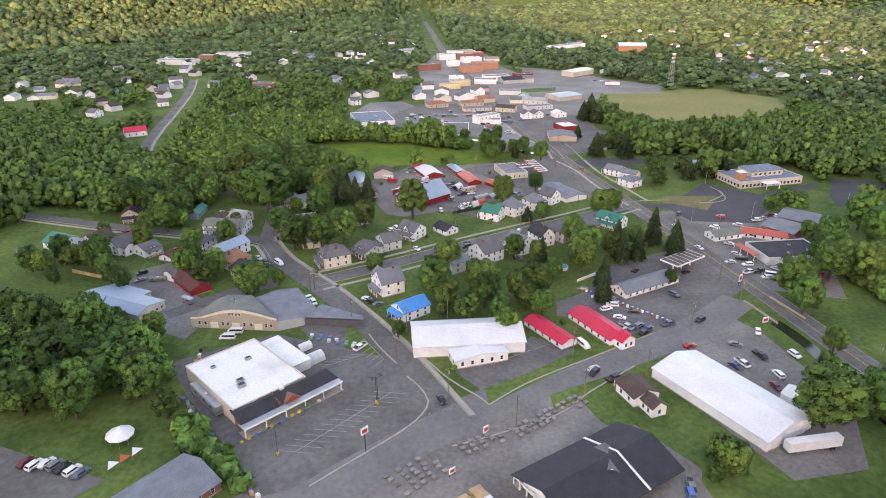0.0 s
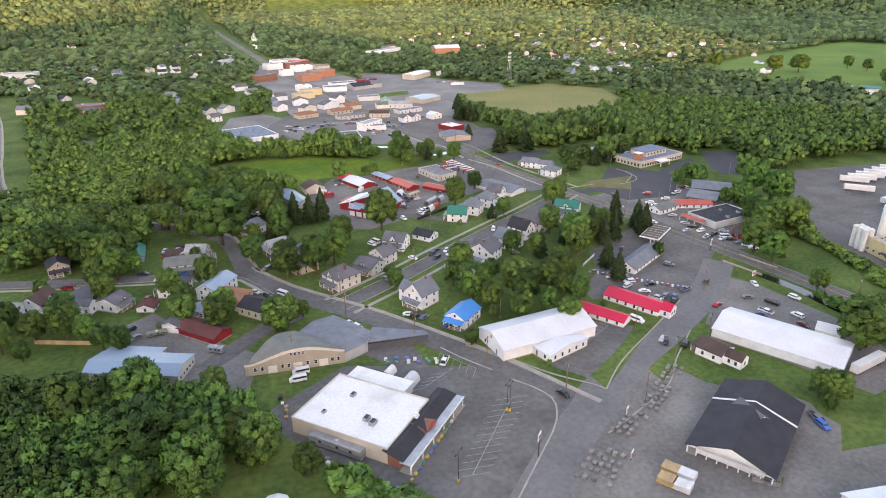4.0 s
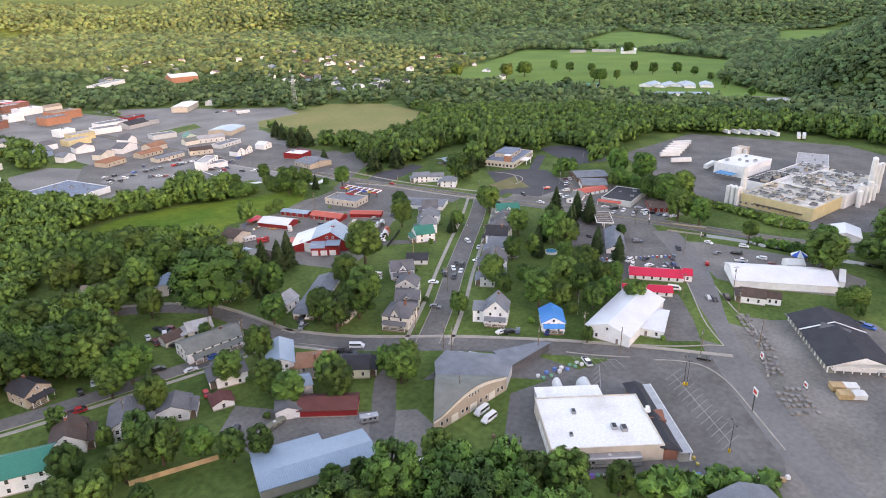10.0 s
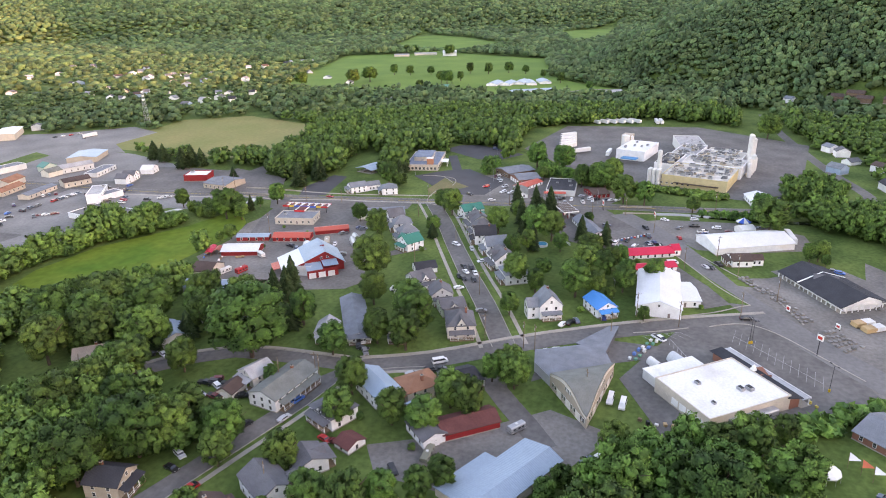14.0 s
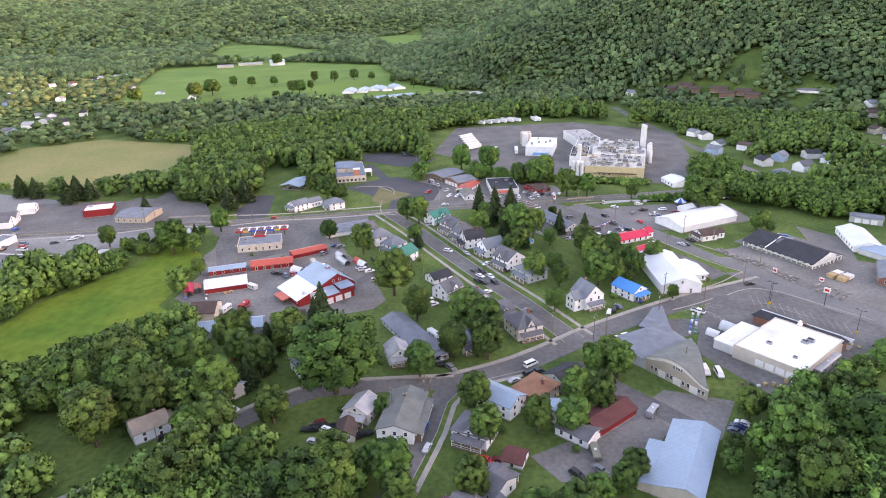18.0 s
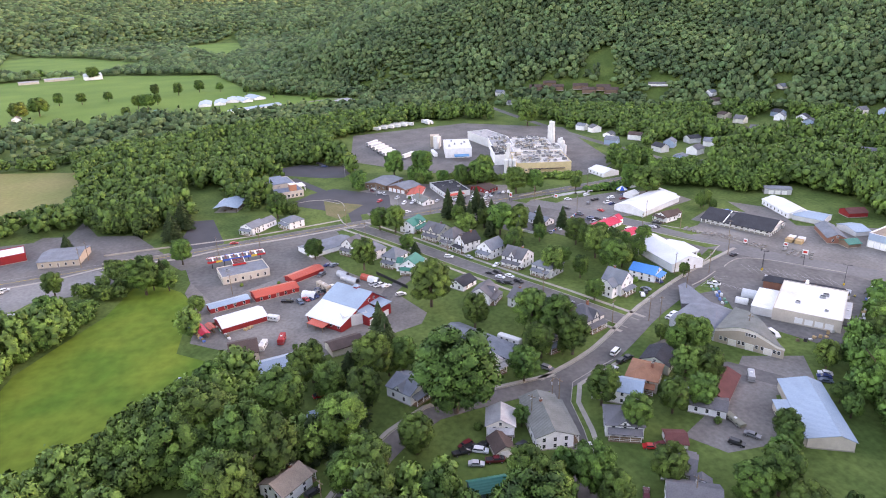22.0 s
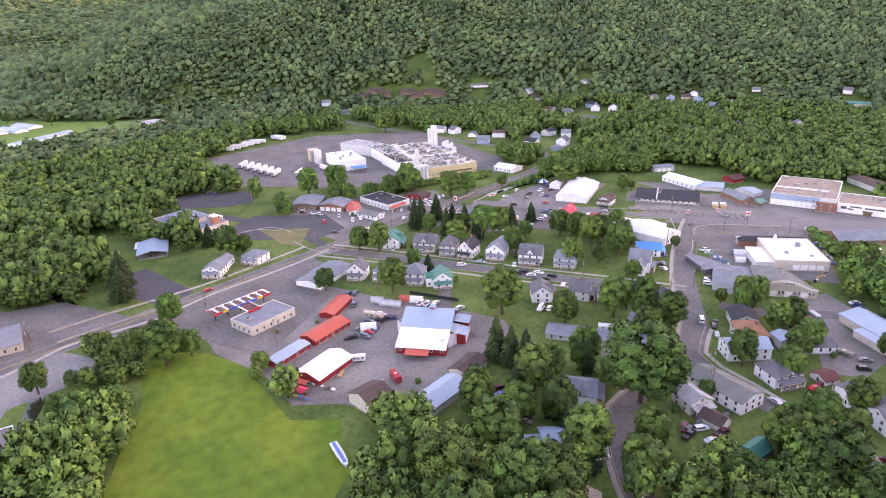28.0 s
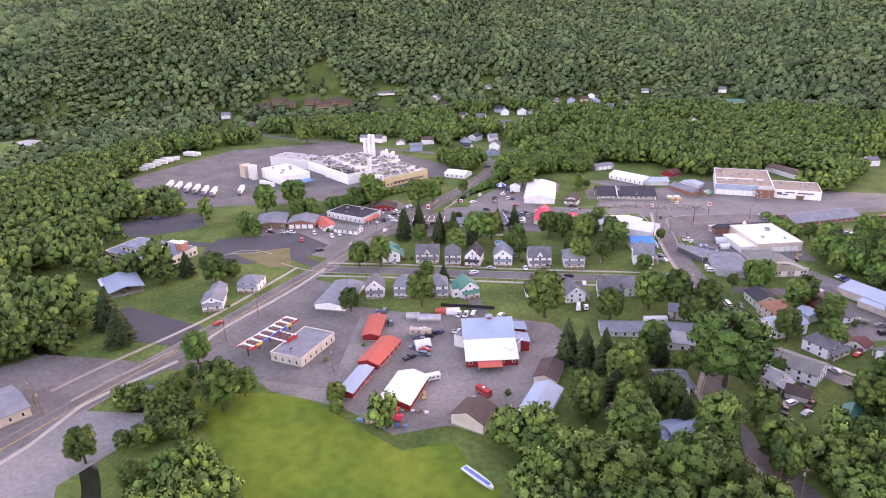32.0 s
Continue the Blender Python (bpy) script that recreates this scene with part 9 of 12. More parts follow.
def factory():
    T = thing("factory", 232.9, 192.3, -10.4, "sprawling cream and white dairy factory with rooftop plant", "factory")
    T.scale = (0.82, 0.82, 0.95)
    rng = random.Random(5)
    mem, cr, wh = mat("stained_membrane", (0.62, 0.59, 0.53), 0.8, 0.3, 0.1, 0.5, 0.05, color2=(0.4, 0.37, 0.32)), wallmat("yellow"), wallmat("white")
    blocks = ((-56, -36, -10, 14, 7.5, cr, "yellow front block"), (-10, -38, 20, 10, 8.5, wh, "white production block"), (20, -32, 52, 6, 8.0, wh, "white production block"), (-22, 14, 22, 30, 8.2, wh, "middle block with a dark roof"), (22, 6, 70, 28, 7.6, wh, "grey-roofed rear block"), (52, -26, 66, 2, 7.2, wallmat("cream"), "cream dock block"))
    for x0, y0, x1, y1, h, wm, lab in blocks:
        b = Build().box(x0, y0, -0.3, x1, y1, h).box(x0 - 0.15, y0 - 0.15, h, x1 + 0.15, y0 + 0.2, h + 0.5).box(x0 - 0.15, y1 - 0.2, h, x1 + 0.15, y1 + 0.15, h + 0.5).box(x0 - 0.15, y0 + 0.2, h, x0 + 0.2, y1 - 0.2, h + 0.5).box(x1 - 0.2, y0 + 0.2, h, x1 + 0.15, y1 - 0.2, h + 0.5)
        B = part("block", b.mesh("block", wm), T, lab)
        rm = roofmat("dark") if "dark" in lab else roofmat("pale") if "grey" in lab else mem
        part("roof", Build().box(x0 + 0.2, y0 + 0.2, h + 0.01, x1 - 0.2, y1 - 0.2, h + 0.15).mesh("roof", rm), B)
        for _ in range(int((x1 - x0) * (y1 - y0) / 32)):
            sx, sy, sz = rng.uniform(0.8, 3.2), rng.uniform(0.7, 1.8), rng.uniform(0.6, 2.0)
            px_, py_ = rng.uniform(x0 + 3.5, x1 - 3.5), rng.uniform(y0 + 2.5, y1 - 2.5)
            if rng.random() < 0.3:
                bb = Build().tube((-sx, 0, 0.9), (sx, 0, 0.9), 0.7, 0.7, 10).box(-sx * 0.7, -0.4, 0, sx * 0.7, 0.4, 0.4)
            else:
                bb = Build().box(-sx, -sy, 0, sx, sy, sz).box(-sx * 0.8, -sy * 0.8, sz, sx * 0.8, sy * 0.8, sz + 0.12, 1)
            part("roof_unit", bb.mesh("roof_unit", rng.choice((STEEL, STEEL, mat("duct_white", (0.6, 0.58, 0.54), 0.6), mat("duct_tan", (0.42, 0.36, 0.28), 0.7), mat("duct_grey", (0.22, 0.22, 0.22), 0.7))), DARK), B, m=pose(px_, py_, h + 0.15, 0, 0, rng.choice((0, 90))))
    for i in range(7):
        part("window", win(1.6, 0.9), T, m=side_pose("l", -18 + i * 4.2, 112, 0, 2.2) @ pose(0, 0, 0))
    b = Build().box(-58.2, -30, 3.1, -56, 4, 3.5)
    part("dock_canopy", b.mesh("dock_canopy", mat("canopy_brown", (0.12, 0.09, 0.07), 0.7)), T, "brown canopy on the yellow front")
    for i in range(3):
        part("dock_door", garage_door(3.4, 3.6, mat("dock_blue", (0.02, 0.2, 0.5), 0.5)), T, "blue dock door", pose(54.5 + i * 4.2, -26, 0.3))
    # silos behind and in front
    for k in range(5):
        silo(T, 52 - k * 4.0, -37 + (k % 2) * 1.5, 1.9, 20 if k < 3 else 25)
    for k in range(7):
        silo(T, 31 - k * 4.4 - 2, -42.5 + (k % 2) * 1.2, 1.7, 10 + (k % 3) * 1.6, "short white silo")
    for k in range(6):
        silo(T, -57.5 + (k // 3) * 3.6, 16.5 + (k % 3) * 3.6, 1.6, 11, "steel milk silo")
    silo(T, -44, 20, 1.8, 22)
    silo(T, -40.5, 21, 1.8, 14)


factory()


def cold_store():
    T = building("cold_store", 272.8, 237.5, -10, 38, 22, 7.5, 0.4, "white", "white", "flat", "plain white cold store with loading docks", "warehouse", windows="", garage="l")
    for k, (x, y) in enumerate(((20, 17), (24.5, 17), (29, 15))):
        silo(T, x, y, 2.6, 11 - k, "white storage tank")
    b = Build().box(-31, -8, 3.6, -23.2, 4, 4.0)
    part("canopy", b.mesh("canopy", mat("canopy_blue", (0.03, 0.25, 0.5), 0.5)), T, "blue dock canopy")
    b = Build().box(26, 14, -0.2, 36, 22, 10)
    part("tower", b.mesh("tower", wallmat("tan")), T, "tan cooling tower")


cold_store()
building("machine_store", 306.5, 201.0, 12, 40, 20, 7.2, 0.4, "pale", "pale", "flat", "white flat-roofed factory store behind the cold store", "warehouse", windows="")
building("brick_clubhouse", -75.2, 113.2, 53, 45, 16, 2.7, 2.7, "brick", "slate", "x", "long low brick building with a grey shingle roof", "building", gap=3.6)



def industrial_works():
    """The old industrial hall, its brick entrance block, the white office wing and the long store behind."""
    def bars(T, W, rows, m):
        for u0, u1, z0, z1 in rows:
            part("sign_bar", Build().box(u0, -W / 2 - 0.07, z0, u1, -W / 2 - 0.01, z1).mesh("sign_bar", m), T, "unreadable lettering on the wall")
    L, W, e = 35.5, 46.0, 7.0
    T = building("industrial_hall", -16.6, 65.0, -159.6, L, W, e, 0.4, "pale", "tan", "flat", "old industrial hall with a patched brown flat roof", "hall", windows="")
    for k, (y, h) in enumerate(((-W / 2 + 0.3, 0.5), (-W / 2 + 17.0, 0.9), (W / 2 - 0.3, 0.7))):
        part("parapet", Build().box(-L / 2 + (0.0 if k else 0.1), y - 0.25, e, L / 2 - (5.0 if k == 1 else 0.1), y + 0.25, e + h).mesh("parapet", wallmat("white")), T)
    for x in (-L / 2 + 0.25, L / 2 - 0.25):
        part("parapet", Build().box(x - 0.2, -W / 2 + 0.6, e, x + 0.2, W / 2 - 0.6, e + 0.8).mesh("parapet", wallmat("white")), T)
    part("raised_roof", Build().box(-L / 2 + 5, -W / 2 + 17.5, e + 0.1, L / 2 - 5, W / 2 - 1.0, e + 0.75).mesh("raised_roof", roofmat("tan")), T, "raised section of the patched brown roof")
    part("front_band", Build().box(-L / 2 + 0.1, -W / 2 - 0.22, e - 3.0, L / 2 - 9.0, -W / 2 - 0.07, e + 0.5).mesh("front_band", wallmat("blue")), T, "pale blue metal cladding band")
    door = Build().box(-1.25, -0.07, 0.3, 1.25, 0.05, 3.5).mesh("door_panel", wallmat("white"))
    for k in range(9):
        part("door_panel", door, T, m=pose(-L / 2 + 1.8 + 2.85 * k, -W / 2 - 0.1, 0))
    for k in range(3):
        part("window", win(1.2, 0.7), T, m=pose(-1.5 + 3.6 * k, -W / 2 - 0.22, e - 1.9))
    for x, y in ((-6, 2), (7, -9), (9, 13), (-11, -14)):
        part("roof_vent", Build().box(x - 0.8, y - 0.6, e + 0.1, x + 0.8, y + 0.6, e + 1.5).mesh("roof_vent", STEEL), T)
    B = building("brick_entrance", -37.0, 83.4, -159.6, 10.6, 4.6, 5.2, 0.4, "brick", "tan", "flat", "brick entrance block of the industrial hall", "building", windows="f", storeys=2, wh=1.0)
    part("canopy", Build().box(-7.4, -5.6, 3.6, -4.4, -2.3, 3.85).mesh("canopy", STEEL), B)
    for x in (-7.2, -4.6):
        part("post", Build().box(x - 0.09, -5.5, 0, x + 0.09, -5.3, 3.6).mesh("post", STEEL), B)
    W = 24.0
    O = building("office_wing", -50.9, 64.3, -161.0, 27.8, W, 5.6, 0.4, "white", "tan", "flat", "white rendered works building with a pale tan roof", "building", windows="")
    bars(O, W, ((-12.0, -9.0, 2.6, 4.2), (-7.4, -1.5, 3.9, 4.7), (-8.6, -5.4, 2.4, 3.3), (0.0, 9.5, 3.7, 4.6)), wallmat("dark"))
    part("door_hood", Build().box(-1.0, -W / 2 - 2.2, 2.5, 4.4, -W / 2 - 0.02, 2.75).box(-0.4, -W / 2 - 0.08, 0, 3.8, -W / 2 - 0.02, 2.5).mesh("door_hood", wallmat("brown")), O, "brown timber entrance hood")
    S = building("long_store", -39.6, 15.9, 149.0, 47.0, 12.0, 3.8, 1.0, "pale", "brown", "x", "long pale metal store with a brown roof at the wood edge", "store", windows="")
    # Flat dark panels on the closed wall stand for the bays' inner shade.
    for k in range(3):
        part("bay", Build().box(18.5 - 4.2 * k, -6.12, 0, 21.7 - 4.2 * k, -6.02, 3.1).mesh("bay", DARK), S, "dark panel painted as the shade inside an open bay")


industrial_works()


def clinic():
    """A low brick and glass clinic with a raised middle, a brick stair tower and rooftop plant."""
    T = building("clinic", 196, 386, 15, 44, 24, 4.2, 0.4, "beige", "steelblue", "flat", "low clinic of tan brick and glass with blue-grey flat roofs", "clinic", gap=2.6, ww=1.6, wh=1.7)
    U = part("upper_block", Build().box(-9, -5, 4.3, 13, 8, 7.4).mesh("upper_block", wallmat("beige")), T, "raised middle block")
    part("upper_roof", Build().box(-9.4, -5.4, 7.4, 13.4, 8.4, 7.75).mesh("upper_roof", roofmat("steelblue")), U)
    for i in range(6):
        part("window", win(1.6, 1.3), U, m=pose(-6.5 + i * 3.4, -5, 5.9))
        part("window", win(1.6, 1.3), U, m=pose(-6.5 + i * 3.4, 8, 5.9, 0, 0, 180))
    part("stair_tower", Build().box(-20, -8, 0, -15.5, -3.5, 8.6).box(-20.2, -8.2, 8.6, -15.3, -3.3, 8.9, 1).mesh("stair_tower", wallmat("orange"), TRIM), T, "orange brick stair tower")
    E = part("entrance_canopy", Build().box(-8, -17.5, 3.3, 2, -12.02, 3.7).mesh("entrance_canopy", TRIM), T, "white entrance canopy")
    for x in (-7.5, 1.5):
        part("post", Build().box(x - 0.2, -17.2, 0, x + 0.2, -16.8, 3.3).mesh("post", TRIM), E)


clinic()

# ---- woods ----
def woods():
    cv, cf = ico(1)
    tuft = (cv, cf[cv[cf].mean(1)[:, 2] > -0.55])
    bands = ((0, 520, 8.2, ICO2, 110, 13.0), (520, 900, 8.8, ICO1, 26, 12.5), (900, 1500, 10.6, tuft, 7, 12.5), (1500, 2800, 16.0, tuft, 0, 13.5), (2800, 3750, 22.0, tuft, 0, 15.0))
    for k, (r0, r1, sp, base, cards, h) in enumerate(bands):
        c = np.array((-40.0, 250.0))
        X, Y, g = scatter([(c[0] - r1, c[1] - r1), (c[0] + r1, c[1] - r1), (c[0] + r1, c[1] + r1), (c[0] - r1, c[1] + r1)], sp, 11 + k)
        r, az = np.hypot(X - c[0], Y - c[1]), np.degrees(np.arctan2(X - c[0], Y - c[1]))
        ok = (r >= r0) & (r < r1) & ((az > (-75, -52, -46, -42, 40)[k]) | (az < (-172, -176, -176, -176, -181)[k]))
        if k == 4:
            ok &= az < 135
        X, Y = X[ok], Y[ok]
        ok = clear_of(X, Y, 4.0) & ~inside(CORE, X, Y)
        X, Y = X[ok], Y[ok]
        patch = np.sin(X / 37.0) * np.cos(Y / 43.0) + np.sin(X / 90.0 + Y / 70.0)
        hg = h * (1 + 0.16 * patch) * g.uniform(0.7, 1.25, len(X))
        rad = sp * g.uniform(0.5, 0.82, len(X))
        # thin the flat land, where gardens and lanes open the cover
        flat = (height(X, Y) < 2.0) & (np.hypot(X + 40, Y - 250) > 300)
        settled = flat & (Y > 540) & (Y < 1400) & (X < 900)
        keep = (height(X, Y) < 330) & ~(flat & (g.uniform(0, 1, len(X)) < np.where(settled, 0.66, 0.3)))
        label = "dense deciduous woodland covering the hills" if k else "dense deciduous woodland round the town"
        hg = np.where(settled, hg * 0.75, hg)
        X, Y, rad, hg = X[keep], Y[keep], rad[keep], hg[keep]
        if k == 0:
            near = ((X < 60) & (Y > 330) & (X > -190) & (Y < 560)) | ((Y < 260) & (X < -60) & (X > -230))
            joined_crowns("woodland", X[near], Y[near], rad[near] * 1.1, hg[near], 69, NEAR_CROWNS, label, LEAF)
            joined_crowns("woodland", X[~near], Y[~near], rad[~near] * 1.05, hg[~near], 70, WOOD_CROWNS, label, LEAF)
        elif k == 1:
            joined_crowns("woodland", X, Y, rad * 1.05, hg, 71, SLOPE_CROWNS, label, LEAF_HAZED)
        else:
            grove_mesh("woodland", X, Y, rad, hg, 70 + k, base, cards, label, LEAF_HAZED, 0.15 if k > 2 else 0.2)


woods()

# ---- town trees ----
tree(23.3, 199.5, 5.6)
tree(17, 222, 6.4)
tree(9.5, 211, 5.4)
tree(30.5, 228, 5.8)
tree(2, 222, 5.2)
tree(-4, 246, 4.6)
tree(43, 262, 4.8)
tree(-28, 250, 4.4)
tree(14, 247, 4.2)
spruce(-69.0, 325.8, 3.9, 11.0)
spruce(122.8, 560.3, 6.6, 18.1)
spruce(131.9, 559.0, 6.6, 18.4)
spruce(133.0, 550.6, 5.8, 15.7)
spruce(151.9, 528.2, 4.4, 11.9)
spruce(-66.5, 358.1, 5.0, 13.7)
spruce(-90.0, 357.7, 4.8, 13.0)
spruce(-102.2, 371.6, 5.6, 15.2)
spruce(108.1, 442.8, 6.6, 18.2)
spruce(127.1, 439.4, 6.6, 19.1)
spruce(105.7, 497.1, 3.9, 11.0)
tree(-148.9, 254.4, 6.3)
tree(-141.3, 248.5, 4.8)
tree(-135.7, 240.9, 4.4)
tree(-158.9, 255.5, 5.4)
tree(-168.8, 265.3, 5.4)
tree(-176.2, 253.9, 5.7)
tree(-168.2, 250.4, 5.1)
tree(-156.1, 273.4, 3.0)
tree(-138.9, 279.9, 5.7)
tree(-109.7, 261.5, 5.2)
tree(-95.2, 248.3, 5.6)
tree(-76.6, 241.0, 4.2)
tree(-160.4, 242.4, 3.2)
tree(-162.2, 291.4, 3.8)
tree(-92.1, 326.8, 15.5)
tree(-67.4, 288.9, 5.4)
tree(-67.1, 241.0, 2.9)
tree(-75.8, 232.5, 4.7)
tree(-148.6, 321.7, 9.4)
tree(-146.8, 355.4, 8.0)
tree(-163.7, 327.7, 8.5)
tree(-133.1, 317.6, 6.2)
tree(-129.9, 306.0, 4.5)
tree(-133.4, 357.2, 7.0)
tree(-64.0, 339.2, 5.9)
tree(-67.0, 280.6, 2.5)
tree(-90.3, 163.4, 7.0)
tree(-94.2, 170.8, 5.9)
tree(-79.4, 154.3, 4.5)
tree(-107.9, 173.6, 6.2)
tree(-104.9, 165.0, 5.7)
tree(-97.1, 182.0, 4.5)
tree(-118.3, 208.2, 3.6)
tree(-125.7, 210.9, 3.5)
tree(33.3, 443.1, 8.0)
tree(72.9, 134.3, 4.5)
tree(-104.3, 309.1, 3.0)
tree(-65.3, 374.1, 6.1)
tree(-83.0, 380.0, 9.2)
tree(-87.2, 402.2, 9.4)
tree(-103.1, 408.6, 9.5)
tree(-122.5, 391.9, 8.2)
tree(-108.5, 382.5, 8.4)
tree(-101.6, 363.1, 8.3)
tree(-83.2, 355.0, 6.7)
tree(-116.5, 357.3, 6.9)
tree(-108.7, 342.5, 6.0)
tree(752.7, 693.0, 7.7)
tree(753.2, 663.6, 7.6)
tree(767.6, 632.0, 6.8)
tree(799.7, 574.5, 7.7)
tree(797.5, 541.1, 8.4)
tree(823.8, 514.3, 8.5)
tree(815.7, 482.8, 6.7)
tree(767.3, 440.9, 5.6)
tree(584.4, 568.3, 6.5)
tree(628.1, 700.1, 12.5)
tree(657.5, 687.3, 14.3)
tree(589.5, 766.8, 10.8)
tree(658.9, 558.6, 10.7)
tree(670.1, 572.7, 9.3)
tree(708.6, 399.8, 6.8)
tree(831.1, 408.9, 6.6)
tree(702.7, 554.3, 6.3)
tree(1178.8, 874.2, 10.3)
tree(1183.5, 854.5, 9.1)
tree(1121.8, 742.4, 13.0)
tree(1489.5, 1496.7, 14.2)
tree(642.3, 345.3, 5.6)
tree(-62.9, 325.2, 3.1)
tree(-77.2, 327.2, 3.9)
tree(69.3, 128.1, 2.5)
tree(-129.4, 236.9, 4.1)
tree(202.8, 473.9, 4.8)
tree(205.5, 453.8, 3.9)
tree(-119.8, 171.1, 10.4)
tree(-120.3, 193.3, 8.6)
tree(-137.8, 193.4, 8.6)
tree(-105.7, 154.1, 8.0)
tree(-122.4, 156.1, 6.5)
tree(-100.2, 197.4, 4.9)
tree(-80.4, 300.1, 6.1)
tree(-100.1, 280.8, 5.8)
tree(-114.4, 276.7, 5.2)
tree(-66.3, 349.8, 7.6)
tree(368.3, 140.4, 11.2)
tree(-135.5, 342.5, 6.2)
tree(-103.3, 389.7, 9.2)
tree(-115.8, 397.5, 7.8)
tree(-141.5, 315.5, 6.9)
tree(-136.0, 300.7, 6.5)
tree(-143.8, 298.1, 5.3)
tree(-150.3, 263.6, 5.6)
tree(-75.9, 365.4, 6.3)
tree(68.1, 432.1, 5.6)
tree(133.5, 189.2, 4.5)
tree(51.0, 453.5, 4.4)
tree(60.6, 458.9, 3.7)
tree(60.0, 439.3, 2.8)
tree(7.0, 475.1, 6.2)
tree(17.6, 480.3, 4.7)
tree(-66.2, 403.3, 6.2)
tree(-75.4, 409.6, 6.6)
tree(-120.3, 364.0, 5.4)
tree(42.4, 484.3, 5.1)

spruce(139.0, 605.0, 6.0, 17.0)
spruce(136.0, 592.0, 5.5, 16.0)
spruce(146.0, 546.0, 3.4, 14.0)
# trees of the streets, yards and gardens in the middle of the town
tree(91.0, 327.6, 6.1)
tree(83.8, 319.6, 6.7)
tree(34.2, 342.6, 7.2)
tree(55.7, 365.6, 5.3)
tree(-14.9, 319.0, 10.4)
tree(-38.5, 306.0, 6.5)
tree(-46.2, 285.1, 7.7)
tree(-55.5, 278.3, 7.7)
tree(-68.0, 277.0, 6.6)
tree(-64.5, 323.2, 6.5)
tree(63.7, 263.9, 8.8)
tree(-78.0, 232.9, 6.0)
tree(-97.5, 242.1, 6.0)
tree(-109.4, 251.1, 5.5)
tree(-62.0, 370.7, 6.7)
tree(35.1, 433.4, 5.1)
tree(37.9, 440.6, 4.2)
tree(51.3, 448.3, 4.4)
tree(5.9, 417.0, 3.9)
tree(1.4, 420.7, 2.6)
tree(176.6, 271.8, 5.1)
tree(167.0, 260.4, 6.6)
tree(162.8, 244.6, 8.2)
tree(175.9, 288.4, 4.6)
tree(126.3, 153.5, 7.1)
tree(109.3, 150.1, 10.6)
tree(75.1, 130.6, 4.8)
tree(90.9, 281.4, 4.6)
tree(77.2, 269.3, 5.2)
tree(131.6, 385.6, 7.0)
tree(-15.2, 199.5, 2.8)
tree(47.5, 246.9, 4.4)
tree(-64.8, 344.5, 4.4)
tree(32.8, 219.9, 5.2)
tree(-74.0, 234.9, 5.4)
tree(-65.9, 290.1, 6.0)
tree(-2.3, 228.9, 8.2)
tree(16.7, 229.0, 7.7)
tree(37.3, 230.4, 7.1)
tree(3.2, 256.6, 5.9)
tree(37.7, 216.1, 5.0)
tree(0.6, 214.9, 2.9)
tree(32.8, 267.1, 5.4)
tree(60.5, 254.5, 6.8)
tree(62.2, 284.2, 6.5)
tree(21.4, 211.1, 4.3)
tree(95.0, 241.9, 3.0)
tree(52.8, 318.2, 4.4)
tree(139.2, 229.4, 8.5)
tree(137.3, 216.7, 7.1)
tree(165.2, 249.0, 8.5)
tree(174.7, 241.4, 7.9)
tree(205.0, 281.1, 9.5)
tree(208.3, 301.6, 9.0)
spruce(44.5, 315.1, 3.3, 9.0)
spruce(107.7, 275.6, 4.4, 17.0)
spruce(105.2, 266.2, 4.8, 18.0)
spruce(88.1, 267.1, 4.3, 16.0)
spruce(66.6, 240.2, 4.0, 15.0)
spruce(63.7, 227.3, 4.0, 14.0)
spruce(-40.8, 344.5, 4.8, 19.0)
spruce(-55.1, 343.2, 4.8, 19.0)
spruce(-47.4, 343.0, 4.8, 17.0)
spruce(51.4, 439.3, 2.9, 11.0)
spruce(-102.7, 365.5, 4.8, 18.0)
spruce(-79.8, 354.4, 3.7, 14.0)
spruce(179.4, 402.2, 4.8, 13.0)
spruce(178.6, 395.4, 4.8, 14.0)
spruce(167.1, 391.4, 4.8, 14.0)
spruce(153.9, 388.2, 4.7, 14.0)
spruce(81.1, 276.5, 4.3, 17.0)
spruce(100.5, 284.9, 4.8, 20.0)
spruce(80.4, 264.0, 4.2, 17.0)
spruce(62.6, 269.9, 3.8, 15.0)
spruce(44.1, 260.1, 3.6, 15.0)

# ---- groves and hedges ----
grove("grove", [(-165.9, 222.6), (-139.9, 206.0), (-110.2, 193.5), (-103.0, 177.6), (-84.8, 162.1), (-87.8, 153.4), (-101.8, 144.6), (-165.2, 173.6), (-188.6, 205.6)], 7.0, 101, 11, "dense broadleaf trees in full leaf", 420)
grove("grove", [(-159.1, 190.1), (-140.5, 197.6), (-126.7, 210.0), (-101.7, 189.0), (-86.9, 173.3), (-89.5, 168.6), (-113.9, 164.5), (-128.9, 155.1), (-141.5, 156.6)], 7.0, 102, 11, "dense broadleaf trees in full leaf", 420)
grove("grove", [(-65.5, 414.8), (-70.0, 401.8), (-83.3, 395.6), (-92.7, 388.0), (-102.6, 384.0), (-108.4, 390.4), (-116.8, 409.1), (-86.0, 451.0), (-68.5, 423.6)], 6.5, 103, 11, "dense broadleaf trees in full leaf", 420)
grove("grove", [(-131.6, 361.3), (-138.6, 344.7), (-148.0, 329.9), (-155.6, 318.5), (-161.9, 356.6), (-140.0, 379.2)], 6.5, 104, 11, "dense broadleaf trees in full leaf", 420)
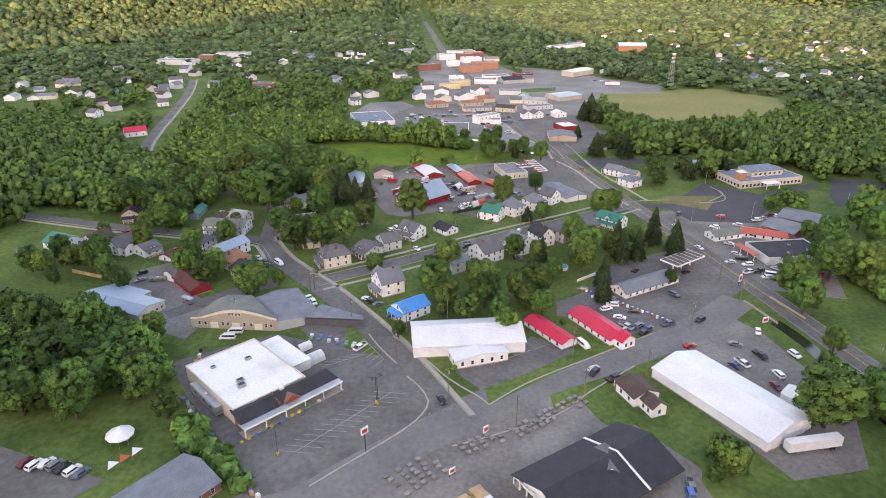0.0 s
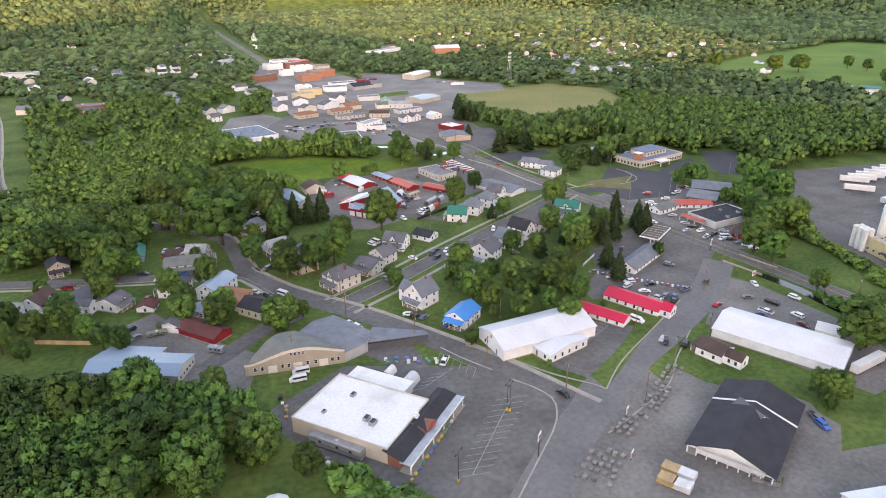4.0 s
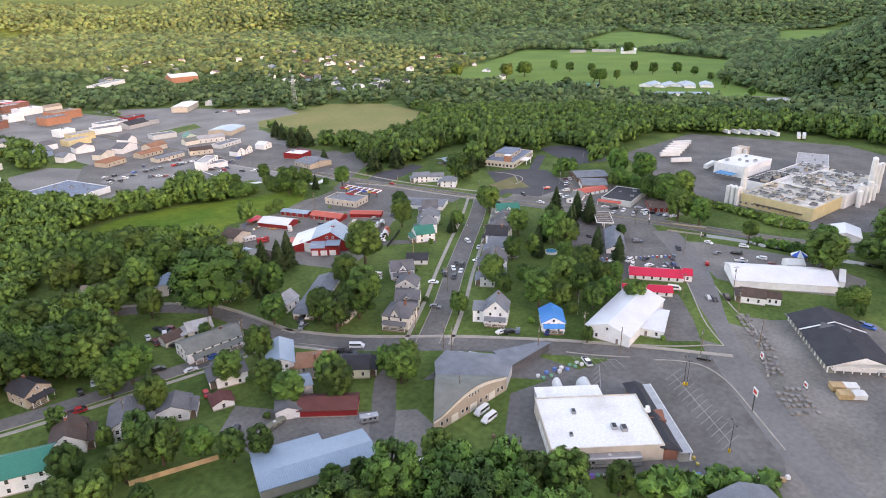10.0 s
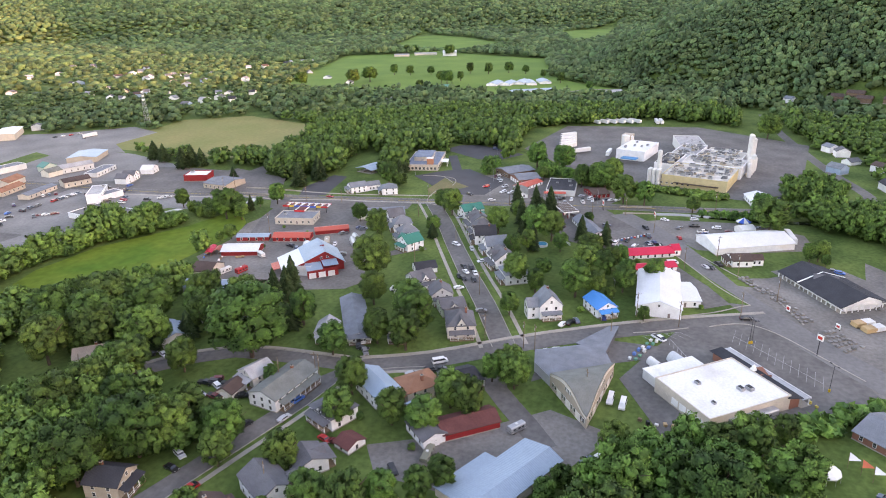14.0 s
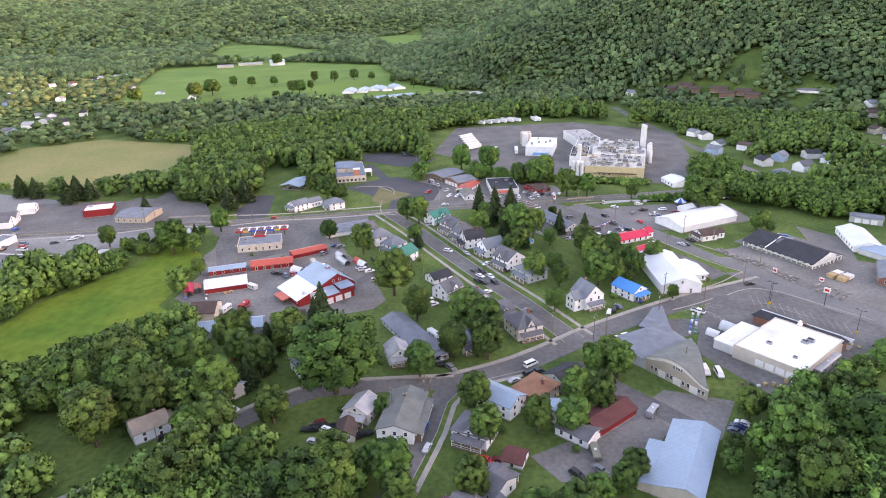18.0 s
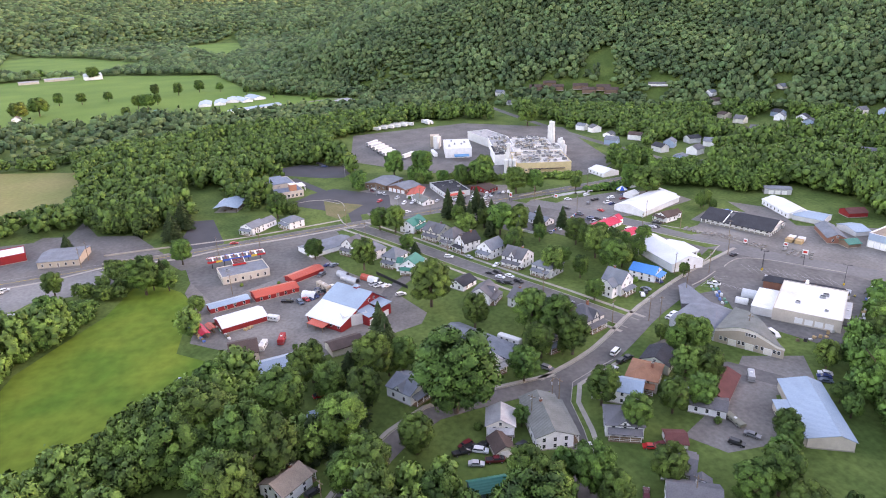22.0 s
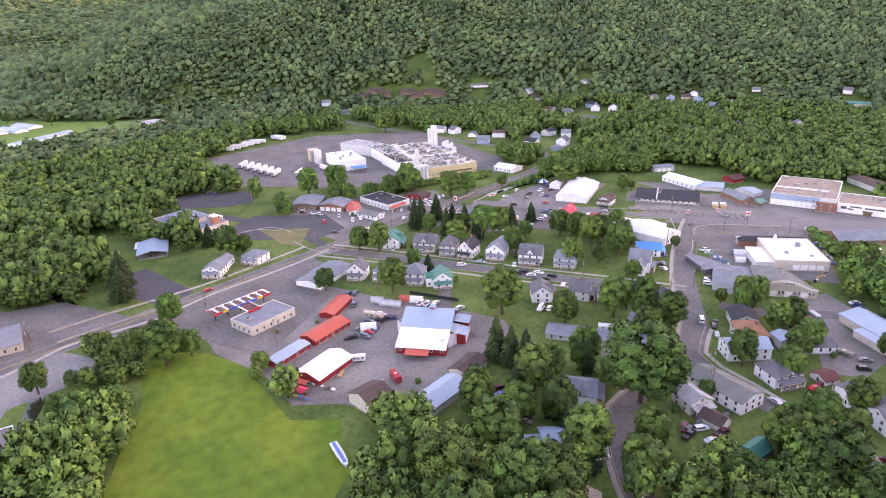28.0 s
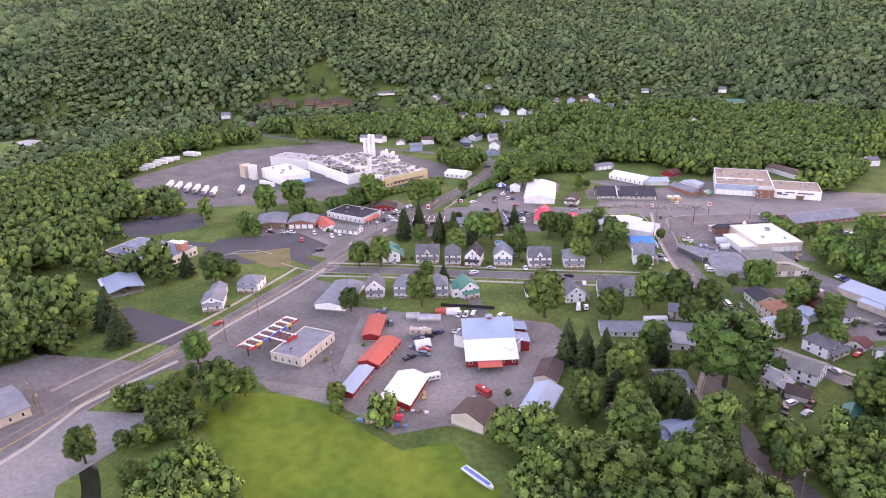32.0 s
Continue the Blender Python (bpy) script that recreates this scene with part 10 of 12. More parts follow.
grove("grove", [(-87.1, 432.2), (-72.5, 416.9), (-75.3, 396.6), (-81.6, 386.1), (-94.2, 380.2), (-102.9, 369.1), (-115.2, 380.3), (-110.3, 400.3), (-105.6, 418.2), (-102.2, 431.7)], 7.0, 105, 12, "dense broadleaf trees in full leaf", 420)
grove("grove", [(-135.5, 363.1), (-128.8, 344.1), (-132.6, 331.4), (-129.6, 311.1), (-133.5, 300.3), (-149.1, 307.3), (-157.9, 355.8)], 6.5, 106, 10, "dense broadleaf trees in full leaf", 420)
grove("grove", [(-154.8, 377.6), (-145.8, 374.8), (-143.5, 346.6), (-136.6, 327.8), (-141.9, 315.1), (-147.9, 320.9), (-160.4, 328.5), (-178.5, 312.2), (-188.1, 318.8)], 7.0, 107, 12, "dense broadleaf trees in full leaf", 420)
grove("grove", [(-69.5, 482.1), (-49.8, 467.3), (-32.7, 469.9), (-13.3, 469.9), (2.7, 453.3), (16.7, 452.7), (25.2, 467.9), (5.8, 484.0), (-13.7, 487.9), (-35.5, 496.6), (-50.6, 500.1)], 5.0, 108, 7, "leafy hedgerow trees beside the meadow", 420)
grove("grove", [(28.6, 468.4), (30.2, 451.1), (52.0, 451.7), (65.2, 460.9), (56.6, 477.5), (42.1, 477.2)], 5.0, 109, 8, "leafy trees along the creek", 420)
grove("grove", [(210.4, 474.0), (195.3, 452.9), (183.1, 419.7), (126.4, 380.6), (134.5, 373.5), (136.6, 388.5), (185.2, 426.5), (185.2, 453.5), (105.4, 456.4), (106.8, 470.2), (134.9, 498.7)], 7.0, 110, 13, "dense broadleaf trees in full leaf", 420)
grove("grove", [(192.6, 264.2), (200.0, 211.8), (195.6, 176.8), (178.8, 153.6), (161.6, 179.9), (176.0, 222.4), (169.4, 263.7)], 3.0, 111, 3.0, "clipped green hedge along the creek", 30)
grove("grove", [(130.0, 194.9), (134.8, 191.2), (137.3, 163.4), (127.0, 147.6), (125.5, 169.3)], 3.0, 112, 3.5, "clipped green hedge along the creek", 30)
grove("grove", [(248.0, 116.9), (182.5, 100.7), (102.6, 46.2), (91.4, 87.8), (145.4, 152.2), (183.7, 176.4)], 7.5, 113, 13, "dense broadleaf trees in full leaf", 420)
grove("grove", [(-77.5, 164.1), (-70.5, 153.6), (-53.5, 133.1), (-48.0, 123.0), (-57.7, 127.3), (-75.4, 149.0)], 3.5, 114, 3.5, "rough green scrub on a bank", 30)
grove("grove", [(193.9, 339.8), (193.7, 284.0), (150.0, 249.3), (124.3, 254.7), (171.8, 289.3), (171.8, 342.8)], 7.0, 115, 11, "dense broadleaf trees in full leaf", 420)


# ---- vehicles ----
CAR_COLS = dict(white=(0.72, 0.72, 0.71), black=(0.015, 0.015, 0.017), grey=(0.16, 0.165, 0.17), silver=(0.45, 0.46, 0.47), navy=(0.02, 0.04, 0.13), blue=(0.03, 0.13, 0.42), maroon=(0.14, 0.015, 0.02), red=(0.45, 0.02, 0.02), slate=(0.09, 0.12, 0.16))
CAR_PROFILES = dict(
    sedan=([(-2.3, 0.35), (2.3, 0.35), (2.33, 0.7), (1.2, 0.92), (0.5, 1.42), (-1.0, 1.44), (-1.75, 1.0), (-2.3, 0.92)], (0.92, 1.44), 0.9),
    suv=([(-2.35, 0.4), (2.35, 0.4), (2.36, 0.9), (1.35, 1.08), (0.7, 1.68), (-1.9, 1.72), (-2.25, 1.1), (-2.36, 0.85)], (1.08, 1.7), 0.95),
    pickup=([(-2.85, 0.5), (2.8, 0.5), (2.85, 1.0), (1.65, 1.15), (1.05, 1.82), (-0.5, 1.84), (-0.75, 1.18), (-2.85, 1.18)], (1.16, 1.82), 0.98),
    van=([(-2.8, 0.4), (2.7, 0.4), (2.75, 1.0), (2.1, 1.3), (1.4, 2.15), (-2.75, 2.2), (-2.82, 1.3)], (1.3, 2.1), 1.0))
WHEEL = Build().tube((0, -0.12, 0), (0, 0.12, 0), 0.34, 0.34, 14).tube((0, -0.135, 0), (0, 0.135, 0), 0.2, 0.2, 10, 1).mesh("wheel", RUBBER, STEEL)
CAR_DONE = {}


def car_template(kind, colour, x, y, yaw):
    prof, (z0, z1), hw = CAR_PROFILES[kind]
    paint = mat("car_paint_" + colour, CAR_COLS[colour], 0.3, 0.05, 1.0, 5.0, 0.0, spec=0.5)
    T = thing(kind if kind != "suv" else "car", x, y, yaw, f"{colour} {'parked car' if kind in ('sedan', 'suv') else kind} with dark windows", {"sedan": "car", "suv": "car", "pickup": "pickup truck", "van": "van"}[kind], "parked vehicles")

    def half(z):
        return hw * (1.0 if z <= z0 else 1 - 0.2 * (z - z0) / (z1 - z0))
    n = len(prof)
    vs = [(a, -half(z), z) for a, z in prof] + [(a, half(z), z) for a, z in prof]
    b = Build().add(vs, [tuple(range(n)), tuple(range(2 * n - 1, n - 1, -1))] + [(i, i + n, (i + 1) % n + n, (i + 1) % n) for i in range(n)])
    if kind == "pickup":
        b.box(-2.7, -0.8, 1.185, -0.85, 0.8, 1.2, 1)
    part("body", b.mesh("body", paint, DARK), T)
    cab = [p for p in prof if p[1] >= z0 - 0.25 and not (kind == "pickup" and p[0] < -1)]
    top = [p for p in prof if p[1] > z1 - 0.15]
    xf, xr = max(p[0] for p in top), min(p[0] for p in top)
    front = max((p for p in prof if abs(p[1] - z0) < 0.16), key=lambda p: p[0])
    rear = min((p for p in prof if z0 - 0.25 <= p[1] < z1 - 0.2), key=lambda p: abs(p[0] - xr))
    g = Build()
    zl, zt = z0 + 0.06, z1 - 0.12
    k = (zt - z0) / (z1 - z0)
    xa, xb = front[0] + (xf - front[0]) * 0.15, front[0] + (xf - front[0]) * k
    ra, rb = rear[0] + (xr - rear[0]) * 0.15, rear[0] + (xr - rear[0]) * k
    for s in (-1, 1):
        q = [(ra + 0.12, s * (half(zl) + 0.012), zl), (xa - 0.12, s * (half(zl) + 0.012), zl), (xb - 0.1, s * (half(zt) + 0.012), zt), (rb + 0.1, s * (half(zt) + 0.012), zt)]
        g.add(q, [(0, 1, 2, 3) if s < 0 else (3, 2, 1, 0)])
    g.add([(xa + 0.03, -half(zl) + 0.1, zl), (xa + 0.03, half(zl) - 0.1, zl), (xb + 0.03, half(zt) - 0.08, zt), (xb + 0.03, -half(zt) + 0.08, zt)], [(0, 1, 2, 3)])
    g.add([(ra - 0.03, half(zl) - 0.1, zl), (ra - 0.03, -half(zl) + 0.1, zl), (rb - 0.03, -half(zt) + 0.08, zt), (rb - 0.03, half(zt) - 0.08, zt)], [(0, 1, 2, 3)])
    part("window_glass", g.mesh("window_glass", GLASS), T, "dark car windows")
    ax = 1.4 if kind in ("sedan", "suv") else 1.75
    for wx in (-ax, ax):
        for s in (-1, 1):
            part("wheel", WHEEL, T, m=pose(wx, s * (hw - 0.1), 0.34))
    ends = (max(p[0] for p in prof), min(p[0] for p in prof))
    for s in (-1, 1):
        part("headlight", Build().box(-0.04, -hw * 0.2, -0.08, 0.04, hw * 0.2, 0.08).mesh("headlight", mat("lamp_glass", (0.7, 0.7, 0.68), 0.15)), T, m=pose(ends[0] - 0.03, s * hw * 0.7, 0.72))
    tail = Build().box(-0.04, -hw * 0.15, -0.09, 0.04, hw * 0.15, 0.09).mesh("tail_light", mat("tail_red", (0.35, 0.01, 0.01), 0.3))
    for s in (-1, 1):
        part("tail_light", tail, T, m=pose(ends[1] + 0.02, s * hw * 0.76, 0.85))
    return T


def park(kind, colour, x, y, yaw):
    key = (kind, colour)
    if key in CAR_DONE:
        ob = copy_thing(CAR_DONE[key], pose(x, y, 0.06, 0, 0, yaw))
    else:
        ob = CAR_DONE[key] = car_template(kind, colour, x, y, yaw)
        ob.location.z = 0.06
    return ob


TRAILER = []


def trailer(x, y, yaw):
    if TRAILER:
        return copy_thing(TRAILER[0], pose(x, y, 0.05, 0, 0, yaw))
    T = thing("semi_trailer", x, y, yaw, "white box semi-trailer parked in the yard", "trailer", "trailers in the factory yard", z=0.05)
    part("box", Build().box(-8, -1.3, 1.15, 8, 1.3, 4.0).mesh("box", mat("trailer_white", (0.68, 0.68, 0.67), 0.5, 0.12, 0.3, 2.0, 0.1)), T)
    part("door", Build().box(-8.06, -1.2, 1.25, -8.0, -0.02, 3.9).box(-8.06, 0.02, 1.25, -8.0, 1.2, 3.9).mesh("door", STEEL), T)
    part("chassis", Build().box(-7.5, -0.5, 0.85, 7.5, 0.5, 1.15).mesh("chassis", DARK), T)
    for wx in (-6.4, -5.2):
        for s in (-1, 1):
            part("wheel", WHEEL, T, m=pose(wx, s * 1.1, 0.48) @ Matrix.Diagonal((1.4, 1.6, 1.4, 1)))
    for s in (-1, 1):
        part("landing_leg", Build().box(4.6, s * 0.8 - 0.07, 0, 4.75, s * 0.8 + 0.07, 1.1).mesh("landing_leg", STEEL), T)
    TRAILER.append(T)
    return T


POLE = []


def utility_pole(x, y):
    rr = random.Random(int(x * 3 + y * 5))
    yaw = rr.choice((34, 124)) + rr.uniform(-8, 8)
    if POLE:
        return copy_thing(POLE[0], pose(x, y, 0, rr.uniform(-1.5, 1.5), 0, yaw))
    T = thing("utility_pole", x, y, yaw, "weathered timber utility pole with crossarm and transformer", "utility pole", "utility poles")
    part("pole", Build().tube((0, 0, -0.3), (0, 0, 11.0), 0.17, 0.11, 8).mesh("pole", WOOD), T)
    part("crossarm", Build().box(-1.25, -0.06, 10.1, 1.25, 0.06, 10.24).mesh("crossarm", WOOD), T)
    for k in (-1.1, -0.5, 0.5, 1.1):
        part("insulator", Build().tube((k, 0, 10.24), (k, 0, 10.45), 0.05, 0.04, 6).mesh("insulator", STEEL), T)
    part("transformer", Build().tube((0.32, 0, 8.4), (0.32, 0, 9.3), 0.22, 0.22, 10).mesh("transformer", STEEL), T)
    POLE.append(T)
    return T


LOT_LAMP = []


def lot_lamp(x, y):
    if LOT_LAMP:
        return copy_thing(LOT_LAMP[0], pose(x, y, 0.05, 0, 0, 40))
    T = thing("lot_lamp", x, y, 40, "dark twin-arm car park lamp on a yellow concrete base", "street lamp", "car park lamps", z=0.05)
    part("base", Build().tube((0, 0, 0), (0, 0, 0.95), 0.36, 0.33, 12).mesh("base", mat("yellow_base", (0.65, 0.4, 0.02), 0.6)), T, "yellow painted concrete base")
    part("pole", Build().tube((0, 0, 0.95), (0, 0, 9.5), 0.1, 0.07, 8).mesh("pole", DARK), T)
    for s in (-1, 1):
        a = part("arm", Build().tube((0, 0, 9.4), (s * 1.6, 0, 9.75), 0.05, 0.05, 6).mesh("arm", DARK), T)
        part("lamp_head", Build().box(s * 1.5 - 0.4, -0.2, 9.68, s * 1.5 + 0.4, 0.2, 9.85).mesh("lamp_head", DARK), a)
    LOT_LAMP.append(T)
    return T


ST_LAMP = []


def street_lamp(x, y):
    if ST_LAMP:
        return copy_thing(ST_LAMP[0], pose(x, y, 0, 0, 0, 30))
    T = thing("street_lamp", x, y, 30, "grey metal street lamp with a single arm", "street lamp", "street lamps")
    part("pole", Build().tube((0, 0, -0.1), (0, 0, 8.0), 0.1, 0.07, 8).mesh("pole", STEEL), T)
    a = part("arm", Build().tube((0, 0, 7.9), (1.7, 0, 8.4), 0.05, 0.04, 6).mesh("arm", STEEL), T)
    part("lamp_head", Build().box(1.5, -0.14, 8.32, 2.2, 0.14, 8.48).mesh("lamp_head", DARK), a)
    ST_LAMP.append(T)
    return T



# ---- parked and passing cars ----
park("sedan", "maroon", -109.7, 135.5, 67)
park("suv", "white", -106.8, 134.5, 66)
park("sedan", "white", -104.1, 135.3, 65)
park("suv", "grey", -101.3, 134.4, 64)
park("sedan", "black", -98.6, 133.3, 63)
park("suv", "white", -95.8, 132.4, 63)
park("sedan", "slate", -93.1, 131.5, 62)
park("sedan", "white", -103.1, 200.2, 57)
park("sedan", "navy", -104.9, 202.1, 57)
park("sedan", "grey", 102.4, 194.2, -20)
park("pickup", "black", 107.7, 186.9, -71)
park("pickup", "white", 99.7, 182.2, -69)
park("sedan", "navy", 96.7, 180.6, -62)
park("suv", "white", 119.6, 187.3, -73)
park("sedan", "maroon", 104.7, 169.2, -80)
park("sedan", "silver", 49.7, 179.1, 36)
park("pickup", "black", 54.9, 173.5, 35)
park("van", "white", 49.3, 193.6, -65)
park("suv", "white", 63.4, 219.7, 22)
park("sedan", "grey", 68.3, 227.3, 67)
park("sedan", "white", 66.9, 213.1, -21)
park("pickup", "silver", 67.6, 206.4, -53)
park("suv", "slate", 72.3, 206.9, 40)
park("sedan", "navy", 75.2, 204.8, 39)
park("sedan", "black", 72.7, 202.0, 39)
park("suv", "slate", 93.4, 231.6, -54)
park("sedan", "black", 84.3, 254.4, 48)
park("sedan", "black", 105.7, 252.7, 32)
park("sedan", "silver", 135.2, 272.0, -45)
park("pickup", "black", 135.4, 266.3, -30)
park("pickup", "white", 132.5, 252.6, 24)
park("pickup", "black", 137.6, 253.7, 16)
park("van", "white", 140.9, 249.3, -21)
park("sedan", "silver", 146.1, 256.1, -48)
park("suv", "black", 141.2, 245.4, -34)
park("sedan", "slate", 141.6, 240.1, -41)
park("sedan", "white", 142.5, 237.0, -41)
park("sedan", "white", 143.3, 233.4, -24)
park("van", "white", 152.6, 292.5, -13)
park("suv", "silver", 172.7, 302.6, -23)
park("pickup", "maroon", 179.8, 308.0, -24)
park("suv", "white", 180.9, 301.6, -23)
park("sedan", "white", 120.8, 279.2, -66)
park("sedan", "white", -29.2, 228.0, -19)
park("suv", "black", -27.1, 225.6, -18)
park("sedan", "slate", -24.5, 223.7, 31)
park("suv", "white", -49.8, 225.0, -65)
park("sedan", "navy", -18.4, 214.3, 18)
park("sedan", "white", -11.4, 278.3, -59)
park("sedan", "grey", -29.0, 261.6, -66)
park("sedan", "black", 14.1, 269.5, 30)
park("pickup", "navy", 11.7, 358.0, 56)
park("pickup", "white", 15.0, 339.7, -65)
park("pickup", "white", 12.7, 337.9, -66)
park("sedan", "white", 17.4, 359.1, -156)
park("sedan", "navy", 9.2, 367.3, -153)
park("sedan", "navy", 7.4, 369.4, -152)
park("sedan", "red", 6.5, 371.4, -152)
park("suv", "slate", 4.2, 374.1, -157)
park("pickup", "black", 7.0, 379.4, -102)
park("pickup", "grey", 5.6, 348.3, -58)
park("suv", "navy", 0.3, 355.2, -154)
park("pickup", "grey", 33.1, 363.4, 144)
park("sedan", "red", 92.2, 408.6, -88)
park("suv", "white", -14.2, 289.3, 119)
park("sedan", "grey", -17.2, 294.4, 118)
park("van", "white", -22.5, 303.6, 118)
park("van", "white", 160.2, 153.3, -78)
park("sedan", "white", 114.1, 202.7, -111)
park("suv", "black", 96.3, 211.1, -142)
park("sedan", "black", 73.3, 217.8, 172)
park("suv", "white", 66.5, 222.9, 173)
park("sedan", "white", 62.0, 229.5, 173)
park("sedan", "grey", 57.8, 236.5, 174)
park("suv", "white", 135.3, 260.2, -174)
park("sedan", "silver", 128.9, 263.1, -174)
park("sedan", "white", 138.0, 247.6, -175)
park("sedan", "black", 179.7, 141.2, 163)
park("sedan", "white", 183.0, 131.5, 163)
park("sedan", "silver", 168.5, 318.5, -169)
park("pickup", "white", 164.2, 315.5, -170)
park("pickup", "maroon", 174.1, 322.5, -169)
park("suv", "black", 126.3, 324.4, -123)
park("sedan", "white", 119.1, 307.0, -74)
park("sedan", "silver", 80.3, 313.2, 143)
park("suv", "grey", 85.9, 312.2, 143)
park("sedan", "grey", 35.1, 267.9, 132)
park("sedan", "white", 21.2, 279.1, 134)
park("sedan", "black", 1.0, 283.0, -152)
park("sedan", "silver", 35.0, 289.3, -151)
park("suv", "black", 11.8, 281.1, -149)
park("sedan", "white", 6.2, 277.0, -149)
park("suv", "black", -1.1, 275.0, -147)
park("suv", "white", -53.2, 228.2, -143)
park("sedan", "silver", -52.0, 225.9, -143)
park("pickup", "black", -76.8, 260.0, -64)
park("van", "white", -74.0, 202.7, -179)
park("van", "white", -75.5, 198.7, -180)
park("sedan", "black", -73.2, 291.8, -83)
park("suv", "silver", -144.2, 311.2, -113)
park("sedan", "black", -149.5, 309.1, -99)
park("pickup", "red", -154.4, 298.5, -17)
park("sedan", "maroon", -140.4, 287.2, -28)
park("suv", "black", -126.2, 302.6, -11)
park("sedan", "silver", -119.2, 293.6, -13)
park("suv", "blue", -109.3, 295.4, -12)
park("sedan", "maroon", -123.4, 272.7, -95)
park("sedan", "white", -102.8, 357.9, -113)
park("pickup", "white", -27.9, 192.4, -126)
park("sedan", "black", 0.1, 162.6, -70)
park("suv", "black", 49.5, 177.0, -130)
park("suv", "blue", 61.9, 123.3, -95)
park("pickup", "grey", 63.0, 126.4, -99)
park("van", "white", -71.7, 261.8, -50)
park("suv", "black", -77.6, 262.6, -53)
park("sedan", "silver", -82.3, 267.8, -53)
park("sedan", "red", -123.4, 276.5, -107)
park("sedan", "slate", -107.1, 203.6, -118)
park("pickup", "black", -112.3, 330.0, -84)
park("suv", "black", -110.7, 327.2, -77)
park("suv", "white", -112.7, 324.5, -115)
park("sedan", "silver", -117.9, 327.2, -107)
park("pickup", "maroon", -117.8, 321.6, -98)
park("sedan", "white", -68.0, 294.6, -152)
park("suv", "black", -71.2, 294.8, -151)
park("suv", "grey", -75.3, 289.7, -140)
park("sedan", "grey", -76.3, 363.4, -156)
park("suv", "black", -74.6, 361.0, -160)
park("suv", "black", -118.2, 372.7, -55)
park("suv", "white", -0.0, 329.9, -82)
park("suv", "white", 38.3, 299.1, -117)
park("sedan", "black", 12.1, 284.8, -134)
park("sedan", "white", 6.3, 281.7, -133)
park("suv", "black", -1.4, 280.1, -133)
park("suv", "white", -24.7, 300.8, -57)
park("sedan", "white", 11.0, 334.9, -67)
park("suv", "black", -103.6, 362.4, -129)
park("sedan", "black", -101.5, 363.5, -129)
park("sedan", "maroon", 25.7, 577.8, -49)
park("suv", "grey", 29.1, 577.8, -49)
park("sedan", "white", 32.6, 577.8, -49)
park("sedan", "grey", 36.1, 577.8, -48)
park("sedan", "white", 39.7, 577.8, -48)
park("sedan", "slate", 43.2, 577.7, -48)
park("pickup", "white", 36.1, 530.5, -88)
park("suv", "red", 40.8, 533.4, -89)
park("suv", "slate", 45.5, 536.3, -89)
park("suv", "black", 35.5, 542.1, -25)
park("sedan", "slate", 40.1, 544.3, -26)
park("sedan", "red", 44.8, 546.4, -26)
park("sedan", "white", 49.6, 548.5, -26)
park("pickup", "navy", 54.4, 550.8, -26)
park("pickup", "slate", 59.2, 553.0, -26)
park("suv", "slate", 38.6, 560.1, -26)
park("pickup", "black", 44.0, 562.4, -26)
park("pickup", "navy", 49.2, 564.7, -26)
park("sedan", "black", 54.6, 567.0, -27)
park("suv", "black", 59.9, 569.3, -27)
park("suv", "black", 47.5, 519.6, -61)
park("pickup", "white", 53.1, 512.8, -61)
park("suv", "silver", 56.5, 510.8, -61)
park("pickup", "black", -26.2, 570.6, -42)
park("suv", "white", -16.9, 569.0, -42)
park("sedan", "black", -9.4, 572.5, -42)
park("sedan", "black", 180.3, 774.7, 3)
park("sedan", "white", 187.1, 771.8, 3)
park("sedan", "red", 193.8, 768.9, 2)
park("pickup", "silver", 200.6, 766.1, 2)
park("sedan", "black", 271.0, 354.9, -106)
park("suv", "black", 265.0, 352.8, -106)
park("suv", "navy", 259.2, 350.8, -106)
park("pickup", "maroon", -62.1, 122.8, -173)
park("suv", "grey", -73.0, 113.9, -174)
park("sedan", "black", -83.7, 104.9, -175)
park("sedan", "white", -94.4, 96.0, -175)
park("pickup", "maroon", -105.1, 87.1, -176)
park("pickup", "maroon", 213.8, 118.9, -141)
park("pickup", "red", 203.5, 118.2, -140)
park("pickup", "black", 193.7, 117.5, -139)
park("sedan", "navy", 184.2, 117.4, -138)
park("sedan", "maroon", 175.1, 116.7, -138)
park("pickup", "navy", 165.3, 117.6, -137)
park("pickup", "black", -22.7, 563.1, -85)
park("pickup", "white", -29.2, 564.0, -85)
park("sedan", "maroon", -1.7, 558.8, -27)
park("sedan", "white", 1.4, 555.0, -27)
park("suv", "maroon", 4.6, 551.0, -27)
park("sedan", "navy", 45.0, 359.7, -52)
park("suv", "slate", 43.5, 356.7, -52)
park("sedan", "slate", 15.5, 365.7, -144)
park("pickup", "white", 4.9, 352.3, -145)
park("sedan", "grey", -126.0, 245.2, -139)
park("suv", "black", -128.2, 251.9, -137)

park("suv", "black", 43.5, 570.8, 55)
park("suv", "white", 46.6, 568.5, 57)
park("suv", "grey", 49.6, 566.3, 63)
park("sedan", "navy", 52.7, 564.1, 63)
park("suv", "navy", 8.4, 593.2, 61)
park("suv", "black", 2.3, 575.8, 63)
park("pickup", "slate", -3.8, 558.5, 57)
park("suv", "white", 30.3, 595.1, 64)
park("suv", "slate", 33.5, 593.0, 56)
park("suv", "maroon", 36.7, 591.0, 59)
park("sedan", "black", 2.8, 577.8, 15)
park("suv", "slate", 8.2, 577.5, 20)
park("suv", "grey", 13.5, 577.2, 24)
park("suv", "red", 24.3, 576.6, 17)
park("suv", "slate", 29.6, 576.3, 16)
park("sedan", "silver", -25.3, 582.3, 17)
park("suv", "black", -18.4, 581.7, 18)
park("sedan", "blue", -4.7, 580.6, 21)
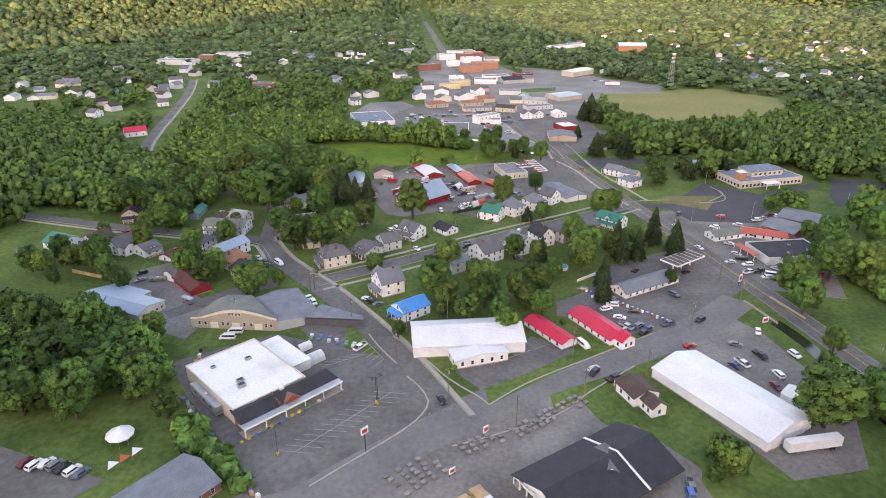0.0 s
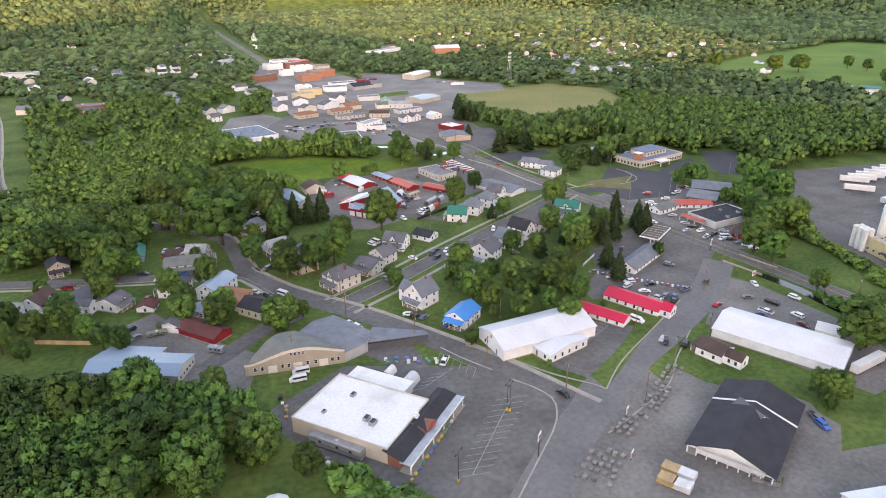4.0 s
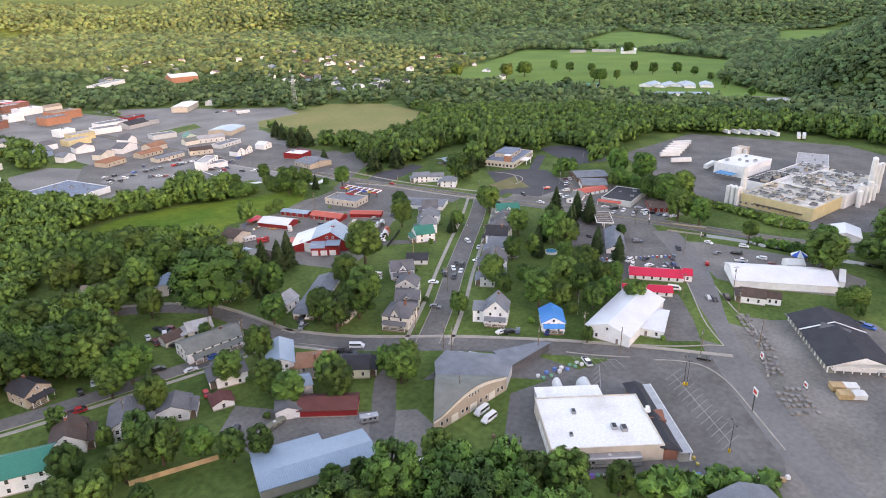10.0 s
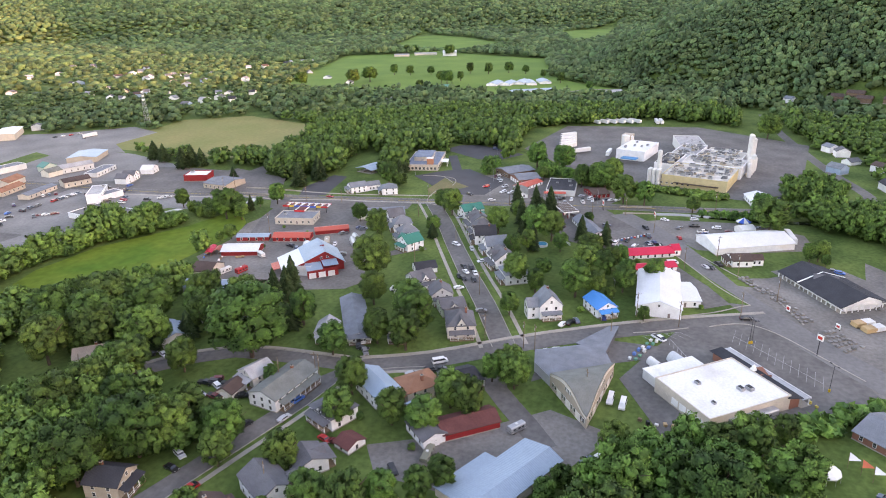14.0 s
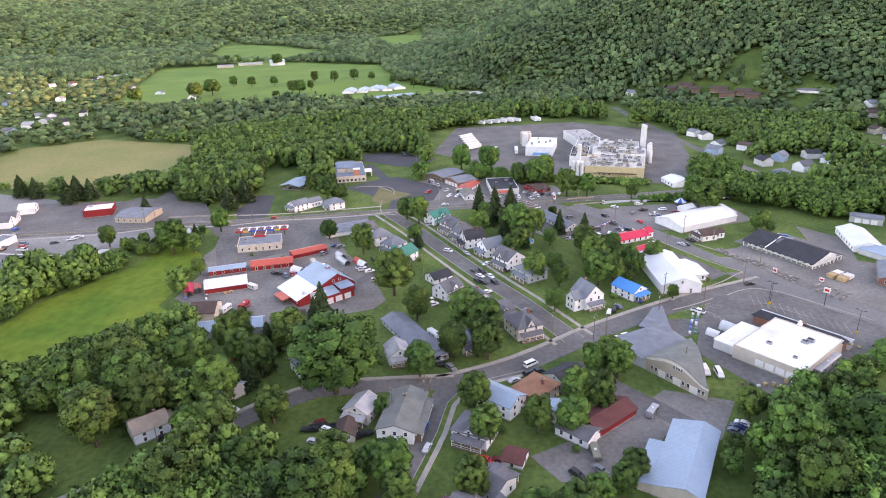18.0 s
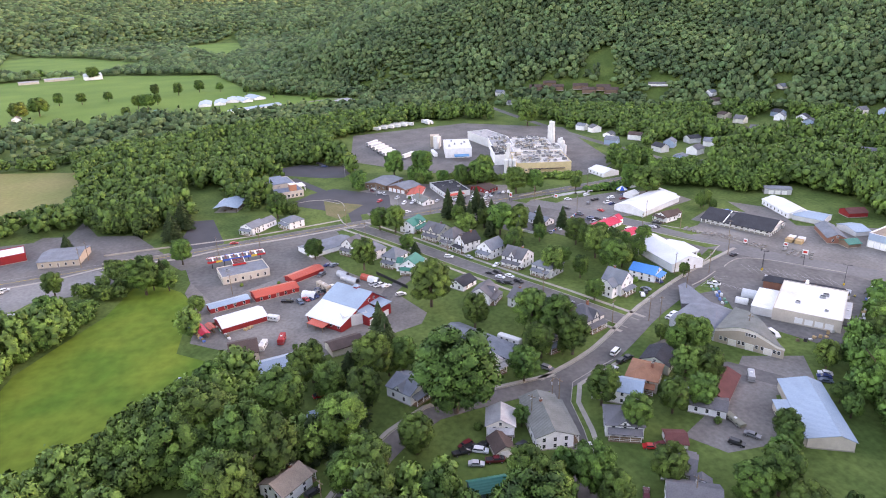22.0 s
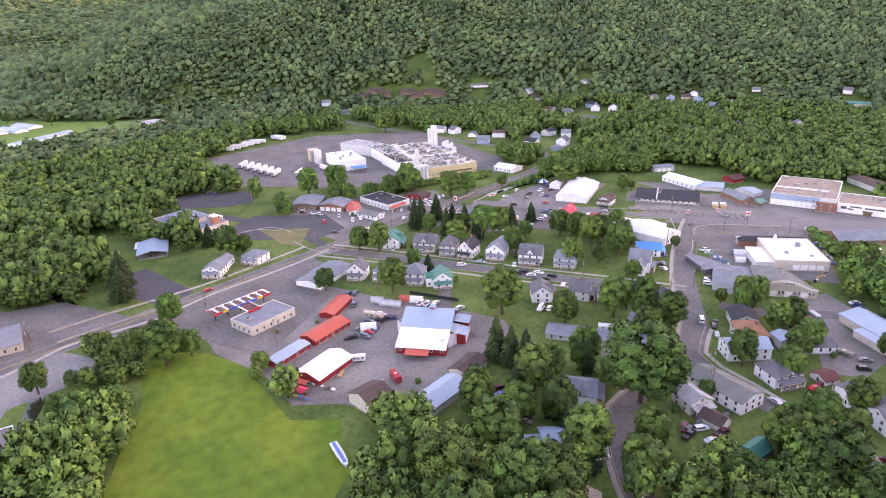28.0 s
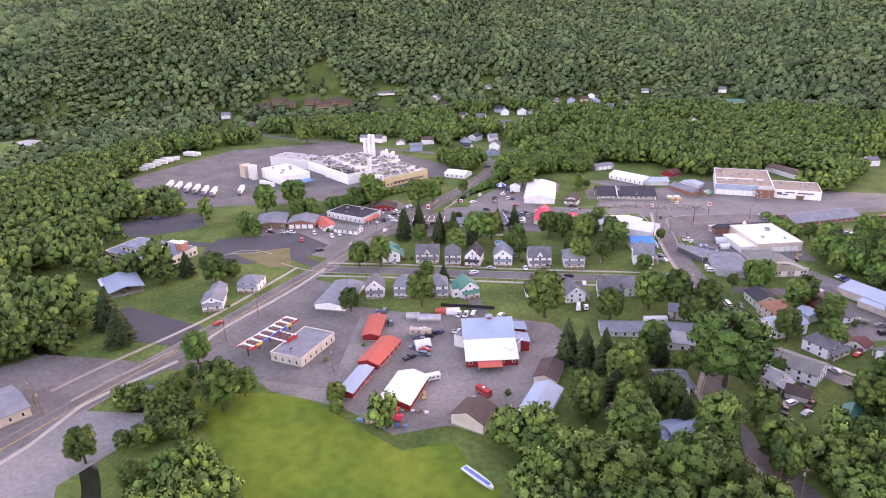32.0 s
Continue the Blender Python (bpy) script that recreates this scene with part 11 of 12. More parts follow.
park("suv", "blue", 69.6, 558.7, 5)
park("suv", "maroon", 82.4, 569.6, 13)
park("sedan", "navy", 95.3, 580.5, 11)
park("suv", "grey", 10.7, 372.4, 37)
park("suv", "blue", 11.3, 369.3, 40)
park("pickup", "grey", 12.0, 366.1, 38)
park("suv", "black", 12.7, 363.0, 39)
park("suv", "black", 13.3, 359.9, 35)
park("suv", "white", 138.3, 305.7, 150)
park("suv", "white", 137.9, 300.3, 146)
park("pickup", "silver", 137.6, 294.9, 149)
park("sedan", "silver", 136.8, 284.1, 149)
park("suv", "red", 147.4, 320.6, 146)
park("suv", "silver", 151.1, 308.4, 149)
park("suv", "white", 176.7, 321.8, 83)
park("sedan", "maroon", 179.9, 317.2, 84)
park("sedan", "red", 183.1, 312.5, 78)
park("suv", "blue", 186.3, 307.9, 77)
park("suv", "maroon", -57.0, 358.0, 75)
park("suv", "blue", -60.7, 359.7, 79)
park("sedan", "navy", -64.4, 361.5, 79)
park("sedan", "maroon", -68.2, 363.2, 78)
park("suv", "white", -71.9, 365.0, 78)
park("pickup", "red", -71.9, 368.4, 102)
park("suv", "white", -70.5, 366.0, 97)
park("suv", "black", -69.1, 363.7, 98)
park("pickup", "silver", -67.6, 361.3, 100)
park("suv", "grey", -66.2, 358.9, 101)
park("pickup", "slate", 83.5, 208.2, 19)
park("sedan", "red", 86.2, 193.1, 20)
park("suv", "white", 108.6, 175.6, 98)
park("sedan", "navy", 112.6, 164.7, 103)
park("sedan", "slate", 116.5, 153.9, 99)
park("suv", "maroon", -109.2, 328.1, 117)
park("pickup", "black", -110.8, 323.1, 115)
park("suv", "slate", -112.4, 318.1, 124)
park("pickup", "black", -114.0, 313.1, 121)

# ---- trailers ----
trailer(400.6, 294.6, -126)
trailer(403.6, 287.1, -127)
trailer(406.6, 279.6, -127)
trailer(409.5, 272.2, -128)
trailer(412.5, 264.7, -128)
trailer(415.4, 257.4, -129)
trailer(417.3, 236.8, -165)
trailer(418.8, 232.9, -166)
trailer(328.3, 304.3, -41)
trailer(318.5, 302.4, -42)
trailer(309.0, 300.4, -42)
trailer(299.8, 298.5, -42)
trailer(290.7, 296.7, -42)
trailer(282.0, 294.8, -43)
trailer(268.8, 280.7, -43)
trailer(192.2, 742.0, -2)
trailer(100.9, 140.6, -170)
trailer(267.5, 258.8, -180)

# ---- poles and lamps ----
utility_pole(-50.3, 252.6)
utility_pole(2.2, 164.4)
utility_pole(44.6, 188.1)
utility_pole(-104.1, 305.9)
utility_pole(-148.3, 278.4)
utility_pole(-15.2, 186.4)
utility_pole(-51.7, 237.4)
utility_pole(-32.9, 209.3)
utility_pole(-52.4, 233.0)
utility_pole(91.2, 206.4)
utility_pole(141.2, 176.9)
utility_pole(43.8, 165.3)
utility_pole(83.4, 394.5)
utility_pole(75.7, 415.3)
utility_pole(88.8, 482.2)
utility_pole(78.7, 483.1)
utility_pole(22.4, 404.2)
utility_pole(107.9, 345.5)
utility_pole(-126.2, 370.4)
utility_pole(-97.8, 294.5)
utility_pole(-95.7, 279.5)
utility_pole(-75.2, 210.0)
utility_pole(7.4, 308.4)
utility_pole(112.8, 293.6)
utility_pole(75.3, 337.6)
utility_pole(42.5, 291.4)
utility_pole(-13.9, 267.8)
utility_pole(39.2, 299.6)
utility_pole(21.5, 150.6)
utility_pole(-96.8, 296.5)
utility_pole(116.2, 243.6)
utility_pole(65.6, 174.3)
utility_pole(135.9, 295.7)
utility_pole(116.7, 224.7)
utility_pole(-12.3, 202.5)
lot_lamp(-44.0, 138.9)
lot_lamp(-19.0, 160.9)
lot_lamp(-19.5, 161.7)
street_lamp(133.7, 243.7)
street_lamp(163.7, 320.6)
street_lamp(128.4, 311.4)
street_lamp(161.4, 379.6)
street_lamp(2.3, 213.5)
street_lamp(223.3, 337.2)


# ---- canopies, tents, signs and yard clutter ----
def fuel_canopy():
    T = thing("fuel_canopy", 105.1, 257.5, 35, "white flat filling-station canopy with brown roof beams", "canopy")
    part("canopy", Build().box(-9.5, -4.5, 4.6, 9.5, 4.5, 5.2).mesh("canopy", TRIM), T)
    for i in range(6):
        part("roof_panel", Build().box(-9.2 + i * 3.1, -4.2, 5.2, -6.5 + i * 3.1, 4.2, 5.26).mesh("roof_panel", mat("canopy_brown", (0.12, 0.09, 0.07), 0.7)), T, "brown roof panel")
    for x in (-6, 0, 6):
        part("column", Build().box(x - 0.25, -0.25, 0, x + 0.25, 0.25, 4.6).mesh("column", TRIM), T)
        p = part("pump", Build().box(x + 0.7, -0.3, 0.06, x + 1.4, 0.3, 1.7).mesh("pump", mat("pump_red", (0.4, 0.03, 0.03), 0.5)), T)
        part("screen", Build().box(x + 0.75, -0.33, 1.1, x + 1.35, -0.3, 1.5).mesh("screen", GLASS), p)


fuel_canopy()


def drive_in_canopy():
    """The striped drive-in canopy: an open T of beams with bright fascias."""
    T = thing("drive_in_canopy", 60.7, 404.8, -78, "red, white and blue drive-in canopy of open beams", "canopy")
    red, blue, yel = mat("fascia_red", (0.55, 0.03, 0.03), 0.5), mat("fascia_blue", (0.03, 0.1, 0.45), 0.5), mat("fascia_yellow", (0.7, 0.45, 0.05), 0.5)
    b = Build().box(-14, -3.2, 4.3, 14, -2.95, 4.9).box(-14, 2.95, 4.3, 14, 3.2, 4.9).box(-3, -12, 4.3, -2.75, -3.2, 4.9).box(2.75, -12, 4.3, 3, -3.2, 4.9)
    part("beam", b.mesh("beam", TRIM), T)
    for i in range(14):
        part("slat", Build().box(-13.8 + i * 2.1, -2.95, 4.45, -13.1 + i * 2.1, 2.95, 4.8).mesh("slat", TRIM if i % 2 else mat("slat_maroon", (0.2, 0.05, 0.05), 0.7)), T)
    for i in range(4):
        part("slat", Build().box(-2.75, -11.5 + i * 2.2, 4.45, 2.75, -10.8 + i * 2.2, 4.8).mesh("slat", mat("slat_maroon", (0.2, 0.05, 0.05), 0.7)), T)
    for x0, x1, m in ((-14.2, -10, red), (-10, -7, yel), (-7, 7, blue), (7, 10, yel), (10, 14.2, red)):
        part("fascia", Build().box(x0, -3.35, 4.0, x1, -3.22, 5.0).mesh("fascia", m), T)
        part("fascia", Build().box(x0, 3.22, 4.0, x1, 3.35, 5.0).mesh("fascia", m), T)
    part("fascia", Build().box(-3.2, -12.2, 4.0, 3.2, -12.05, 5.0).mesh("fascia", red), T)
    for x, y in ((-12, 0), (-6, 0), (0, 0), (6, 0), (12, 0), (0, -10)):
        part("column", Build().box(x - 0.18, y - 0.18, 0, x + 0.18, y + 0.18, 4.4).mesh("column", DARK), T)


drive_in_canopy()


def pavilion():
    T = thing("pavilion", 165.6, 415.7, 165, "open picnic pavilion with pale metal roofs on posts", "pavilion")
    b = Build()
    gable_roof(b, 22, 15, 2.9, 1.6, "x", 0.6)
    part("roof", b.mesh("roof", roofmat("metal")), T)
    b = Build()
    slab(b, [(-13, -9.5, 2.5), (-2, -9.5, 2.5), (-2, -7.0, 2.9), (-13, -7.0, 2.9)])
    part("side_roof", b.mesh("side_roof", roofmat("white")), T)
    for i in range(6):
        for s in (-1, 1):
            part("post", Build().box(-0.12, -0.12, -0.1, 0.12, 0.12, 2.9).mesh("post", WOOD), T, m=pose(-10.5 + i * 4.2, s * 7, 0))
    part("floor_slab", Build().box(-11, -7.5, -0.05, 11, 7.5, 0.1).mesh("floor_slab", CONCRETE), T)
    for i in range(5):
        part("table", Build().box(-0.9, -0.4, 0.7, 0.9, 0.4, 0.76).box(-0.9, -0.9, 0.42, 0.9, -0.6, 0.47).box(-0.9, 0.6, 0.42, 0.9, 0.9, 0.47).box(-0.7, -0.7, 0.1, -0.6, 0.7, 0.7).box(0.6, -0.7, 0.1, 0.7, 0.7, 0.7).mesh("table", WOOD), T, "timber picnic table", pose(-8 + i * 4, (i % 2) * 3 - 1.5, 0))


pavilion()


def party_tent(x, y, r, label, cols, sides=8, hgt=2.3):
    T = thing("party_tent", x, y, 0, label, "tent", z=0.03)
    ang = [2 * math.pi * i / sides for i in range(sides)]
    for k, m in enumerate(cols):
        b = Build()
        for i in range(sides):
            if i % len(cols) != k:
                continue
            a0, a1 = ang[i], ang[(i + 1) % sides]
            p0, p1 = (math.cos(a0) * r, math.sin(a0) * r), (math.cos(a1) * r, math.sin(a1) * r)
            q0, q1 = (p0[0] * 0.5, p0[1] * 0.5), (p1[0] * 0.5, p1[1] * 0.5)
            b.add([(*p0, hgt), (*p1, hgt), (*q1, hgt + 1.0), (*q0, hgt + 1.0), (0, 0, hgt + 2.2), (*p0, hgt - 0.35), (*p1, hgt - 0.35)], [(0, 1, 2, 3), (3, 2, 4), (5, 6, 1, 0)])
        part("canvas", b.mesh("canvas", m), T)
    for a in ang:
        part("pole", Build().tube((math.cos(a) * r * 0.98, math.sin(a) * r * 0.98, 0), (math.cos(a) * r * 0.98, math.sin(a) * r * 0.98, hgt), 0.05, 0.05, 6).mesh("pole", STEEL), T)


CANVAS_W, CANVAS_B = mat("white_canvas", (0.74, 0.74, 0.72), 0.8, 0.1), mat("blue_canvas", (0.03, 0.12, 0.5), 0.8, 0.1)
party_tent(-88.9, 145.0, 3.8, "round white party tent on the lawn", (CANVAS_W,), 10)
party_tent(119.8, 162.2, 3.8, "blue and white striped canopy tent", (CANVAS_W, CANVAS_B))


def frame_tent():
    T = thing("frame_tent", 108.0, 161.6, -57, "white walled tent beside the warehouse", "tent")
    part("canvas", Build().box(-4, -3.5, 0, 4, 3.5, 2.6).extrude_x([(-3.7, 2.6), (3.7, 2.6), (0, 4.4)], -4.1, 4.1).mesh("canvas", CANVAS_W), T)
    part("door_flap", Build().box(-4.06, -1, 0, -4.0, 1, 2.2).mesh("door_flap", CANVAS_W), T)


frame_tent()


def board_sign(x, y, yaw, w, h, z, col, posts=1, label="white and red sign on a post"):
    T = thing("sign", x, y, yaw, label, "sign")
    part("panel", Build().box(-w / 2, -0.12, z, w / 2, 0.12, z + h).mesh("panel", TRIM), T)
    for s in (-1, 1):
        part("emblem", Build().box(-w * 0.36, s * 0.135 - 0.01, z + h * 0.25, w * 0.36, s * 0.135 + 0.01, z + h * 0.75).mesh("emblem", mat("sign_" + col, dict(red=(0.55, 0.03, 0.03), blue=(0.03, 0.1, 0.4), green=(0.03, 0.25, 0.1))[col], 0.5)), T)
    for k in range(posts):
        u = 0 if posts == 1 else (-w / 2 + 0.15 + k * (w - 0.3))
        part("post", Build().box(u - 0.1, -0.1, -0.1, u + 0.1, 0.1, z).mesh("post", DARK), T)


board_sign(-20.5, 140.1, 45, 2.4, 2.2, 6.0, "red", 1, "tall white and red sign beside the car park")
board_sign(122.4, 238.6, 35, 2.0, 3.2, 3.0, "red", 2, "white and red fuel price sign")
board_sign(119.4, 208.8, 20, 2.6, 2.2, 0.8, "red", 2, "white sign board by the creek")
board_sign(65.2, 200.8, 30, 1.8, 2.2, 1.2, "red", 2, "white sign board beside the red-roofed shop")
board_sign(2.8, 131.0, -140, 2.0, 1.8, 0.8, "red", 2, "white sign board at the lumber yard")
board_sign(12.5, 147.2, -140, 1.8, 2.2, 0.8, "red", 2, "red sign board in a flower bed")


def kerb_line(pts, label="pale concrete kerb of the car park"):
    strip("kerb", smooth_line(pts, 3.0), 0.5, CONCRETE, 0.22, 0, label, "kerb")


kerb_line([(-14.7, 182.8), (-21.3, 193.0), (-25.9, 201.9)])


def bay_lines(name, x, y, yaw, n, step, length, slant=0.0, spine=True):
    """A row of painted bay lines, one thing per row."""
    T = thing(name, x, y, yaw, "row of faded white parking bay lines", "road marking", kind="structure", z=0.0)
    line = Build().box(-0.06, min(0, length), 0.068, 0.06, max(0, length), 0.08).mesh("bay_line", PAINT_W)
    for i in range(n):
        part("bay_line", line, T, m=pose((i - (n - 1) / 2) * step, 0, 0, 0, 0, slant))
    if spine:
        part("spine_line", Build().box(-(n - 1) / 2 * step, -0.08, 0.068, (n - 1) / 2 * step, 0.08, 0.08).mesh("spine_line", PAINT_W), T)


bay_lines("parking_bays", -27.6, 153.4, 48, 13, 3.0, 5.0, 35)
bay_lines("parking_bays", -27.6, 153.4, 48, 13, 3.0, -5.0, 35, False)
bay_lines("parking_bays", -23.3, 192.0, 122, 6, 3.0, 5.0, 25)
bay_lines("parking_bays", -32.8, 184.7, 30, 6, 3.0, 4.5, 60)
bay_lines("parking_bays", 30.2, 190.6, 30, 7, 2.8, 5.0)


def colour(name, c, rough=0.6):
    return mat("paint_" + name, c, rough, 0.15, 0.5, 4.0, 0.05)


TARP_W, TARP_B, TARP_P, TARP_G = colour("bag_white", (0.66, 0.66, 0.64)), colour("bag_blue", (0.1, 0.2, 0.45)), colour("bag_purple", (0.22, 0.12, 0.4)), colour("bag_green", (0.1, 0.3, 0.2))


def pallet_stack(x, y, yaw, m, h, label, group, w=1.2, d=1.0):
    T = thing("pallet_stack", x, y, yaw, label, "pallet", group, z=0.05)
    part("pallet", Build().box(-w / 2, -d / 2, 0, w / 2, d / 2, 0.13).mesh("pallet", WOOD), T)
    rr = random.Random(int(x * 11 + y * 7))
    b = Build()
    k = max(1, int(h / 0.3))
    for i in range(k):
        s = rr.uniform(0.86, 1.0)
        o = rr.uniform(-0.05, 0.05)
        b.box(-w / 2 * s + o, -d / 2 * s, 0.13 + i * h / k, w / 2 * s + o, d / 2 * s, 0.13 + (i + 1) * h / k - 0.03)
    part("load", b.mesh("load", m), T)


STONE = mat("cut_stone", (0.27, 0.258, 0.24), 0.9, 0.35, 0.8, 5.0, 0.3, obrand=0.25)
LUMBER = mat("fresh_lumber", (0.5, 0.34, 0.18), 0.8, 0.2, 0.5, 5.0, 0.1, obrand=0.15)
rr = random.Random(21)
for i in range(30):
    f = i / 29
    pallet_stack(-77.5 + 32 * f + rr.uniform(-0.8, 0.8), 161.5 - 39 * f + rr.uniform(-0.8, 0.8) + 1.0, -50 + rr.uniform(-15, 15), rr.choice((TARP_W, TARP_W, TARP_B, TARP_P, TARP_G, LUMBER, STONE)), rr.uniform(0.4, 1.2), "pallet of bagged garden goods beside the supermarket", "garden goods pallets", rr.uniform(1.1, 1.6))
for i in range(12):
    pallet_stack(-46 + (i // 2) * 3.2 + rr.uniform(-0.5, 0.5), 200.5 - (i // 2) * 1.1 - (i % 2) * 2.0, -20, rr.choice((TARP_W, TARP_G, TARP_B, TARP_W)), rr.uniform(0.6, 1.3), "pallet of bagged mulch behind the supermarket", "mulch pallets")
for i in range(8):
    pallet_stack(-80 + rr.uniform(-1.5, 1.5) - i * 0.2, 176 + i * 2.4, rr.uniform(0, 90), rr.choice((TARP_W, DARK, WOOD, LUMBER)), rr.uniform(0.5, 1.4), "pallet of mixed goods behind the supermarket", "back yard pallets")
for i in range(12):
    f = i / 11
    pallet_stack(-55 + 18 * f, 143.5 + 18.5 * f, 44, rr.choice((TARP_B, TARP_G, TARP_W, colour("bag_yellow", (0.6, 0.45, 0.1)))), rr.uniform(0.4, 0.9), "display of garden goods under the shop canopy", "shopfront displays", 1.0, 0.7)


def goods_stall(x, y, yaw, L, W, h, m, label):
    """An open stall: corner posts under a low pitched sheet roof."""
    T = thing("goods_stall", x, y, yaw, label, "stall", z=0.05)
    for u in (-L / 2 + 0.2, 0.0, L / 2 - 0.2):
        for v in (-W / 2 + 0.2, W / 2 - 0.2):
            part("post", Build().box(u - 0.06, v - 0.06, 0, u + 0.06, v + 0.06, h).mesh("post", WOOD), T)
    b = Build()
    gable_roof(b, L, W, h, 0.5, "x", 0.25, 0.08)
    part("roof", b.mesh("roof", m), T)
    part("counter", Build().box(-L / 2 + 0.5, -W / 2 + 0.4, 0, L / 2 - 0.5, -W / 2 + 1.0, 0.9).mesh("counter", WOOD), T)


goods_stall(-14.2, 413.2, 26.0, 10.5, 3.2, 2.2, roofmat("red"), "open goods stall with a bright red sheet roof")
goods_stall(-12.6, 409.8, 26.0, 6.0, 2.4, 2.4, roofmat("rust"), "open goods stall with an orange sheet roof")
for i in range(22):
    f = i % 11
    pallet_stack(-7.0 - 1.45 * f + rr.uniform(-0.4, 0.4), 419.0 - 0.75 * f - (i // 11) * 9.5 + rr.uniform(-0.4, 0.4), 26 + rr.uniform(-12, 12), rr.choice((TARP_W, TARP_B, TARP_G, LUMBER, STONE, WOOD, TARP_W)), rr.uniform(0.4, 1.3), "pallet of farm goods beside the red feed store", "feed store pallets", rr.uniform(1.0, 1.6))
for u, v in ((-15.3, 396.2), (-14.4, 395.0), (-13.5, 394.0)):
    pallet_stack(u, v, 20 * u, LUMBER, 0.7, "pile of split firewood in the barn yard", "firewood piles", 1.5, 1.2)


def hoop_house(x, y, yaw, L, W, h, m, label):
    T = thing("hoop_shelter", x, y, yaw, label, "shelter", z=0.04)
    n = 12
    b = Build()
    for i in range(n):
        a0, a1 = math.pi * i / n, math.pi * (i + 1) / n
        p = [(-L / 2, math.cos(a) * W / 2, math.sin(a) * h) for a in (a0, a1)] + [(L / 2, math.cos(a) * W / 2, math.sin(a) * h) for a in (a1, a0)]
        b.add(p, [(0, 1, 2, 3)])
        b.add([(q[0], q[1] * 0.97, q[2] * 0.97) for q in p], [(3, 2, 1, 0)])
    part("cover", b.mesh("cover", m), T)
    for k in range(4):
        x0 = -L / 2 + 0.05 + k * (L - 0.1) / 3
        part("hoop", Build().tube((x0, W / 2, 0), (x0, W / 2 * 0.7, h * 0.72), 0.05, 0.05, 5).tube((x0, W / 2 * 0.7, h * 0.72), (x0, 0, h * 1.01), 0.05, 0.05, 5).tube((x0, 0, h * 1.01), (x0, -W / 2 * 0.7, h * 0.72), 0.05, 0.05, 5).tube((x0, -W / 2 * 0.7, h * 0.72), (x0, -W / 2, 0), 0.05, 0.05, 5).mesh("hoop", STEEL), T)


hoop_house(-42.8, 184.6, 44, 7, 4.5, 3.0, mat("clear_poly", (0.5, 0.53, 0.54), 0.3, 0.15), "greyish plastic-covered hoop house beside the supermarket")
hoop_house(-47.2, 192.1, 44, 5, 3, 2.4, TARP_W, "white plastic-covered stack beside the supermarket")
for x, y, m, lb in ((29.5, 353.5, STEEL, "grey corrugated arched carport"), (24.4, 352.0, STEEL, "grey corrugated arched carport"), (21.0, 349.5, STEEL, "grey corrugated arched carport"), (22.3, 342.6, roofmat("rust"), "small red arched shelter"), (18.6, 339.7, TARP_W, "small white arched shelter")):
    hoop_house(x, y, 43, 6, 3.4, 2.6, m, lb + " in the barn yard")
hoop_house(9.6, 369.7, 60, 6.5, 5, 3.0, TARP_W, "white tent shelter in the barn yard")


def box_vehicle(name, x, y, yaw, L, W, h, m, label, category):
    """A caravan, motorhome or goods box on wheels."""
    T = thing(name, x, y, yaw, label, category, z=0.06)
    part("body", Build().extrude_x([(-W / 2, 0.5), (W / 2, 0.5), (W / 2, h - 0.25), (W / 2 - 0.25, h), (-W / 2 + 0.25, h), (-W / 2, h - 0.25)], -L / 2, L / 2).mesh("body", m), T)
    part("stripe", Build().box(-L / 2 - 0.01, -W / 2 - 0.015, h * 0.42, L / 2 + 0.01, W / 2 + 0.015, h * 0.48).mesh("stripe", mat("caravan_stripe", (0.2, 0.2, 0.22), 0.5)), T)
    for s in (-1, 1):
        for u in (-0.28, 0.05, 0.3):
            part("window", Build().box(u * L - 0.4, s * (W / 2 + 0.02) - 0.02, h * 0.55, u * L + 0.4, s * (W / 2 + 0.02) + 0.02, h * 0.75).mesh("window", GLASS), T)
        for u in (-0.3, 0.3):
            part("wheel", WHEEL, T, m=pose(u * L, s * (W / 2 - 0.15), 0.34))
    part("roof_vent", Build().box(-0.4, -0.35, h, 0.4, 0.35, h + 0.22).mesh("roof_vent", TARP_W), T)


CARAVAN = mat("caravan_white", (0.66, 0.65, 0.62), 0.4, 0.1)
box_vehicle("motorhome", 16.2, 363.2, 29, 9, 2.5, 3.2, mat("caravan_tan", (0.45, 0.38, 0.3), 0.5), "tan motorhome parked in the barn yard", "motorhome")
box_vehicle("motorhome", -54.3, 296.7, 40, 9.5, 2.5, 3.2, CARAVAN, "white motorhome parked beside the long hall", "motorhome")
box_vehicle("camper_trailer", -99.1, 225.9, -33, 5.5, 2.2, 2.5, STEEL, "silver camper trailer in the workshop yard", "caravan")
box_vehicle("camper_trailer", -9.8, 385.2, 60, 5, 2.2, 2.6, CARAVAN, "white camper trailer beside the red store", "caravan")
box_vehicle("delivery_truck", -29.7, 381.6, -10, 6, 2.3, 2.8, colour("truck_red", (0.4, 0.03, 0.03)), "red and white truck beside the long shed", "truck")
box_vehicle("delivery_truck", -32.8, 388.7, -15, 6, 2.3, 2.6, CARAVAN, "white truck beside the long shed", "truck")
box_vehicle("loading_box", -70.5, 161.7, -46, 17, 2.6, 3.4, STEEL, "grey refrigerated boxes along the supermarket wall", "container")
box_vehicle("flatbed_truck", -118.8, 245.8, 5, 7, 2.3, 1.6, colour("truck_olive", (0.2, 0.2, 0.15)), "flatbed truck in the workshop yard", "truck")


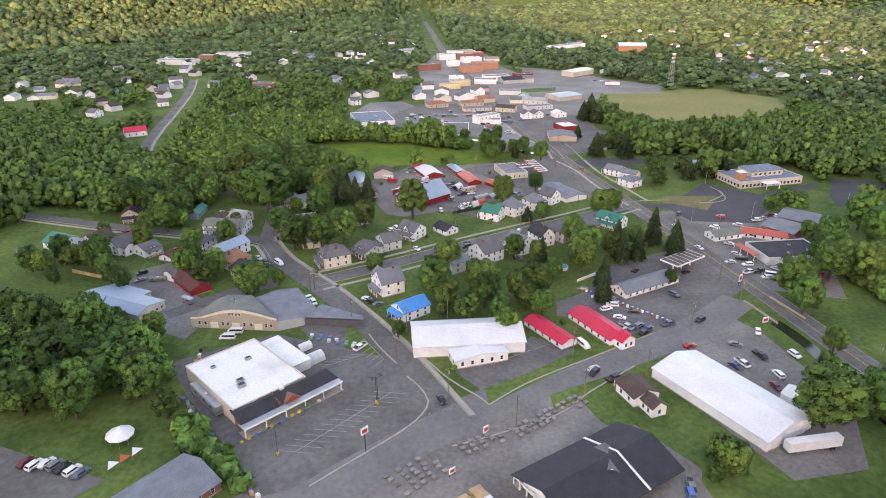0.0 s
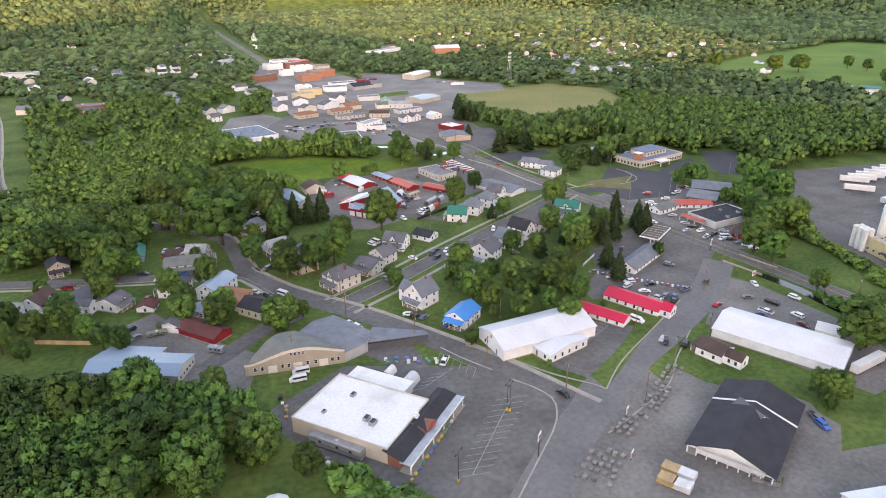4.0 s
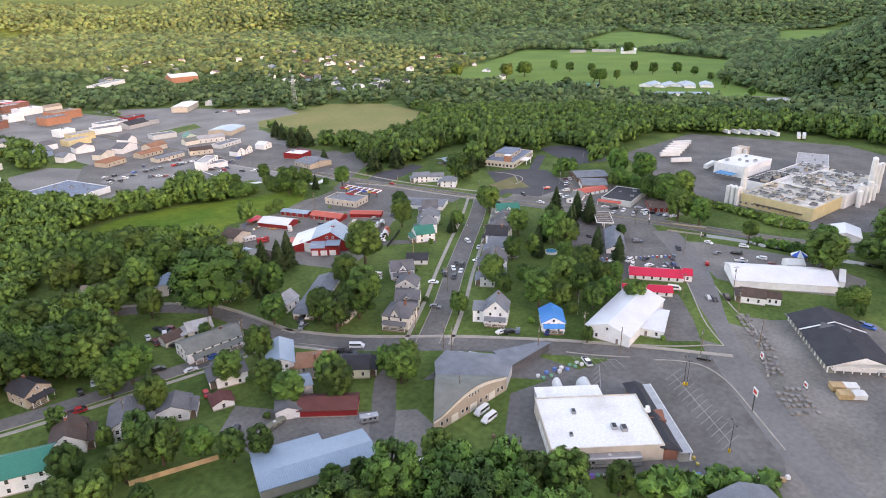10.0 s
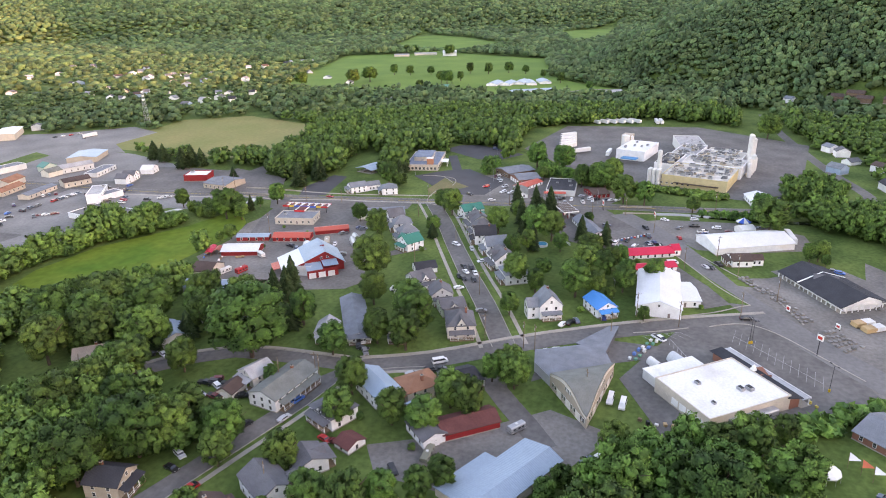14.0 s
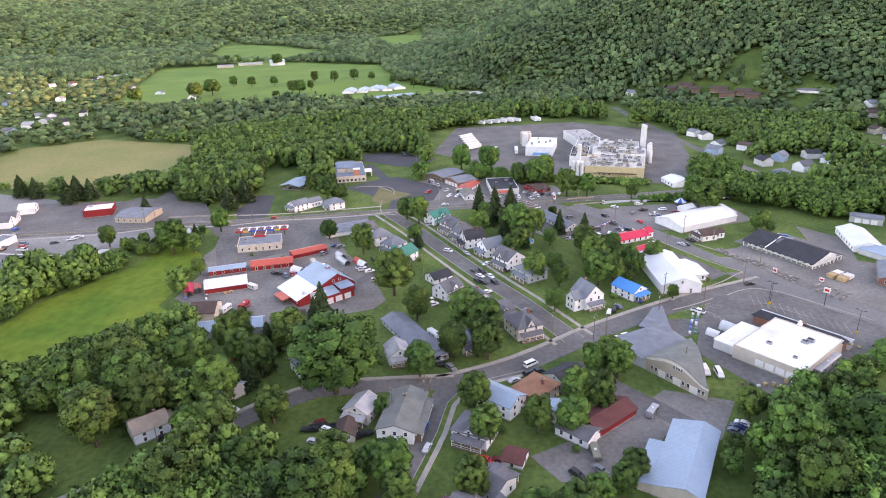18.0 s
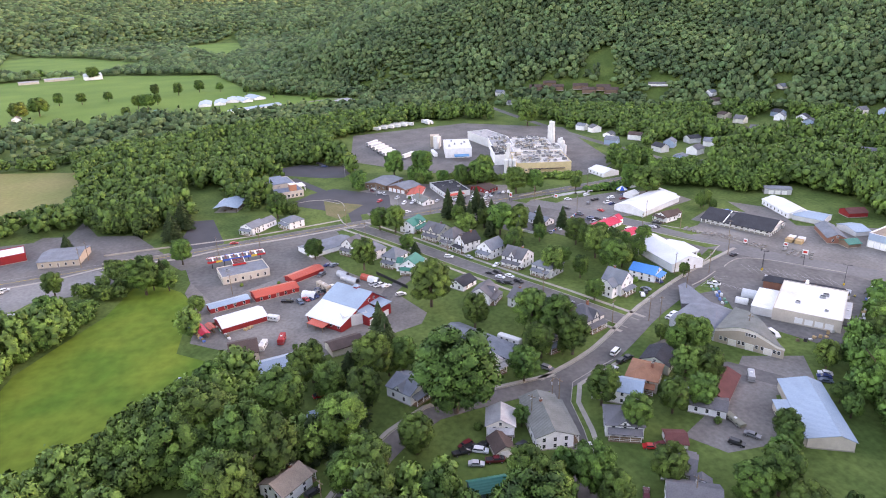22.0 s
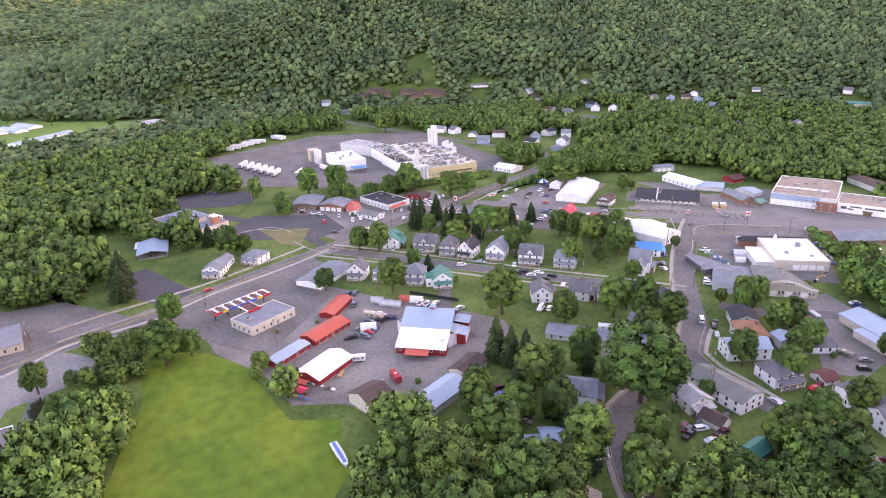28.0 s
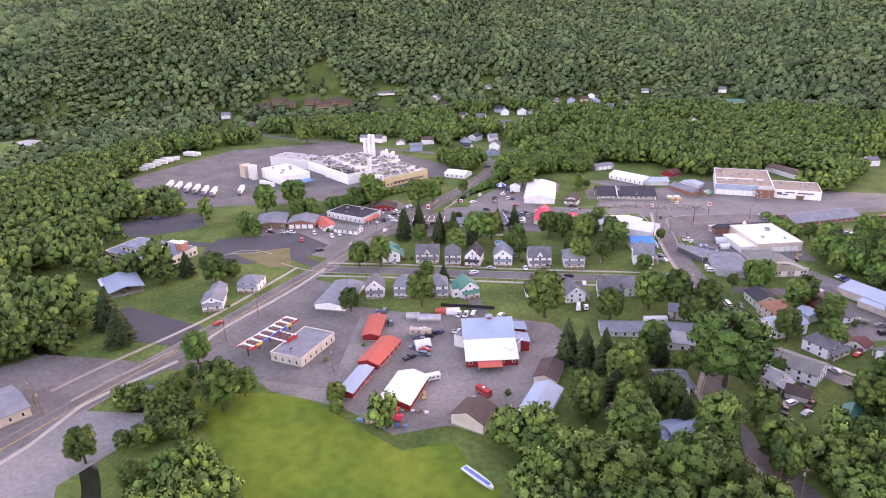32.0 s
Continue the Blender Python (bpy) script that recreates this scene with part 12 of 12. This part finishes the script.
def barrier_row():
    for i in range(20):
        f = i / 19
        x, y = 57.5 + 28 * f, 236.5 - 27.5 * f
        T = thing("barrel", x, y, 0, ("red", "white", "blue")[i % 3] + " painted barrel in a row beside the forecourt", "barrel", "painted barrels", z=0.05)
        part("body", Build().tube((0, 0, 0), (0, 0, 0.95), 0.5, 0.5, 12).mesh("body", (colour("barrel_red", (0.5, 0.04, 0.03)), TARP_W, colour("barrel_blue", (0.05, 0.15, 0.4)))[i % 3]), T)
        part("lid", Build().tube((0, 0, 0.95), (0, 0, 1.05), 0.42, 0.4, 12).mesh("lid", TARP_W), T)


barrier_row()


def awning(x, y, yaw, L, d, m, z=3.4, label="orange awning along the farm store front"):
    T = thing("awning", x, y, yaw, label, "awning")
    b = Build()
    slab(b, [(-L / 2, -d, z - 0.7), (L / 2, -d, z - 0.7), (L / 2, 0, z), (-L / 2, 0, z)])
    part("sheet", b.mesh("sheet", m), T)
    for i in range(4):
        part("post", Build().box(-0.08, -0.08, -0.1, 0.08, 0.08, z - 0.75).mesh("post", TRIM), T, m=pose(-L / 2 + 0.3 + i * (L - 0.6) / 3, -d + 0.15, 0))


awning(140.7, 272.1, -75, 14, 2.6, roofmat("rust"))


def shade_sails():
    for (x, y), m, lb in (((-85.3, 132.5), TARP_W, "pale grey"), ((-83.4, 135.0), colour("sail_orange", (0.55, 0.12, 0.05)), "orange"), ((-81.4, 137.8), TARP_W, "pale grey")):
        T = thing("shade_sail", x, y, 50, lb + " triangular shade sail over the terrace", "shade sail", "shade sails")
        b = Build()
        slab(b, [(-1.6, -1.2, 2.4), (1.6, -1.2, 3.0), (0, 1.8, 2.6)], 0.03)
        part("sail", b.mesh("sail", m), T)
        for px_, py_, pz in ((-1.6, -1.2, 2.5), (1.6, -1.2, 3.1), (0, 1.8, 2.7)):
            part("pole", Build().tube((px_, py_, -0.1), (px_, py_, pz), 0.05, 0.05, 6).mesh("pole", WOOD), T)


shade_sails()


def board_fence(x0, y0, x1, y1, h, m, label):
    L = math.hypot(x1 - x0, y1 - y0)
    T = thing("fence", x0, y0, math.degrees(math.atan2(y1 - y0, x1 - x0)), label, "fence")
    n = int(L / 1.8)
    pan = Build().box(0.06, -0.03, 0.08, L / n - 0.06, 0.03, h).mesh("panel", m)
    pst = Build().box(-0.07, -0.07, -0.2, 0.07, 0.07, h + 0.12).mesh("post", m)
    for i in range(n):
        part("panel", pan, T, m=pose(i * L / n, 0, 0))
        part("post", pst, T, m=pose(i * L / n, 0, 0))


board_fence(-158.9, 253.7, -137.8, 245.2, 1.7, LUMBER, "honey-coloured board fence behind the lawn")
board_fence(56.9, 243.9, 68.2, 252.5, 1.4, TRIM, "white panel fence beside the forecourt")
board_fence(-69.7, 295.5, -55.7, 309.4, 1.2, colour("fence_red", (0.4, 0.2, 0.17)), "low red and white fence beside the barn drive")
board_fence(6.4, 325.8, 27.4, 337.6, 1.6, DARK, "dark board fence behind the green-roofed house")


def lattice_tower(x, y, h):
    T = thing("lattice_tower", x, y, 20, "tall grey lattice tower with floodlights", "tower")
    for sx, sy in ((-1, -1), (1, -1), (1, 1), (-1, 1)):
        part("leg", Build().tube((sx * 2.2, sy * 2.2, -0.2), (sx * 0.9, sy * 0.9, h), 0.16, 0.12, 5).mesh("leg", STEEL), T)
    for k in range(9):
        f0, f1 = k / 9, (k + 1) / 9
        r0, r1 = 2.2 - 1.3 * f0, 2.2 - 1.3 * f1
        b = Build()
        for (ax, ay), (bx, by) in (((-1, -1), (1, -1)), ((1, -1), (1, 1)), ((1, 1), (-1, 1)), ((-1, 1), (-1, -1))):
            b.tube((ax * r0, ay * r0, h * f0), (bx * r1, by * r1, h * f1), 0.07, 0.07, 4)
            b.tube((bx * r1, by * r1, h * f1), (ax * r1, ay * r1, h * f1), 0.07, 0.07, 4)
        part("bracing", b.mesh("bracing", STEEL), T)
    for k in range(3):
        part("antenna", Build().box(-2.4, -0.3, h - 1 - k * 4, 2.4, 0.3, h + 0.8 - k * 4).mesh("antenna", TARP_W), T)


lattice_tower(252.7, 728.8, 36)


def boat():
    T = thing("pontoon_boat", -54.2, 416.8, -8, "blue and white boat hull lying on the grass", "boat", z=0.04)
    b = Build()
    st = [(-6, 0.35), (-4, 1.1), (0, 1.35), (4, 1.3), (6, 1.2)]
    for (x0, w0), (x1, w1) in zip(st[:-1], st[1:]):
        b.add([(x0, -w0, 1.1), (x0, w0, 1.1), (x1, w1, 1.1), (x1, -w1, 1.1), (x0, -w0 * 0.6, 0.1), (x0, w0 * 0.6, 0.1), (x1, w1 * 0.6, 0.1), (x1, -w1 * 0.6, 0.1)], [(0, 3, 2, 1), (4, 5, 6, 7), (0, 4, 7, 3), (1, 2, 6, 5)])
    part("hull", b.mesh("hull", TARP_W), T)
    part("cover", Build().box(-4.5, -0.45, 1.1, 5.5, 0.45, 1.35).mesh("cover", TARP_B), T, "blue cover along the hull")


boat()


def pool():
    T = thing("swimming_pool", 52.6, 257.5, 0, "round above-ground pool with blue water", "pool")
    part("wall", Build().tube((0, 0, -0.1), (0, 0, 1.2), 2.9, 2.9, 24).mesh("wall", TRIM), T)
    part("water", Build().tube((0, 0, 1.2), (0, 0, 1.22), 2.7, 2.7, 24).mesh("water", mat("pool_water", (0.05, 0.3, 0.45), 0.1)), T)


pool()


def creek():
    strip("creek", smooth_line([(124.0, 210.4), (127.9, 194.3), (128.4, 175.7), (129.8, 153.1), (135.1, 122.4), (140.3, 92.0)]), 5.0, WATER, 0.03, 0, "dark creek water between green banks", "water")
    strip("creek", smooth_line([(144.6, 470.2), (115.4, 463.3), (91.9, 465.0), (60.3, 451.3), (52.5, 478.0), (31.6, 487.3), (0.2, 499.7)]), 5.0, WATER, 0.02, 0, "dark creek water under leafy banks", "water")
    for s in (-1, 1):
        strip("bridge_parapet", smooth_line([(86.5, 474.6), (89.0, 458.5), (91.2, 433.5)]), 0.35, CONCRETE, 0.9, s * 6.2, "pale concrete bridge parapet", "parapet")
        strip("bridge_parapet", smooth_line([(119.4, 246.9), (125.3, 228.2), (130.2, 210.5)][1:]), 0.35, CONCRETE, 0.8, s * 6.2, "pale concrete bridge parapet", "parapet")


creek()
# wide bands of pavement and turf beside the streets
for pts in ([(76.8, 435.7), (75.2, 472.3), (65.1, 492.5), (52.7, 548.3)], [(103.9, 339.4), (94.6, 371.1), (87.6, 407.4), (78.7, 430.5)], [(116.9, 347.4), (102.2, 402.2), (98.1, 433.5)]):
    strip("pavement", smooth_line(pts), 1.8, CONCRETE, 0.13, 0, "concrete pavement slabs beside the main road", "pavement")
# front-garden shrubs
for i, (x, y, r_) in enumerate(list(FOOT)):
    if i < 75 and math.hypot(x, y - 300) < 220 and i % 2 == 0:
        g_ = random.Random(i)
        a = g_.uniform(0, 6.28)
        bush(x + math.cos(a) * r_ * 0.95, y + math.sin(a) * r_ * 0.95, g_.uniform(0.8, 1.5))

# ---- kerbs, stone pallets and lumber in the yards ----
kerb_line([(163.9, 365.6), (162.7, 352.0), (155.3, 345.4), (144.4, 343.7)], "pale concrete island kerb of the clinic lot")
kerb_line([(128.7, 349.0), (113.2, 347.6), (101.5, 343.3), (99.4, 335.8)], "pale concrete island kerb of the clinic lot")
kerb_line([(161.8, 373.5), (164.2, 359.6), (151.1, 346.4)], "pale concrete island kerb of the clinic lot")
kerb_line([(14.4, 160.6), (11.8, 164.3), (2.1, 174.7), (-9.0, 191.1), (-17.0, 200.2)])
kerb_line([(14.4, 160.6), (28.4, 172.6), (50.4, 186.3), (75.7, 201.9)])
kerb_line([(-10.9, 175.4), (-6.9, 170.0), (-3.9, 162.6), (-5.8, 155.9), (-10.6, 149.2), (-20.6, 139.5), (-33.4, 127.2)])
kerb_line([(3.0, 142.2), (15.1, 146.9), (34.2, 155.9), (46.0, 167.0), (63.7, 181.3)])

def stone_row(x0, y0, x1, y1, n, rows):
    """Rows of stone pallets set out along the edge of the yard."""
    yaw = math.degrees(math.atan2(y1 - y0, x1 - x0))
    nx, ny = -math.sin(radians(yaw)), math.cos(radians(yaw))
    for i in range(n):
        for j in range(rows):
            if rr.random() < 0.12:
                continue
            f, o = (i + rr.uniform(-0.15, 0.15)) / max(1, n - 1), j * 2.0 + rr.uniform(-0.25, 0.25)
            pallet_stack(x0 + (x1 - x0) * f + nx * o, y0 + (y1 - y0) * f + ny * o, yaw + rr.uniform(-10, 10), STONE, rr.uniform(0.3, 0.8), "pallet of grey landscaping stone in the yard", "stone pallets", 1.5, 1.2)


stone_row(41.0, 164.6, 20.0, 149.4, 11, 3)
stone_row(15.5, 147.8, 5.3, 143.0, 5, 3)
stone_row(-5.7, 136.8, -14.1, 130.5, 4, 2)
stone_row(-1.7, 135.3, -11.2, 127.6, 5, 3)
stone_row(27.2, 112.9, 31.4, 109.1, 5, 2)
pallet_stack(8.6, 124.5, 32, LUMBER, 1.7, "bundle of pale sawn lumber in the yard", "lumber bundles", 3.6, 1.6)
pallet_stack(5.1, 121.6, 32, LUMBER, 1.7, "bundle of pale sawn lumber in the yard", "lumber bundles", 3.6, 1.6)
pallet_stack(9.4, 123.4, 32, LUMBER, 1.7, "bundle of pale sawn lumber in the yard", "lumber bundles", 3.6, 1.6)
pallet_stack(5.9, 120.5, 32, LUMBER, 1.7, "bundle of pale sawn lumber in the yard", "lumber bundles", 3.6, 1.6)
pallet_stack(10.2, 122.3, 32, LUMBER, 1.7, "bundle of pale sawn lumber in the yard", "lumber bundles", 3.6, 1.6)
pallet_stack(6.7, 119.3, 32, LUMBER, 1.7, "bundle of pale sawn lumber in the yard", "lumber bundles", 3.6, 1.6)
pallet_stack(11.0, 121.2, 32, TARP_W, 1.7, "white-wrapped lumber bundle in the yard", "lumber bundles", 3.6, 1.6)
pallet_stack(7.4, 118.3, 32, TARP_W, 1.7, "white-wrapped lumber bundle in the yard", "lumber bundles", 3.6, 1.6)
pallet_stack(11.8, 120.0, 32, TARP_W, 1.7, "white-wrapped lumber bundle in the yard", "lumber bundles", 3.6, 1.6)
pallet_stack(8.3, 117.2, 32, TARP_W, 1.7, "white-wrapped lumber bundle in the yard", "lumber bundles", 3.6, 1.6)
pallet_stack(12.7, 118.9, 32, TARP_W, 1.7, "white-wrapped lumber bundle in the yard", "lumber bundles", 3.6, 1.6)
pallet_stack(9.1, 116.1, 32, TARP_W, 1.7, "white-wrapped lumber bundle in the yard", "lumber bundles", 3.6, 1.6)
